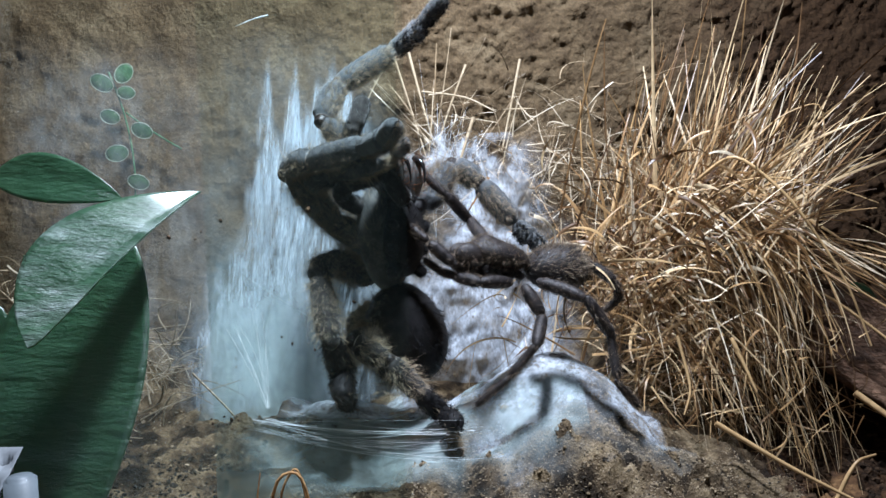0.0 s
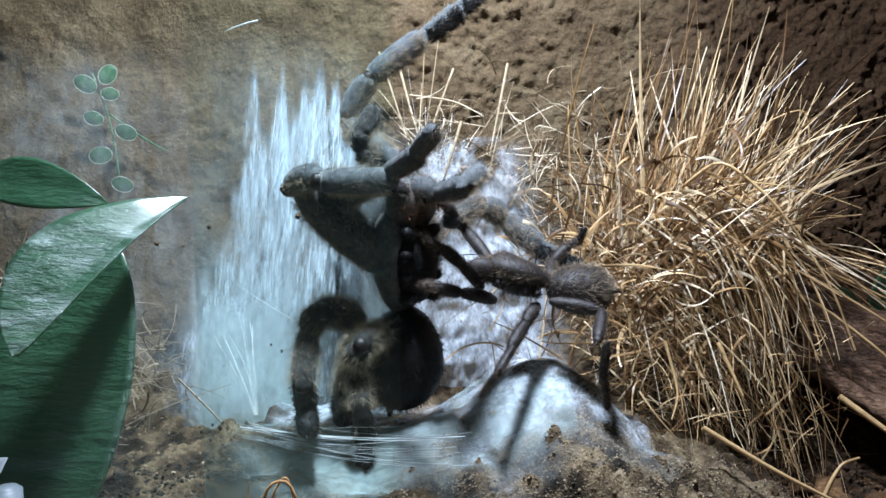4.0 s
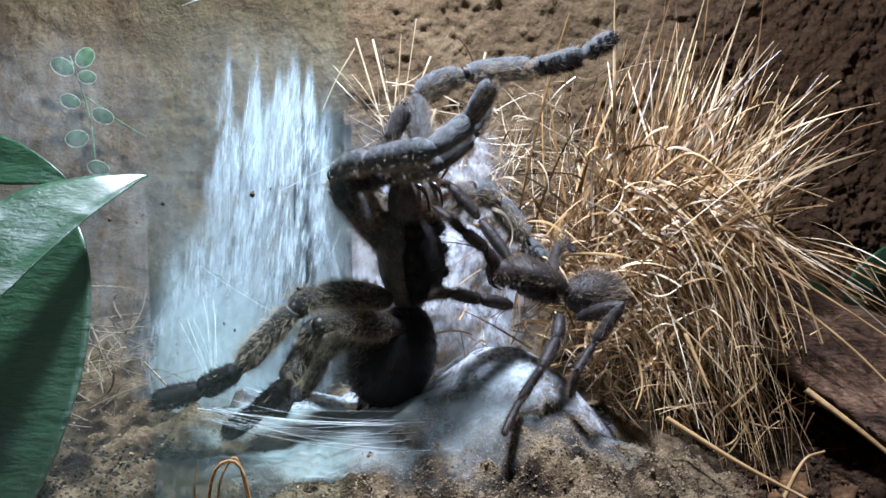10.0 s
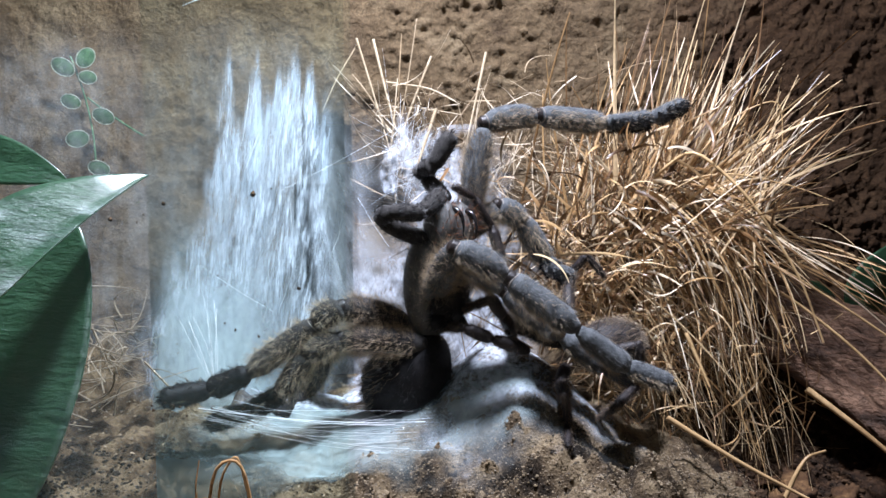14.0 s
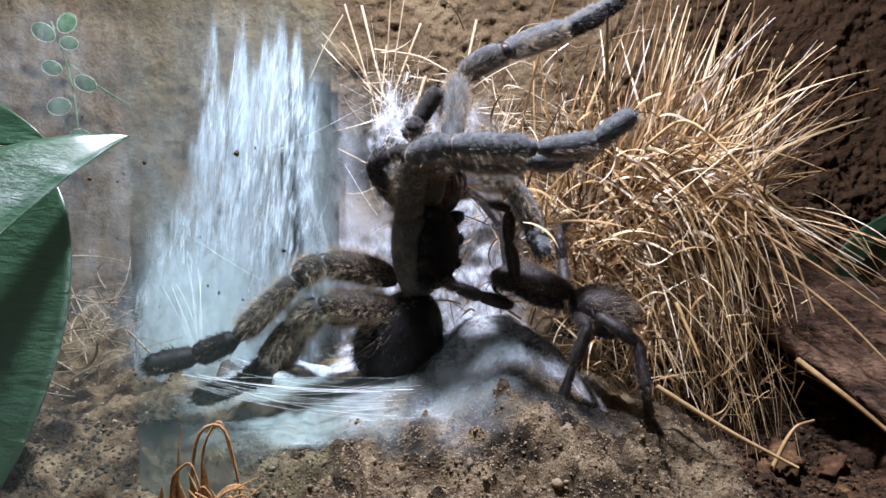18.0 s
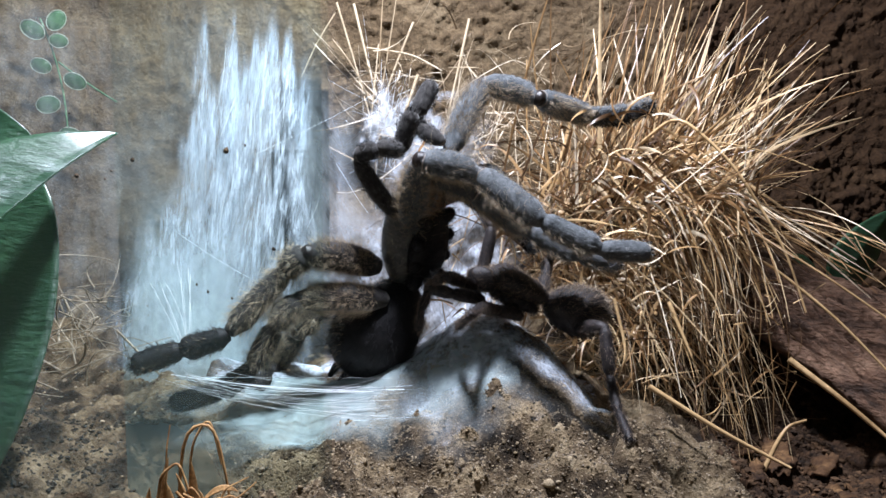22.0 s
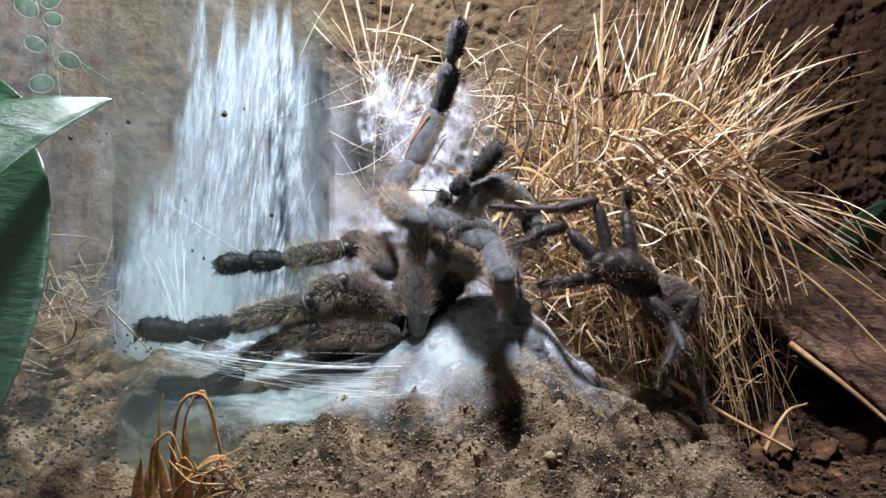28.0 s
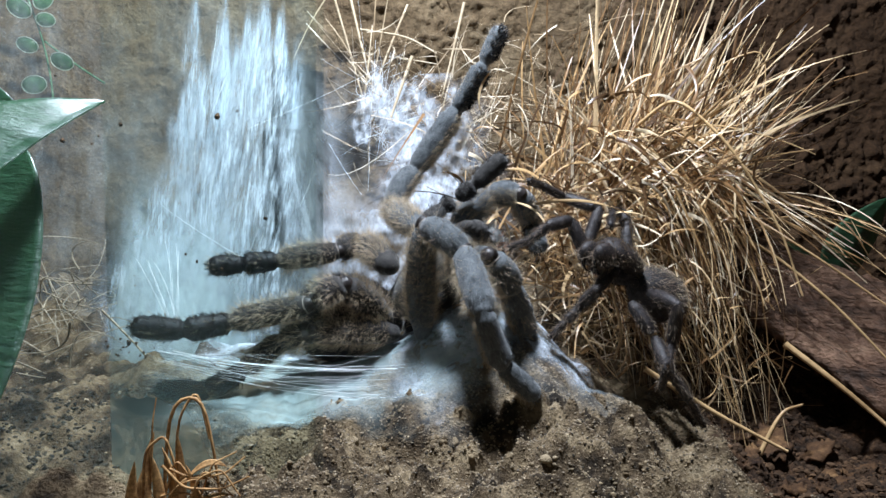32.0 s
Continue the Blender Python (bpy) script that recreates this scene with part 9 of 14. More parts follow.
    walk(LEGS["H"][0], [
        (0, pose(-.01865, .0014, .04859, -45.8, -7.7, 78.4)), (.3, pose(-.01856, .00036, .0481, -46.6, -9.4, 80.1)), (.7, pose(-.01847, -.00067, .0476, -47.4, -11, 81.9)),
        (1, pose(-.01838, -.00172, .04708, -48.2, -12.6, 83.7)), (2, pose(-.01852, -.00132, .04609, -46.2, -12.5, 83.6)), (3.5, pose(-.01446, .00265, .0453, -35.5, -20.9, 91.1)),
        (5, pose(-.01039, .00663, .04452, -25.4, -30.4, 97.3)), (5.5, pose(-.00779, .00432, .04485, -36.1, -21.7, 91.6)), (6, pose(-.0052, .00202, .04518, -47.1, -14.2, 84.6)),
        (6.5, pose(-.00491, .00284, .04515, -45.3, -10.1, 80.2)), (7, pose(-.00462, .00365, .04513, -43.9, -5.8, 76)), (7.5, pose(-.00263, .00666, .04548, -37, -17.2, 85.8)),
        (8, pose(-.00064, .00967, .04584, -31.7, -29.6, 95)), (8.5, pose(-.00101, .00948, .04438, -23.9, -32.5, 96.8)), (9, pose(-.00139, .0093, .04291, -15.9, -35.6, 98.1)),
        (9.5, pose(-.00043, .00711, .04295, -23.1, -21.7, 92.5)), (10, pose(.00053, .00493, .04299, -31.2, -8.6, 85.6)), (11, pose(.00223, .00259, .04153, -22, -9.3, 85.9)),
        (12, pose(.00413, .00465, .0401, -19.4, -23.5, 91.5)), (13, pose(.00931, .00816, .03799, -20.4, -41, 99)), (14, pose(.00802, .00892, .02814, 8.1, -45.9, 99.7)),
        (15, pose(.00803, .00891, .03386, -7.8, -43.3, 99.7)), (18, pose(.00737, .00787, .03672, -3.2, -26.6, 97.7)), (18.5, pose(.00662, .00944, .03897, 11.4, -46.8, 95.9)),
        (19, pose(.00587, .01102, .04121, 37.7, -65.5, 80.8)), (20, pose(.00778, .00631, .03855, -5.6, -29.2, 95.9)), (21, pose(.0105, .0057, .03577, -2.8, -28.3, 95.8)),
        (22, pose(.00882, .00791, .03809, 2.9, -38.5, 95.8)), (23, pose(.00495, .00913, .03884, 29.3, -54.1, 89.3)), (24, pose(.0038, .00999, .03931, 30.4, -59.5, 83.6)),
        (25, pose(.00486, .00973, .03651, 29.2, -56.8, 86.5)), (26.2, pose(.01091, .00882, .03201, 37.2, -64.5, 76.4)), (27.5, pose(.01697, .00791, .0275, 52.1, -71, 59.4)),
        (28, pose(.01691, .00754, .02761, 52.3, -71.1, 59)), (28.7, pose(.01761, .00643, .02732, 48.9, -70.7, 60.6)), (29.3, pose(.01832, .00531, .02704, 45.6, -70.3, 62)),
        (30, pose(.01903, .0042, .02675, 42.4, -69.8, 63.4)), (32, pose(.01954, .00386, .02709, 42.1, -69.9, 63))])
    walk(LEGS["H"][1], [
        (0, pose(-.03787, .0028, .067, 57.8, -54.7, 71.7)), (.3, pose(-.03816, .00074, .06618, 37.9, -30.8, 106.4)), (.7, pose(-.0384, -.00132, .06533, 36, -3, 127.8)),
        (1, pose(-.0386, -.0034, .06446, 44.7, 23.5, 150.1)), (2, pose(-.0394, -.00324, .06531, 45.6, 24.1, 150.8)), (3.5, pose(-.02988, -.00542, .06571, 60.3, 11.3, 133.2)),
        (5, pose(-.01962, -.00617, .06416, 77.9, 3.7, 113.3)), (5.5, pose(-.02311, -.00402, .06468, 53.2, 5.6, 117.6)), (6, pose(-.02577, -.00067, .0634, 28.5, 9.2, 120.7)),
        (6.5, pose(-.02415, .00283, .06362, 40.9, -19.9, 100.9)), (7, pose(-.02237, .00614, .06357, 68.8, -40.8, 67.7)), (7.5, pose(-.01824, .00178, .0648, 72.1, -42.1, 62.7)),
        (8, pose(-.01276, -.0019, .06425, 75.7, -43.2, 57.4)), (8.5, pose(-.00966, -.00397, .06375, 77.4, -38.2, 84.4)), (9, pose(-.00627, -.00572, .06275, 81.7, -34.4, 110.1)),
        (9.5, pose(-.01001, -.00194, .06464, 71.8, -38.5, 88.4)), (10, pose(-.01286, .00271, .06447, 63.9, -45.4, 66)), (11, pose(-.00796, -.00064, .06577, 80.9, -44.1, 71.8)),
        (12, pose(-.00421, -.0053, .0625, 98.8, -44.1, 81.9)), (13, pose(.00294, -.00878, .05607, 123.5, -42.9, 77.8)), (14, pose(.01468, -.00847, .04581, 133.8, -34.6, 64.5)),
        (15, pose(.00753, -.0089, .05237, 122.6, -37.2, 68.5)), (18, pose(.00749, -.00376, .0598, 73.3, -36.3, 60.3)), (18.5, pose(.01354, -.00821, .0561, 108, -36.2, 57.6)),
        (19, pose(.01822, -.0094, .0495, 142.4, -35, 55.4)), (20, pose(.00655, -.00653, .06113, 117.7, -35.6, 56.4)), (21, pose(.01048, -.00666, .0586, 109.2, -37.2, 60.8)),
        (22, pose(.01169, -.00783, .05812, 114.4, -36.9, 59.9)), (23, pose(.0173, -.00914, .05197, 145, -34.8, 56.8)), (24, pose(.01458, -.01037, .05052, 143, -42.8, 64.2)),
        (25, pose(.01622, -.00974, .04876, 143.4, -37.6, 59.2)), (26.2, pose(.02168, -.01282, .04083, 156.1, -41.4, 62.1)), (27.5, pose(.02687, -.01536, .03266, 169.5, -45.7, 63.9)),
        (28, pose(.02669, -.01576, .03271, 170.1, -46.7, 64.1)), (28.7, pose(.02668, -.01714, .03295, 169.2, -46, 63.9)), (29.3, pose(.02666, -.01849, .03318, 168.3, -45.4, 63.8)),
        (30, pose(.02663, -.01981, .0334, 167.4, -44.7, 63.6)), (32, pose(.02682, -.02021, .03371, 166.4, -45.3, 63.7))])
    walk(LEGS["H"][2], [
        (0, pose(-.03065, -.00492, .07089, 75.6, -56.9, 57)), (.3, pose(-.03022, -.0018, .07461, 72, -57.2, 55.1)), (.7, pose(-.03278, .00268, .0757, 68.5, -57.6, 53.2)),
        (1, pose(-.03772, .00619, .07321, 64.9, -58, 51.3)), (2, pose(-.03811, .00673, .07366, 64.8, -58, 51.2)), (3.5, pose(-.02248, .00327, .07205, 94.6, -58.2, 49.3)),
        (5, pose(-.00798, -.00097, .0669, 124.3, -57.9, 47.4)), (5.5, pose(-.01423, .00149, .07244, 81.3, -60.2, 66.9)), (6, pose(-.02137, .00407, .07466, 40.7, -55.2, 83.6)),
        (6.5, pose(-.01568, .00124, .07232, 52.6, -56.1, 81.8)), (7, pose(-.01349, -.00044, .06673, 64.9, -56.8, 79.7)), (7.5, pose(-.00933, -.00557, .06751, 81.7, -54.2, 95.3)),
        (8, pose(-.00388, -.01003, .06646, 98.7, -54.2, 111.1)), (8.5, pose(.00196, -.00674, .06583, 110.9, -47.6, 73)), (9, pose(.00524, -.00256, .06419, 114.4, -37.9, 42.1)),
        (9.5, pose(.00122, -.00458, .06756, 98.2, -39.6, 49.7)), (10, pose(-.00469, -.00496, .06811, 81.5, -39.6, 57.8)), (11, pose(.00336, -.0058, .06718, 99.2, -39.7, 63.6)),
        (12, pose(.00884, -.00575, .06106, 125.7, -35.4, 50.7)), (13, pose(.01443, -.00632, .05087, 129.2, -39.1, 56.7)), (14, pose(.02628, -.00784, .03775, 139.3, -34.5, 50.8)),
        (15, pose(.02113, -.00898, .04591, 153.1, -33.2, 49.8)), (18, pose(.01656, -.01131, .06261, 93, -51.7, 86.9)), (18.5, pose(.02532, -.01286, .05283, 132.8, -42.7, 56.3)),
        (19, pose(.02888, -.00902, .04039, 158.3, -24.1, 41.1)), (20, pose(.01771, -.00985, .05637, 145.7, -30.1, 44.8)), (21, pose(.02225, -.01033, .05525, 125.7, -54.5, 75.9)),
        (22, pose(.02275, -.01076, .05411, 144, -47.1, 64.1)), (23, pose(.02729, -.00809, .04285, 156.1, -18.8, 45.1)), (24, pose(.02467, -.00743, .04292, 154.8, -19.7, 45.5)),
        (25, pose(.02704, -.00812, .03975, 158.4, -20.9, 46.1)), (26.2, pose(.0302, -.00824, .03172, 174.7, -31.5, 48.9)), (27.5, pose(.03273, -.00853, .02414, -167.4, -42.4, 48)),
        (28, pose(.03256, -.0086, .02422, -166.6, -43.2, 47.8)), (28.7, pose(.03257, -.01034, .02456, -168.7, -42, 48.1)), (29.3, pose(.03256, -.01204, .0249, -170.7, -40.7, 48.5)),
        (30, pose(.03252, -.01371, .02524, -172.7, -39.5, 48.7)), (32, pose(.03297, -.01407, .02557, -172, -40.2, 48.6))])
    walk(LEGS["H"][3], [
        (0, pose(-.01886, -.01676, .07318, 73.7, 28.7, 151)), (.3, pose(-.0196, -.01452, .07742, 49.7, 8.7, 113.3)), (.7, pose(-.02342, -.0108, .07899, 41.5, -20.4, 84.5)),
        (1, pose(-.02969, -.00793, .07696, 51.8, -49.4, 48.6)), (2, pose(-.03008, -.00748, .07743, 53, -50.1, 47.3)), (3.5, pose(-.00865, -.00707, .07131, 69.6, -52.2, 41)),
        (5, pose(.00861, -.00465, .06155, 87.1, -53.1, 33.8)), (5.5, pose(.00051, -.00726, .07374, 62.9, -50.6, 49.1)), (6, pose(-.01178, -.00737, .08183, 42.3, -44.6, 60.7)),
        (6.5, pose(-.00418, -.00859, .07776, 55.2, -43, 63.2)), (7, pose(-.00057, -.00843, .07036, 68, -41.8, 66.2)), (7.5, pose(.00661, -.00596, .06885, 74.1, -44, 57.3)),
        (8, pose(.01051, -.00233, .06502, 80.8, -45.5, 47.9)), (8.5, pose(.01818, -.00709, .06182, 90.4, -44.2, 71.5)), (9, pose(.01884, -.01117, .05864, 99.8, -45.7, 95.1)),
        (9.5, pose(.01493, -.01421, .06571, 70.7, -43.8, 127.9)), (10, pose(.00843, -.01509, .07, 49.2, -31.9, 153.4)), (11, pose(.01965, -.01189, .06503, 85.4, -44.4, 116.9)),
        (12, pose(.02376, -.01025, .05264, 105.9, -43.4, 103.5)), (13, pose(.02957, -.00794, .04231, 117.9, -34.7, 76.1)), (14, pose(.04139, -.00938, .02559, 134, -32.5, 72.4)),
        (15, pose(.03288, -.00755, .03263, 127.5, -29.4, 68.2)), (18, pose(.03448, -.01155, .06203, 84.8, -43.6, 124.3)), (18.5, pose(.04141, -.0133, .04356, 117.4, -38.6, 91)),
        (19, pose(.03903, -.00957, .02408, 139.6, -22.5, 68)), (20, pose(.03159, -.01202, .04204, 124.6, -45.5, 97.8)), (21, pose(.03758, -.00587, .0495, 106.5, -35.5, 70.6)),
        (22, pose(.03732, -.00635, .04418, 120.3, -31.9, 60.6)), (23, pose(.03735, -.00966, .0253, 144.4, -30.2, 58.6)), (24, pose(.03483, -.00901, .02619, 144.4, -27.6, 56.4)),
        (25, pose(.0367, -.00842, .02278, 147.5, -21.3, 51.7)), (26.2, pose(.03775, -.00217, .01618, 128.1, -2, 34.1)), (27.5, pose(.03748, .00235, .01182, 103.6, 9.5, 10.8)),
        (28, pose(.03736, .0027, .01189, 104.3, 9.3, 11.3)), (28.7, pose(.0375, .00017, .01221, 134.7, -3.8, 34.2)), (29.3, pose(.03761, -.00231, .01256, 160.1, -26.1, 48.8)),
        (30, pose(.03766, -.00475, .01295, -173.2, -52.3, 52.6)), (32, pose(.03815, -.00474, .01323, -172.3, -53, 52.5))])
    walk(LEGS["H"][4], [
        (0, pose(-.01436, -.00505, .07637, -70.6, -63.4, -176.3)), (.3, pose(-.01126, -.00958, .08547, -18.3, -41.2, 149.4)), (.7, pose(-.01565, -.01477, .0876, 7.4, -11.5, 146.3)),
        (1, pose(-.02636, -.01832, .08175, 32.3, 16.6, 156.4)), (2, pose(-.0267, -.01836, .08221, 33.3, 17.2, 156.7)), (3.5, pose(-.0035, -.01831, .07402, 56.6, 10.4, 149.8)),
        (5, pose(.01536, -.01571, .06195, 80.3, 6.9, 140.8)), (5.5, pose(.0061, -.01799, .0774, 61.1, 11.3, 153.6)), (6, pose(-.00768, -.01701, .08833, 42.8, 19.6, 164.6)),
        (6.5, pose(.00263, -.01732, .08284, 44, 6.9, 152.3)), (7, pose(.00842, -.01568, .07371, 48, -5.2, 139.8)), (7.5, pose(.01544, -.01445, .07131, 56.2, -9.5, 134.2)),
        (8, pose(.019, -.012, .06646, 65, -13, 128)), (8.5, pose(.03034, -.01111, .06176, 73.5, -15.9, 120.1)), (9, pose(.03113, -.00851, .05712, 82.5, -17.6, 111.7)),
        (9.5, pose(.0263, -.00907, .06877, 59, -12.5, 126.8)), (10, pose(.01687, -.00829, .07723, 37.9, -2.2, 138.3)), (11, pose(.0314, -.00674, .06577, 63, -20.6, 116.1)),
        (12, pose(.03511, -.00506, .0501, 80.7, -28.9, 88.5)), (13, pose(.04202, -.00732, .03712, 108.4, -28.5, 82.3)), (14, pose(.05204, -.00753, .01778, 115.4, -25.5, 73.9)),
        (15, pose(.04457, -.00778, .02531, 109.8, -25.9, 75)), (18, pose(.04534, -.00511, .06286, 55, -23.9, 91.4)), (18.5, pose(.05342, -.00919, .03867, 89.6, -24.8, 88.2)),
        (19, pose(.04936, -.00917, .01384, 124.1, -24, 85.1)), (20, pose(.04102, -.00565, .0371, 104.6, -25.5, 88.8)), (21, pose(.05148, -.00823, .04615, 82.1, -26.3, 103.8)),
        (22, pose(.0497, -.00904, .03817, 103.7, -25.8, 92.8)), (23, pose(.04696, -.00904, .01578, 120.7, -21.1, 80.3)), (24, pose(.04437, -.00913, .01627, 123, -19.6, 77.7)),
        (25, pose(.04542, -.00976, .01158, 126.4, -22.1, 81.5)), (26.2, pose(.04402, -.01093, .00773, 136.2, -29.4, 90.7)), (27.5, pose(.03937, -.01026, .00878, 145.5, -38, 99.1)),
        (28, pose(.03928, -.00956, .00877, 145.3, -36.7, 98)), (28.7, pose(.04294, -.00681, .00349, 145.1, -32.9, 94.8)), (29.3, pose(.04398, -.00127, .00238, 144.6, -29.2, 91.7)),
        (30, pose(.04213, .00338, .00585, 144, -25.4, 88.7)), (32, pose(.0427, .00381, .00604, 148.2, -26.6, 89.6))])
    walk(LEGS["P"][0], [
        (0, pose(-.01773, .00749, .07371, -62.3, 3.7, 94.5)), (.5, pose(-.01684, .00703, .07277, -62.4, 2.2, 97.3)), (1, pose(-.01595, .00658, .07183, -62.6, .8, 100.2)),
        (2, pose(-.01554, .00633, .07167, -62.5, 1.2, 99.4)), (3.5, pose(-.01191, .00615, .07157, -60.4, 6.3, 89.9)), (5, pose(-.00829, .00597, .07147, -59.1, 11.7, 80.5)),
        (6, pose(-.01154, .00362, .06965, -49.7, 29.6, 54.4)), (6.3, pose(-.00971, .00409, .06998, -51.3, 27.2, 57.8)), (6.7, pose(-.00788, .00457, .07031, -53, 24.8, 61.1)),
        (7, pose(-.00605, .00504, .07064, -54.9, 22.6, 64.4)), (8, pose(-.00187, .00488, .06962, -61.3, 23.9, 62.2)), (9, pose(.00196, .00597, .06949, -58.2, 18.5, 72.2)),
        (9.3, pose(.00201, .00605, .06833, -54.4, 17.4, 73.8)), (9.7, pose(.00205, .00614, .06716, -50.7, 16.2, 75.4)), (10, pose(.00209, .00622, .066, -47, 15, 76.9)),
        (10.5, pose(.00212, .00616, .06668, -52.4, 15.9, 75.8)), (11, pose(.00215, .0061, .06735, -57.8, 16.6, 74.7)), (11.3, pose(.00358, .00667, .06646, -56.2, 13.5, 79.7)),
        (11.7, pose(.005, .00723, .06556, -54.9, 10.2, 84.6)), (12, pose(.00643, .0078, .06466, -53.9, 6.8, 89.4)), (12.5, pose(.00787, .00776, .06462, -55.6, 13.3, 80.1)),
        (13, pose(.00932, .00772, .06457, -58.5, 19.4, 70.3)), (14, pose(.01117, .00773, .06128, -47.6, 17.2, 73.4)), (14.3, pose(.01117, .00748, .06158, -47.8, 14, 77)),
        (14.7, pose(.01118, .00722, .06188, -48.1, 10.8, 80.6)), (15, pose(.01118, .00697, .06218, -48.7, 7.7, 84.2)), (16, pose(.01115, .00629, .06287, -50.9, 13, 77.8)),
        (17, pose(.01112, .00561, .06357, -53.7, 18.1, 71.1)), (18, pose(.01109, .00493, .06427, -57.2, 22.7, 63.8)), (19, pose(.01192, .00473, .06868, -62.9, 21.8, 65.6)),
        (20, pose(.01368, .00521, .06864, -64.1, 19.1, 71.3)), (21, pose(.0149, .00479, .06591, -63.2, 22.4, 64.3)), (21.3, pose(.01482, .00468, .06624, -61.5, 21.6, 66)),
        (21.7, pose(.01474, .00457, .06657, -59.8, 20.7, 67.6)), (22, pose(.01466, .00446, .0669, -58.2, 19.8, 69.1)), (23, pose(.01392, .00388, .06618, -56.9, 23.2, 63.5)),
        (23.3, pose(.01345, .00386, .06626, -56.2, 24.1, 61.9)), (23.7, pose(.01298, .00384, .06634, -55.5, 25.1, 60.3)), (24, pose(.01251, .00382, .06642, -54.9, 26.1, 58.8)),
        (25, pose(.01496, .00332, .06529, -53.3, 29, 54.2)), (26.2, pose(.01353, .00317, .05191, -39.4, 38.1, 42.8)), (27.5, pose(.0121, .00302, .03853, -26, 49.2, 33)),
        (28, pose(.01208, .00316, .03851, -24.1, 47.5, 34.1)), (30, pose(.01133, .00321, .03942, -29.9, 64.5, 18.8)), (32, pose(.01188, .00317, .03971, -29.9, 64.5, 18.8))])
    walk(LEGS["P"][1], [
        (0, pose(-.02688, .00708, .0785, -29.4, 36.2, 71)), (.5, pose(-.02593, .00605, .07754, -35.1, 30.7, 75.1)), (1, pose(-.02495, .00502, .07657, -41, 25.5, 79.7)),
        (2, pose(-.02454, .00494, .07641, -41.8, 27.9, 77.4)), (3.5, pose(-.02055, .0067, .07645, -48.9, 28.3, 77)), (5, pose(-.01626, .00832, .0763, -56, 28.6, 76.5)),
        (6, pose(-.01548, .01, .07475, -45.5, 34.6, 67.9)), (6.3, pose(-.01438, .01014, .07509, -34.9, 8, 91.5)), (6.7, pose(-.01326, .01022, .07539, -35.5, -20.3, 111.2)),
        (7, pose(-.01211, .01025, .07565, -49.6, -46.2, 138.8)), (8, pose(-.00822, .01026, .07368, -55.8, -41.9, 130.9)), (9, pose(-.00521, .00994, .07422, -56.9, -36.4, 120.2)),
        (9.3, pose(-.00491, .00977, .07357, -45, -20.5, 98.3)), (9.7, pose(-.00459, .00959, .0729, -40.3, -2, 81.1)), (10, pose(-.00424, .00939, .0722, -41.2, 17, 64.8)),
        (10.5, pose(-.00464, .00946, .07214, -39.2, -11.3, 88.1)), (11, pose(-.00499, .00951, .07204, -50.6, -37.7, 116.2)), (11.3, pose(-.00409, .00933, .07167, -39.2, -18.6, 95.1)),
        (11.7, pose(-.00314, .00904, .07128, -35.8, 2.5, 78.8)), (12, pose(-.0021, .00863, .07085, -38.4, 23.8, 62.5)), (12.5, pose(-.00009, .01047, .07014, -32.4, -20, 92.3)),
        (13, pose(.0022, .01202, .06928, -62, -58.8, 142)), (14, pose(.00489, .0116, .06749, -39, -48.3, 120.8)), (14.3, pose(.00461, .01058, .06782, -27.1, -17, 97.3)),
        (14.7, pose(.00439, .00955, .06811, -28.4, 15.7, 80.4)), (15, pose(.00421, .00852, .06835, -43.2, 46, 55.7)), (16, pose(.00432, .00913, .06864, -23.5, 11.9, 80.5)),
        (17, pose(.00457, .00967, .06882, -18.5, -25.7, 94.8)), (18, pose(.00495, .01011, .06889, -27.7, -63.2, 116.5)), (19, pose(.0051, .00953, .07258, -43.5, -60.6, 112.6)),
        (20, pose(.00614, .00919, .0725, -43.1, -60, 111.5)), (21, pose(.00813, .00981, .06978, -37, -60.4, 112)), (21.3, pose(.00805, .00949, .07036, -31.9, -30.2, 83.5)),
        (21.7, pose(.00797, .00915, .07093, -41.8, -1.3, 61.5)), (22, pose(.0079, .00881, .07149, -63, 20.9, 33)), (23, pose(.00791, .00909, .07081, -55.8, 21.8, 31.6)),
        (23.3, pose(.00768, .00932, .07095, -34.1, -3.8, 56.8)), (23.7, pose(.00746, .00954, .07108, -22.7, -35.4, 74.6)), (24, pose(.00725, .00976, .07121, -23.9, -68.7, 97.3)),
        (25, pose(.01053, .0098, .0701, -53.4, -78.3, 123.8)), (26.2, pose(.01278, .01045, .0575, 7.5, -52.7, 98.3)), (27.5, pose(.01516, .00983, .04393, 36, -27.3, 111.4)),
        (28, pose(.01512, .00978, .04421, 36.3, -26.9, 111.7)), (30, pose(.01668, .00991, .04287, 42.4, -34.5, 104.4)), (32, pose(.01724, .00986, .04315, 42.8, -33.8, 105.3))])
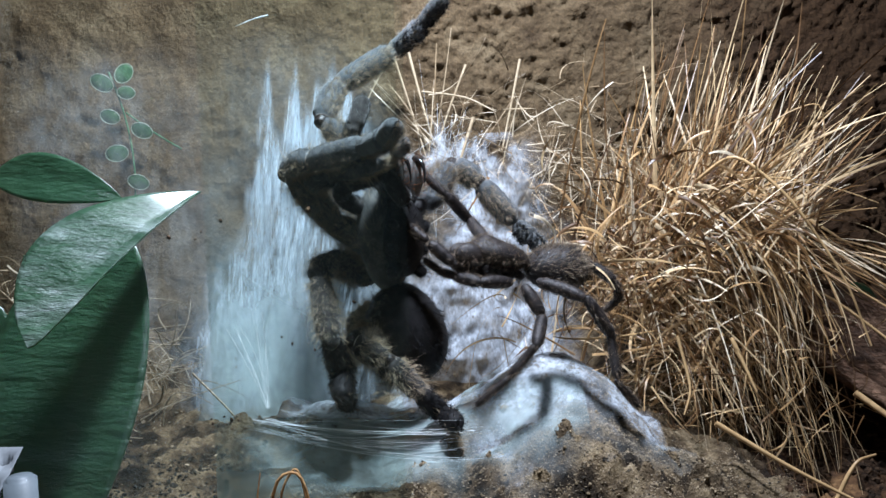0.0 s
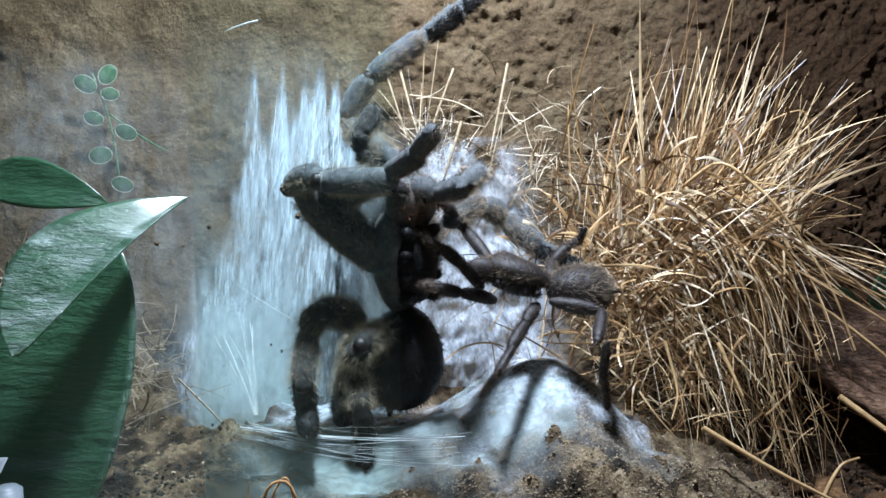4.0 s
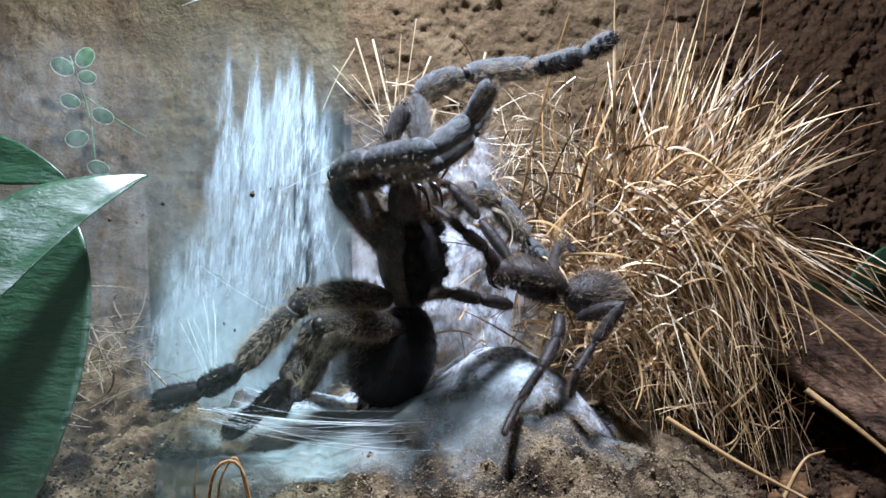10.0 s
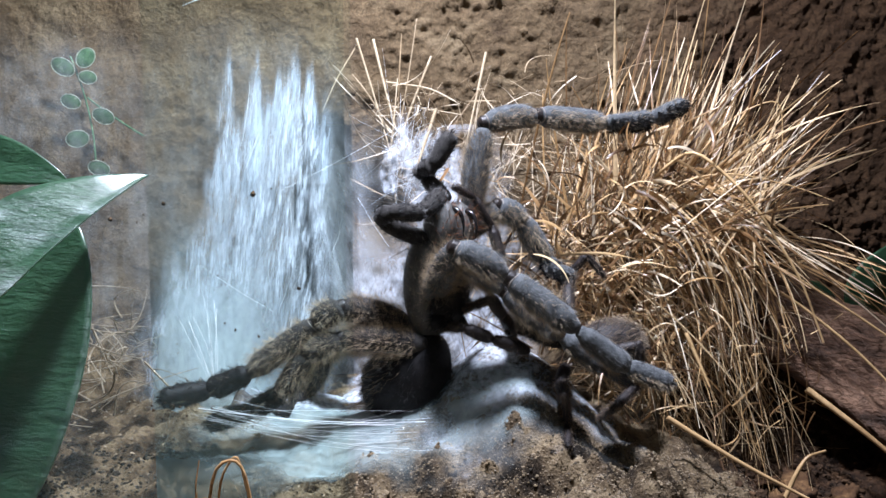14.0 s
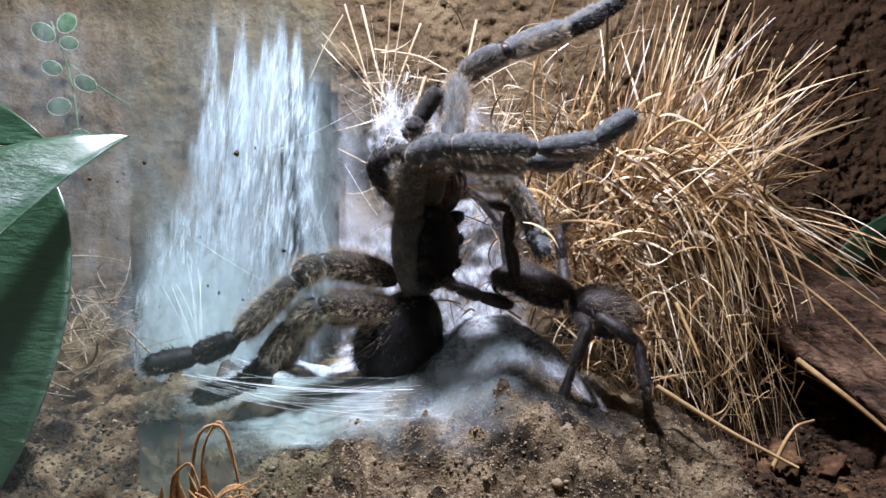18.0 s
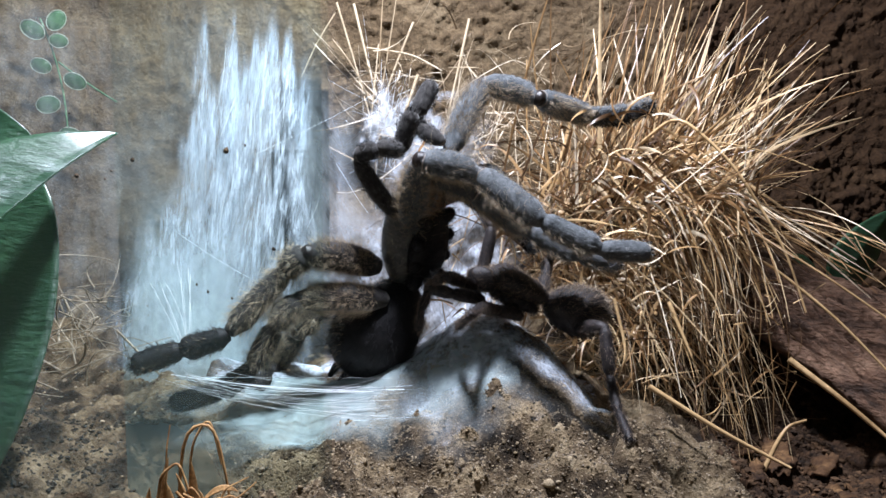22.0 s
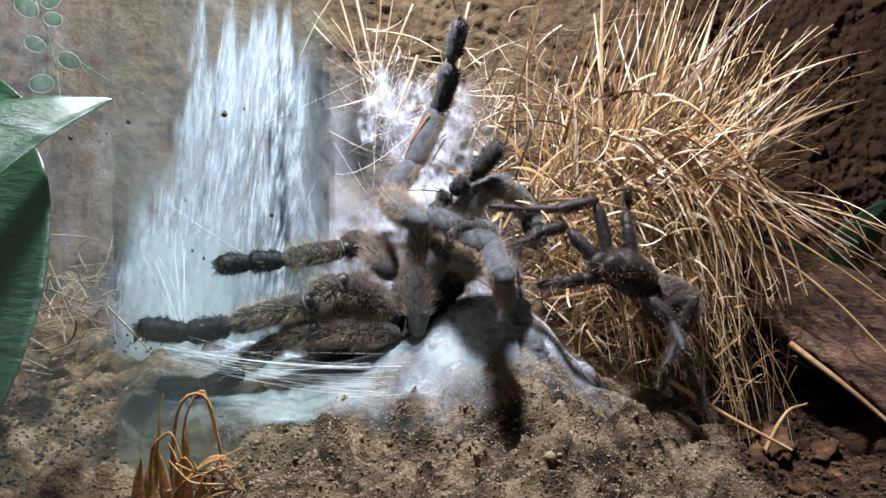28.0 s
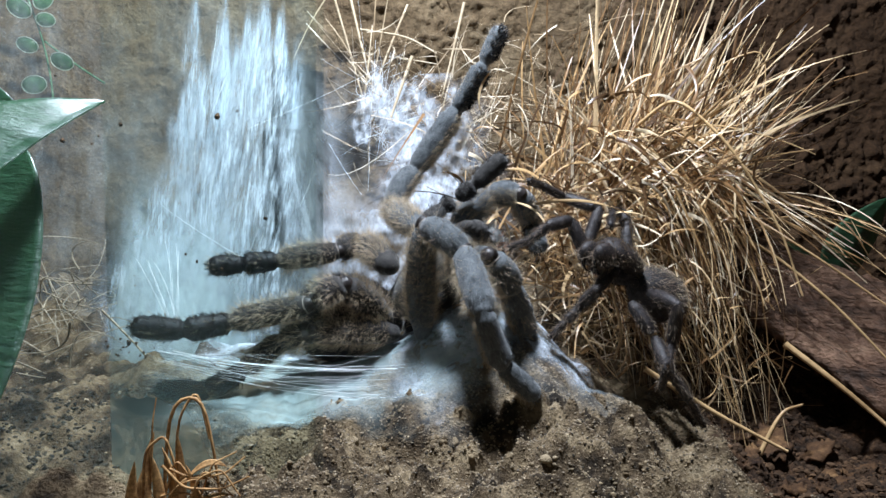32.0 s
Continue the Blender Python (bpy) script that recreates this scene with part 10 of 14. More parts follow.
    walk(LEGS["P"][2], [
        (0, pose(-.02793, .00936, .08097, 52.7, 22.7, 22.1)), (.5, pose(-.02736, .0078, .07977, 11.8, 30.9, 27.9)), (1, pose(-.02661, .00626, .0785, -33.1, 40.5, 25.7)),
        (2, pose(-.02622, .00636, .07834, -35.3, 41.1, 25.2)), (3.5, pose(-.02264, .00819, .07827, 3.4, 7.4, 35.6)), (5, pose(-.01876, .00984, .07795, 39.9, -25.2, 22.7)),
        (6, pose(-.01704, .01194, .07651, 72.6, -21.2, 29.2)), (6.3, pose(-.01618, .01045, .07763, 41.9, -.2, 61.4)), (6.7, pose(-.01467, .00869, .07785, 23.4, 32, 82.3)),
        (7, pose(-.0126, .00733, .07713, 14.1, 68.3, 101.1)), (8, pose(-.00952, .00741, .07512, 14.6, 59.2, 95.9)), (9, pose(-.00703, .00766, .07565, -.4, 51.1, 94.1)),
        (9.3, pose(-.00708, .00864, .07574, 10.8, 15.8, 90.3)), (9.7, pose(-.0067, .00983, .07541, 24.4, -18.1, 79.7)), (10, pose(-.0059, .01098, .07459, 52.2, -46.5, 53.9)),
        (10.5, pose(-.0068, .00902, .07471, 28.8, -4.2, 91.6)), (11, pose(-.00679, .00712, .07378, 33.6, 42.5, 120.1)), (11.3, pose(-.00618, .00829, .07418, 32.5, 11.2, 97.8)),
        (11.7, pose(-.00505, .00954, .07402, 43.4, -18.2, 75.4)), (12, pose(-.00346, .01052, .07324, 70.3, -39, 40.4)), (12.5, pose(-.00173, .0095, .07263, 75.2, -39.5, 38.4)),
        (13, pose(.00153, .00925, .06999, 80.1, -39.8, 36.5)), (14, pose(.00418, .00919, .06901, 80, -38.5, 45.8)), (14.3, pose(.00335, .00963, .07039, 76.6, -38.7, 44.5)),
        (14.7, pose(.00305, .01053, .07074, 73.2, -39, 43.3)), (15, pose(.00336, .01113, .06996, 69.9, -39.3, 42.1)), (16, pose(.00314, .00996, .07157, 50.1, -19.6, 79.7)),
        (17, pose(.00363, .00822, .07167, 46.2, 6.2, 107.8)), (18, pose(.00473, .007, .07026, 55.9, 30.6, 138.6)), (19, pose(.00369, .00649, .07386, 63.5, 34.8, 147)),
        (20, pose(.00472, .00625, .07378, 63.3, 36.1, 150.4)), (21, pose(.00712, .00686, .07112, 65.2, 33.6, 143.9)), (21.3, pose(.00614, .00827, .0728, 47.7, 9.6, 106.6)),
        (21.7, pose(.00603, .01014, .07336, 47.5, -19.4, 75.9)), (22, pose(.00678, .01148, .07285, 67, -43.2, 34.7)), (23, pose(.0071, .01167, .07246, 71.6, -44.1, 31.3)),
        (23.3, pose(.00604, .01017, .07365, 43.8, -21.7, 71.6)), (23.7, pose(.00572, .00815, .07363, 36.1, 9.6, 97.1)), (24, pose(.00622, .00663, .07237, 43.9, 40.9, 125.2)),
        (25, pose(.0093, .00645, .07053, 47.1, 38.2, 121.7)), (26.2, pose(.01375, .00742, .0599, 45.5, 21.2, 101.4)), (27.5, pose(.01814, .00925, .04707, 50, 4.6, 82.9)),
        (28, pose(.01808, .00926, .04732, 51.9, 4.2, 82.4)), (30, pose(.02051, .00891, .04595, 50.9, 3.9, 82)), (32, pose(.02105, .0089, .04622, 51, 2.4, 80.2))])
    walk(LEGS["P"][3], [
        (0, pose(-.02535, .00611, .08377, 2.9, 38.2, 79.2)), (.5, pose(-.02475, .00807, .08382, 12.1, 39.7, 79.4)), (1, pose(-.02543, .00964, .08145, 21.6, 41.1, 80)),
        (2, pose(-.02507, .00999, .08131, 21.3, 39.1, 79)), (3.5, pose(-.02193, .00832, .08332, 15.1, 42, 80.2)), (5, pose(-.01905, .006, .08168, 8.7, 45, 81.1)),
        (6, pose(-.01511, .00735, .07795, 15.8, 20.7, 74.9)), (6.3, pose(-.01315, .00878, .08149, 20.5, 9.6, 71.1)), (6.7, pose(-.0123, .01091, .08187, 25.8, -1.1, 66.5)),
        (7, pose(-.01226, .01214, .07899, 32.2, -11.4, 60.8)), (8, pose(-.00865, .01187, .07771, 25.5, -11.4, 60.8)), (9, pose(-.00736, .01176, .07898, 28.5, -19.9, 56.3)),
        (9.3, pose(-.00612, .01003, .08064, 23.7, -7.6, 62.5)), (9.7, pose(-.0049, .00804, .0798, 20.3, 5.1, 67.6)), (10, pose(-.00403, .00689, .07668, 17.9, 18.1, 72.2)),
        (10.5, pose(-.00444, .00877, .07898, 23.1, 9.2, 68.8)), (11, pose(-.00584, .01081, .07674, 28.8, .6, 64.6)), (11.3, pose(-.00366, .00945, .07825, 25.2, 6, 67.3)),
        (11.7, pose(-.00201, .00757, .07748, 21.8, 11.6, 69.8)), (12, pose(-.00117, .00616, .07457, 18.5, 17.3, 72)), (12.5, pose(.00065, .00518, .07363, 21.8, 16.1, 71.5)),
        (13, pose(.004, .005, .07065, 25.1, 14.9, 70.9)), (14, pose(.00734, .00536, .0697, 26.5, 18.1, 72.6)), (14.3, pose(.0063, .00557, .07132, 27, 18.3, 72.7)),
        (14.7, pose(.00577, .00627, .0719, 27.6, 18.5, 72.8)), (15, pose(.00581, .0067, .07137, 28.1, 18.7, 72.9)), (16, pose(.00689, .00813, .07473, 28.5, 15.8, 71.3)),
        (17, pose(.00709, .00974, .07525, 29, 13, 69.7)), (18, pose(.00646, .0112, .07276, 29.6, 10.2, 68)), (19, pose(.00505, .01091, .07568, 19.1, 26.2, 75.7)),
        (20, pose(.00579, .01083, .07561, 17.8, 24.9, 75.2)), (21, pose(.00888, .01126, .07288, 27.2, 13.4, 70.1)), (21.3, pose(.00959, .0099, .07618, 23.6, 20.1, 73.5)),
        (21.7, pose(.00943, .0081, .07664, 20.2, 27, 76.5)), (22, pose(.00837, .00676, .07433, 17, 34.1, 79.2)), (23, pose(.00868, .00687, .07364, 21.5, 35.7, 79.9)),
        (23.3, pose(.00894, .00778, .07706, 21.2, 33, 78.7)), (23.7, pose(.00853, .00917, .07758, 20.9, 30.3, 77.4)), (24, pose(.00765, .01043, .07501, 20.7, 27.6, 76.3)),
        (25, pose(.01125, .01005, .07313, 18.7, 34.9, 79.3)), (26.2, pose(.01785, .00988, .06402, 27.7, 24.8, 74.3)), (27.5, pose(.02412, .00892, .05206, 36.9, 15.5, 68.1)),
        (28, pose(.02402, .00881, .05198, 36.4, 13.9, 66.9)), (30, pose(.02518, .00851, .04975, 40.5, 15.2, 67.9)), (32, pose(.02571, .00826, .05001, 42.8, 16.9, 69.5))])
    walk(LEGS["Q"][0], [
        (0, pose(-.01776, .00422, .05985, -68.8, -33.6, 127.5)), (1, pose(-.0181, .00276, .0597, -69, -33.9, 128.7)), (2, pose(-.01844, .0013, .05955, -69.1, -34.3, 129.9)),
        (3.5, pose(-.01555, -.00079, .05646, -60.2, -25.6, 108.9)), (5, pose(-.01267, -.00287, .05337, -55.5, -14.8, 90.7)), (5.5, pose(-.01042, -.00118, .05505, -52.1, -24.9, 105.3)),
        (6, pose(-.00818, .00051, .05674, -51.6, -35.5, 120.8)), (6.5, pose(-.01144, -.00191, .05754, -45.2, -26.2, 108.7)), (7, pose(-.01471, -.00433, .05834, -41.3, -16.1, 98.6)),
        (7.5, pose(-.01126, -.00153, .05862, -53.7, -26.8, 111.1)), (8, pose(-.00781, .00128, .0589, -69.9, -34.3, 127.2)), (8.5, pose(-.00583, .00077, .05668, -63.1, -29.8, 114.9)),
        (9, pose(-.00384, .00025, .05445, -57.8, -24.2, 103.9)), (10, pose(-.00381, .00201, .05546, -67.3, -29.8, 116.1)), (11, pose(-.00206, -.00098, .05392, -62.3, -21.8, 97.3)),
        (11.5, pose(-.00148, -.00078, .05334, -60.5, -25, 103.6)), (12, pose(-.0009, -.00058, .05277, -59.1, -28.3, 109.9)), (13, pose(.00336, -.00038, .05118, -66.9, -31.3, 116.8)),
        (13.5, pose(.00575, -.00037, .05033, -65.9, -28.9, 110.3)), (14, pose(.00814, -.00037, .04949, -65.2, -26.3, 104.1)), (15, pose(.00518, -.0013, .04891, -63, -25.3, 101.6)),
        (18, pose(.00533, -.00276, .04822, -39.7, -20.4, 95)), (18.5, pose(.00365, -.00378, .04832, -35, -17.4, 92.6)), (19, pose(.00198, -.00479, .04842, -30.5, -14.2, 90.5)),
        (19.5, pose(.00206, -.00366, .04904, -34.7, -19.2, 93.8)), (20, pose(.00214, -.00253, .04965, -39.3, -23.9, 97.6)), (21, pose(.0032, -.0009, .04835, -35.9, -30.8, 103.6)),
        (21.5, pose(.00318, -.00245, .04818, -34.3, -24.2, 98.3)), (22, pose(.00316, -.00401, .04802, -33.5, -17.4, 93.5)), (23, pose(.00388, -.00349, .05022, -39.5, -20.1, 95.6)),
        (24, pose(.00113, -.00127, .04873, -27.8, -30.8, 103.5)), (25, pose(.00352, -.00172, .04762, -34.4, -28.3, 101.8)), (26.2, pose(.01003, -.00083, .04101, -25.4, -48.1, 116.1)),
        (27.5, pose(.01654, .00005, .03441, -22.7, -69.1, 133.8)), (28, pose(.01649, .00003, .03442, -23.2, -69.2, 134)), (32, pose(.01774, .00003, .03492, -23.4, -69.2, 133.9))])
    walk(LEGS["Q"][1], [
        (0, pose(-.02802, -.00785, .06486, 39.3, -43.3, 77.8)), (1, pose(-.02821, -.00965, .06469, 35.3, -5.2, 108.4)), (2, pose(-.02839, -.01144, .06453, 52.2, 29.4, 140.9)),
        (3.5, pose(-.02886, -.00936, .0644, 25.5, -5.5, 113.1)), (5, pose(-.02789, -.00575, .0635, 12.5, -47.2, 97.5)), (5.5, pose(-.02255, -.00918, .06479, 18.5, -7, 109.8)),
        (6, pose(-.01624, -.01119, .06508, 34.5, 30.5, 128.4)), (6.5, pose(-.02157, -.01117, .06874, 68.6, 43.4, 148.5)), (7, pose(-.02647, -.01012, .07202, 110.2, 43.7, 176.9)),
        (7.5, pose(-.02289, -.01107, .06797, 46.9, 36.1, 131)), (8, pose(-.01821, -.01062, .06359, 7.9, 4.3, 113.8)), (8.5, pose(-.01781, -.00896, .06327, 13.9, -26.3, 107.9)),
        (9, pose(-.01697, -.00682, .06276, 28.9, -55.4, 93)), (10, pose(-.01601, -.00747, .06093, 17.6, -48.4, 97.9)), (11, pose(-.01689, -.0059, .0614, 28.9, -54.8, 93.5)),
        (11.5, pose(-.01513, -.00774, .06099, 35.4, -24.2, 117.7)), (12, pose(-.01315, -.0094, .06043, 52.9, 1.6, 142.7)), (13, pose(-.00901, -.01048, .05686, 56.3, 8.8, 152.8)),
        (13.5, pose(-.00754, -.00885, .05637, 34.1, -23.3, 121.4)), (14, pose(-.00589, -.00713, .05581, 31, -62, 89.4)), (15, pose(-.00899, -.00759, .0559, 21.5, -49.4, 100.3)),
        (18, pose(-.00504, -.00822, .06044, 48.3, -34.7, 114)), (18.5, pose(-.0062, -.00852, .06203, 62.5, -38.1, 108)), (19, pose(-.0061, -.00866, .06376, 77.6, -40.1, 100.8)),
        (19.5, pose(-.00763, -.00906, .0627, 65.5, -33.5, 125)), (20, pose(-.00786, -.00924, .0617, 58.1, -23.8, 145.5)), (21, pose(-.00468, -.00992, .05993, 61.2, -33.6, 126.5)),
        (21.5, pose(-.00557, -.00961, .06113, 58.4, -39.5, 114)), (22, pose(-.00632, -.00901, .06212, 57.3, -45.7, 100.6)), (23, pose(-.00666, -.00916, .06281, 48.8, -39.8, 111.3)),
        (24, pose(-.00471, -.0105, .06149, 56.2, -38.5, 113.4)), (25, pose(-.00458, -.01026, .06005, 57.7, -41.5, 107.3)), (26.2, pose(.00852, -.01437, .05131, 97, -41.9, 105.3)),
        (27.5, pose(.02196, -.0151, .04002, 136.1, -41.2, 103.5)), (28, pose(.02184, -.0152, .03999, 135.8, -41.7, 104.2)), (32, pose(.023, -.01522, .04048, 135.7, -41.9, 104.4))])
    walk(LEGS["Q"][2], [
        (0, pose(-.02521, -.01146, .06797, 69.9, -25.7, 120.1)), (1, pose(-.02498, -.00902, .06928, 68.8, -29.2, 109.7)), (2, pose(-.02687, -.00682, .0676, 68.4, -32.8, 99)),
        (3.5, pose(-.02641, -.00884, .06952, 74.8, -31.6, 103.1)), (5, pose(-.02615, -.0096, .06725, 81.2, -30.9, 107.4)), (5.5, pose(-.02058, -.00919, .07027, 84.9, -31.2, 104.1)),
        (6, pose(-.01513, -.00712, .06933, 88.6, -31.4, 100.8)), (6.5, pose(-.01999, -.00582, .07027, 94.4, -31.3, 97.9)), (7, pose(-.02486, -.00495, .07062, 100.2, -31, 95)),
        (7.5, pose(-.02109, -.00615, .07143, 93.7, -32.9, 113.3)), (8, pose(-.01755, -.00976, .07047, 86.7, -32.9, 132)), (8.5, pose(-.01551, -.01109, .06881, 85.7, -33.6, 120.6)),
        (9, pose(-.01397, -.01083, .06562, 84.8, -34.4, 109.2)), (10, pose(-.01376, -.01123, .06452, 70.2, -33.8, 112.4)), (11, pose(-.01389, -.00981, .06429, 78.7, -36.2, 101.7)),
        (11.5, pose(-.01127, -.00789, .06529, 75.5, -38.1, 91.4)), (12, pose(-.0104, -.00563, .06395, 72.7, -40.4, 81)), (13, pose(-.00727, -.00603, .05999, 56.9, -35.2, 95)),
        (13.5, pose(-.00382, -.00877, .06074, 75.6, -30.9, 106.5)), (14, pose(-.00297, -.01152, .05813, 94.4, -30, 118.7)), (15, pose(-.00604, -.01141, .05958, 99.4, -30.3, 121.6)),
        (18, pose(-.00012, -.00848, .06366, 87.9, -28.1, 84)), (18.5, pose(.00064, -.0085, .06471, 78.6, -27.4, 90.9)), (19, pose(.00196, -.0084, .06539, 69.4, -25.7, 97.5)),
        (19.5, pose(-.00118, -.0066, .06524, 79.3, -29.6, 81.6)), (20, pose(-.00399, -.00583, .06455, 90.3, -31, 64.8)), (21, pose(.00073, -.008, .06244, 70.9, -27.1, 91)),
        (21.5, pose(.00029, -.00934, .06372, 79.8, -19.9, 120.3)), (22, pose(-.00043, -.01049, .0646, 91.1, -17.7, 149.7)), (23, pose(-.0011, -.00994, .06611, 95.8, -17.5, 145.4)),
        (24, pose(.00139, -.01041, .06443, 82.6, -17.3, 156.3)), (25, pose(.00117, -.0108, .06256, 98.5, -17.2, 142.6)), (26.2, pose(.01401, -.01237, .05078, 111.9, -18.1, 146.3)),
        (27.5, pose(.02503, -.0117, .03707, 125.3, -19.9, 149.7)), (28, pose(.02491, -.01172, .03705, 124.9, -20, 149.9)), (32, pose(.02608, -.01171, .03754, 124.9, -20, 149.8))])
    walk(LEGS["Q"][3], [
        (0, pose(-.01625, -.00802, .07109, 150.6, -18.7, 66.9)), (1, pose(-.01551, -.00753, .07247, 151.8, -17.5, 66.2)), (2, pose(-.01726, -.00734, .07073, 152.8, -16.2, 65.5)),
        (3.5, pose(-.01662, -.00798, .07177, 132.6, -31.4, 78)), (5, pose(-.01643, -.00739, .06856, 105.2, -40.6, 98.5)), (5.5, pose(-.0111, -.00727, .07101, 134.4, -29.8, 75.8)),
        (6, pose(-.00592, -.00548, .06953, 155.1, -12.3, 62.6)), (6.5, pose(-.01026, -.00407, .06963, 137.9, -6.9, 59)), (7, pose(-.0147, -.00311, .06904, 120.5, -2.7, 53.9)),
        (7.5, pose(-.01207, -.00189, .0709, 106.7, -7.1, 63.9)), (8, pose(-.01028, -.00361, .07092, 92.1, -8.9, 74.7)), (8.5, pose(-.00702, -.00652, .06942, 102.1, -11.8, 98.3)),
        (9, pose(-.00461, -.0081, .06635, 110.3, -18.5, 121.6)), (10, pose(-.00435, -.0094, .06733, 100.6, -23.4, 140.8)), (11, pose(-.00504, -.00904, .06571, 100.8, -22.5, 135.4)),
        (11.5, pose(-.00232, -.00909, .0671, 105.3, -21.3, 129.7)), (12, pose(-.00179, -.00884, .06608, 109.6, -19.6, 124.1)), (13, pose(.0011, -.00837, .06432, 81, -20.8, 137.1)),
        (13.5, pose(.00531, -.00733, .06275, 68.7, -18.8, 144.9)), (14, pose(.0049, -.00681, .05752, 57, -15.3, 152)), (15, pose(.00128, -.00601, .05828, 41.2, -6.5, 162.3)),
        (18, pose(.00966, -.00968, .06397, 81.8, -17.1, 142.7)), (18.5, pose(.01285, -.00945, .0669, 116.9, -13.4, 119.6)), (19, pose(.01274, -.00869, .06891, 147.5, 1.9, 102.9)),
        (19.5, pose(.01055, -.00946, .06722, 103.3, -12.4, 122.7)), (20, pose(.00457, -.00983, .06452, 56.6, -8, 147)), (21, pose(.00978, -.00927, .06522, 67.7, 1, 164.1)),
        (21.5, pose(.00858, -.00514, .06528, 35.4, -7, 154)), (22, pose(.00422, -.00244, .06443, 3.5, -19.2, 149.6)), (23, pose(.00409, -.0019, .06518, -5.4, -28.9, 149.7)),
        (24, pose(.00557, -.00179, .06562, -10.5, -21.8, 148.6)), (25, pose(.00655, -.00308, .06123, 26.9, -29.5, 147.4)), (26.2, pose(.0179, -.0046, .04749, 77.2, -26.4, 152)),
        (27.5, pose(.02723, -.00441, .03213, 127.2, -27.5, 157.6)), (28, pose(.02711, -.00437, .03215, 126.7, -27.6, 157.7)), (32, pose(.02831, -.00433, .03263, 126.6, -27.5, 157.6))])
    walk(LEGS["a"][0], [
        (0, pose(-.03031, .00335, .04687, -33.8, -59.2, -31)), (1, pose(-.03073, .00573, .04715, -7, -47.4, -38.3)), (2, pose(-.03114, .0061, .04623, -6.2, -47.1, -38.4)),
        (3.5, pose(-.02803, .00629, .04446, -12.2, -51.2, -37.4)), (5, pose(-.02492, .00647, .04269, -18.9, -55.2, -35.5)), (6, pose(-.02395, .0063, .04476, 4.5, -44.3, -37.6)),
        (7, pose(-.02072, .00477, .04333, 3.4, -44.9, -37.7)), (8, pose(-.01719, .00326, .04167, -9.5, -45.9, -37.6)), (9, pose(-.01661, .00525, .04321, -21.5, -55, -33.7)),
        (9.5, pose(-.01418, .00609, .04138, -9.3, -48.2, -36.7)), (10, pose(-.01175, .00693, .03955, 1, -41.3, -37.4)), (11, pose(-.01489, .00542, .04107, -13.3, -47.2, -36.5)),
        (12, pose(-.01213, .00524, .0368, -41.3, -59.2, -26.2)), (13, pose(-.01217, .0066, .03191, -23.1, -48, -38)), (14, pose(-.00868, .00705, .02383, 1.5, -23, -43.8)),
        (15, pose(-.0119, .00585, .02649, -5.9, -23.5, -43.8)), (18, pose(-.00913, .0046, .02788, -18.6, -25.4, -43.4)), (19, pose(-.01017, .0017, .02848, -55.3, -51.5, -18.8)),
        (20, pose(-.01275, .00314, .02669, -22, -19.1, -49.4)), (22, pose(-.01445, .00613, .02598, -13.7, 1.6, -56.1)), (23, pose(-.01365, .007, .02521, 9.2, -12.2, -55.6)),
        (24, pose(-.01479, .00591, .02143, 6.9, -21.5, -56.9)), (24.5, pose(-.01428, .00557, .02085, -5.3, -30.3, -57.1)), (25, pose(-.01378, .00522, .02026, -18.9, -39, -54.8)),
        (26.2, pose(.00317, .00612, .02345, -6.3, -27.1, -58)), (27.5, pose(.02011, .00702, .02664, 4.7, -15, -58.2)), (28, pose(.01985, .00712, .02666, 5.2, -14.4, -58.1)),
        (30, pose(.01841, .00746, .02521, -5.9, -13.3, -58.1)), (31, pose(.01511, .00689, .02672, -25.7, -12.8, -58.3)), (32, pose(.01402, .00629, .02704, -25.8, -3.1, -63))])
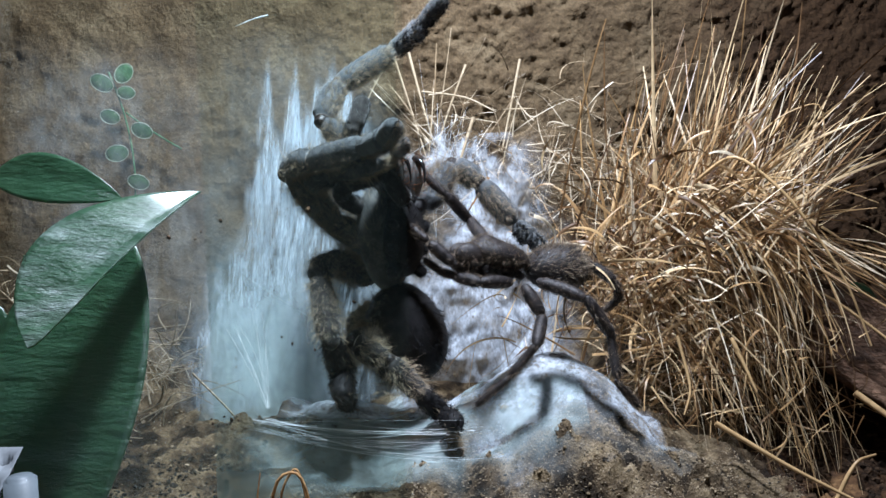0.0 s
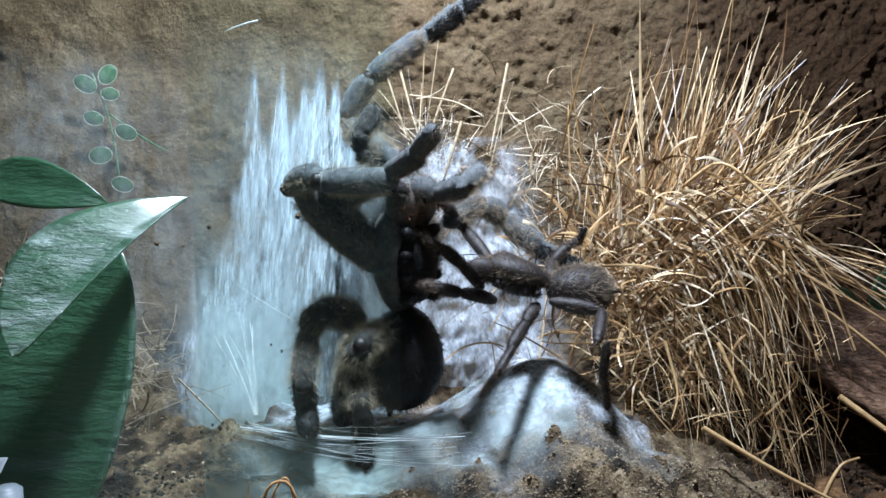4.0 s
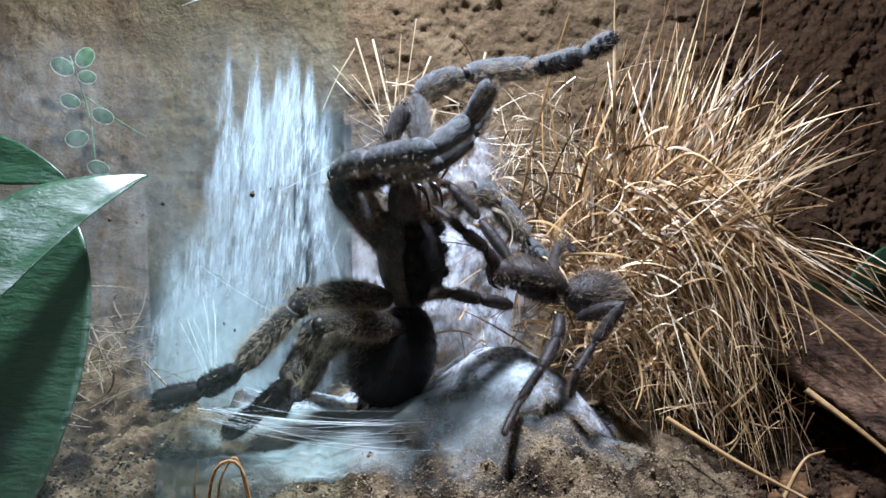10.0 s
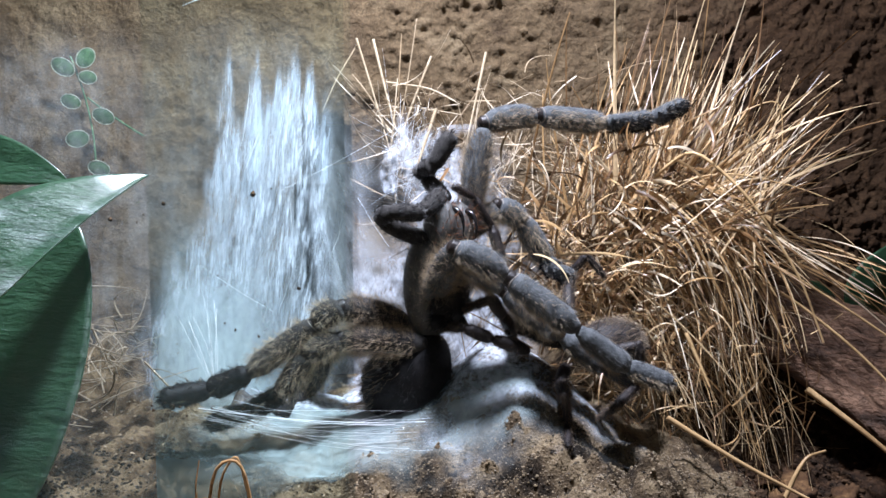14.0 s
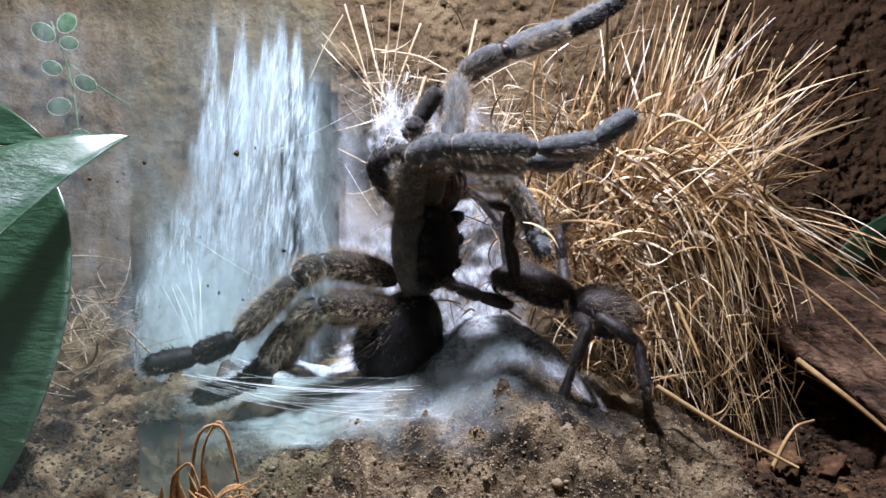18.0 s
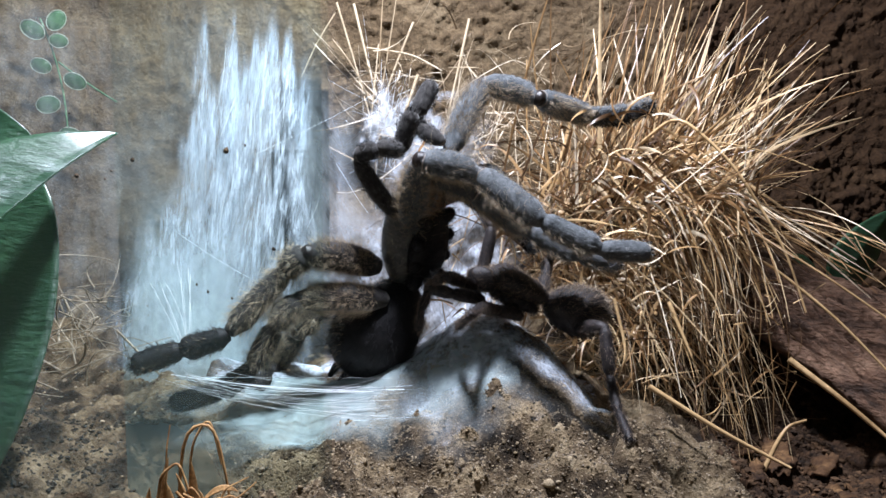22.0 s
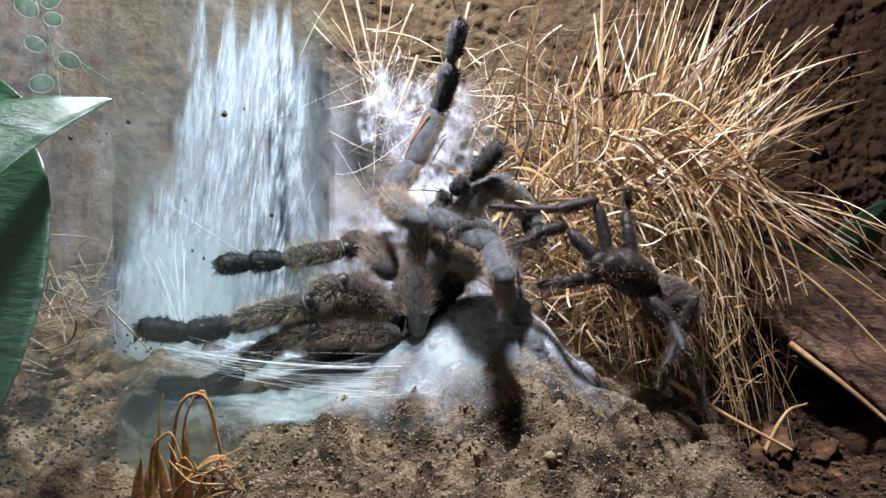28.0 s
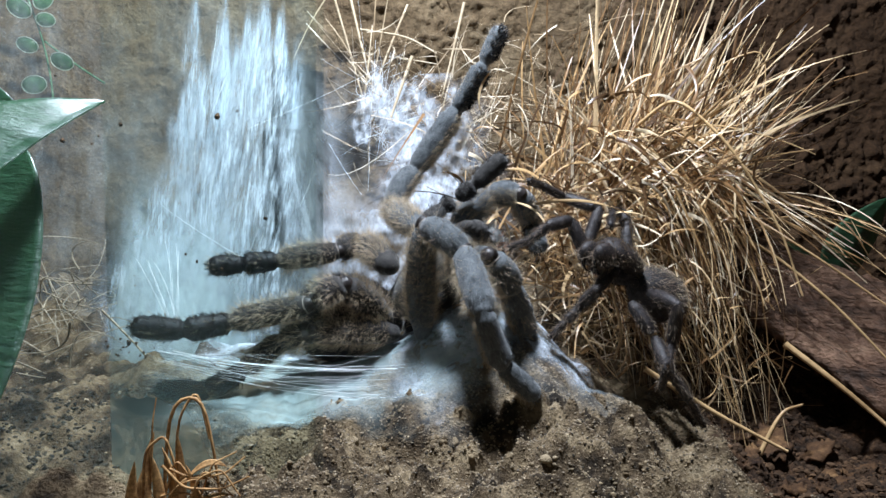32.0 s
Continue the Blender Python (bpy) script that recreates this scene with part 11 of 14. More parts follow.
    walk(LEGS["a"][1], [
        (0, pose(-.0346, .01452, .05249, 43.1, -21, -30.5)), (1, pose(-.03748, .01318, .05628, 37.6, -18, -27.8)), (2, pose(-.03792, .01332, .05534, 38, -17.7, -27.5)),
        (3.5, pose(-.03446, .01478, .05272, 44.8, -16.5, -26.4)), (5, pose(-.03091, .01613, .04999, 51.5, -15.5, -25.3)), (6, pose(-.03211, .01123, .05446, 29.9, -30.5, -39.2)),
        (7, pose(-.02855, .00983, .05266, 27, -30.2, -39)), (8, pose(-.02312, .01052, .05052, 32.4, -27, -36.9)), (9, pose(-.0224, .01501, .05037, 69.5, -17.2, -23.9)),
        (9.5, pose(-.02094, .0139, .05038, 46.1, -24.3, -35.9)), (10, pose(-.02017, .01249, .05116, 22.7, -35.2, -44.4)), (11, pose(-.02069, .01351, .04985, 14.9, -38.8, -46)),
        (12, pose(-.01597, .01698, .04195, 42.7, -25.2, -37.2)), (13, pose(-.0162, .0165, .04027, 30.2, -10.1, -25.6)), (14, pose(-.01312, .01077, .03746, 2.3, -16.7, -27.6)),
        (15, pose(-.01471, .01042, .03841, -11.1, -25.2, -26.9)), (18, pose(-.01016, .01151, .03944, -12.6, -44.6, -22)), (19, pose(-.01222, .01375, .0331, 8, -26.1, -22.9)),
        (20, pose(-.01163, .00933, .03813, -47, -37.5, -18.1)), (22, pose(-.01149, .00766, .03955, -59.3, -43.1, -8.3)), (23, pose(-.01678, .00802, .03731, -50.9, -35, -23.1)),
        (24, pose(-.01862, .00896, .03325, -34.4, -31.4, -27.2)), (24.5, pose(-.01683, .01172, .03205, 3.2, -13, -32.7)), (25, pose(-.01481, .01416, .03003, 38.1, 4.9, -26)),
        (26.2, pose(.00109, .01233, .03588, 67.4, -14.2, -50.7)), (27.5, pose(.01707, .00962, .0409, 103.4, -16.7, -82.9)), (28, pose(.01678, .00952, .04085, 103.3, -16.9, -82.2)),
        (30, pose(.01794, .01092, .03865, 96.3, -19.9, -64.4)), (31, pose(.01868, .01226, .03857, 81.2, -19.9, -68)), (32, pose(.01887, .00948, .03896, 72.2, -30.7, -115.4))])
    walk(LEGS["a"][2], [
        (0, pose(-.04079, .00958, .05986, 45.7, -12.6, -77.8)), (1, pose(-.04279, .00867, .06426, 53.3, -24.9, -92.8)), (2, pose(-.04321, .00866, .06335, 53.3, -24.8, -92.7)),
        (3.5, pose(-.0396, .00916, .05981, 60.6, -12, -72.3)), (5, pose(-.03582, .00969, .05607, 71.7, -2.6, -51)), (6, pose(-.0395, .01002, .06288, 50.1, -14.7, -72.8)),
        (7, pose(-.03656, .00894, .06239, 61.8, -36, -106.3)), (8, pose(-.03104, .00803, .05999, 90.2, -43.7, -145.1)), (9, pose(-.0273, .00659, .05383, 78, -42.3, -126.6)),
        (9.5, pose(-.02907, .00872, .05825, 74.2, -33.9, -85.1)), (10, pose(-.02761, .0136, .05979, 77.8, -25.4, -47.7)), (11, pose(-.02701, .01618, .05771, 78.5, -21.9, -29.6)),
        (12, pose(-.02257, .01346, .04861, 63.6, -26.3, -43.5)), (13, pose(-.01965, .01273, .04855, 49.5, -20.3, -33.6)), (14, pose(-.01625, .0119, .0484, 24.6, -21.8, -34.9)),
        (15, pose(-.01767, .01415, .04761, 40, -18.6, -32.7)), (18, pose(-.01614, .01647, .04696, 66.2, -18, -31.9)), (19, pose(-.017, .01418, .04246, 27.1, -20.5, -34.6)),
        (20, pose(-.01336, .01791, .04377, 66.2, -17.6, -31.3)), (22, pose(-.01387, .01733, .04355, 66.2, -17.6, -31.5)), (23, pose(-.01707, .01723, .04286, 54.4, -14.6, -25.9)),
        (24, pose(-.01991, .0162, .04055, 41.8, -15.6, -27.1)), (24.5, pose(-.0191, .01249, .04214, 19.2, -30.5, -36.6)), (25, pose(-.01698, .00809, .03816, -5.6, -47.6, -39.2)),
        (26.2, pose(-.00708, .00693, .03981, 17.5, -67.4, -43.1)), (27.5, pose(.00679, .00761, .03851, 98.3, -79.8, -105.8)), (28, pose(.00654, .00739, .03848, 98.1, -79.8, -105.3)),
        (30, pose(.00751, .00605, .03751, 97.5, -79.9, -102.9)), (31, pose(.00895, .00892, .04007, 33.9, -73.1, -44.5)), (32, pose(.01076, .01511, .04166, 44.7, -60.5, -18.7))])
    walk(LEGS["a"][3], [
        (0, pose(-.04843, .00957, .06698, 60.3, -21.8, -69.5)), (1, pose(-.04984, .01127, .06911, 67, -15.2, -55.3)), (2, pose(-.05025, .01122, .06818, 66.9, -15.1, -55.2)),
        (3.5, pose(-.04702, .00771, .06394, 68.2, -27.1, -85.5)), (5, pose(-.04203, .00481, .05868, 77, -36.5, -119.9)), (6, pose(-.04687, .00935, .06873, 82.5, -30.9, -83.6)),
        (7, pose(-.04324, .01342, .06572, 78.2, -24.5, -43)), (8, pose(-.03591, .015, .05997, 78.6, -21.7, -28.1)), (9, pose(-.03353, .01277, .05519, 77.5, -21.7, -28.2)),
        (9.5, pose(-.03722, .0093, .06015, 84.1, -22.1, -30.6)), (10, pose(-.03422, .009, .0618, 90.7, -22.2, -33.1)), (11, pose(-.03173, .00916, .0593, 90, -22.2, -33)),
        (12, pose(-.02893, .00916, .05194, 76.5, -21.8, -29.9)), (13, pose(-.02451, .00866, .05342, 64.5, -21.8, -29.8)), (14, pose(-.02105, .01052, .05626, 65.4, -27, -41.9)),
        (15, pose(-.02258, .01052, .05405, 64.7, -27.2, -42.4)), (18, pose(-.02118, .01039, .05025, 77.4, -23.8, -31.5)), (19, pose(-.02182, .01232, .05026, 66.7, -19.3, -16.7)),
        (20, pose(-.01849, .01155, .04716, 76.9, -23.8, -31.2)), (22, pose(-.01899, .01104, .04693, 76.9, -23.8, -31.2)), (23, pose(-.0213, .01143, .04776, 77.2, -21.2, -19.3)),
        (24, pose(-.02409, .01186, .04677, 67.5, -20.5, -16.7)), (24.5, pose(-.02414, .01269, .04922, 61.1, -20.1, -16)), (25, pose(-.02142, .01281, .04402, 54.7, -19.7, -15.3)),
        (26.2, pose(-.01525, .0106, .04333, 63.3, -36.6, -46.3)), (27.5, pose(-.00363, .00902, .03824, 84.8, -45.9, -87.5)), (28, pose(-.00382, .00873, .03822, 84.9, -46, -89.3)),
        (30, pose(-.00201, .00697, .03729, 86.3, -46.1, -92.4)), (31, pose(.00075, .01028, .04213, 83.1, -43.8, -58.2)), (32, pose(.00369, .01104, .04471, 76.2, -39.7, -28.3))])
    walk(LEGS["b"][0], [
        (0, pose(-.03202, .00128, .03799, -1.4, 65.1, -139.5)), (1, pose(-.03174, .0018, .03911, -8.3, 60.2, -138.6)), (2, pose(-.03141, .0019, .03746, -8, 59.9, -138.5)),
        (5, pose(-.02676, .00201, .03696, -8.4, 49.4, -135.9)), (6, pose(-.02408, .00222, .04026, -4.6, 59.7, -138)), (7, pose(-.02239, .00253, .03723, 1.3, 50.7, -137.5)),
        (8, pose(-.01877, .00171, .03415, -3.8, 41.4, -137.2)), (9, pose(-.01835, .00095, .03605, 3.4, 31.8, -137.2)), (10, pose(-.01378, .0005, .03421, 2.2, 33.2, -137.1)),
        (11, pose(-.01657, .00247, .03528, -2.7, 41.2, -137.1)), (12, pose(-.01394, .00119, .02971, 3.7, 31.6, -137.2)), (13, pose(-.01097, .00236, .02487, -10.5, 38.1, -137.7)),
        (13.5, pose(-.01071, .00342, .02225, -15.9, 45, -139.9)), (14, pose(-.01044, .00447, .01964, -22.6, 51.7, -143.4)), (14.5, pose(-.01133, .00321, .02033, -16, 44.8, -139.8)),
        (15, pose(-.01221, .00194, .02102, -10.6, 37.7, -137.5)), (16.5, pose(-.01012, .00133, .02398, -11.4, 33.6, -136.6)), (18, pose(-.00803, .00071, .02694, -12.2, 29.6, -135.6)),
        (18.5, pose(-.009, .00203, .02608, -14.6, 43.5, -139.7)), (19, pose(-.00996, .00335, .02523, -19.5, 57.2, -146.2)), (19.5, pose(-.012, .00448, .02501, -31.2, 62.3, -151)),
        (20, pose(-.01404, .00562, .0248, -46.1, 66.7, -159.1)), (21, pose(-.01283, .00562, .02344, -42.1, 68.4, -163.6)), (22, pose(-.01445, .00564, .02299, -42.5, 68.4, -163.6)),
        (23, pose(-.01528, .00483, .02249, -39.1, 70.5, -168.7)), (24, pose(-.01502, .00221, .01894, -5.5, 54.5, -154.6)), (25, pose(-.0153, .00428, .01735, -38.8, 71.2, -169.3)),
        (26.2, pose(.00001, .00038, .02109, -1.2, 54.6, -156.2)), (27.5, pose(.01532, -.00351, .02484, 21.4, 37.4, -160.6)), (28, pose(.01498, -.00371, .02489, 22.5, 36.9, -160.9)),
        (30, pose(.01591, -.00264, .02493, 13.6, 28.5, -164.1)), (32, pose(.01374, -.00142, .02644, 8.3, 23.6, -165.1))])
    walk(LEGS["b"][1], [
        (0, pose(-.03942, -.00538, .0426, 35.5, 34, -131.9)), (1, pose(-.03772, -.00558, .04447, 37.3, 33.2, -132.5)), (2, pose(-.03741, -.00543, .04289, 47.5, 31.4, -134.5)),
        (5, pose(-.03155, -.00484, .04399, 40.2, 31.6, -134.3)), (6, pose(-.03046, -.00473, .04575, 32.1, 27.2, -137.9)), (7, pose(-.0287, -.00292, .04405, 2.7, 35.5, -134.9)),
        (8, pose(-.02355, -.00371, .04232, 21.2, 31.1, -136)), (9, pose(-.023, -.00248, .04534, 11.9, 48.9, -129.1)), (10, pose(-.01854, -.00334, .04354, 25.4, 49.7, -128.8)),
        (11, pose(-.02135, -.00266, .04328, 23.6, 60.1, -120.5)), (12, pose(-.01869, -.00223, .03914, 23, 46, -130.6)), (13, pose(-.01454, -.00358, .03334, 24.4, 28.7, -140.1)),
        (13.5, pose(-.01441, -.00357, .02959, 11.6, 35.6, -137.4)), (14, pose(-.0142, -.0034, .02572, -2.1, 42.8, -136.6)), (14.5, pose(-.015, -.00381, .02772, 12.2, 31.3, -137.9)),
        (15, pose(-.01573, -.00404, .0296, 25.5, 20.2, -142.1)), (16.5, pose(-.01299, -.00442, .03304, 12.3, 11, -145.4)), (18, pose(-.01022, -.00476, .03643, -.2, 1.3, -146.4)),
        (18.5, pose(-.0128, -.00483, .03381, -1.7, 17.3, -146.7)), (19, pose(-.0151, -.00445, .03077, -3.4, 33.2, -147.4)), (19.5, pose(-.01643, -.00437, .0293, -7.5, 46.5, -149.1)),
        (20, pose(-.01766, -.00403, .02774, -13.8, 59.7, -153.2)), (21, pose(-.01794, -.00342, .02638, -19.5, 50.2, -148.3)), (22, pose(-.01948, -.00341, .02591, -32.1, 68.7, -165.7)),
        (23, pose(-.02165, -.00334, .02526, -32.5, 68.5, -165.3)), (24, pose(-.02276, -.00263, .02541, -28.3, 65.6, -160.9)), (25, pose(-.02174, -.00369, .02001, -32.5, 69, -166.1)),
        (26.2, pose(-.00877, -.00376, .02798, -68.6, 79.5, 149.5)), (27.5, pose(.00667, -.00145, .03463, -134.6, 75.6, 75.3)), (28, pose(.00646, -.00135, .03459, -134.7, 75.5, 74.8)),
        (30, pose(.00999, -.00149, .03482, -113.5, 77.4, 86.8)), (32, pose(.0091, -.00101, .03645, -134.9, 75.3, 73.8))])
    walk(LEGS["b"][2], [
        (0, pose(-.04587, -.00495, .04853, 35.7, 44.8, -159.9)), (1, pose(-.04347, -.00489, .04963, 55.4, 42.8, -162.8)), (2, pose(-.04321, -.00344, .04721, 33.6, 49.3, -153.5)),
        (5, pose(-.03746, -.00353, .04918, 24, 45.5, -156.6)), (6, pose(-.03511, -.00375, .05118, 24.2, 34.2, -163.2)), (7, pose(-.03171, -.00549, .04958, 47.4, 34.9, -162.6)),
        (8, pose(-.02801, -.00426, .04828, 20.2, 30.6, -166)), (9, pose(-.02745, -.00563, .04991, 29.9, 15.4, -173.7)), (10, pose(-.02445, -.00541, .04805, 47.5, 31.9, -159.3)),
        (11, pose(-.02654, -.00599, .04644, 29.8, 21.6, -168.5)), (12, pose(-.0239, -.00402, .04372, -4.2, 19.6, -169)), (13, pose(-.01895, -.00331, .0392, -22.5, 45.2, -176.2)),
        (13.5, pose(-.01834, -.00525, .03522, -26.5, 77.4, 154.3)), (14, pose(-.01738, -.00675, .0307, -159.9, 67.7, -3.1)), (14.5, pose(-.01897, -.00521, .03411, -59.3, 88.2, 131.5)),
        (15, pose(-.02008, -.00278, .03681, -21.2, 65.9, -156.3)), (16.5, pose(-.01534, -.00383, .04125, 12.1, 66.3, -156.3)), (18, pose(-.01037, -.00489, .04503, 45.8, 66.6, -155.9)),
        (18.5, pose(-.01463, -.00631, .04134, 30.6, 42.1, 172.2)), (19, pose(-.01817, -.00692, .03676, 33, 16.3, 154.2)), (19.5, pose(-.02033, -.00778, .03413, 68.4, 40, -174)),
        (20, pose(-.02214, -.00816, .03116, 118.8, 37.5, -126.8)), (21, pose(-.02106, -.00813, .03066, 109.4, 40.4, -134.9)), (22, pose(-.02397, -.00844, .02809, 119.6, 37.1, -125.7)),
        (23, pose(-.02607, -.00845, .02746, 99.6, 41.1, -140.3)), (24, pose(-.02721, -.00788, .0281, 86.5, 41.5, -148.1)), (25, pose(-.02622, -.0087, .02214, 100.6, 41.5, -149.1)),
        (26.2, pose(-.0144, -.00823, .02847, 118.8, 31.8, -116.5)), (27.5, pose(.00032, -.00496, .03334, 127.7, 16.4, -91.1)), (28, pose(.00015, -.00479, .03331, 127.4, 15.1, -89.5)),
        (30, pose(.00305, -.004, .03418, 115.9, 15.1, -89.5)), (32, pose(.00276, -.00435, .03515, 133.6, 14.4, -88.4))])
    walk(LEGS["b"][3], [
        (0, pose(-.04956, -.0032, .0514, 43.8, 53.5, -177.9)), (1, pose(-.04649, -.00157, .05169, 18.2, 61.7, -168.7)), (2, pose(-.04762, -.00228, .05016, 8.5, 57.6, -170.6)),
        (5, pose(-.04192, -.00286, .05294, 21.6, 61.9, -168.3)), (6, pose(-.03825, -.0025, .05507, 11.6, 44.6, -176.9)), (7, pose(-.03477, -.00244, .05247, 13.1, 57.3, -172.5)),
        (8, pose(-.03097, -.00307, .05265, 22.7, 45.4, -178.6)), (9, pose(-.02888, -.00325, .05414, 44.7, 52.9, -171)), (10, pose(-.0273, -.00271, .0508, 45, 53.2, -170.6)),
        (11, pose(-.02869, -.00378, .05065, 35.3, 39.3, 172.7)), (12, pose(-.02538, -.00466, .04813, 40.6, 35.7, 169.2)), (13, pose(-.02197, -.00536, .04233, 59.1, 44.8, -176.9)),
        (13.5, pose(-.02314, -.00537, .03617, 90, 49.2, -153.9)), (14, pose(-.02162, -.00481, .02893, 120.9, 44.7, -130.8)), (14.5, pose(-.02379, -.00613, .03419, 111.7, 49.5, -144.8)),
        (15, pose(-.02313, -.00602, .03865, 100.1, 52.4, -161.1)), (16.5, pose(-.01965, -.00463, .04313, 74.8, 52.3, -166.2)), (18, pose(-.01452, -.00303, .04634, 50.1, 50.8, -170.7)),
        (18.5, pose(-.01707, -.00349, .04444, 55.2, 42.9, 174.1)), (19, pose(-.01805, -.00398, .04075, 62.3, 36.1, 159.7)), (19.5, pose(-.02201, -.00322, .03556, 97.9, 40.4, -169.9)),
        (20, pose(-.02485, -.00424, .02919, 130.3, 30.3, -142.8)), (21, pose(-.02374, -.00389, .02935, 141.4, 19.2, -131)), (22, pose(-.02671, -.00458, .02606, 114.9, 30.5, -146.7)),
        (23, pose(-.02886, -.0042, .02682, 114.3, 30.4, -146.5)), (24, pose(-.02999, -.00378, .02833, 97.1, 32.8, -156.6)), (25, pose(-.02825, -.0041, .02144, 99.9, 33.5, -162.3)),
        (26.2, pose(-.01782, -.00508, .02638, 105.5, 30.9, -148.8)), (27.5, pose(-.00371, -.00399, .03033, 110.1, 27.3, -136)), (28, pose(-.0039, -.00403, .03033, 110, 27.4, -136.1)),
        (30, pose(-.00176, -.00344, .03192, 121.8, 19.7, -119)), (32, pose(-.00124, -.00351, .03147, 113.7, 18, -115.6))])
    walk(LEGS["c"][0], [
        (0, pose(-.02476, -.00246, .03684, 79.7, 59.1, -62.2)), (1, pose(-.02743, -.00142, .03492, 71.4, 57.8, -71.8)), (2, pose(-.02714, -.00199, .03414, 64.2, 50.7, -101.2)),
        (5, pose(-.0239, -.0014, .03355, 63.7, 55.9, -83.5)), (6, pose(-.01648, -.00386, .03617, 77.8, 55.8, -83.9)), (7, pose(-.01651, -.00323, .03174, 64.3, 52.4, -100.8)),
        (8, pose(-.01588, -.00101, .0292, 56.1, 55.8, -90.6)), (9, pose(-.01537, .00025, .03162, 57.3, 61.2, -74.9)), (10, pose(-.01243, -.00168, .02853, 61.8, 59.2, -81.7)),
        (11, pose(-.01239, -.0021, .02841, 55.2, 56.9, -89)), (12, pose(-.01268, -.00196, .02496, 54.8, 56, -91.3)), (13, pose(-.00859, -.00372, .0215, 68.2, 55.8, -92)),
        (14, pose(-.00833, -.00429, .01696, 55.7, 51.7, -104.8)), (15, pose(-.01104, -.00184, .01875, 53.2, 56.1, -94.3)), (18, pose(-.00963, -.00152, .01983, 54, 57, -92.1)),
        (19, pose(-.00758, -.00204, .02608, 62, 60.4, -81.9)), (19.5, pose(-.00961, -.00199, .02382, 58.1, 61.1, -79.2)), (20, pose(-.01164, -.00194, .02156, 54.2, 62, -76.6)),
        (21, pose(-.01204, -.00288, .02043, 48.4, 54.1, -95)), (22, pose(-.01501, -.00234, .02135, 60.8, 59.4, -81.3)), (23, pose(-.01725, -.00242, .02367, 61.4, 59.7, -80.5)),
        (24, pose(-.0156, -.00483, .02002, 44.5, 39.8, -119.4)), (25, pose(-.01446, -.00402, .01578, 52.4, 43.3, -114.1)), (26.2, pose(.00173, -.00176, .01859, 66.3, 54, -87.5)),
        (27.5, pose(.01793, .0005, .0214, 90.3, 58.3, -51.4)), (28, pose(.01765, .00054, .02145, 90.3, 58.3, -51.1)), (29, pose(.01771, -.00062, .02096, 110.5, 56.6, -34.4)),
        (30, pose(.01777, -.00178, .02048, 127.8, 52.1, -20.6)), (32, pose(.01989, -.00069, .02352, 121.2, 46.7, -8.5))])
    walk(LEGS["c"][1], [
        (0, pose(-.03231, -.00809, .03771, 75.5, 50.3, -133.4)), (1, pose(-.03495, -.00651, .03648, 59.6, 54, -118.8)), (2, pose(-.03603, -.00345, .03672, 52.2, 62, -96.8)),
        (5, pose(-.03163, -.00565, .03582, 58, 64.3, -89.5)), (6, pose(-.02587, -.0066, .03734, 98.6, 65.7, -74.2)), (7, pose(-.02571, -.00486, .0343, 64.8, 65.3, -81.1)),
        (8, pose(-.02356, -.00518, .03209, 78.1, 67.1, -67.5)), (9, pose(-.02163, -.00589, .03399, 65.5, 65.2, -81.4)), (10, pose(-.02011, -.00667, .03081, 62.6, 60.9, -100.9)),
        (11, pose(-.02003, -.00672, .03134, 63.3, 60.7, -101.6)), (12, pose(-.02032, -.0062, .02793, 37, 54.6, -115.3)), (13, pose(-.0176, -.00636, .0235, 61.9, 60.6, -102.2)),
        (14, pose(-.01731, -.00643, .0204, 46.7, 54.7, -117.5)), (15, pose(-.01872, -.00583, .02181, 40.9, 59.2, -109.6)), (18, pose(-.0173, -.00583, .02281, 40.9, 60.4, -107.5)),
        (19, pose(-.01526, -.00702, .02826, 55.3, 58.3, -112.1)), (19.5, pose(-.01661, -.00773, .02621, 67.8, 54.8, -123.7)), (20, pose(-.01787, -.00837, .02412, 80.4, 52.8, -135.6)),
        (21, pose(-.01956, -.00736, .02414, 80.5, 52.8, -135.6)), (22, pose(-.02249, -.00744, .02367, 80.9, 52.9, -135.3)), (23, pose(-.02463, -.00753, .02591, 99.3, 52.8, -119.7)),
        (24, pose(-.02429, -.00539, .02573, 73.6, 52.9, -118.2)), (25, pose(-.02322, -.0046, .02013, 69.7, 55.9, -102.9)), (26.2, pose(-.0068, -.00522, .02084, 78.9, 59.9, -76.3)),
        (27.5, pose(.01075, -.00519, .02138, 91.5, 61.2, -46.5)), (28, pose(.01047, -.0052, .02143, 91.6, 61.2, -46.4)), (29, pose(.01053, -.00628, .01917, 151.8, 54.5, -26.2)),
        (30, pose(.01086, -.00715, .01693, -163.7, 41.9, -24.2)), (32, pose(.01525, -.00805, .02022, -159.8, 41.9, -24.2))])
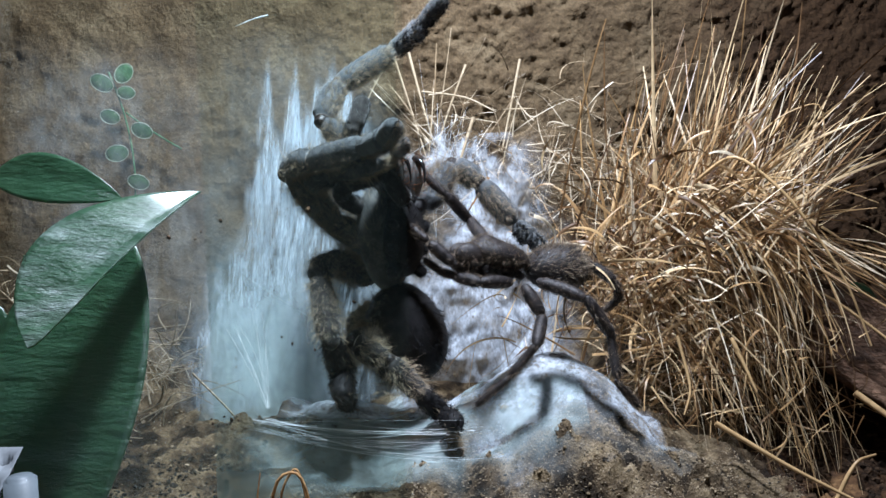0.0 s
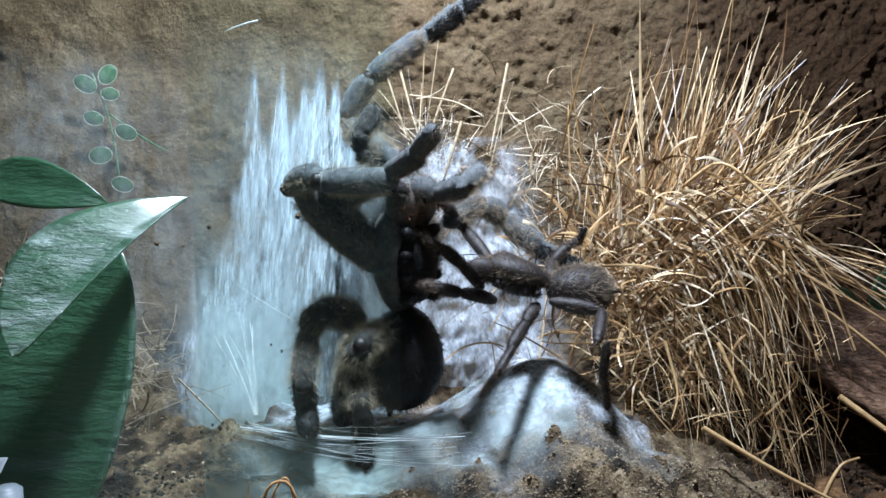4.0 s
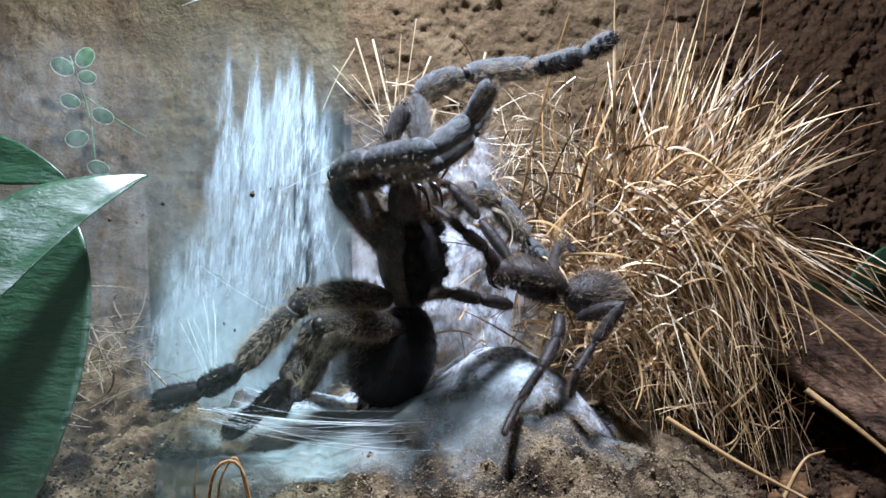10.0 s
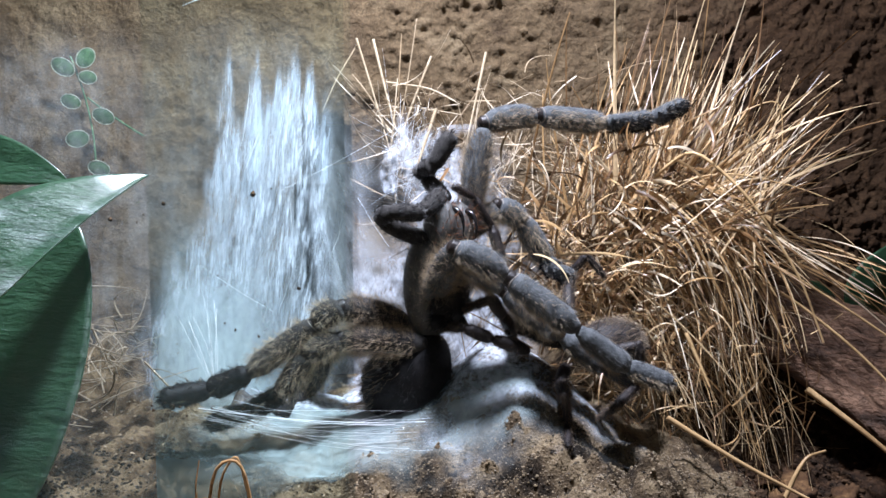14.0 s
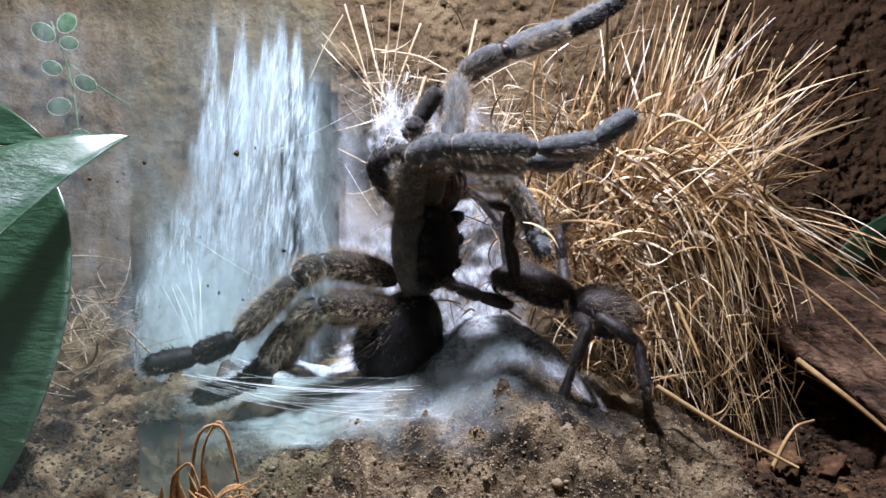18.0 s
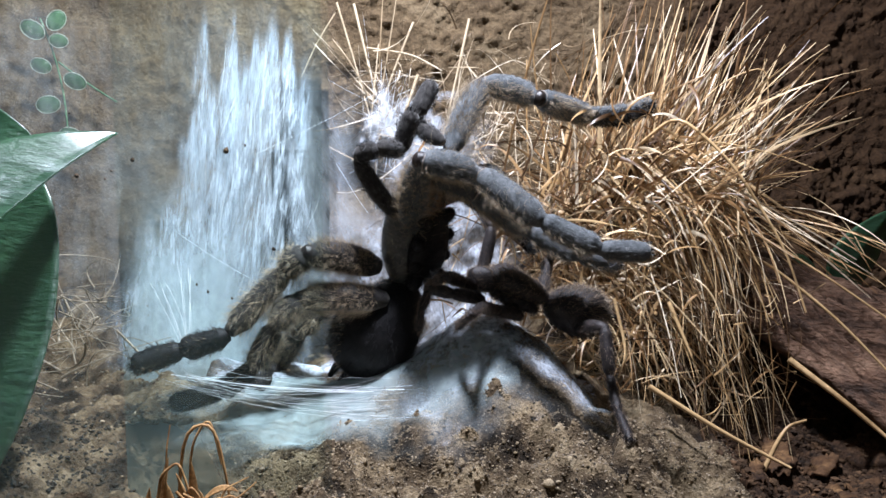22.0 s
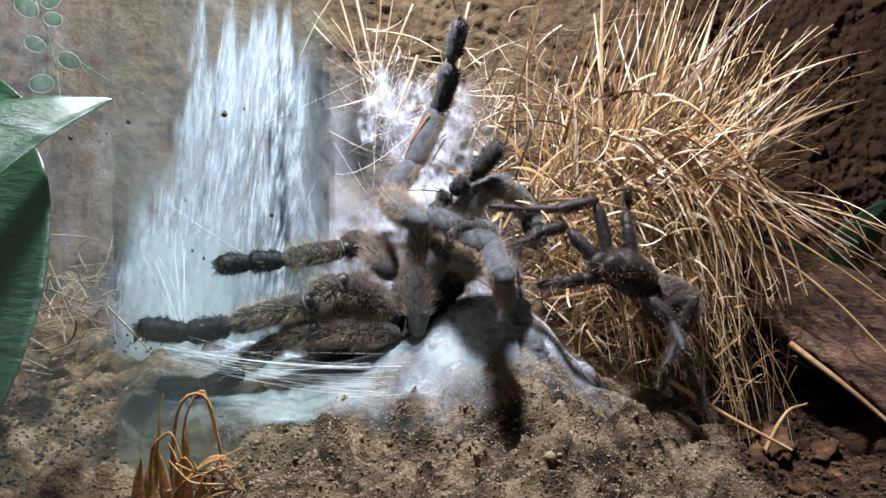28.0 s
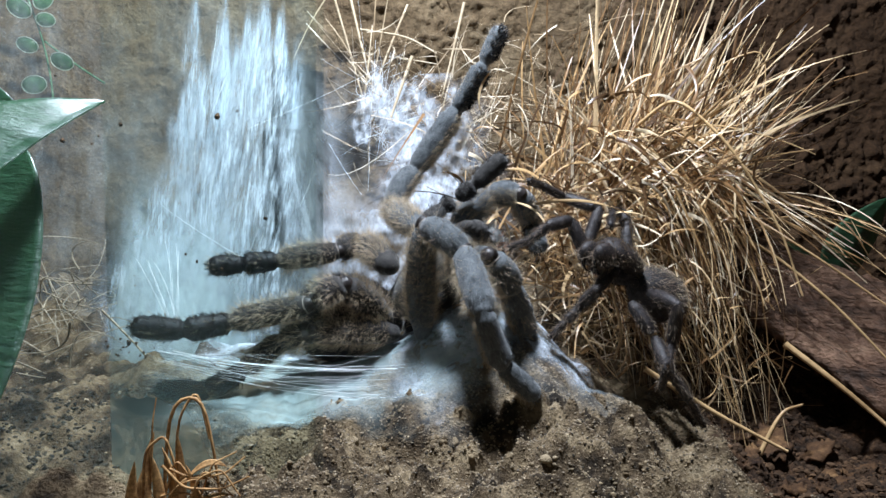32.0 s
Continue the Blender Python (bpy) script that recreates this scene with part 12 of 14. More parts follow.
    walk(LEGS["c"][2], [
        (0, pose(-.03804, -.00448, .0388, 61.9, 61.5, -147.9)), (1, pose(-.04219, -.00607, .03874, 80.4, 63.7, -134.3)), (2, pose(-.04184, -.00649, .03869, 76.9, 65, -119.5)),
        (5, pose(-.03758, -.00906, .03744, 94.5, 64.2, -143)), (6, pose(-.03512, -.00789, .03677, 103.1, 63.4, -130.7)), (7, pose(-.03175, -.00865, .0356, 104.4, 63.6, -132.8)),
        (8, pose(-.02947, -.00908, .03266, 106.5, 63.6, -133)), (9, pose(-.02747, -.00941, .03519, 105.5, 63.9, -135.5)), (10, pose(-.02734, -.0084, .03252, 106.5, 63.7, -133.2)),
        (11, pose(-.02726, -.00826, .033, 105.9, 63.7, -133.7)), (12, pose(-.02616, -.00856, .03122, 107.2, 63.7, -133.6)), (13, pose(-.02489, -.00801, .02528, 93.1, 64.7, -145.9)),
        (14, pose(-.0246, -.00773, .0236, 111.2, 63, -128.8)), (15, pose(-.02462, -.00861, .02455, 125, 60.1, -117.3)), (18, pose(-.02317, -.00889, .02547, 74.1, 64.1, -164.6)),
        (19, pose(-.02238, -.00807, .03052, 121.3, 61.1, -120.2)), (19.5, pose(-.02346, -.00586, .02779, 138.2, 41.4, -83.8)), (20, pose(-.02338, -.00408, .02483, 137.7, 19.1, -61.1)),
        (21, pose(-.02513, -.00302, .02485, 127.1, 24.4, -67.2)), (22, pose(-.02812, -.00304, .02435, 159.6, 6.8, -53.7)), (23, pose(-.03029, -.00324, .02521, 161, 2.5, -52.2)),
        (24, pose(-.03069, -.00368, .02687, 157, 2.9, -52.3)), (25, pose(-.0304, -.00512, .02156, 173.9, 2.4, -52.2)), (26.2, pose(-.01339, -.00806, .02153, -171.7, 40.6, -51.4)),
        (27.5, pose(.0055, -.00995, .02129, -123.4, 74.7, -13)), (28, pose(.00525, -.00993, .02133, -123, 74.7, -12.9)), (29, pose(.00452, -.00704, .01555, 174.7, 50.4, -37.8)),
        (30, pose(.00754, -.00349, .01188, 142.9, 25.8, -25.8)), (32, pose(.01215, -.00393, .01519, 154.2, 37.4, -34.1))])
    walk(LEGS["c"][3], [
        (0, pose(-.04247, -.00163, .04002, 18.6, 52.7, -137.1)), (1, pose(-.04669, -.00284, .03915, 99.1, 71.6, -76.8)), (2, pose(-.04773, -.00461, .03929, 90.5, 72.1, -98.2)),
        (5, pose(-.04059, -.00441, .03725, 112.9, 73.6, -122.2)), (6, pose(-.03838, -.00364, .03622, 132.6, 68.8, -99.1)), (7, pose(-.03484, -.00412, .03499, 112.3, 73.5, -122)),
        (8, pose(-.03242, -.00437, .03195, 147.6, 62.7, -88.3)), (9, pose(-.03032, -.00458, .03453, 135.5, 69.8, -102.2)), (10, pose(-.0302, -.00381, .03183, 136.5, 69.2, -100.5)),
        (11, pose(-.03012, -.00366, .03234, 136, 69.4, -101)), (12, pose(-.02899, -.00382, .03049, 137.2, 69.2, -100.5)), (13, pose(-.02771, -.00339, .02515, 92.9, 75.6, -144)),
        (14, pose(-.02742, -.00325, .02272, 123.2, 72.9, -114.1)), (15, pose(-.02742, -.00403, .02294, 140.5, 67.9, -97.6)), (18, pose(-.0259, -.00411, .02613, 119.2, 74, -119.8)),
        (19, pose(-.02509, -.00369, .02918, 153.9, 63.8, -93.4)), (19.5, pose(-.02754, -.00347, .0246, 163.2, 55.5, -86.9)), (20, pose(-.02767, -.00476, .02058, 169.6, 46.9, -83.6)),
        (21, pose(-.02946, -.00344, .02199, 167, 4.4, -74)), (22, pose(-.03025, -.00375, .01862, 173.6, 2, -73.6)), (23, pose(-.0324, -.00449, .01815, 176.5, 15.7, -74.8)),
        (24, pose(-.03274, -.00491, .02126, -180, 30.1, -75.3)), (25, pose(-.03103, -.00531, .01581, -169.8, 37.9, -74.5)), (26.2, pose(-.01503, -.0047, .01727, 178.4, 55.7, -72.5)),
        (27.5, pose(.00368, -.00476, .02048, 157.1, 73.2, -81.3)), (28, pose(.00345, -.00476, .02053, 157.2, 73.3, -81.4)), (29, pose(.00086, -.00485, .01205, 172.1, 60.2, -72.3)),
        (30, pose(.00438, -.00565, .00793, 179.8, 46.6, -70.7)), (32, pose(.00792, -.00425, .01085, 147.2, 20.5, -61.5))])
    walk(LEGS["d"][0], [
        (0, pose(-.02049, -.00412, .03551, 155.3, -22.5, 23.1)), (1, pose(-.02164, -.00336, .0351, 149, -11.2, 16.9)), (2, pose(-.02115, -.0013, .03319, 130.4, -5, 11.6)),
        (3.5, pose(-.01632, -.00058, .03202, 121.9, 11.4, -10.6)), (5, pose(-.01149, .00015, .03084, 106.7, 23, -36.9)), (5.5, pose(-.0107, .00003, .03164, 108.1, 14.2, -8.1)),
        (6, pose(-.00991, -.0001, .03244, 105.2, 5.9, 19.8)), (7, pose(-.00552, -.00063, .02821, 133, 7.9, 16)), (7.5, pose(-.00561, -.00226, .02857, 133, 31.2, -9.8)),
        (8, pose(-.00569, -.00388, .02893, 117.1, 51.2, -46.3)), (8.5, pose(-.00386, -.00243, .02887, 122.4, 35.6, -10)), (9, pose(-.00204, -.00098, .02882, 116.4, 20.3, 19.8)),
        (10, pose(.00093, -.00173, .02555, 132.2, 27.7, 8.1)), (11, pose(-.00358, -.00255, .02775, 136.6, 42.6, -10.4)), (12, pose(-.00079, -.00176, .02417, 99.7, 47.2, -22.4)),
        (13, pose(.00056, -.00205, .01664, 117.6, 41.8, -.3)), (13.5, pose(.00152, -.00183, .01421, 117.4, 42, -.7)), (14, pose(.00247, -.00161, .01179, 117.1, 42.2, -1.2)),
        (14.5, pose(.00528, -.00232, .01389, 108.6, 41.8, -.2)), (15, pose(.00809, -.00303, .01598, 100.1, 41.6, .8)), (18, pose(.00797, -.00237, .01707, 102.1, 39.1, 17.8)),
        (19, pose(.00107, -.00365, .01904, 79.1, 39.7, -47.6)), (20, pose(.00128, -.00399, .01756, 123.5, 37.9, -36)), (21, pose(.00112, -.00313, .01606, 108.1, 40.3, -42.4)),
        (21.5, pose(-.00169, -.00192, .01634, 88, 41.9, -57.9)), (22, pose(-.0045, -.00071, .01662, 68.1, 39.5, -73.2)), (23, pose(-.00083, -.00104, .01308, 110.7, 39.7, -44.8)),
        (23.5, pose(-.00443, -.00223, .0121, 87.4, 39.8, -45.4)), (24, pose(-.00804, -.00342, .01111, 64.1, 39.6, -46)), (24.5, pose(-.00692, -.00457, .01001, 78.4, 39.4, -46.8)),
        (25, pose(-.00581, -.00571, .00891, 92.8, 39.4, -47.6)), (26.2, pose(.01138, -.00502, .01267, 130.6, 17.3, 9.8)), (27.5, pose(.02857, -.00432, .01643, 137, -21.6, 48.1)),
        (28, pose(.02829, -.00404, .01646, 135.9, -20, 46.5)), (30, pose(.02946, -.00268, .01493, 126.5, -.9, 24.7)), (32, pose(.02482, -.00507, .01554, 145, -14.3, 37.7))])
    walk(LEGS["d"][1], [
        (0, pose(-.0164, -.00622, .0284, 125.5, 11.8, -8.3)), (1, pose(-.01912, -.00698, .02825, 136.7, 5.3, -.7)), (2, pose(-.01953, -.00702, .02817, 141.4, 7.9, -3)),
        (3.5, pose(-.01834, -.00693, .02799, 126.8, 17.5, -13.1)), (5, pose(-.01667, -.0053, .02878, 109.9, 24.1, -26)), (5.5, pose(-.01234, -.00725, .02928, 130.4, 15.9, -11)),
        (6, pose(-.00754, -.00731, .03039, 143.1, 4.1, -.5)), (7, pose(-.00467, -.00621, .02304, 113.7, 6.9, -4.1)), (7.5, pose(-.00945, -.00764, .02382, 114.4, 15.6, -22.7)),
        (8, pose(-.01335, -.00698, .02647, 109.8, 23.4, -42.7)), (8.5, pose(-.00757, -.00879, .02531, 113.6, 19.7, -32.9)), (9, pose(-.00083, -.0079, .02559, 116.6, 15.6, -23.6)),
        (10, pose(-.00069, -.00789, .02084, 124.6, 14.8, -22.4)), (11, pose(-.00848, -.00728, .02343, 108, 21, -35.1)), (12, pose(-.00467, -.00859, .02326, 95.7, 23.8, -49.5)),
        (13, pose(-.00194, -.00913, .01387, 107.6, 23.2, -46.3)), (13.5, pose(-.00101, -.00884, .0115, 99.2, 17.9, -23.3)), (14, pose(-.00008, -.00856, .00914, 90, 16, -1.5)),
        (14.5, pose(.00355, -.00987, .01199, 137, 14.9, 2.7)), (15, pose(.00726, -.011, .01492, 138.3, 25.8, .1)), (18, pose(.00934, -.01006, .01578, 168.7, 23.8, 5.1)),
        (19, pose(-.00413, -.00972, .02021, 173.3, 67.8, .1)), (20, pose(-.00495, -.00785, .01401, 163.4, 67.4, .3)), (21, pose(-.00527, -.00772, .01414, 168.3, 60.3, 4.4)),
        (21.5, pose(-.00828, -.00627, .01655, 122, 74.2, -20.2)), (22, pose(-.01081, -.00452, .01884, 42.5, 71.6, -78.2)), (23, pose(-.00714, -.00493, .01098, 147.4, 64.9, 32)),
        (23.5, pose(-.00987, -.00791, .01237, 174.7, 72.1, 27.7)), (24, pose(-.01168, -.01005, .01382, -146.2, 81.5, 38.3)), (24.5, pose(-.01205, -.0108, .01127, -151.5, 81.1, 36.4)),
        (25, pose(-.01211, -.01112, .00859, -156.4, 80.6, 34.9)), (26.2, pose(.01088, -.01135, .00764, 169, 60.3, 32.1)), (27.5, pose(.034, -.00633, .01106, 141.9, 47.3, 44.4)),
        (28, pose(.03357, -.0064, .01118, 141.4, 47.9, 43.6)), (30, pose(.03215, -.00836, .01028, 140.1, 49, 42.3)), (32, pose(.02991, -.00836, .00763, 146.7, 38.3, 53.3))])
    walk(LEGS["d"][2], [
        (0, pose(-.01873, -.01404, .02277, 179.2, 40.9, 4.5)), (1, pose(-.01987, -.01387, .02098, 173.8, 38.1, 4.7)), (2, pose(-.02089, -.01297, .0207, 148.2, 30.1, 8)),
        (3.5, pose(-.02176, -.01401, .02251, 138.6, 37.2, 1.7)), (5, pose(-.02178, -.01278, .02583, 127, 43.2, -6.8)), (5.5, pose(-.01543, -.01416, .02326, 142.2, 33.3, 5.9)),
        (6, pose(-.00817, -.01337, .02233, 146.2, 24, 12.6)), (7, pose(-.00581, -.0154, .01901, 174.1, 26.9, 14)), (7.5, pose(-.01396, -.01556, .01986, -175.6, 40.2, 15.6)),
        (8, pose(-.02095, -.01317, .02326, -174.2, 58, 18)), (8.5, pose(-.0137, -.01577, .02153, -173.1, 44.7, 15.7)), (9, pose(-.00539, -.01541, .02139, -171.4, 31.4, 13.4)),
        (10, pose(-.00521, -.01502, .0153, 172.5, 39, 13.5)), (11, pose(-.0148, -.01434, .02057, -166.9, 48.1, 16.9)), (12, pose(-.01241, -.01468, .02236, -161.6, 62.2, 23.9)),
        (13, pose(-.00973, -.0149, .01106, -156.2, 63.6, 25.1)), (13.5, pose(-.0054, -.0178, .00997, 143.1, 48.7, 1.7)), (14, pose(-.00034, -.01866, .00915, -149.8, -5.7, -9)),
        (14.5, pose(.00197, -.01685, .00486, 140, 4.1, -8.8)), (15, pose(.00399, -.01772, .00813, 115.1, 10, -13.7)), (18, pose(.00553, -.01238, .00672, 154.8, 14.8, -19.3)),
        (19, pose(-.014, -.01099, .01619, 101.1, 32.4, -52.8)), (20, pose(-.01367, -.01072, .01037, 95.2, 30.1, -34.8)), (21, pose(-.01399, -.01051, .00905, 94.5, 30.2, -35)),
        (21.5, pose(-.01597, -.01246, .01511, 93.3, 29.7, -27)), (22, pose(-.01574, -.01232, .02104, 92, 29.4, -19.1)), (23, pose(-.01078, -.01363, .00737, 129.1, 18.3, 9.3)),
        (23.5, pose(-.0181, -.01331, .0092, 119.6, 36.8, -16.9)), (24, pose(-.02285, -.01086, .01244, 87.6, 44.9, -59.1)), (24.5, pose(-.02326, -.01229, .00972, 112.3, 47.5, -80.4)),
        (25, pose(-.02333, -.0133, .00686, 136.7, 56.1, -100.4)), (26.2, pose(.00461, -.01756, .00273, 119.2, -40.4, -44.5)), (27.5, pose(.03419, -.01466, .00579, -156.6, 13.8, -91.6)),
        (28, pose(.03367, -.01486, .00598, -156.5, 14.1, -91.4)), (30, pose(.03219, -.01696, .00527, -158, 26.5, -85.9)), (32, pose(.03122, -.0158, .00106, -143.2, 16.6, -91.9))])
    walk(LEGS["d"][3], [
        (0, pose(-.02586, -.01475, .0145, -163, 47.1, 16.8)), (1, pose(-.02711, -.01578, .01156, -154.6, 42.9, 14.5)), (2, pose(-.02422, -.01854, .01365, -139.8, 19.3, -3)),
        (3.5, pose(-.02589, -.02044, .01681, -140.1, 22.6, -.1)), (5, pose(-.02655, -.01983, .02167, -140.1, 25.8, 2.8)), (5.5, pose(-.01893, -.02038, .01697, -151.2, 17.6, -3.2)),
        (6, pose(-.01025, -.01954, .01474, -160.9, 8.4, -7.3)), (7, pose(-.00993, -.01748, .01013, 162, 21.9, -6.4)), (7.5, pose(-.0208, -.01663, .01172, 178.3, 37.2, -7.4)),
        (8, pose(-.02946, -.01486, .01787, -175.9, 54.3, -6.9)), (8.5, pose(-.02086, -.0165, .01436, -171.7, 39.5, -9.2)), (9, pose(-.01081, -.01515, .01286, -167.6, 24.9, -12.4)),
        (10, pose(-.01098, -.01775, .00759, 125.8, 25.9, -13)), (11, pose(-.0231, -.01428, .01347, 169.4, 62.3, -12.3)), (12, pose(-.02073, -.01516, .01825, -168.2, 59.6, -12.4)),
        (13, pose(-.01944, -.01471, .00674, -168, 58, -13)), (13.5, pose(-.01123, -.02398, .00469, 103.8, 34.1, -20.6)), (14, pose(.00128, -.01382, .00055, 103.4, -31.2, -16.5)),
        (14.5, pose(.00045, -.02311, -.00278, 97, -18.4, -15.2)), (15, pose(.00112, -.02634, .00395, 98.3, -6, -17.4)), (18, pose(.00194, -.01564, -.00203, 123.7, -3.5, -25.3)),
        (19, pose(-.02253, -.01615, .01455, -174.1, 60.1, -23.5)), (20, pose(-.01966, -.01857, .0096, -146.3, 54.5, -27.2)), (21, pose(-.02, -.01842, .00837, -159.8, 52, -29.3)),
        (21.5, pose(-.02064, -.02101, .01462, -148.5, 52.7, -28.8)), (22, pose(-.01902, -.02128, .02075, -137.1, 53.3, -28)), (23, pose(-.01148, -.02161, .00138, -122.4, -73.2, -141.7)),
        (23.5, pose(-.02323, -.02044, .00541, -164.2, 45.4, -45.3)), (24, pose(-.03115, -.01616, .01273, 168.4, 67.4, -43.8)), (24.5, pose(-.03255, -.01111, .00724, 130.7, 62.4, -36.9)),
        (25, pose(-.02871, -.00647, .003, 96.4, 60.1, -25.9)), (26.2, pose(.00074, -.026, -.00098, 140.9, 36.3, 28.8)), (27.5, pose(.03827, -.01256, -.00323, 158.1, -12.9, 55.1)),
        (28, pose(.03774, -.01271, -.00299, 158.8, -14.7, 55.8)), (30, pose(.03558, -.01265, -.00287, 167.1, -25.5, 59.3)), (32, pose(.03722, -.01375, -.00653, 163.1, -39.5, 63.7))])
    walk(LEGS["e"][0], [
        (0, pose(-.01616, -.00468, .03699, 110.2, -31.1, 51.5)), (1, pose(-.01129, -.00284, .03338, 95.5, -33.5, 64.1)), (2, pose(-.01098, -.00292, .03328, 106.5, -34.3, 69)),
        (5, pose(-.00743, -.0035, .03295, 96.4, -35.3, 74.7)), (6, pose(-.0009, -.00302, .03443, 84.2, -35.3, 84.4)), (7, pose(.00029, -.0026, .03162, 82.5, -35.9, 77.9)),
        (8, pose(.00196, -.00258, .02722, 59, -34.1, 84.1)), (9, pose(.0053, -.00125, .03187, 71, -45.1, 54.4)), (10, pose(.00683, -.00191, .02558, 62.3, -40.9, 67.4)),
        (11, pose(.00533, -.00247, .02551, 55.7, -36.6, 76.6)), (12, pose(.00631, -.00346, .02448, 67.3, -35.8, 78.4)), (13, pose(.00892, -.00467, .01872, 59.8, -32.8, 85.8)),
        (14, pose(.0091, -.0055, .01426, 58.2, -33.9, 83.6)), (15, pose(.00921, -.00475, .01638, 79.8, -41.1, 60.3)), (16, pose(.01065, -.00444, .01671, 95.1, -41.5, 48.7)),
        (17, pose(.01209, -.00412, .01704, 110, -39.6, 37.5)), (18, pose(.01353, -.0038, .01738, 123.7, -35.6, 27.7)), (19, pose(.0132, -.00133, .0201, 128.5, -22.2, 6.8)),
        (20, pose(.0108, -.0004, .01535, 85.6, -28.6, 29.9)), (21, pose(.01037, -.00108, .01412, 86.2, -28.1, 38.1)), (22, pose(.01036, -.00079, .01369, 76.9, -29.1, 30.3)),
        (23, pose(.00796, -.00187, .0103, 117.1, -27.5, 15.6)), (24, pose(.00663, -.00361, .00688, 107.9, -30.4, 23.5)), (24.5, pose(.00742, -.00244, .00599, 120.1, -32.1, 28)),
        (25, pose(.00821, -.00127, .00509, 132.4, -34.6, 32.2)), (26.2, pose(.02131, -.0008, .00971, 100.9, -33.7, 29.9)), (27.5, pose(.0344, -.00034, .01433, 69.7, -33.9, 27.4)),
        (28, pose(.03398, -.00041, .01444, 69.8, -34, 26.9)), (29, pose(.03296, -.00004, .01442, 69.6, -34.4, 25.7)), (30, pose(.03194, .00034, .01441, 69.3, -34.7, 24.6)),
        (31, pose(.0313, .00015, .01604, 82.1, -35.9, 19)), (32, pose(.03066, -.00004, .01767, 95, -36, 13.2))])
    walk(LEGS["e"][1], [
        (0, pose(-.0055, -.01028, .03327, 151.3, -18, 68.2)), (1, pose(-.00044, -.00741, .03244, 149.1, 11.9, 51.4)), (2, pose(.00031, -.00522, .0305, 138.8, 33.6, 34.5)),
        (5, pose(.00557, -.00618, .03174, 136.1, 47.6, 17.7)), (6, pose(.01101, -.00489, .03543, 147.3, 40.7, 25.3)), (7, pose(.01167, -.00597, .03288, 174.8, 34.5, 28)),
        (8, pose(.01205, -.00719, .03246, 171.4, 31.6, 28.4)), (9, pose(.01287, -.01004, .0346, -164.1, 18.9, 27.5)), (10, pose(.0153, -.00941, .02982, -161.9, 29.3, 31)),
        (11, pose(.0135, -.00873, .02985, -167, 25, 29.6)), (12, pose(.01676, -.00841, .02828, -178.3, -2.9, 26)), (13, pose(.01941, -.00886, .02399, 174.1, -1.2, 25.9)),
        (14, pose(.01937, -.0104, .01978, -170.4, -10, 25.6)), (15, pose(.01899, -.01197, .01801, -156.2, -12.4, 24.9)), (16, pose(.02037, -.012, .01589, 148.4, 26.8, 19.6)),
        (17, pose(.02135, -.01172, .01376, 159.6, 10.1, 24.2)), (18, pose(.02194, -.01113, .01175, 156.3, 6.3, 25.2)), (19, pose(.01709, -.01026, .01323, 160.2, 2, 26.7)),
        (20, pose(.01635, -.01093, .01616, 178.9, -5.6, 27.6)), (21, pose(.01752, -.0108, .01483, 150.2, 17, 21.3)), (22, pose(.01511, -.01153, .01606, 163.2, 4.2, 26.3)),
        (23, pose(.01329, -.0115, .00543, 128.7, 11.2, 14.2)), (24, pose(.01313, -.0137, .00358, 109.3, 7.8, 3.6)), (24.5, pose(.015, -.00997, .00097, 132.7, -2.1, 16.7)),
        (25, pose(.01622, -.00597, -.0011, 102.7, 5.7, 1.5)), (26.2, pose(.02804, -.01005, .00788, 143.4, 10.5, -2.9)), (27.5, pose(.03752, -.0114, .0178, -164, 13.8, -2.1)),
        (28, pose(.03702, -.01156, .01788, -163.1, 13.4, -2.2)), (29, pose(.03571, -.01121, .01788, 170.4, 18.2, -1.9)), (30, pose(.03441, -.01085, .01788, 143.1, 22.6, -3.9)),
        (31, pose(.03425, -.0114, .01738, 172.7, 10.2, 1.3)), (32, pose(.03399, -.01155, .01683, -159.3, -3.1, -.3))])
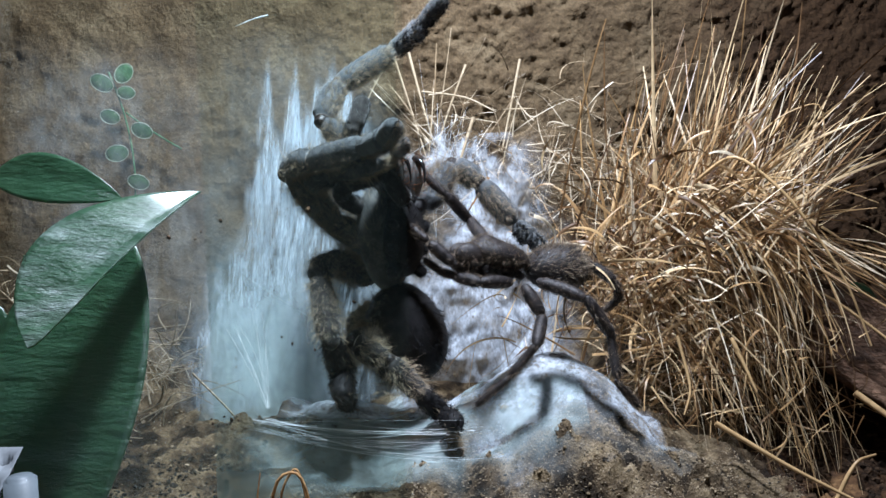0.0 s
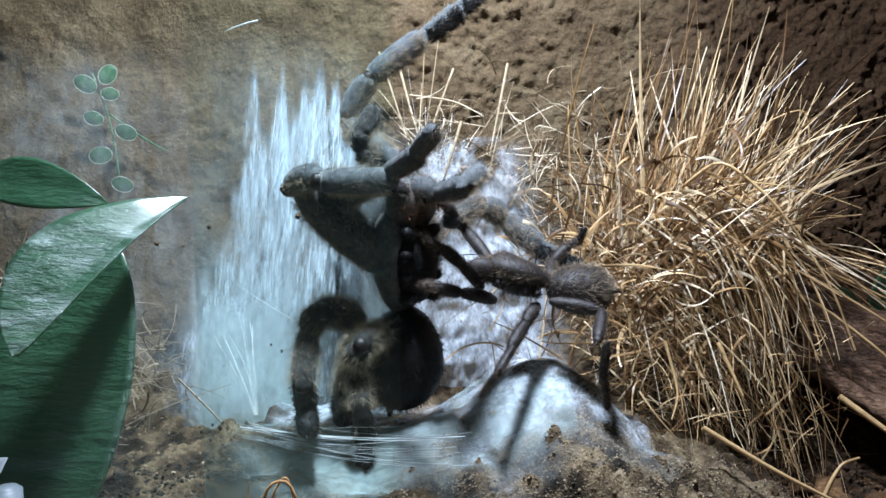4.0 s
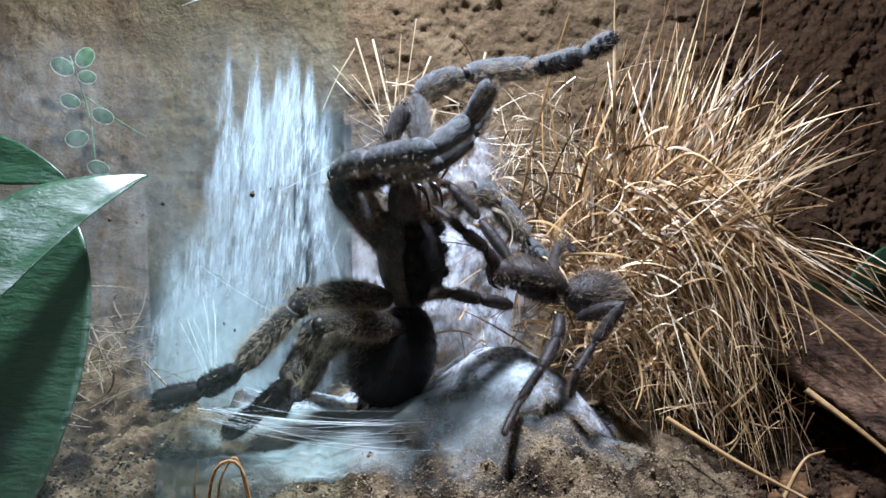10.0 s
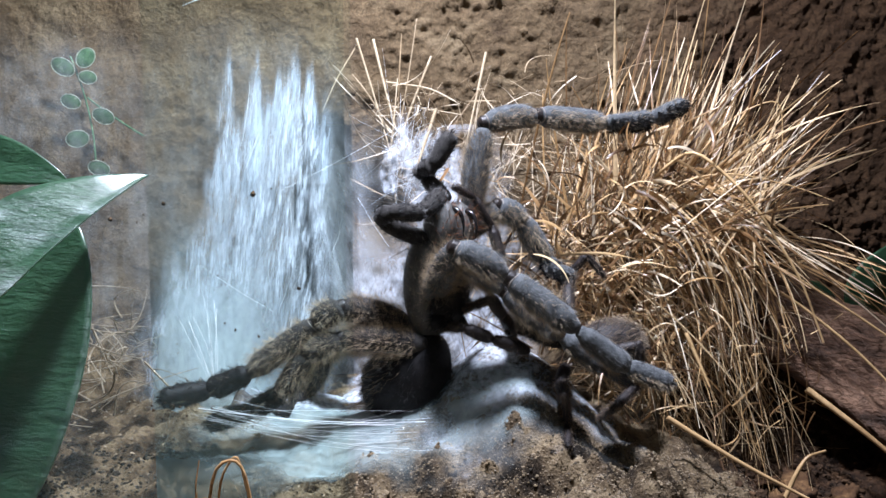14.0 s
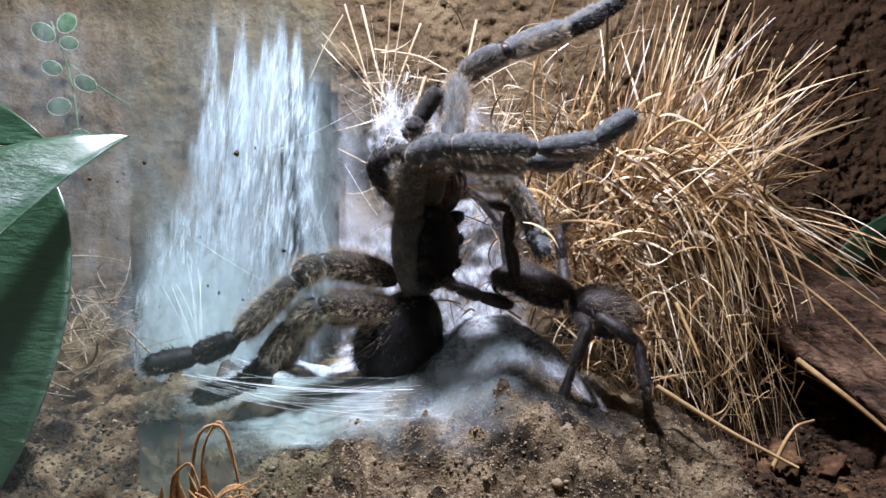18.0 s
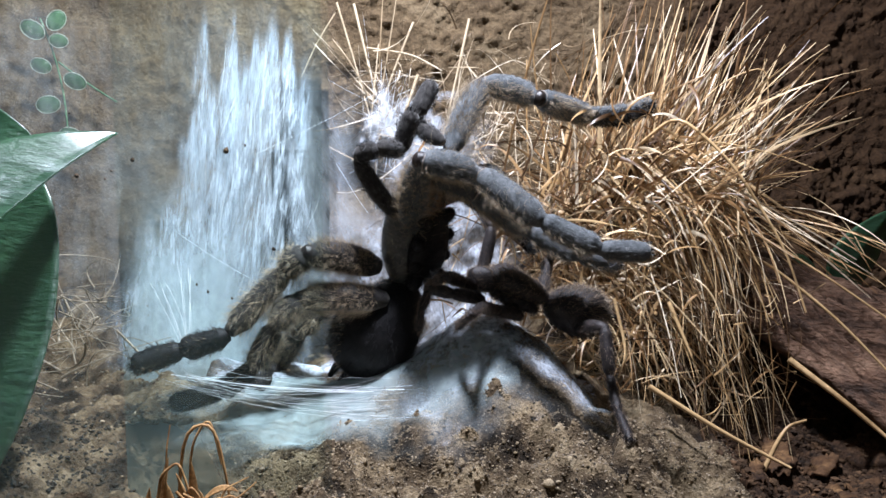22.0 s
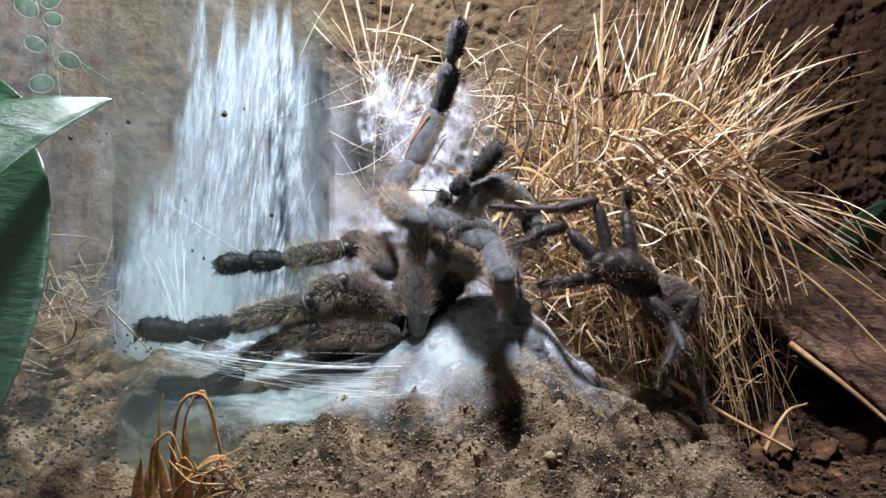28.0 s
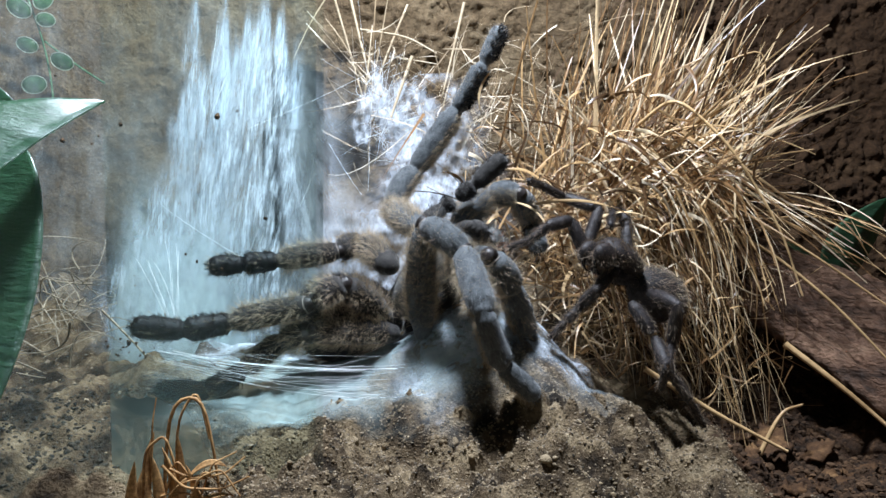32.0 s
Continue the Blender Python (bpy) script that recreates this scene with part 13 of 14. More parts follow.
    walk(LEGS["e"][2], [
        (0, pose(.00031, -.0095, .02439, 161.3, 1.5, 22.9)), (1, pose(.00277, -.01245, .02322, 174.1, 8, 21.4)), (2, pose(.00065, -.01395, .02347, 177.5, -2.6, 22.2)),
        (5, pose(.00217, -.01561, .02618, -157.1, -2.1, 22.3)), (6, pose(.00803, -.01299, .02829, -174.3, 15.8, 26.9)), (7, pose(.0066, -.0098, .02376, 159.4, 37, 23.8)),
        (8, pose(.00773, -.01144, .02298, 168.8, 35.6, 24.3)), (9, pose(.00833, -.00892, .02434, 160.5, 43.9, 21.3)), (10, pose(.00844, -.00908, .01964, 146, 53.7, 13.8)),
        (11, pose(.00783, -.00882, .01919, 128.6, 57.5, 7.6)), (12, pose(.01714, -.00784, .01653, 118.2, 63.5, -10.7)), (13, pose(.02014, -.00982, .01259, 127.7, 66.6, -21.9)),
        (14, pose(.02029, -.00788, .00894, 132.7, 60.8, -6.5)), (15, pose(.01909, -.00694, .008, 127.7, 59.4, -3.3)), (16, pose(.01821, -.01922, .00707, 155.1, 40.6, 17.5)),
        (17, pose(.02127, -.01618, .00305, 146.7, 33.4, 14.9)), (18, pose(.02288, -.01585, .00119, -151.8, -25.1, 12.3)), (19, pose(.01852, -.01394, .00232, 157, -2.1, 12.9)),
        (20, pose(.01746, -.01061, .00462, 121.3, 11.9, 2.1)), (21, pose(.01688, -.01725, .00521, 129.4, 12, 5.1)), (22, pose(.01586, -.01489, .00498, 125.3, 4.8, 3.9)),
        (23, pose(.01416, -.02062, -.00169, 131.6, -14.9, 8.6)), (24, pose(.0133, -.02466, -.00022, 115.4, -10.9, 2.9)), (24.5, pose(.01773, -.01805, -.00689, 113.1, -7.5, 1.4)),
        (25, pose(.01627, -.01729, -.00364, 108.1, -2.4, -.8)), (26.2, pose(.026, -.01687, -.00128, 154.8, 16.6, 14.3)), (27.5, pose(.03502, -.00815, .00711, 130.7, 41.8, -4)),
        (28, pose(.0346, -.00814, .00724, 130.8, 41.8, -4)), (29, pose(.03213, -.01299, .0072, 176.5, 22.2, 7.4)), (30, pose(.03045, -.01742, .00947, -145.1, 1.2, 1.4)),
        (31, pose(.03226, -.0129, .00618, 169.2, 22.4, 6)), (32, pose(.03458, -.00747, .00603, 114.4, 39.6, -9.6))])
    walk(LEGS["e"][3], [
        (0, pose(.00162, -.01339, .01232, 155.3, -40.9, 69.6)), (1, pose(.00174, -.01409, .01218, 164.4, -40.1, 69.2)), (2, pose(.00131, -.01422, .01213, 160.2, -39.9, 69.2)),
        (5, pose(.00095, -.01166, .01643, -170.6, -5.2, 65.8)), (6, pose(.00444, -.01342, .01626, -169.7, 3.8, 67.3)), (7, pose(.00278, -.01541, .0161, -168.4, -13.8, 64)),
        (8, pose(.00276, -.01608, .01398, -152.5, -42.1, 52.7)), (9, pose(.0031, -.01481, .01703, -167.8, -16.8, 63.1)), (10, pose(.00286, -.01669, .01433, -158.5, -35.2, 56.9)),
        (11, pose(.00315, -.01775, .01515, -154.9, -34.2, 57.4)), (12, pose(.01096, -.01623, .01428, -135.8, -18.6, 69.4)), (13, pose(.011, -.01569, .00987, -118.6, -36.1, 44)),
        (14, pose(.01285, -.01522, .00528, -132.4, -35.4, 45.2)), (15, pose(.01286, -.01523, .0046, -132.3, -35.5, 45)), (16, pose(.01342, -.02559, -.00051, -143.8, -40.3, 40)),
        (17, pose(.01793, -.02332, -.00462, 90.8, 46, -11.8)), (18, pose(.02578, -.00989, -.00759, -173.1, -47.1, 37)), (19, pose(.01985, -.01805, -.00779, 125.8, -16.6, 20.3)),
        (20, pose(.01663, -.02004, -.00097, 125.8, 22, 11.2)), (21, pose(.01618, -.02584, -.00162, 108.8, 9.6, 3.6)), (22, pose(.01595, -.02389, -.00134, 110.7, 8, 4.9)),
        (23, pose(.01724, -.02847, -.00875, 147.8, -49.3, 35.5)), (24, pose(.01468, -.03454, -.00484, 109.7, -18.8, 8.8)), (24.5, pose(.01854, -.02816, -.01116, 108.7, -14.2, 7.2)),
        (25, pose(.01626, -.02774, -.00706, 107.6, -7.3, 4.8)), (26.2, pose(.0244, -.0221, -.01082, 106.5, 23.5, -2.1)), (27.5, pose(.02979, -.01596, .00187, -149.5, -28.4, 29.1)),
        (28, pose(.02939, -.01589, .00202, -149.1, -28.8, 28.8)), (29, pose(.02829, -.01413, -.0025, -148.2, -24.7, 31.6)), (30, pose(.03013, -.01155, .00104, -147.1, -20.7, 34.3)),
        (31, pose(.02856, -.01525, -.00332, -148.2, -24.9, 31.5)), (32, pose(.03019, -.01656, .00264, -149, -29.1, 28.6))])
    walk(LEGS["f"][0], [
        (0, pose(-.00799, .01137, .0411, -107.6, 42.6, -91.9)), (.5, pose(-.01032, .01051, .04028, -63.3, 38.7, -33.4)), (1, pose(-.01265, .00964, .03946, -42, 11.1, 4.6)),
        (1.5, pose(-.01331, .00915, .04025, -49.6, 14.5, 1.1)), (2, pose(-.01398, .00866, .04103, -57.5, 17.3, -2.9)), (3, pose(-.01188, .00762, .03997, -62.2, 18.2, -4.5)),
        (4, pose(-.00978, .00659, .03891, -67, 18.9, -6.1)), (5, pose(-.00768, .00555, .03785, -71.8, 19.5, -7.9)), (6, pose(-.00775, .0059, .03978, -54.6, 19.1, -6.9)),
        (7, pose(-.0049, .00493, .03689, -69.7, 24.2, -17.3)), (9, pose(-.00134, .00473, .03714, -64.8, 19.4, -5.1)), (12, pose(.00318, .00497, .0322, -59.2, 16.5, .7)),
        (13, pose(.0039, .00578, .02917, -54.6, 15.7, 1.9)), (14, pose(.00463, .00659, .02613, -50.1, 14.9, 3.1)), (15, pose(.00535, .00739, .02309, -45.7, 13.9, 4.2)),
        (16, pose(.00581, .00763, .0235, -45.7, 12.6, 5.6)), (17, pose(.00627, .00786, .02392, -45.8, 11.3, 6.9)), (18, pose(.00672, .00809, .02433, -46, 10, 8.3)),
        (20, pose(.00297, .00746, .02301, -41.6, 20.6, -2.2)), (21, pose(.0029, .00816, .022, -51.3, 21, -2.7)), (22, pose(.00282, .00886, .02098, -60.9, 21.3, -3.2)),
        (23, pose(.00134, .00915, .01901, -55.5, 20.1, -1.2)), (24, pose(-.00014, .00945, .01704, -50.2, 18.8, .7)), (25, pose(-.00162, .00974, .01506, -44.9, 17.3, 2.4)),
        (25.8, pose(.00827, .01003, .01884, -38.6, 12.3, 7)), (26.7, pose(.01817, .01032, .02261, -32.9, 6.9, 11)), (27.5, pose(.02806, .01061, .02638, -27.6, 1.1, 14.4)),
        (27.8, pose(.02777, .01018, .02644, -21, -2.8, 16.1)), (28, pose(.02749, .00974, .0265, -14.4, -6.8, 17.4)), (30, pose(.02581, .00687, .02691, -33.9, 14.6, 7.9)),
        (30.3, pose(.03271, .0094, .02518, -20.5, -.6, 15.7)), (30.5, pose(.02954, .00952, .02742, -24.1, -10.3, 19.7)), (30.7, pose(.02636, .00964, .02966, -28.6, -19.8, 24.6)),
        (30.9, pose(.02639, .00925, .0282, -33.2, -2.5, 14.1)), (31.1, pose(.02641, .00885, .02674, -40.9, 13.7, 1.9)), (32, pose(.02735, .01041, .02678, -25.5, 8.3, 5.5))])
    walk(LEGS["f"][1], [
        (0, pose(.00014, .01284, .03921, 142, 40.2, 114)), (.5, pose(-.00432, .01538, .04318, 89.9, 57.7, 63.1)), (1, pose(-.01194, .0151, .04532, 37.9, 40.1, 12.3)),
        (1.5, pose(-.01213, .0153, .04529, 23.7, 27.2, 3)), (2, pose(-.01235, .01538, .04516, 13, 12.9, -2)), (3, pose(-.01017, .01457, .04351, -7.4, 30.4, -1.1)),
        (4, pose(-.008, .01372, .04184, -33.1, 46.8, -8.8)), (5, pose(-.00585, .01282, .04016, -72, 57.7, -31.6)), (6, pose(-.00547, .01215, .04414, -50.6, 46.7, .3)),
        (7, pose(-.00166, .01161, .03936, -53.8, 44.7, 3.9)), (9, pose(.00041, .0117, .04029, -55, 45.1, 3.2)), (12, pose(.00424, .0117, .03605, -47.6, 39.3, 13)),
        (13, pose(.00492, .01224, .03355, -45.5, 38.4, 14.2)), (14, pose(.0056, .01273, .03104, -43.5, 37.5, 15.3)), (15, pose(.00627, .01318, .0285, -41.5, 36.5, 16.4)),
        (16, pose(.00647, .01344, .02894, -30.9, 26.6, 24.9)), (17, pose(.00666, .01369, .02938, -22.6, 15.6, 30.8)), (18, pose(.00684, .01393, .02981, -15.8, 4, 34.9)),
        (20, pose(.00524, .0126, .02851, -33.1, 39.7, 17.8)), (21, pose(.00497, .01428, .02665, -37.9, 39.4, 18.1)), (22, pose(.00463, .01583, .02464, -42.7, 39.2, 18.3)),
        (23, pose(.00305, .01578, .02331, -21.6, 29, 26.1)), (24, pose(.00145, .01568, .02194, -3.7, 17.3, 28.9)), (25, pose(-.00016, .01552, .02054, 12.9, 5.3, 27.9)),
        (25.8, pose(.009, .01528, .0251, -5.3, 15, 28.6)), (26.7, pose(.01813, .01491, .02954, -24.5, 24.4, 25.9)), (27.5, pose(.02723, .01442, .03385, -45.8, 32.4, 19.5)),
        (27.8, pose(.02661, .01287, .03403, -42.7, 30.5, 21.7)), (28, pose(.02604, .01133, .03405, -39.8, 28.6, 23.7)), (30, pose(.02674, .01102, .03265, -42.5, 34.5, 17.6)),
        (30.3, pose(.03172, .0126, .03415, -6.2, 15.3, 27.1)), (30.5, pose(.02683, .01257, .03575, -14.5, -3.8, 30.6)), (30.7, pose(.02215, .01245, .03708, -24.6, -22.1, 37.2)),
        (30.9, pose(.02498, .01362, .03522, -38.3, .3, 23.5)), (31.1, pose(.02764, .014, .03247, -57.7, 18, 3.9)), (32, pose(.02809, .01409, .03422, -59.1, 15.2, 8.7))])
    walk(LEGS["f"][2], [
        (0, pose(.00612, .01117, .03452, 164.5, 29.5, -144.7)), (.5, pose(.00222, .01207, .04318, 169.2, 50.9, -151.2)), (1, pose(-.00762, .01171, .04947, 171.2, 72.5, -159)),
        (1.5, pose(-.00912, .0127, .05088, 4.4, 58.4, 35.9)), (2, pose(-.01092, .01379, .05165, -.1, 9.8, 33.8)), (3, pose(-.00676, .01539, .0493, -8.4, 42.6, 31.1)),
        (4, pose(-.00339, .01671, .04569, -36.2, 73.6, 7.7)), (5, pose(-.00105, .0173, .04126, -155.5, 67.4, -107.5)), (6, pose(-.00236, .01742, .0471, -105.6, 78.8, -64)),
        (7, pose(.00072, .01712, .04214, -47.8, 73.2, 17)), (9, pose(.00281, .01731, .043, -72.7, 77.9, -14.7)), (12, pose(.00589, .01709, .03949, -49.5, 73.9, 14.5)),
        (13, pose(.00658, .01759, .03723, 3.8, 51.7, 34.6)), (14, pose(.00726, .01804, .03495, 32.6, 29.1, 24.9)), (15, pose(.00794, .01844, .03265, 61, 12.7, 6.5)),
        (16, pose(.00736, .01767, .03412, 26.3, 18.5, 12.2)), (17, pose(.00676, .0167, .03525, -9.4, 26.4, 13.5)), (18, pose(.0062, .01561, .03601, -47.9, 33.5, 9)),
        (20, pose(.00749, .0171, .03275, -32.8, 27.1, 15.3)), (21, pose(.00694, .01939, .03086, 14.2, 11.3, 18)), (22, pose(.00627, .02153, .02875, 59.5, -1.5, 8.4)),
        (23, pose(.00477, .01951, .02905, 36.2, 20.2, 32.2)), (24, pose(.00303, .01705, .02851, 19.3, 48.7, 50.1)), (25, pose(.00108, .01448, .02706, 8.4, 80.1, 67.6)),
        (25.8, pose(.01028, .01671, .03182, 11.1, 40.5, 54.2)), (26.7, pose(.01927, .01882, .03556, 21.7, 2.1, 42.3)), (27.5, pose(.02807, .02046, .03828, 42.7, -32.1, 20.6)),
        (27.8, pose(.02728, .01827, .03847, 4.9, 7.8, 38.1)), (28, pose(.02656, .01611, .03844, -35.7, 49.7, 25.3)), (30, pose(.02789, .01557, .03624, -52.2, 53.1, 20.1)),
        (30.3, pose(.0335, .01468, .04339, 3.7, 25.3, 36)), (30.5, pose(.02493, .01449, .04626, -10.8, -1.1, 37.6)), (30.7, pose(.01602, .01366, .04651, -27.8, -26.1, 46.6)),
        (30.9, pose(.02245, .01771, .04221, -12.2, -45.8, 55.4)), (31.1, pose(.02839, .01999, .03603, 7.3, -66.7, 57)), (32, pose(.02811, .02033, .03778, 14.6, -88.1, 38.4))])
    walk(LEGS["f"][3], [
        (0, pose(.00758, .01429, .02923, -121.9, -3.1, 25.4)), (.5, pose(.00587, .01544, .03926, -134.1, -9.5, 17.2)), (1, pose(-.00239, .01475, .0476, -145.5, -17.4, 10.4)),
        (1.5, pose(-.00445, .01548, .05421, -88, -30, -16.5)), (2, pose(-.01001, .01441, .05798, -31.3, -15.9, -42.2)), (3, pose(-.00357, .0184, .05396, 3.3, 16.3, -50.1)),
        (4, pose(.001, .0211, .04713, 46.9, 46.5, -33.8)), (5, pose(.00306, .0216, .03905, 120.6, 50.5, 16.9)), (6, pose(.00246, .02165, .04676, 123.2, 46.6, 26.2)),
        (7, pose(.0032, .02271, .04335, 113.9, 51.4, 13)), (9, pose(.00612, .02268, .04339, 108.6, 49.2, 21.7)), (12, pose(.00848, .02267, .04062, 108.4, 50.5, 15.6)),
        (13, pose(.01092, .02006, .04117, 136.7, 24.8, 63.1)), (14, pose(.01113, .016, .03971, 138.6, -8.9, 93)), (15, pose(.00928, .01281, .03576, 120.3, -38.3, 130.2)),
        (16, pose(.00979, .01524, .03967, 126.6, -11.2, 87.5)), (17, pose(.00929, .0184, .04098, 113.1, 13, 47.3)), (18, pose(.0078, .02071, .03961, 85.4, 21, -.9)),
        (20, pose(.00885, .02084, .03724, 68, 18.5, -12.3)), (21, pose(.00848, .01834, .03656, 78.5, 19.5, -8.6)), (22, pose(.00695, .0164, .0318, 89, 19.9, -4.8)),
        (23, pose(.00815, .01736, .0337, 91.1, 19.9, -2.2)), (24, pose(.00747, .01913, .03241, 93.2, 19.8, .5)), (25, pose(.00432, .01989, .02816, 95.3, 19.6, 3.1)),
        (25.8, pose(.01349, .01916, .03635, 89, 19.9, -4.1)), (26.7, pose(.02084, .01738, .04088, 82.7, 19.4, -11.3)), (27.5, pose(.02739, .01629, .04163, 76.6, 18.2, -18.4)),
        (27.8, pose(.02817, .01836, .04398, 77.1, 18.2, -18.3)), (28, pose(.02835, .02067, .04147, 77.6, 18.2, -18.3)), (30, pose(.02897, .0208, .03835, 78.6, 17.9, -20)),
        (30.3, pose(.03683, .0164, .05122, 30.7, 19, -18.3)), (30.5, pose(.02397, .01552, .0536, 25.2, -.9, -28.9)), (30.7, pose(.0112, .01397, .05282, 23.1, -21.3, -38.2)),
        (30.9, pose(.01833, .01442, .04711, 60.1, -14.4, -31.7)), (31.1, pose(.02611, .01512, .03831, 96.8, -12.5, -22.4)), (32, pose(.02432, .0153, .03799, 115.5, -11.7, -25.2))])
    walk(female_prosoma, [
        (0, pose(-.01473, -.00087, .04034, -3.2, 5.3, 50.4)), (1, pose(-.01368, -.00256, .03868, -6.3, 6.4, 50.4)), (2, pose(-.01338, -.00185, .03847, -5.1, 5.2, 50.4)),
        (5, pose(-.00641, .00318, .03374, 5.5, -4.7, 50.4)), (6, pose(-.00526, .00116, .03539, -3.7, -3.3, 50.4)), (7, pose(-.00155, .00448, .03368, -1.8, -10.8, 50.4)),
        (8, pose(.0019, .00557, .03357, 1.5, -12.8, 50.4)), (9, pose(.00279, .00198, .03143, -2.7, -3.2, 50.4)), (11, pose(.00445, .00417, .03048, 2.8, -5.2, 50.4)),
        (12, pose(.00567, .00352, .02939, 4.1, -2.3, 50.4)), (13, pose(.00782, -.00034, .02693, -.2, 4.5, 50.4)), (14, pose(.00812, -.00166, .02397, 0, 9, 50.4)),
        (15, pose(.00813, -.00194, .02488, -3.8, 4.6, 50.4)), (18, pose(.00829, -.00186, .02595, .7, 7.3, 50.4)), (19, pose(.00464, .00163, .02859, 9.8, 5.6, 50.4)),
        (20, pose(.00625, .00717, .02763, 16.6, -11, 50.4)), (21, pose(.00739, .00991, .02896, 28.7, -19.8, 50.4)), (22, pose(.00732, .00777, .02724, 17.5, -10.2, 50.4)),
        (23, pose(.00354, .006, .02843, 15.7, -.8, 50.4)), (24, pose(.00095, .00629, .03192, 17.6, .9, 50.4)), (25, pose(.00193, .00805, .02735, 21.1, -3, 50.4)),
        (27.5, pose(.0057, .00932, .01148, 39.5, .2, 62)), (28, pose(.00494, .00928, .01163, 40.3, 1.3, 62.7)), (32, pose(.00546, .00966, .01212, 44.8, 4.1, 64.4))])
    walk(female_abdomen, [
        (0, pose(-.01473, -.00087, .04034, 176.7, 18.9, -129.6)), (1, pose(-.01368, -.00256, .03868, 165.6, 21.8, -129.6)), (2, pose(-.01338, -.00185, .03847, 167.3, 19.7, -129.6)),
        (5, pose(-.00641, .00318, .03374, 167.3, -.8, -129.6)), (6, pose(-.00526, .00116, .03539, 171.1, -6.9, -129.6)), (7, pose(-.00155, .00448, .03368, 175.8, -15.8, -129.6)),
        (8, pose(.0019, .00557, .03357, 176.3, -17.2, -129.6)), (9, pose(.00279, .00198, .03143, 159.3, -11.5, -129.6)), (11, pose(.00445, .00417, .03048, 159.6, -17, -129.6)),
        (12, pose(.00567, .00352, .02939, 158.8, -16.1, -129.6)), (13, pose(.00782, -.00034, .02693, 151.5, -10.6, -129.6)), (14, pose(.00812, -.00166, .02397, 145.7, -5.3, -129.6)),
        (15, pose(.00813, -.00194, .02488, 147, -6, -129.6)), (18, pose(.00829, -.00186, .02595, 147.7, -.5, -129.6)), (19, pose(.00464, .00163, .02859, 156.6, -10.2, -129.6)),
        (20, pose(.00625, .00717, .02763, 163.8, -27.5, -129.6)), (21, pose(.00739, .00991, .02896, 166.8, -33.8, -129.6)), (22, pose(.00732, .00777, .02724, 160.6, -36, -129.6)),
        (23, pose(.00354, .006, .02843, 157.9, -33.1, -129.6)), (24, pose(.00095, .00629, .03192, 162.1, -29.8, -129.6)), (25, pose(.00193, .00805, .02735, 164.4, -33.7, -129.6)),
        (27.5, pose(.0057, .00932, .01148, 87.3, -52.5, -67.9)), (28, pose(.00494, .00928, .01163, 85.4, -53.4, -65.6)), (32, pose(.00546, .00966, .01212, 78.9, -56.5, -55.2))])
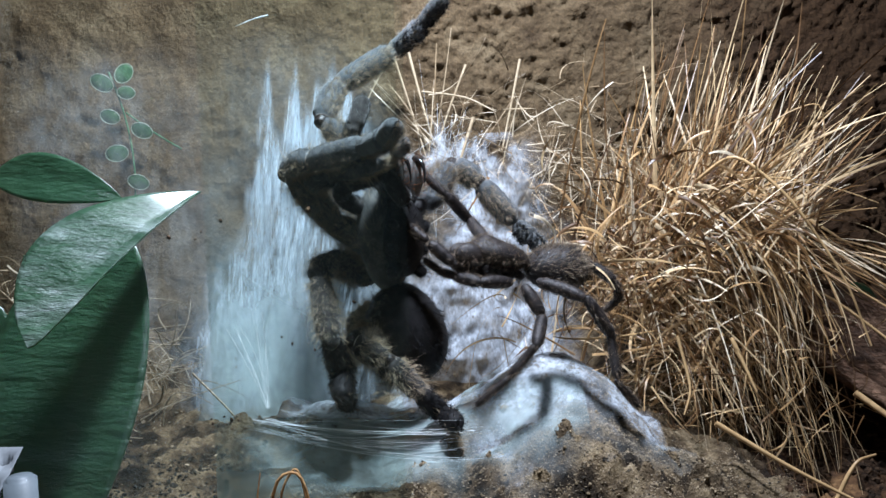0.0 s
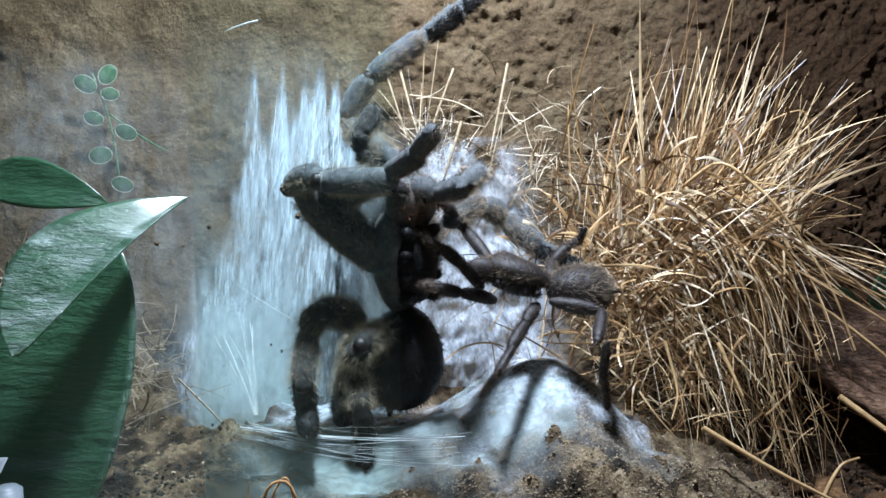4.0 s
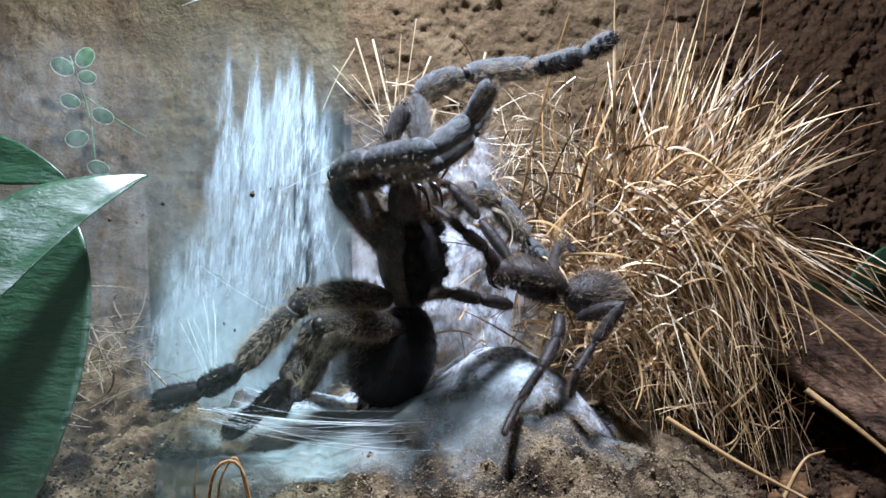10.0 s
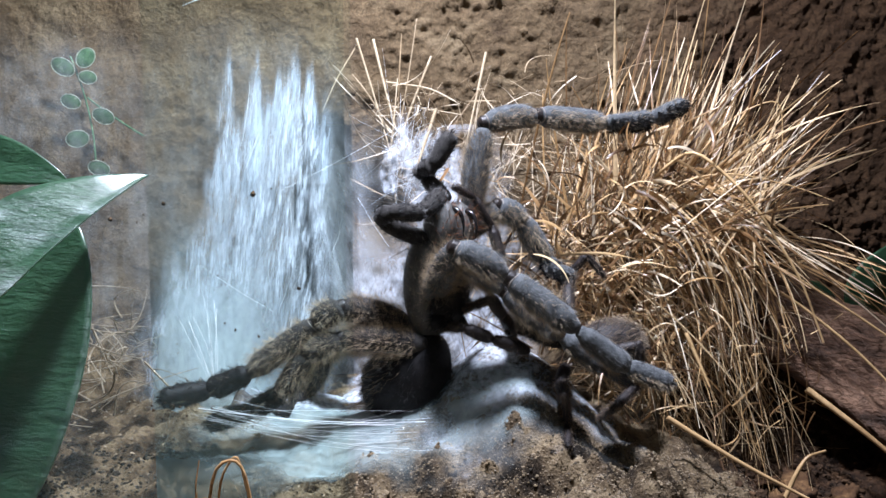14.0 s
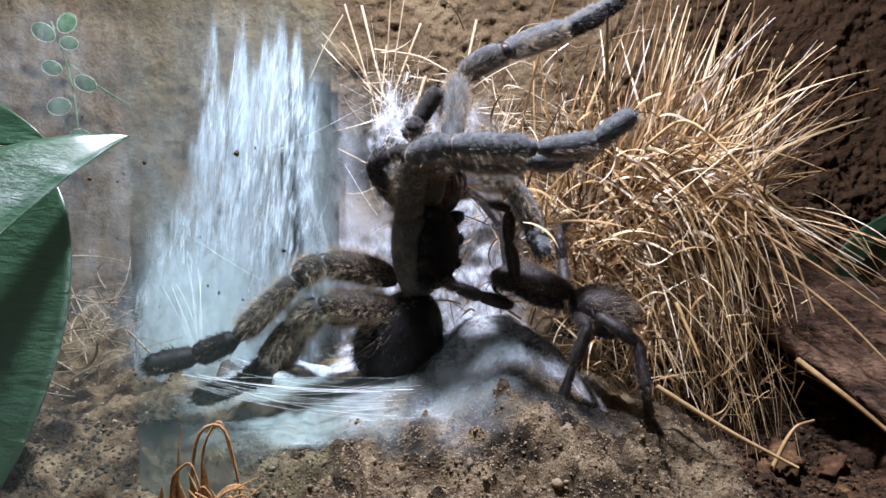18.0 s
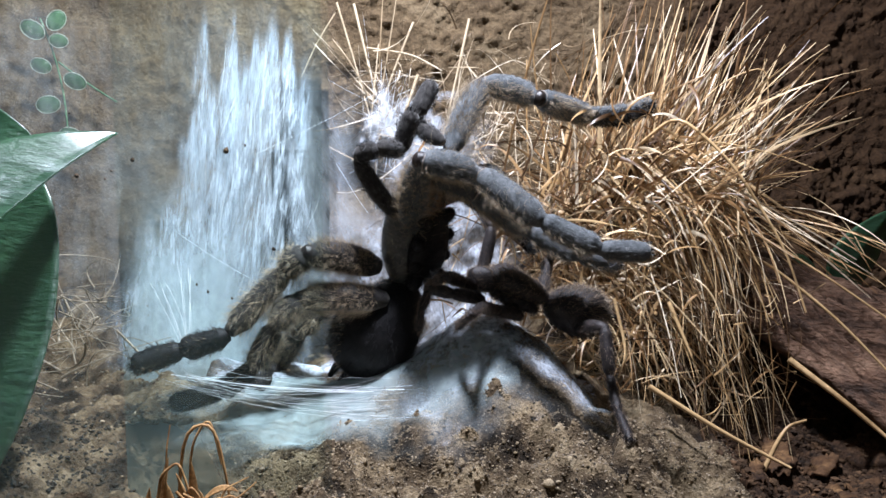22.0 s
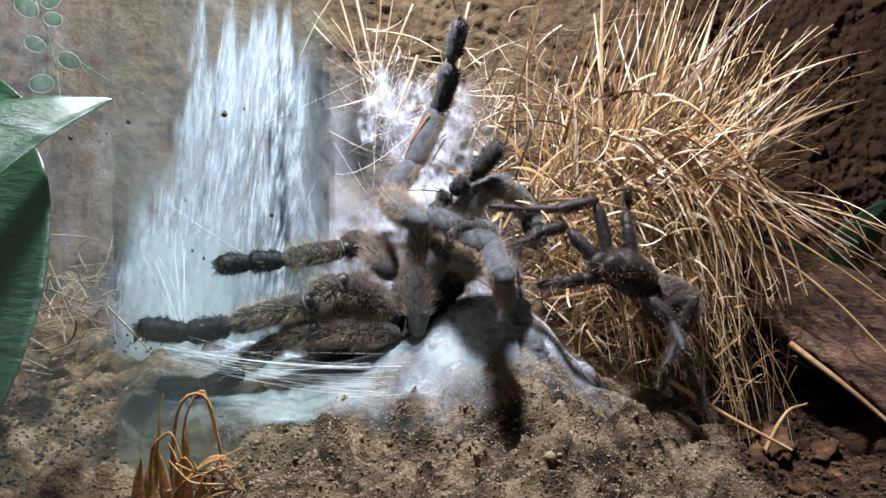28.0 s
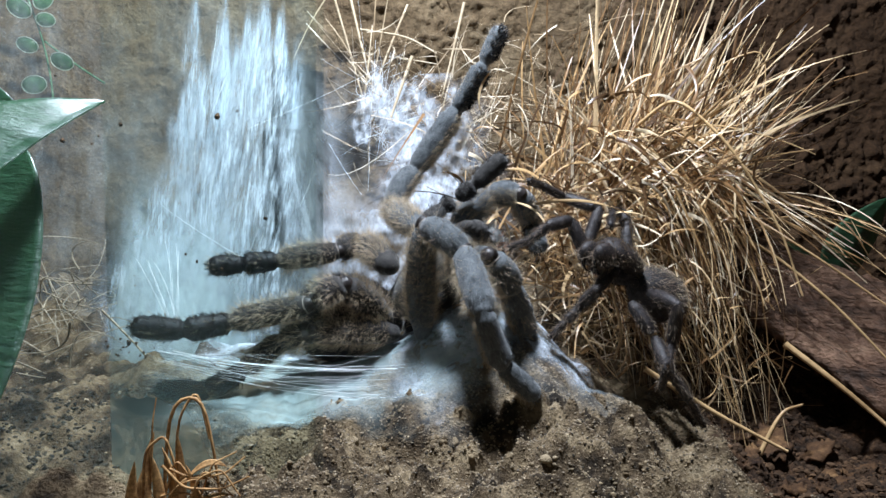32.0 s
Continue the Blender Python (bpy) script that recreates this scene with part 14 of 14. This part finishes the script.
    walk(male_prosoma, [
        (0, pose(-.0196, .00523, .0396, 74.2, -1.8, -65.3)), (1, pose(-.01404, .00474, .03694, 67.7, -4.3, -73.9)), (2, pose(-.01449, .00444, .0384, 73.1, -5.4, -77.8)),
        (5, pose(-.0091, .00092, .03537, 71.8, -9, -91.9)), (6, pose(-.00808, .00242, .03531, 69.4, -8.1, -88.1)), (7, pose(-.00511, .00304, .03395, 69.3, -7.2, -84.7)),
        (8, pose(-.00098, .00351, .03394, 73.3, -5, -76.5)), (9, pose(-.00068, .00372, .03419, 73.3, -4.4, -74.4)), (10, pose(.00306, .00261, .03089, 69.5, -6.3, -81.3)),
        (11, pose(.00106, .00389, .03052, 73.1, -4.7, -75.3)), (12, pose(.00443, .00298, .02789, 69.4, -6.8, -83.3)), (13, pose(.00554, .00126, .02201, 67.6, -8.9, -91.4)),
        (14, pose(.00769, .00292, .0184, 73.9, -7, -84)), (15, pose(.0061, .00263, .01933, 69.5, -7.4, -85.6)), (18, pose(.00733, .00255, .02065, 71.9, -8.7, -90.6)),
        (19, pose(.00769, .00105, .02265, 76.8, -9.5, -94.3)), (20, pose(.00398, .00393, .02055, 69.5, -6.7, -82.7)), (21, pose(.00513, .00349, .01924, 69.5, -7, -83.9)),
        (22, pose(.00257, .00224, .01909, 66.7, -8.3, -89.2)), (23, pose(.0012, .00286, .01529, 54.8, -7, -83.9)), (24, pose(-.00241, .00618, .01388, 61.9, -1.9, -65.5)),
        (25, pose(-.00131, .00606, .01261, 61.9, -1.7, -64.7)), (27.5, pose(.03126, .0045, .018, 66.6, .9, -55.8)), (28, pose(.0309, .0045, .01807, 66.7, 1.1, -55.4)),
        (30, pose(.02948, .00524, .01958, 71.1, 2.4, -50.9)), (32, pose(.02783, .00594, .02122, 66.4, 2.8, -49.3))])
    walk(male_abdomen, [
        (0, pose(-.0196, .00523, .0396, 94.9, 5.8, 100.5)), (1, pose(-.01404, .00474, .03694, 96.3, 8, 92.1)), (2, pose(-.01449, .00444, .0384, 101.3, 8.5, 90.2)),
        (5, pose(-.0091, .00092, .03537, 97, 6.6, 97.7)), (6, pose(-.00808, .00242, .03531, 89.9, 9, 88.1)), (7, pose(-.00511, .00304, .03395, 95.6, 8, 92)),
        (8, pose(-.00098, .00351, .03394, 102.9, 4.7, 104.6)), (9, pose(-.00068, .00372, .03419, 103, 4.2, 106.3)), (10, pose(.00306, .00261, .03089, 98, 3.6, 108.3)),
        (11, pose(.00106, .00389, .03052, 97.1, 5.4, 102.1)), (12, pose(.00443, .00298, .02789, 107.6, 5.8, 100.4)), (13, pose(.00554, .00126, .02201, 103.1, 5, 103.5)),
        (14, pose(.00769, .00292, .0184, 102.9, 5.8, 100.6)), (15, pose(.0061, .00263, .01933, 102.9, 5.7, 101)), (18, pose(.00733, .00255, .02065, 112, 8.5, 90.1)),
        (19, pose(.00769, .00105, .02265, 111.7, 4, 106.9)), (20, pose(.00398, .00393, .02055, 109.7, 8.8, 89.1)), (21, pose(.00513, .00349, .01924, 106.3, 7.7, 93.2)),
        (22, pose(.00257, .00224, .01909, 104.1, 6.7, 97.2)), (23, pose(.0012, .00286, .01529, 112.3, 6.8, 96.6)), (24, pose(-.00241, .00618, .01388, 114, 9.9, 84.3)),
        (25, pose(-.00131, .00606, .01261, 112, 9.3, 86.9)), (27.5, pose(.03126, .0045, .018, 122.6, .5, 119.3)), (28, pose(.0309, .0045, .01807, 122.3, .3, 119.9)),
        (30, pose(.02948, .00524, .01958, 121.7, 1.2, 116.8)), (32, pose(.02783, .00594, .02122, 126.5, 3.1, 110.3))])


motions()
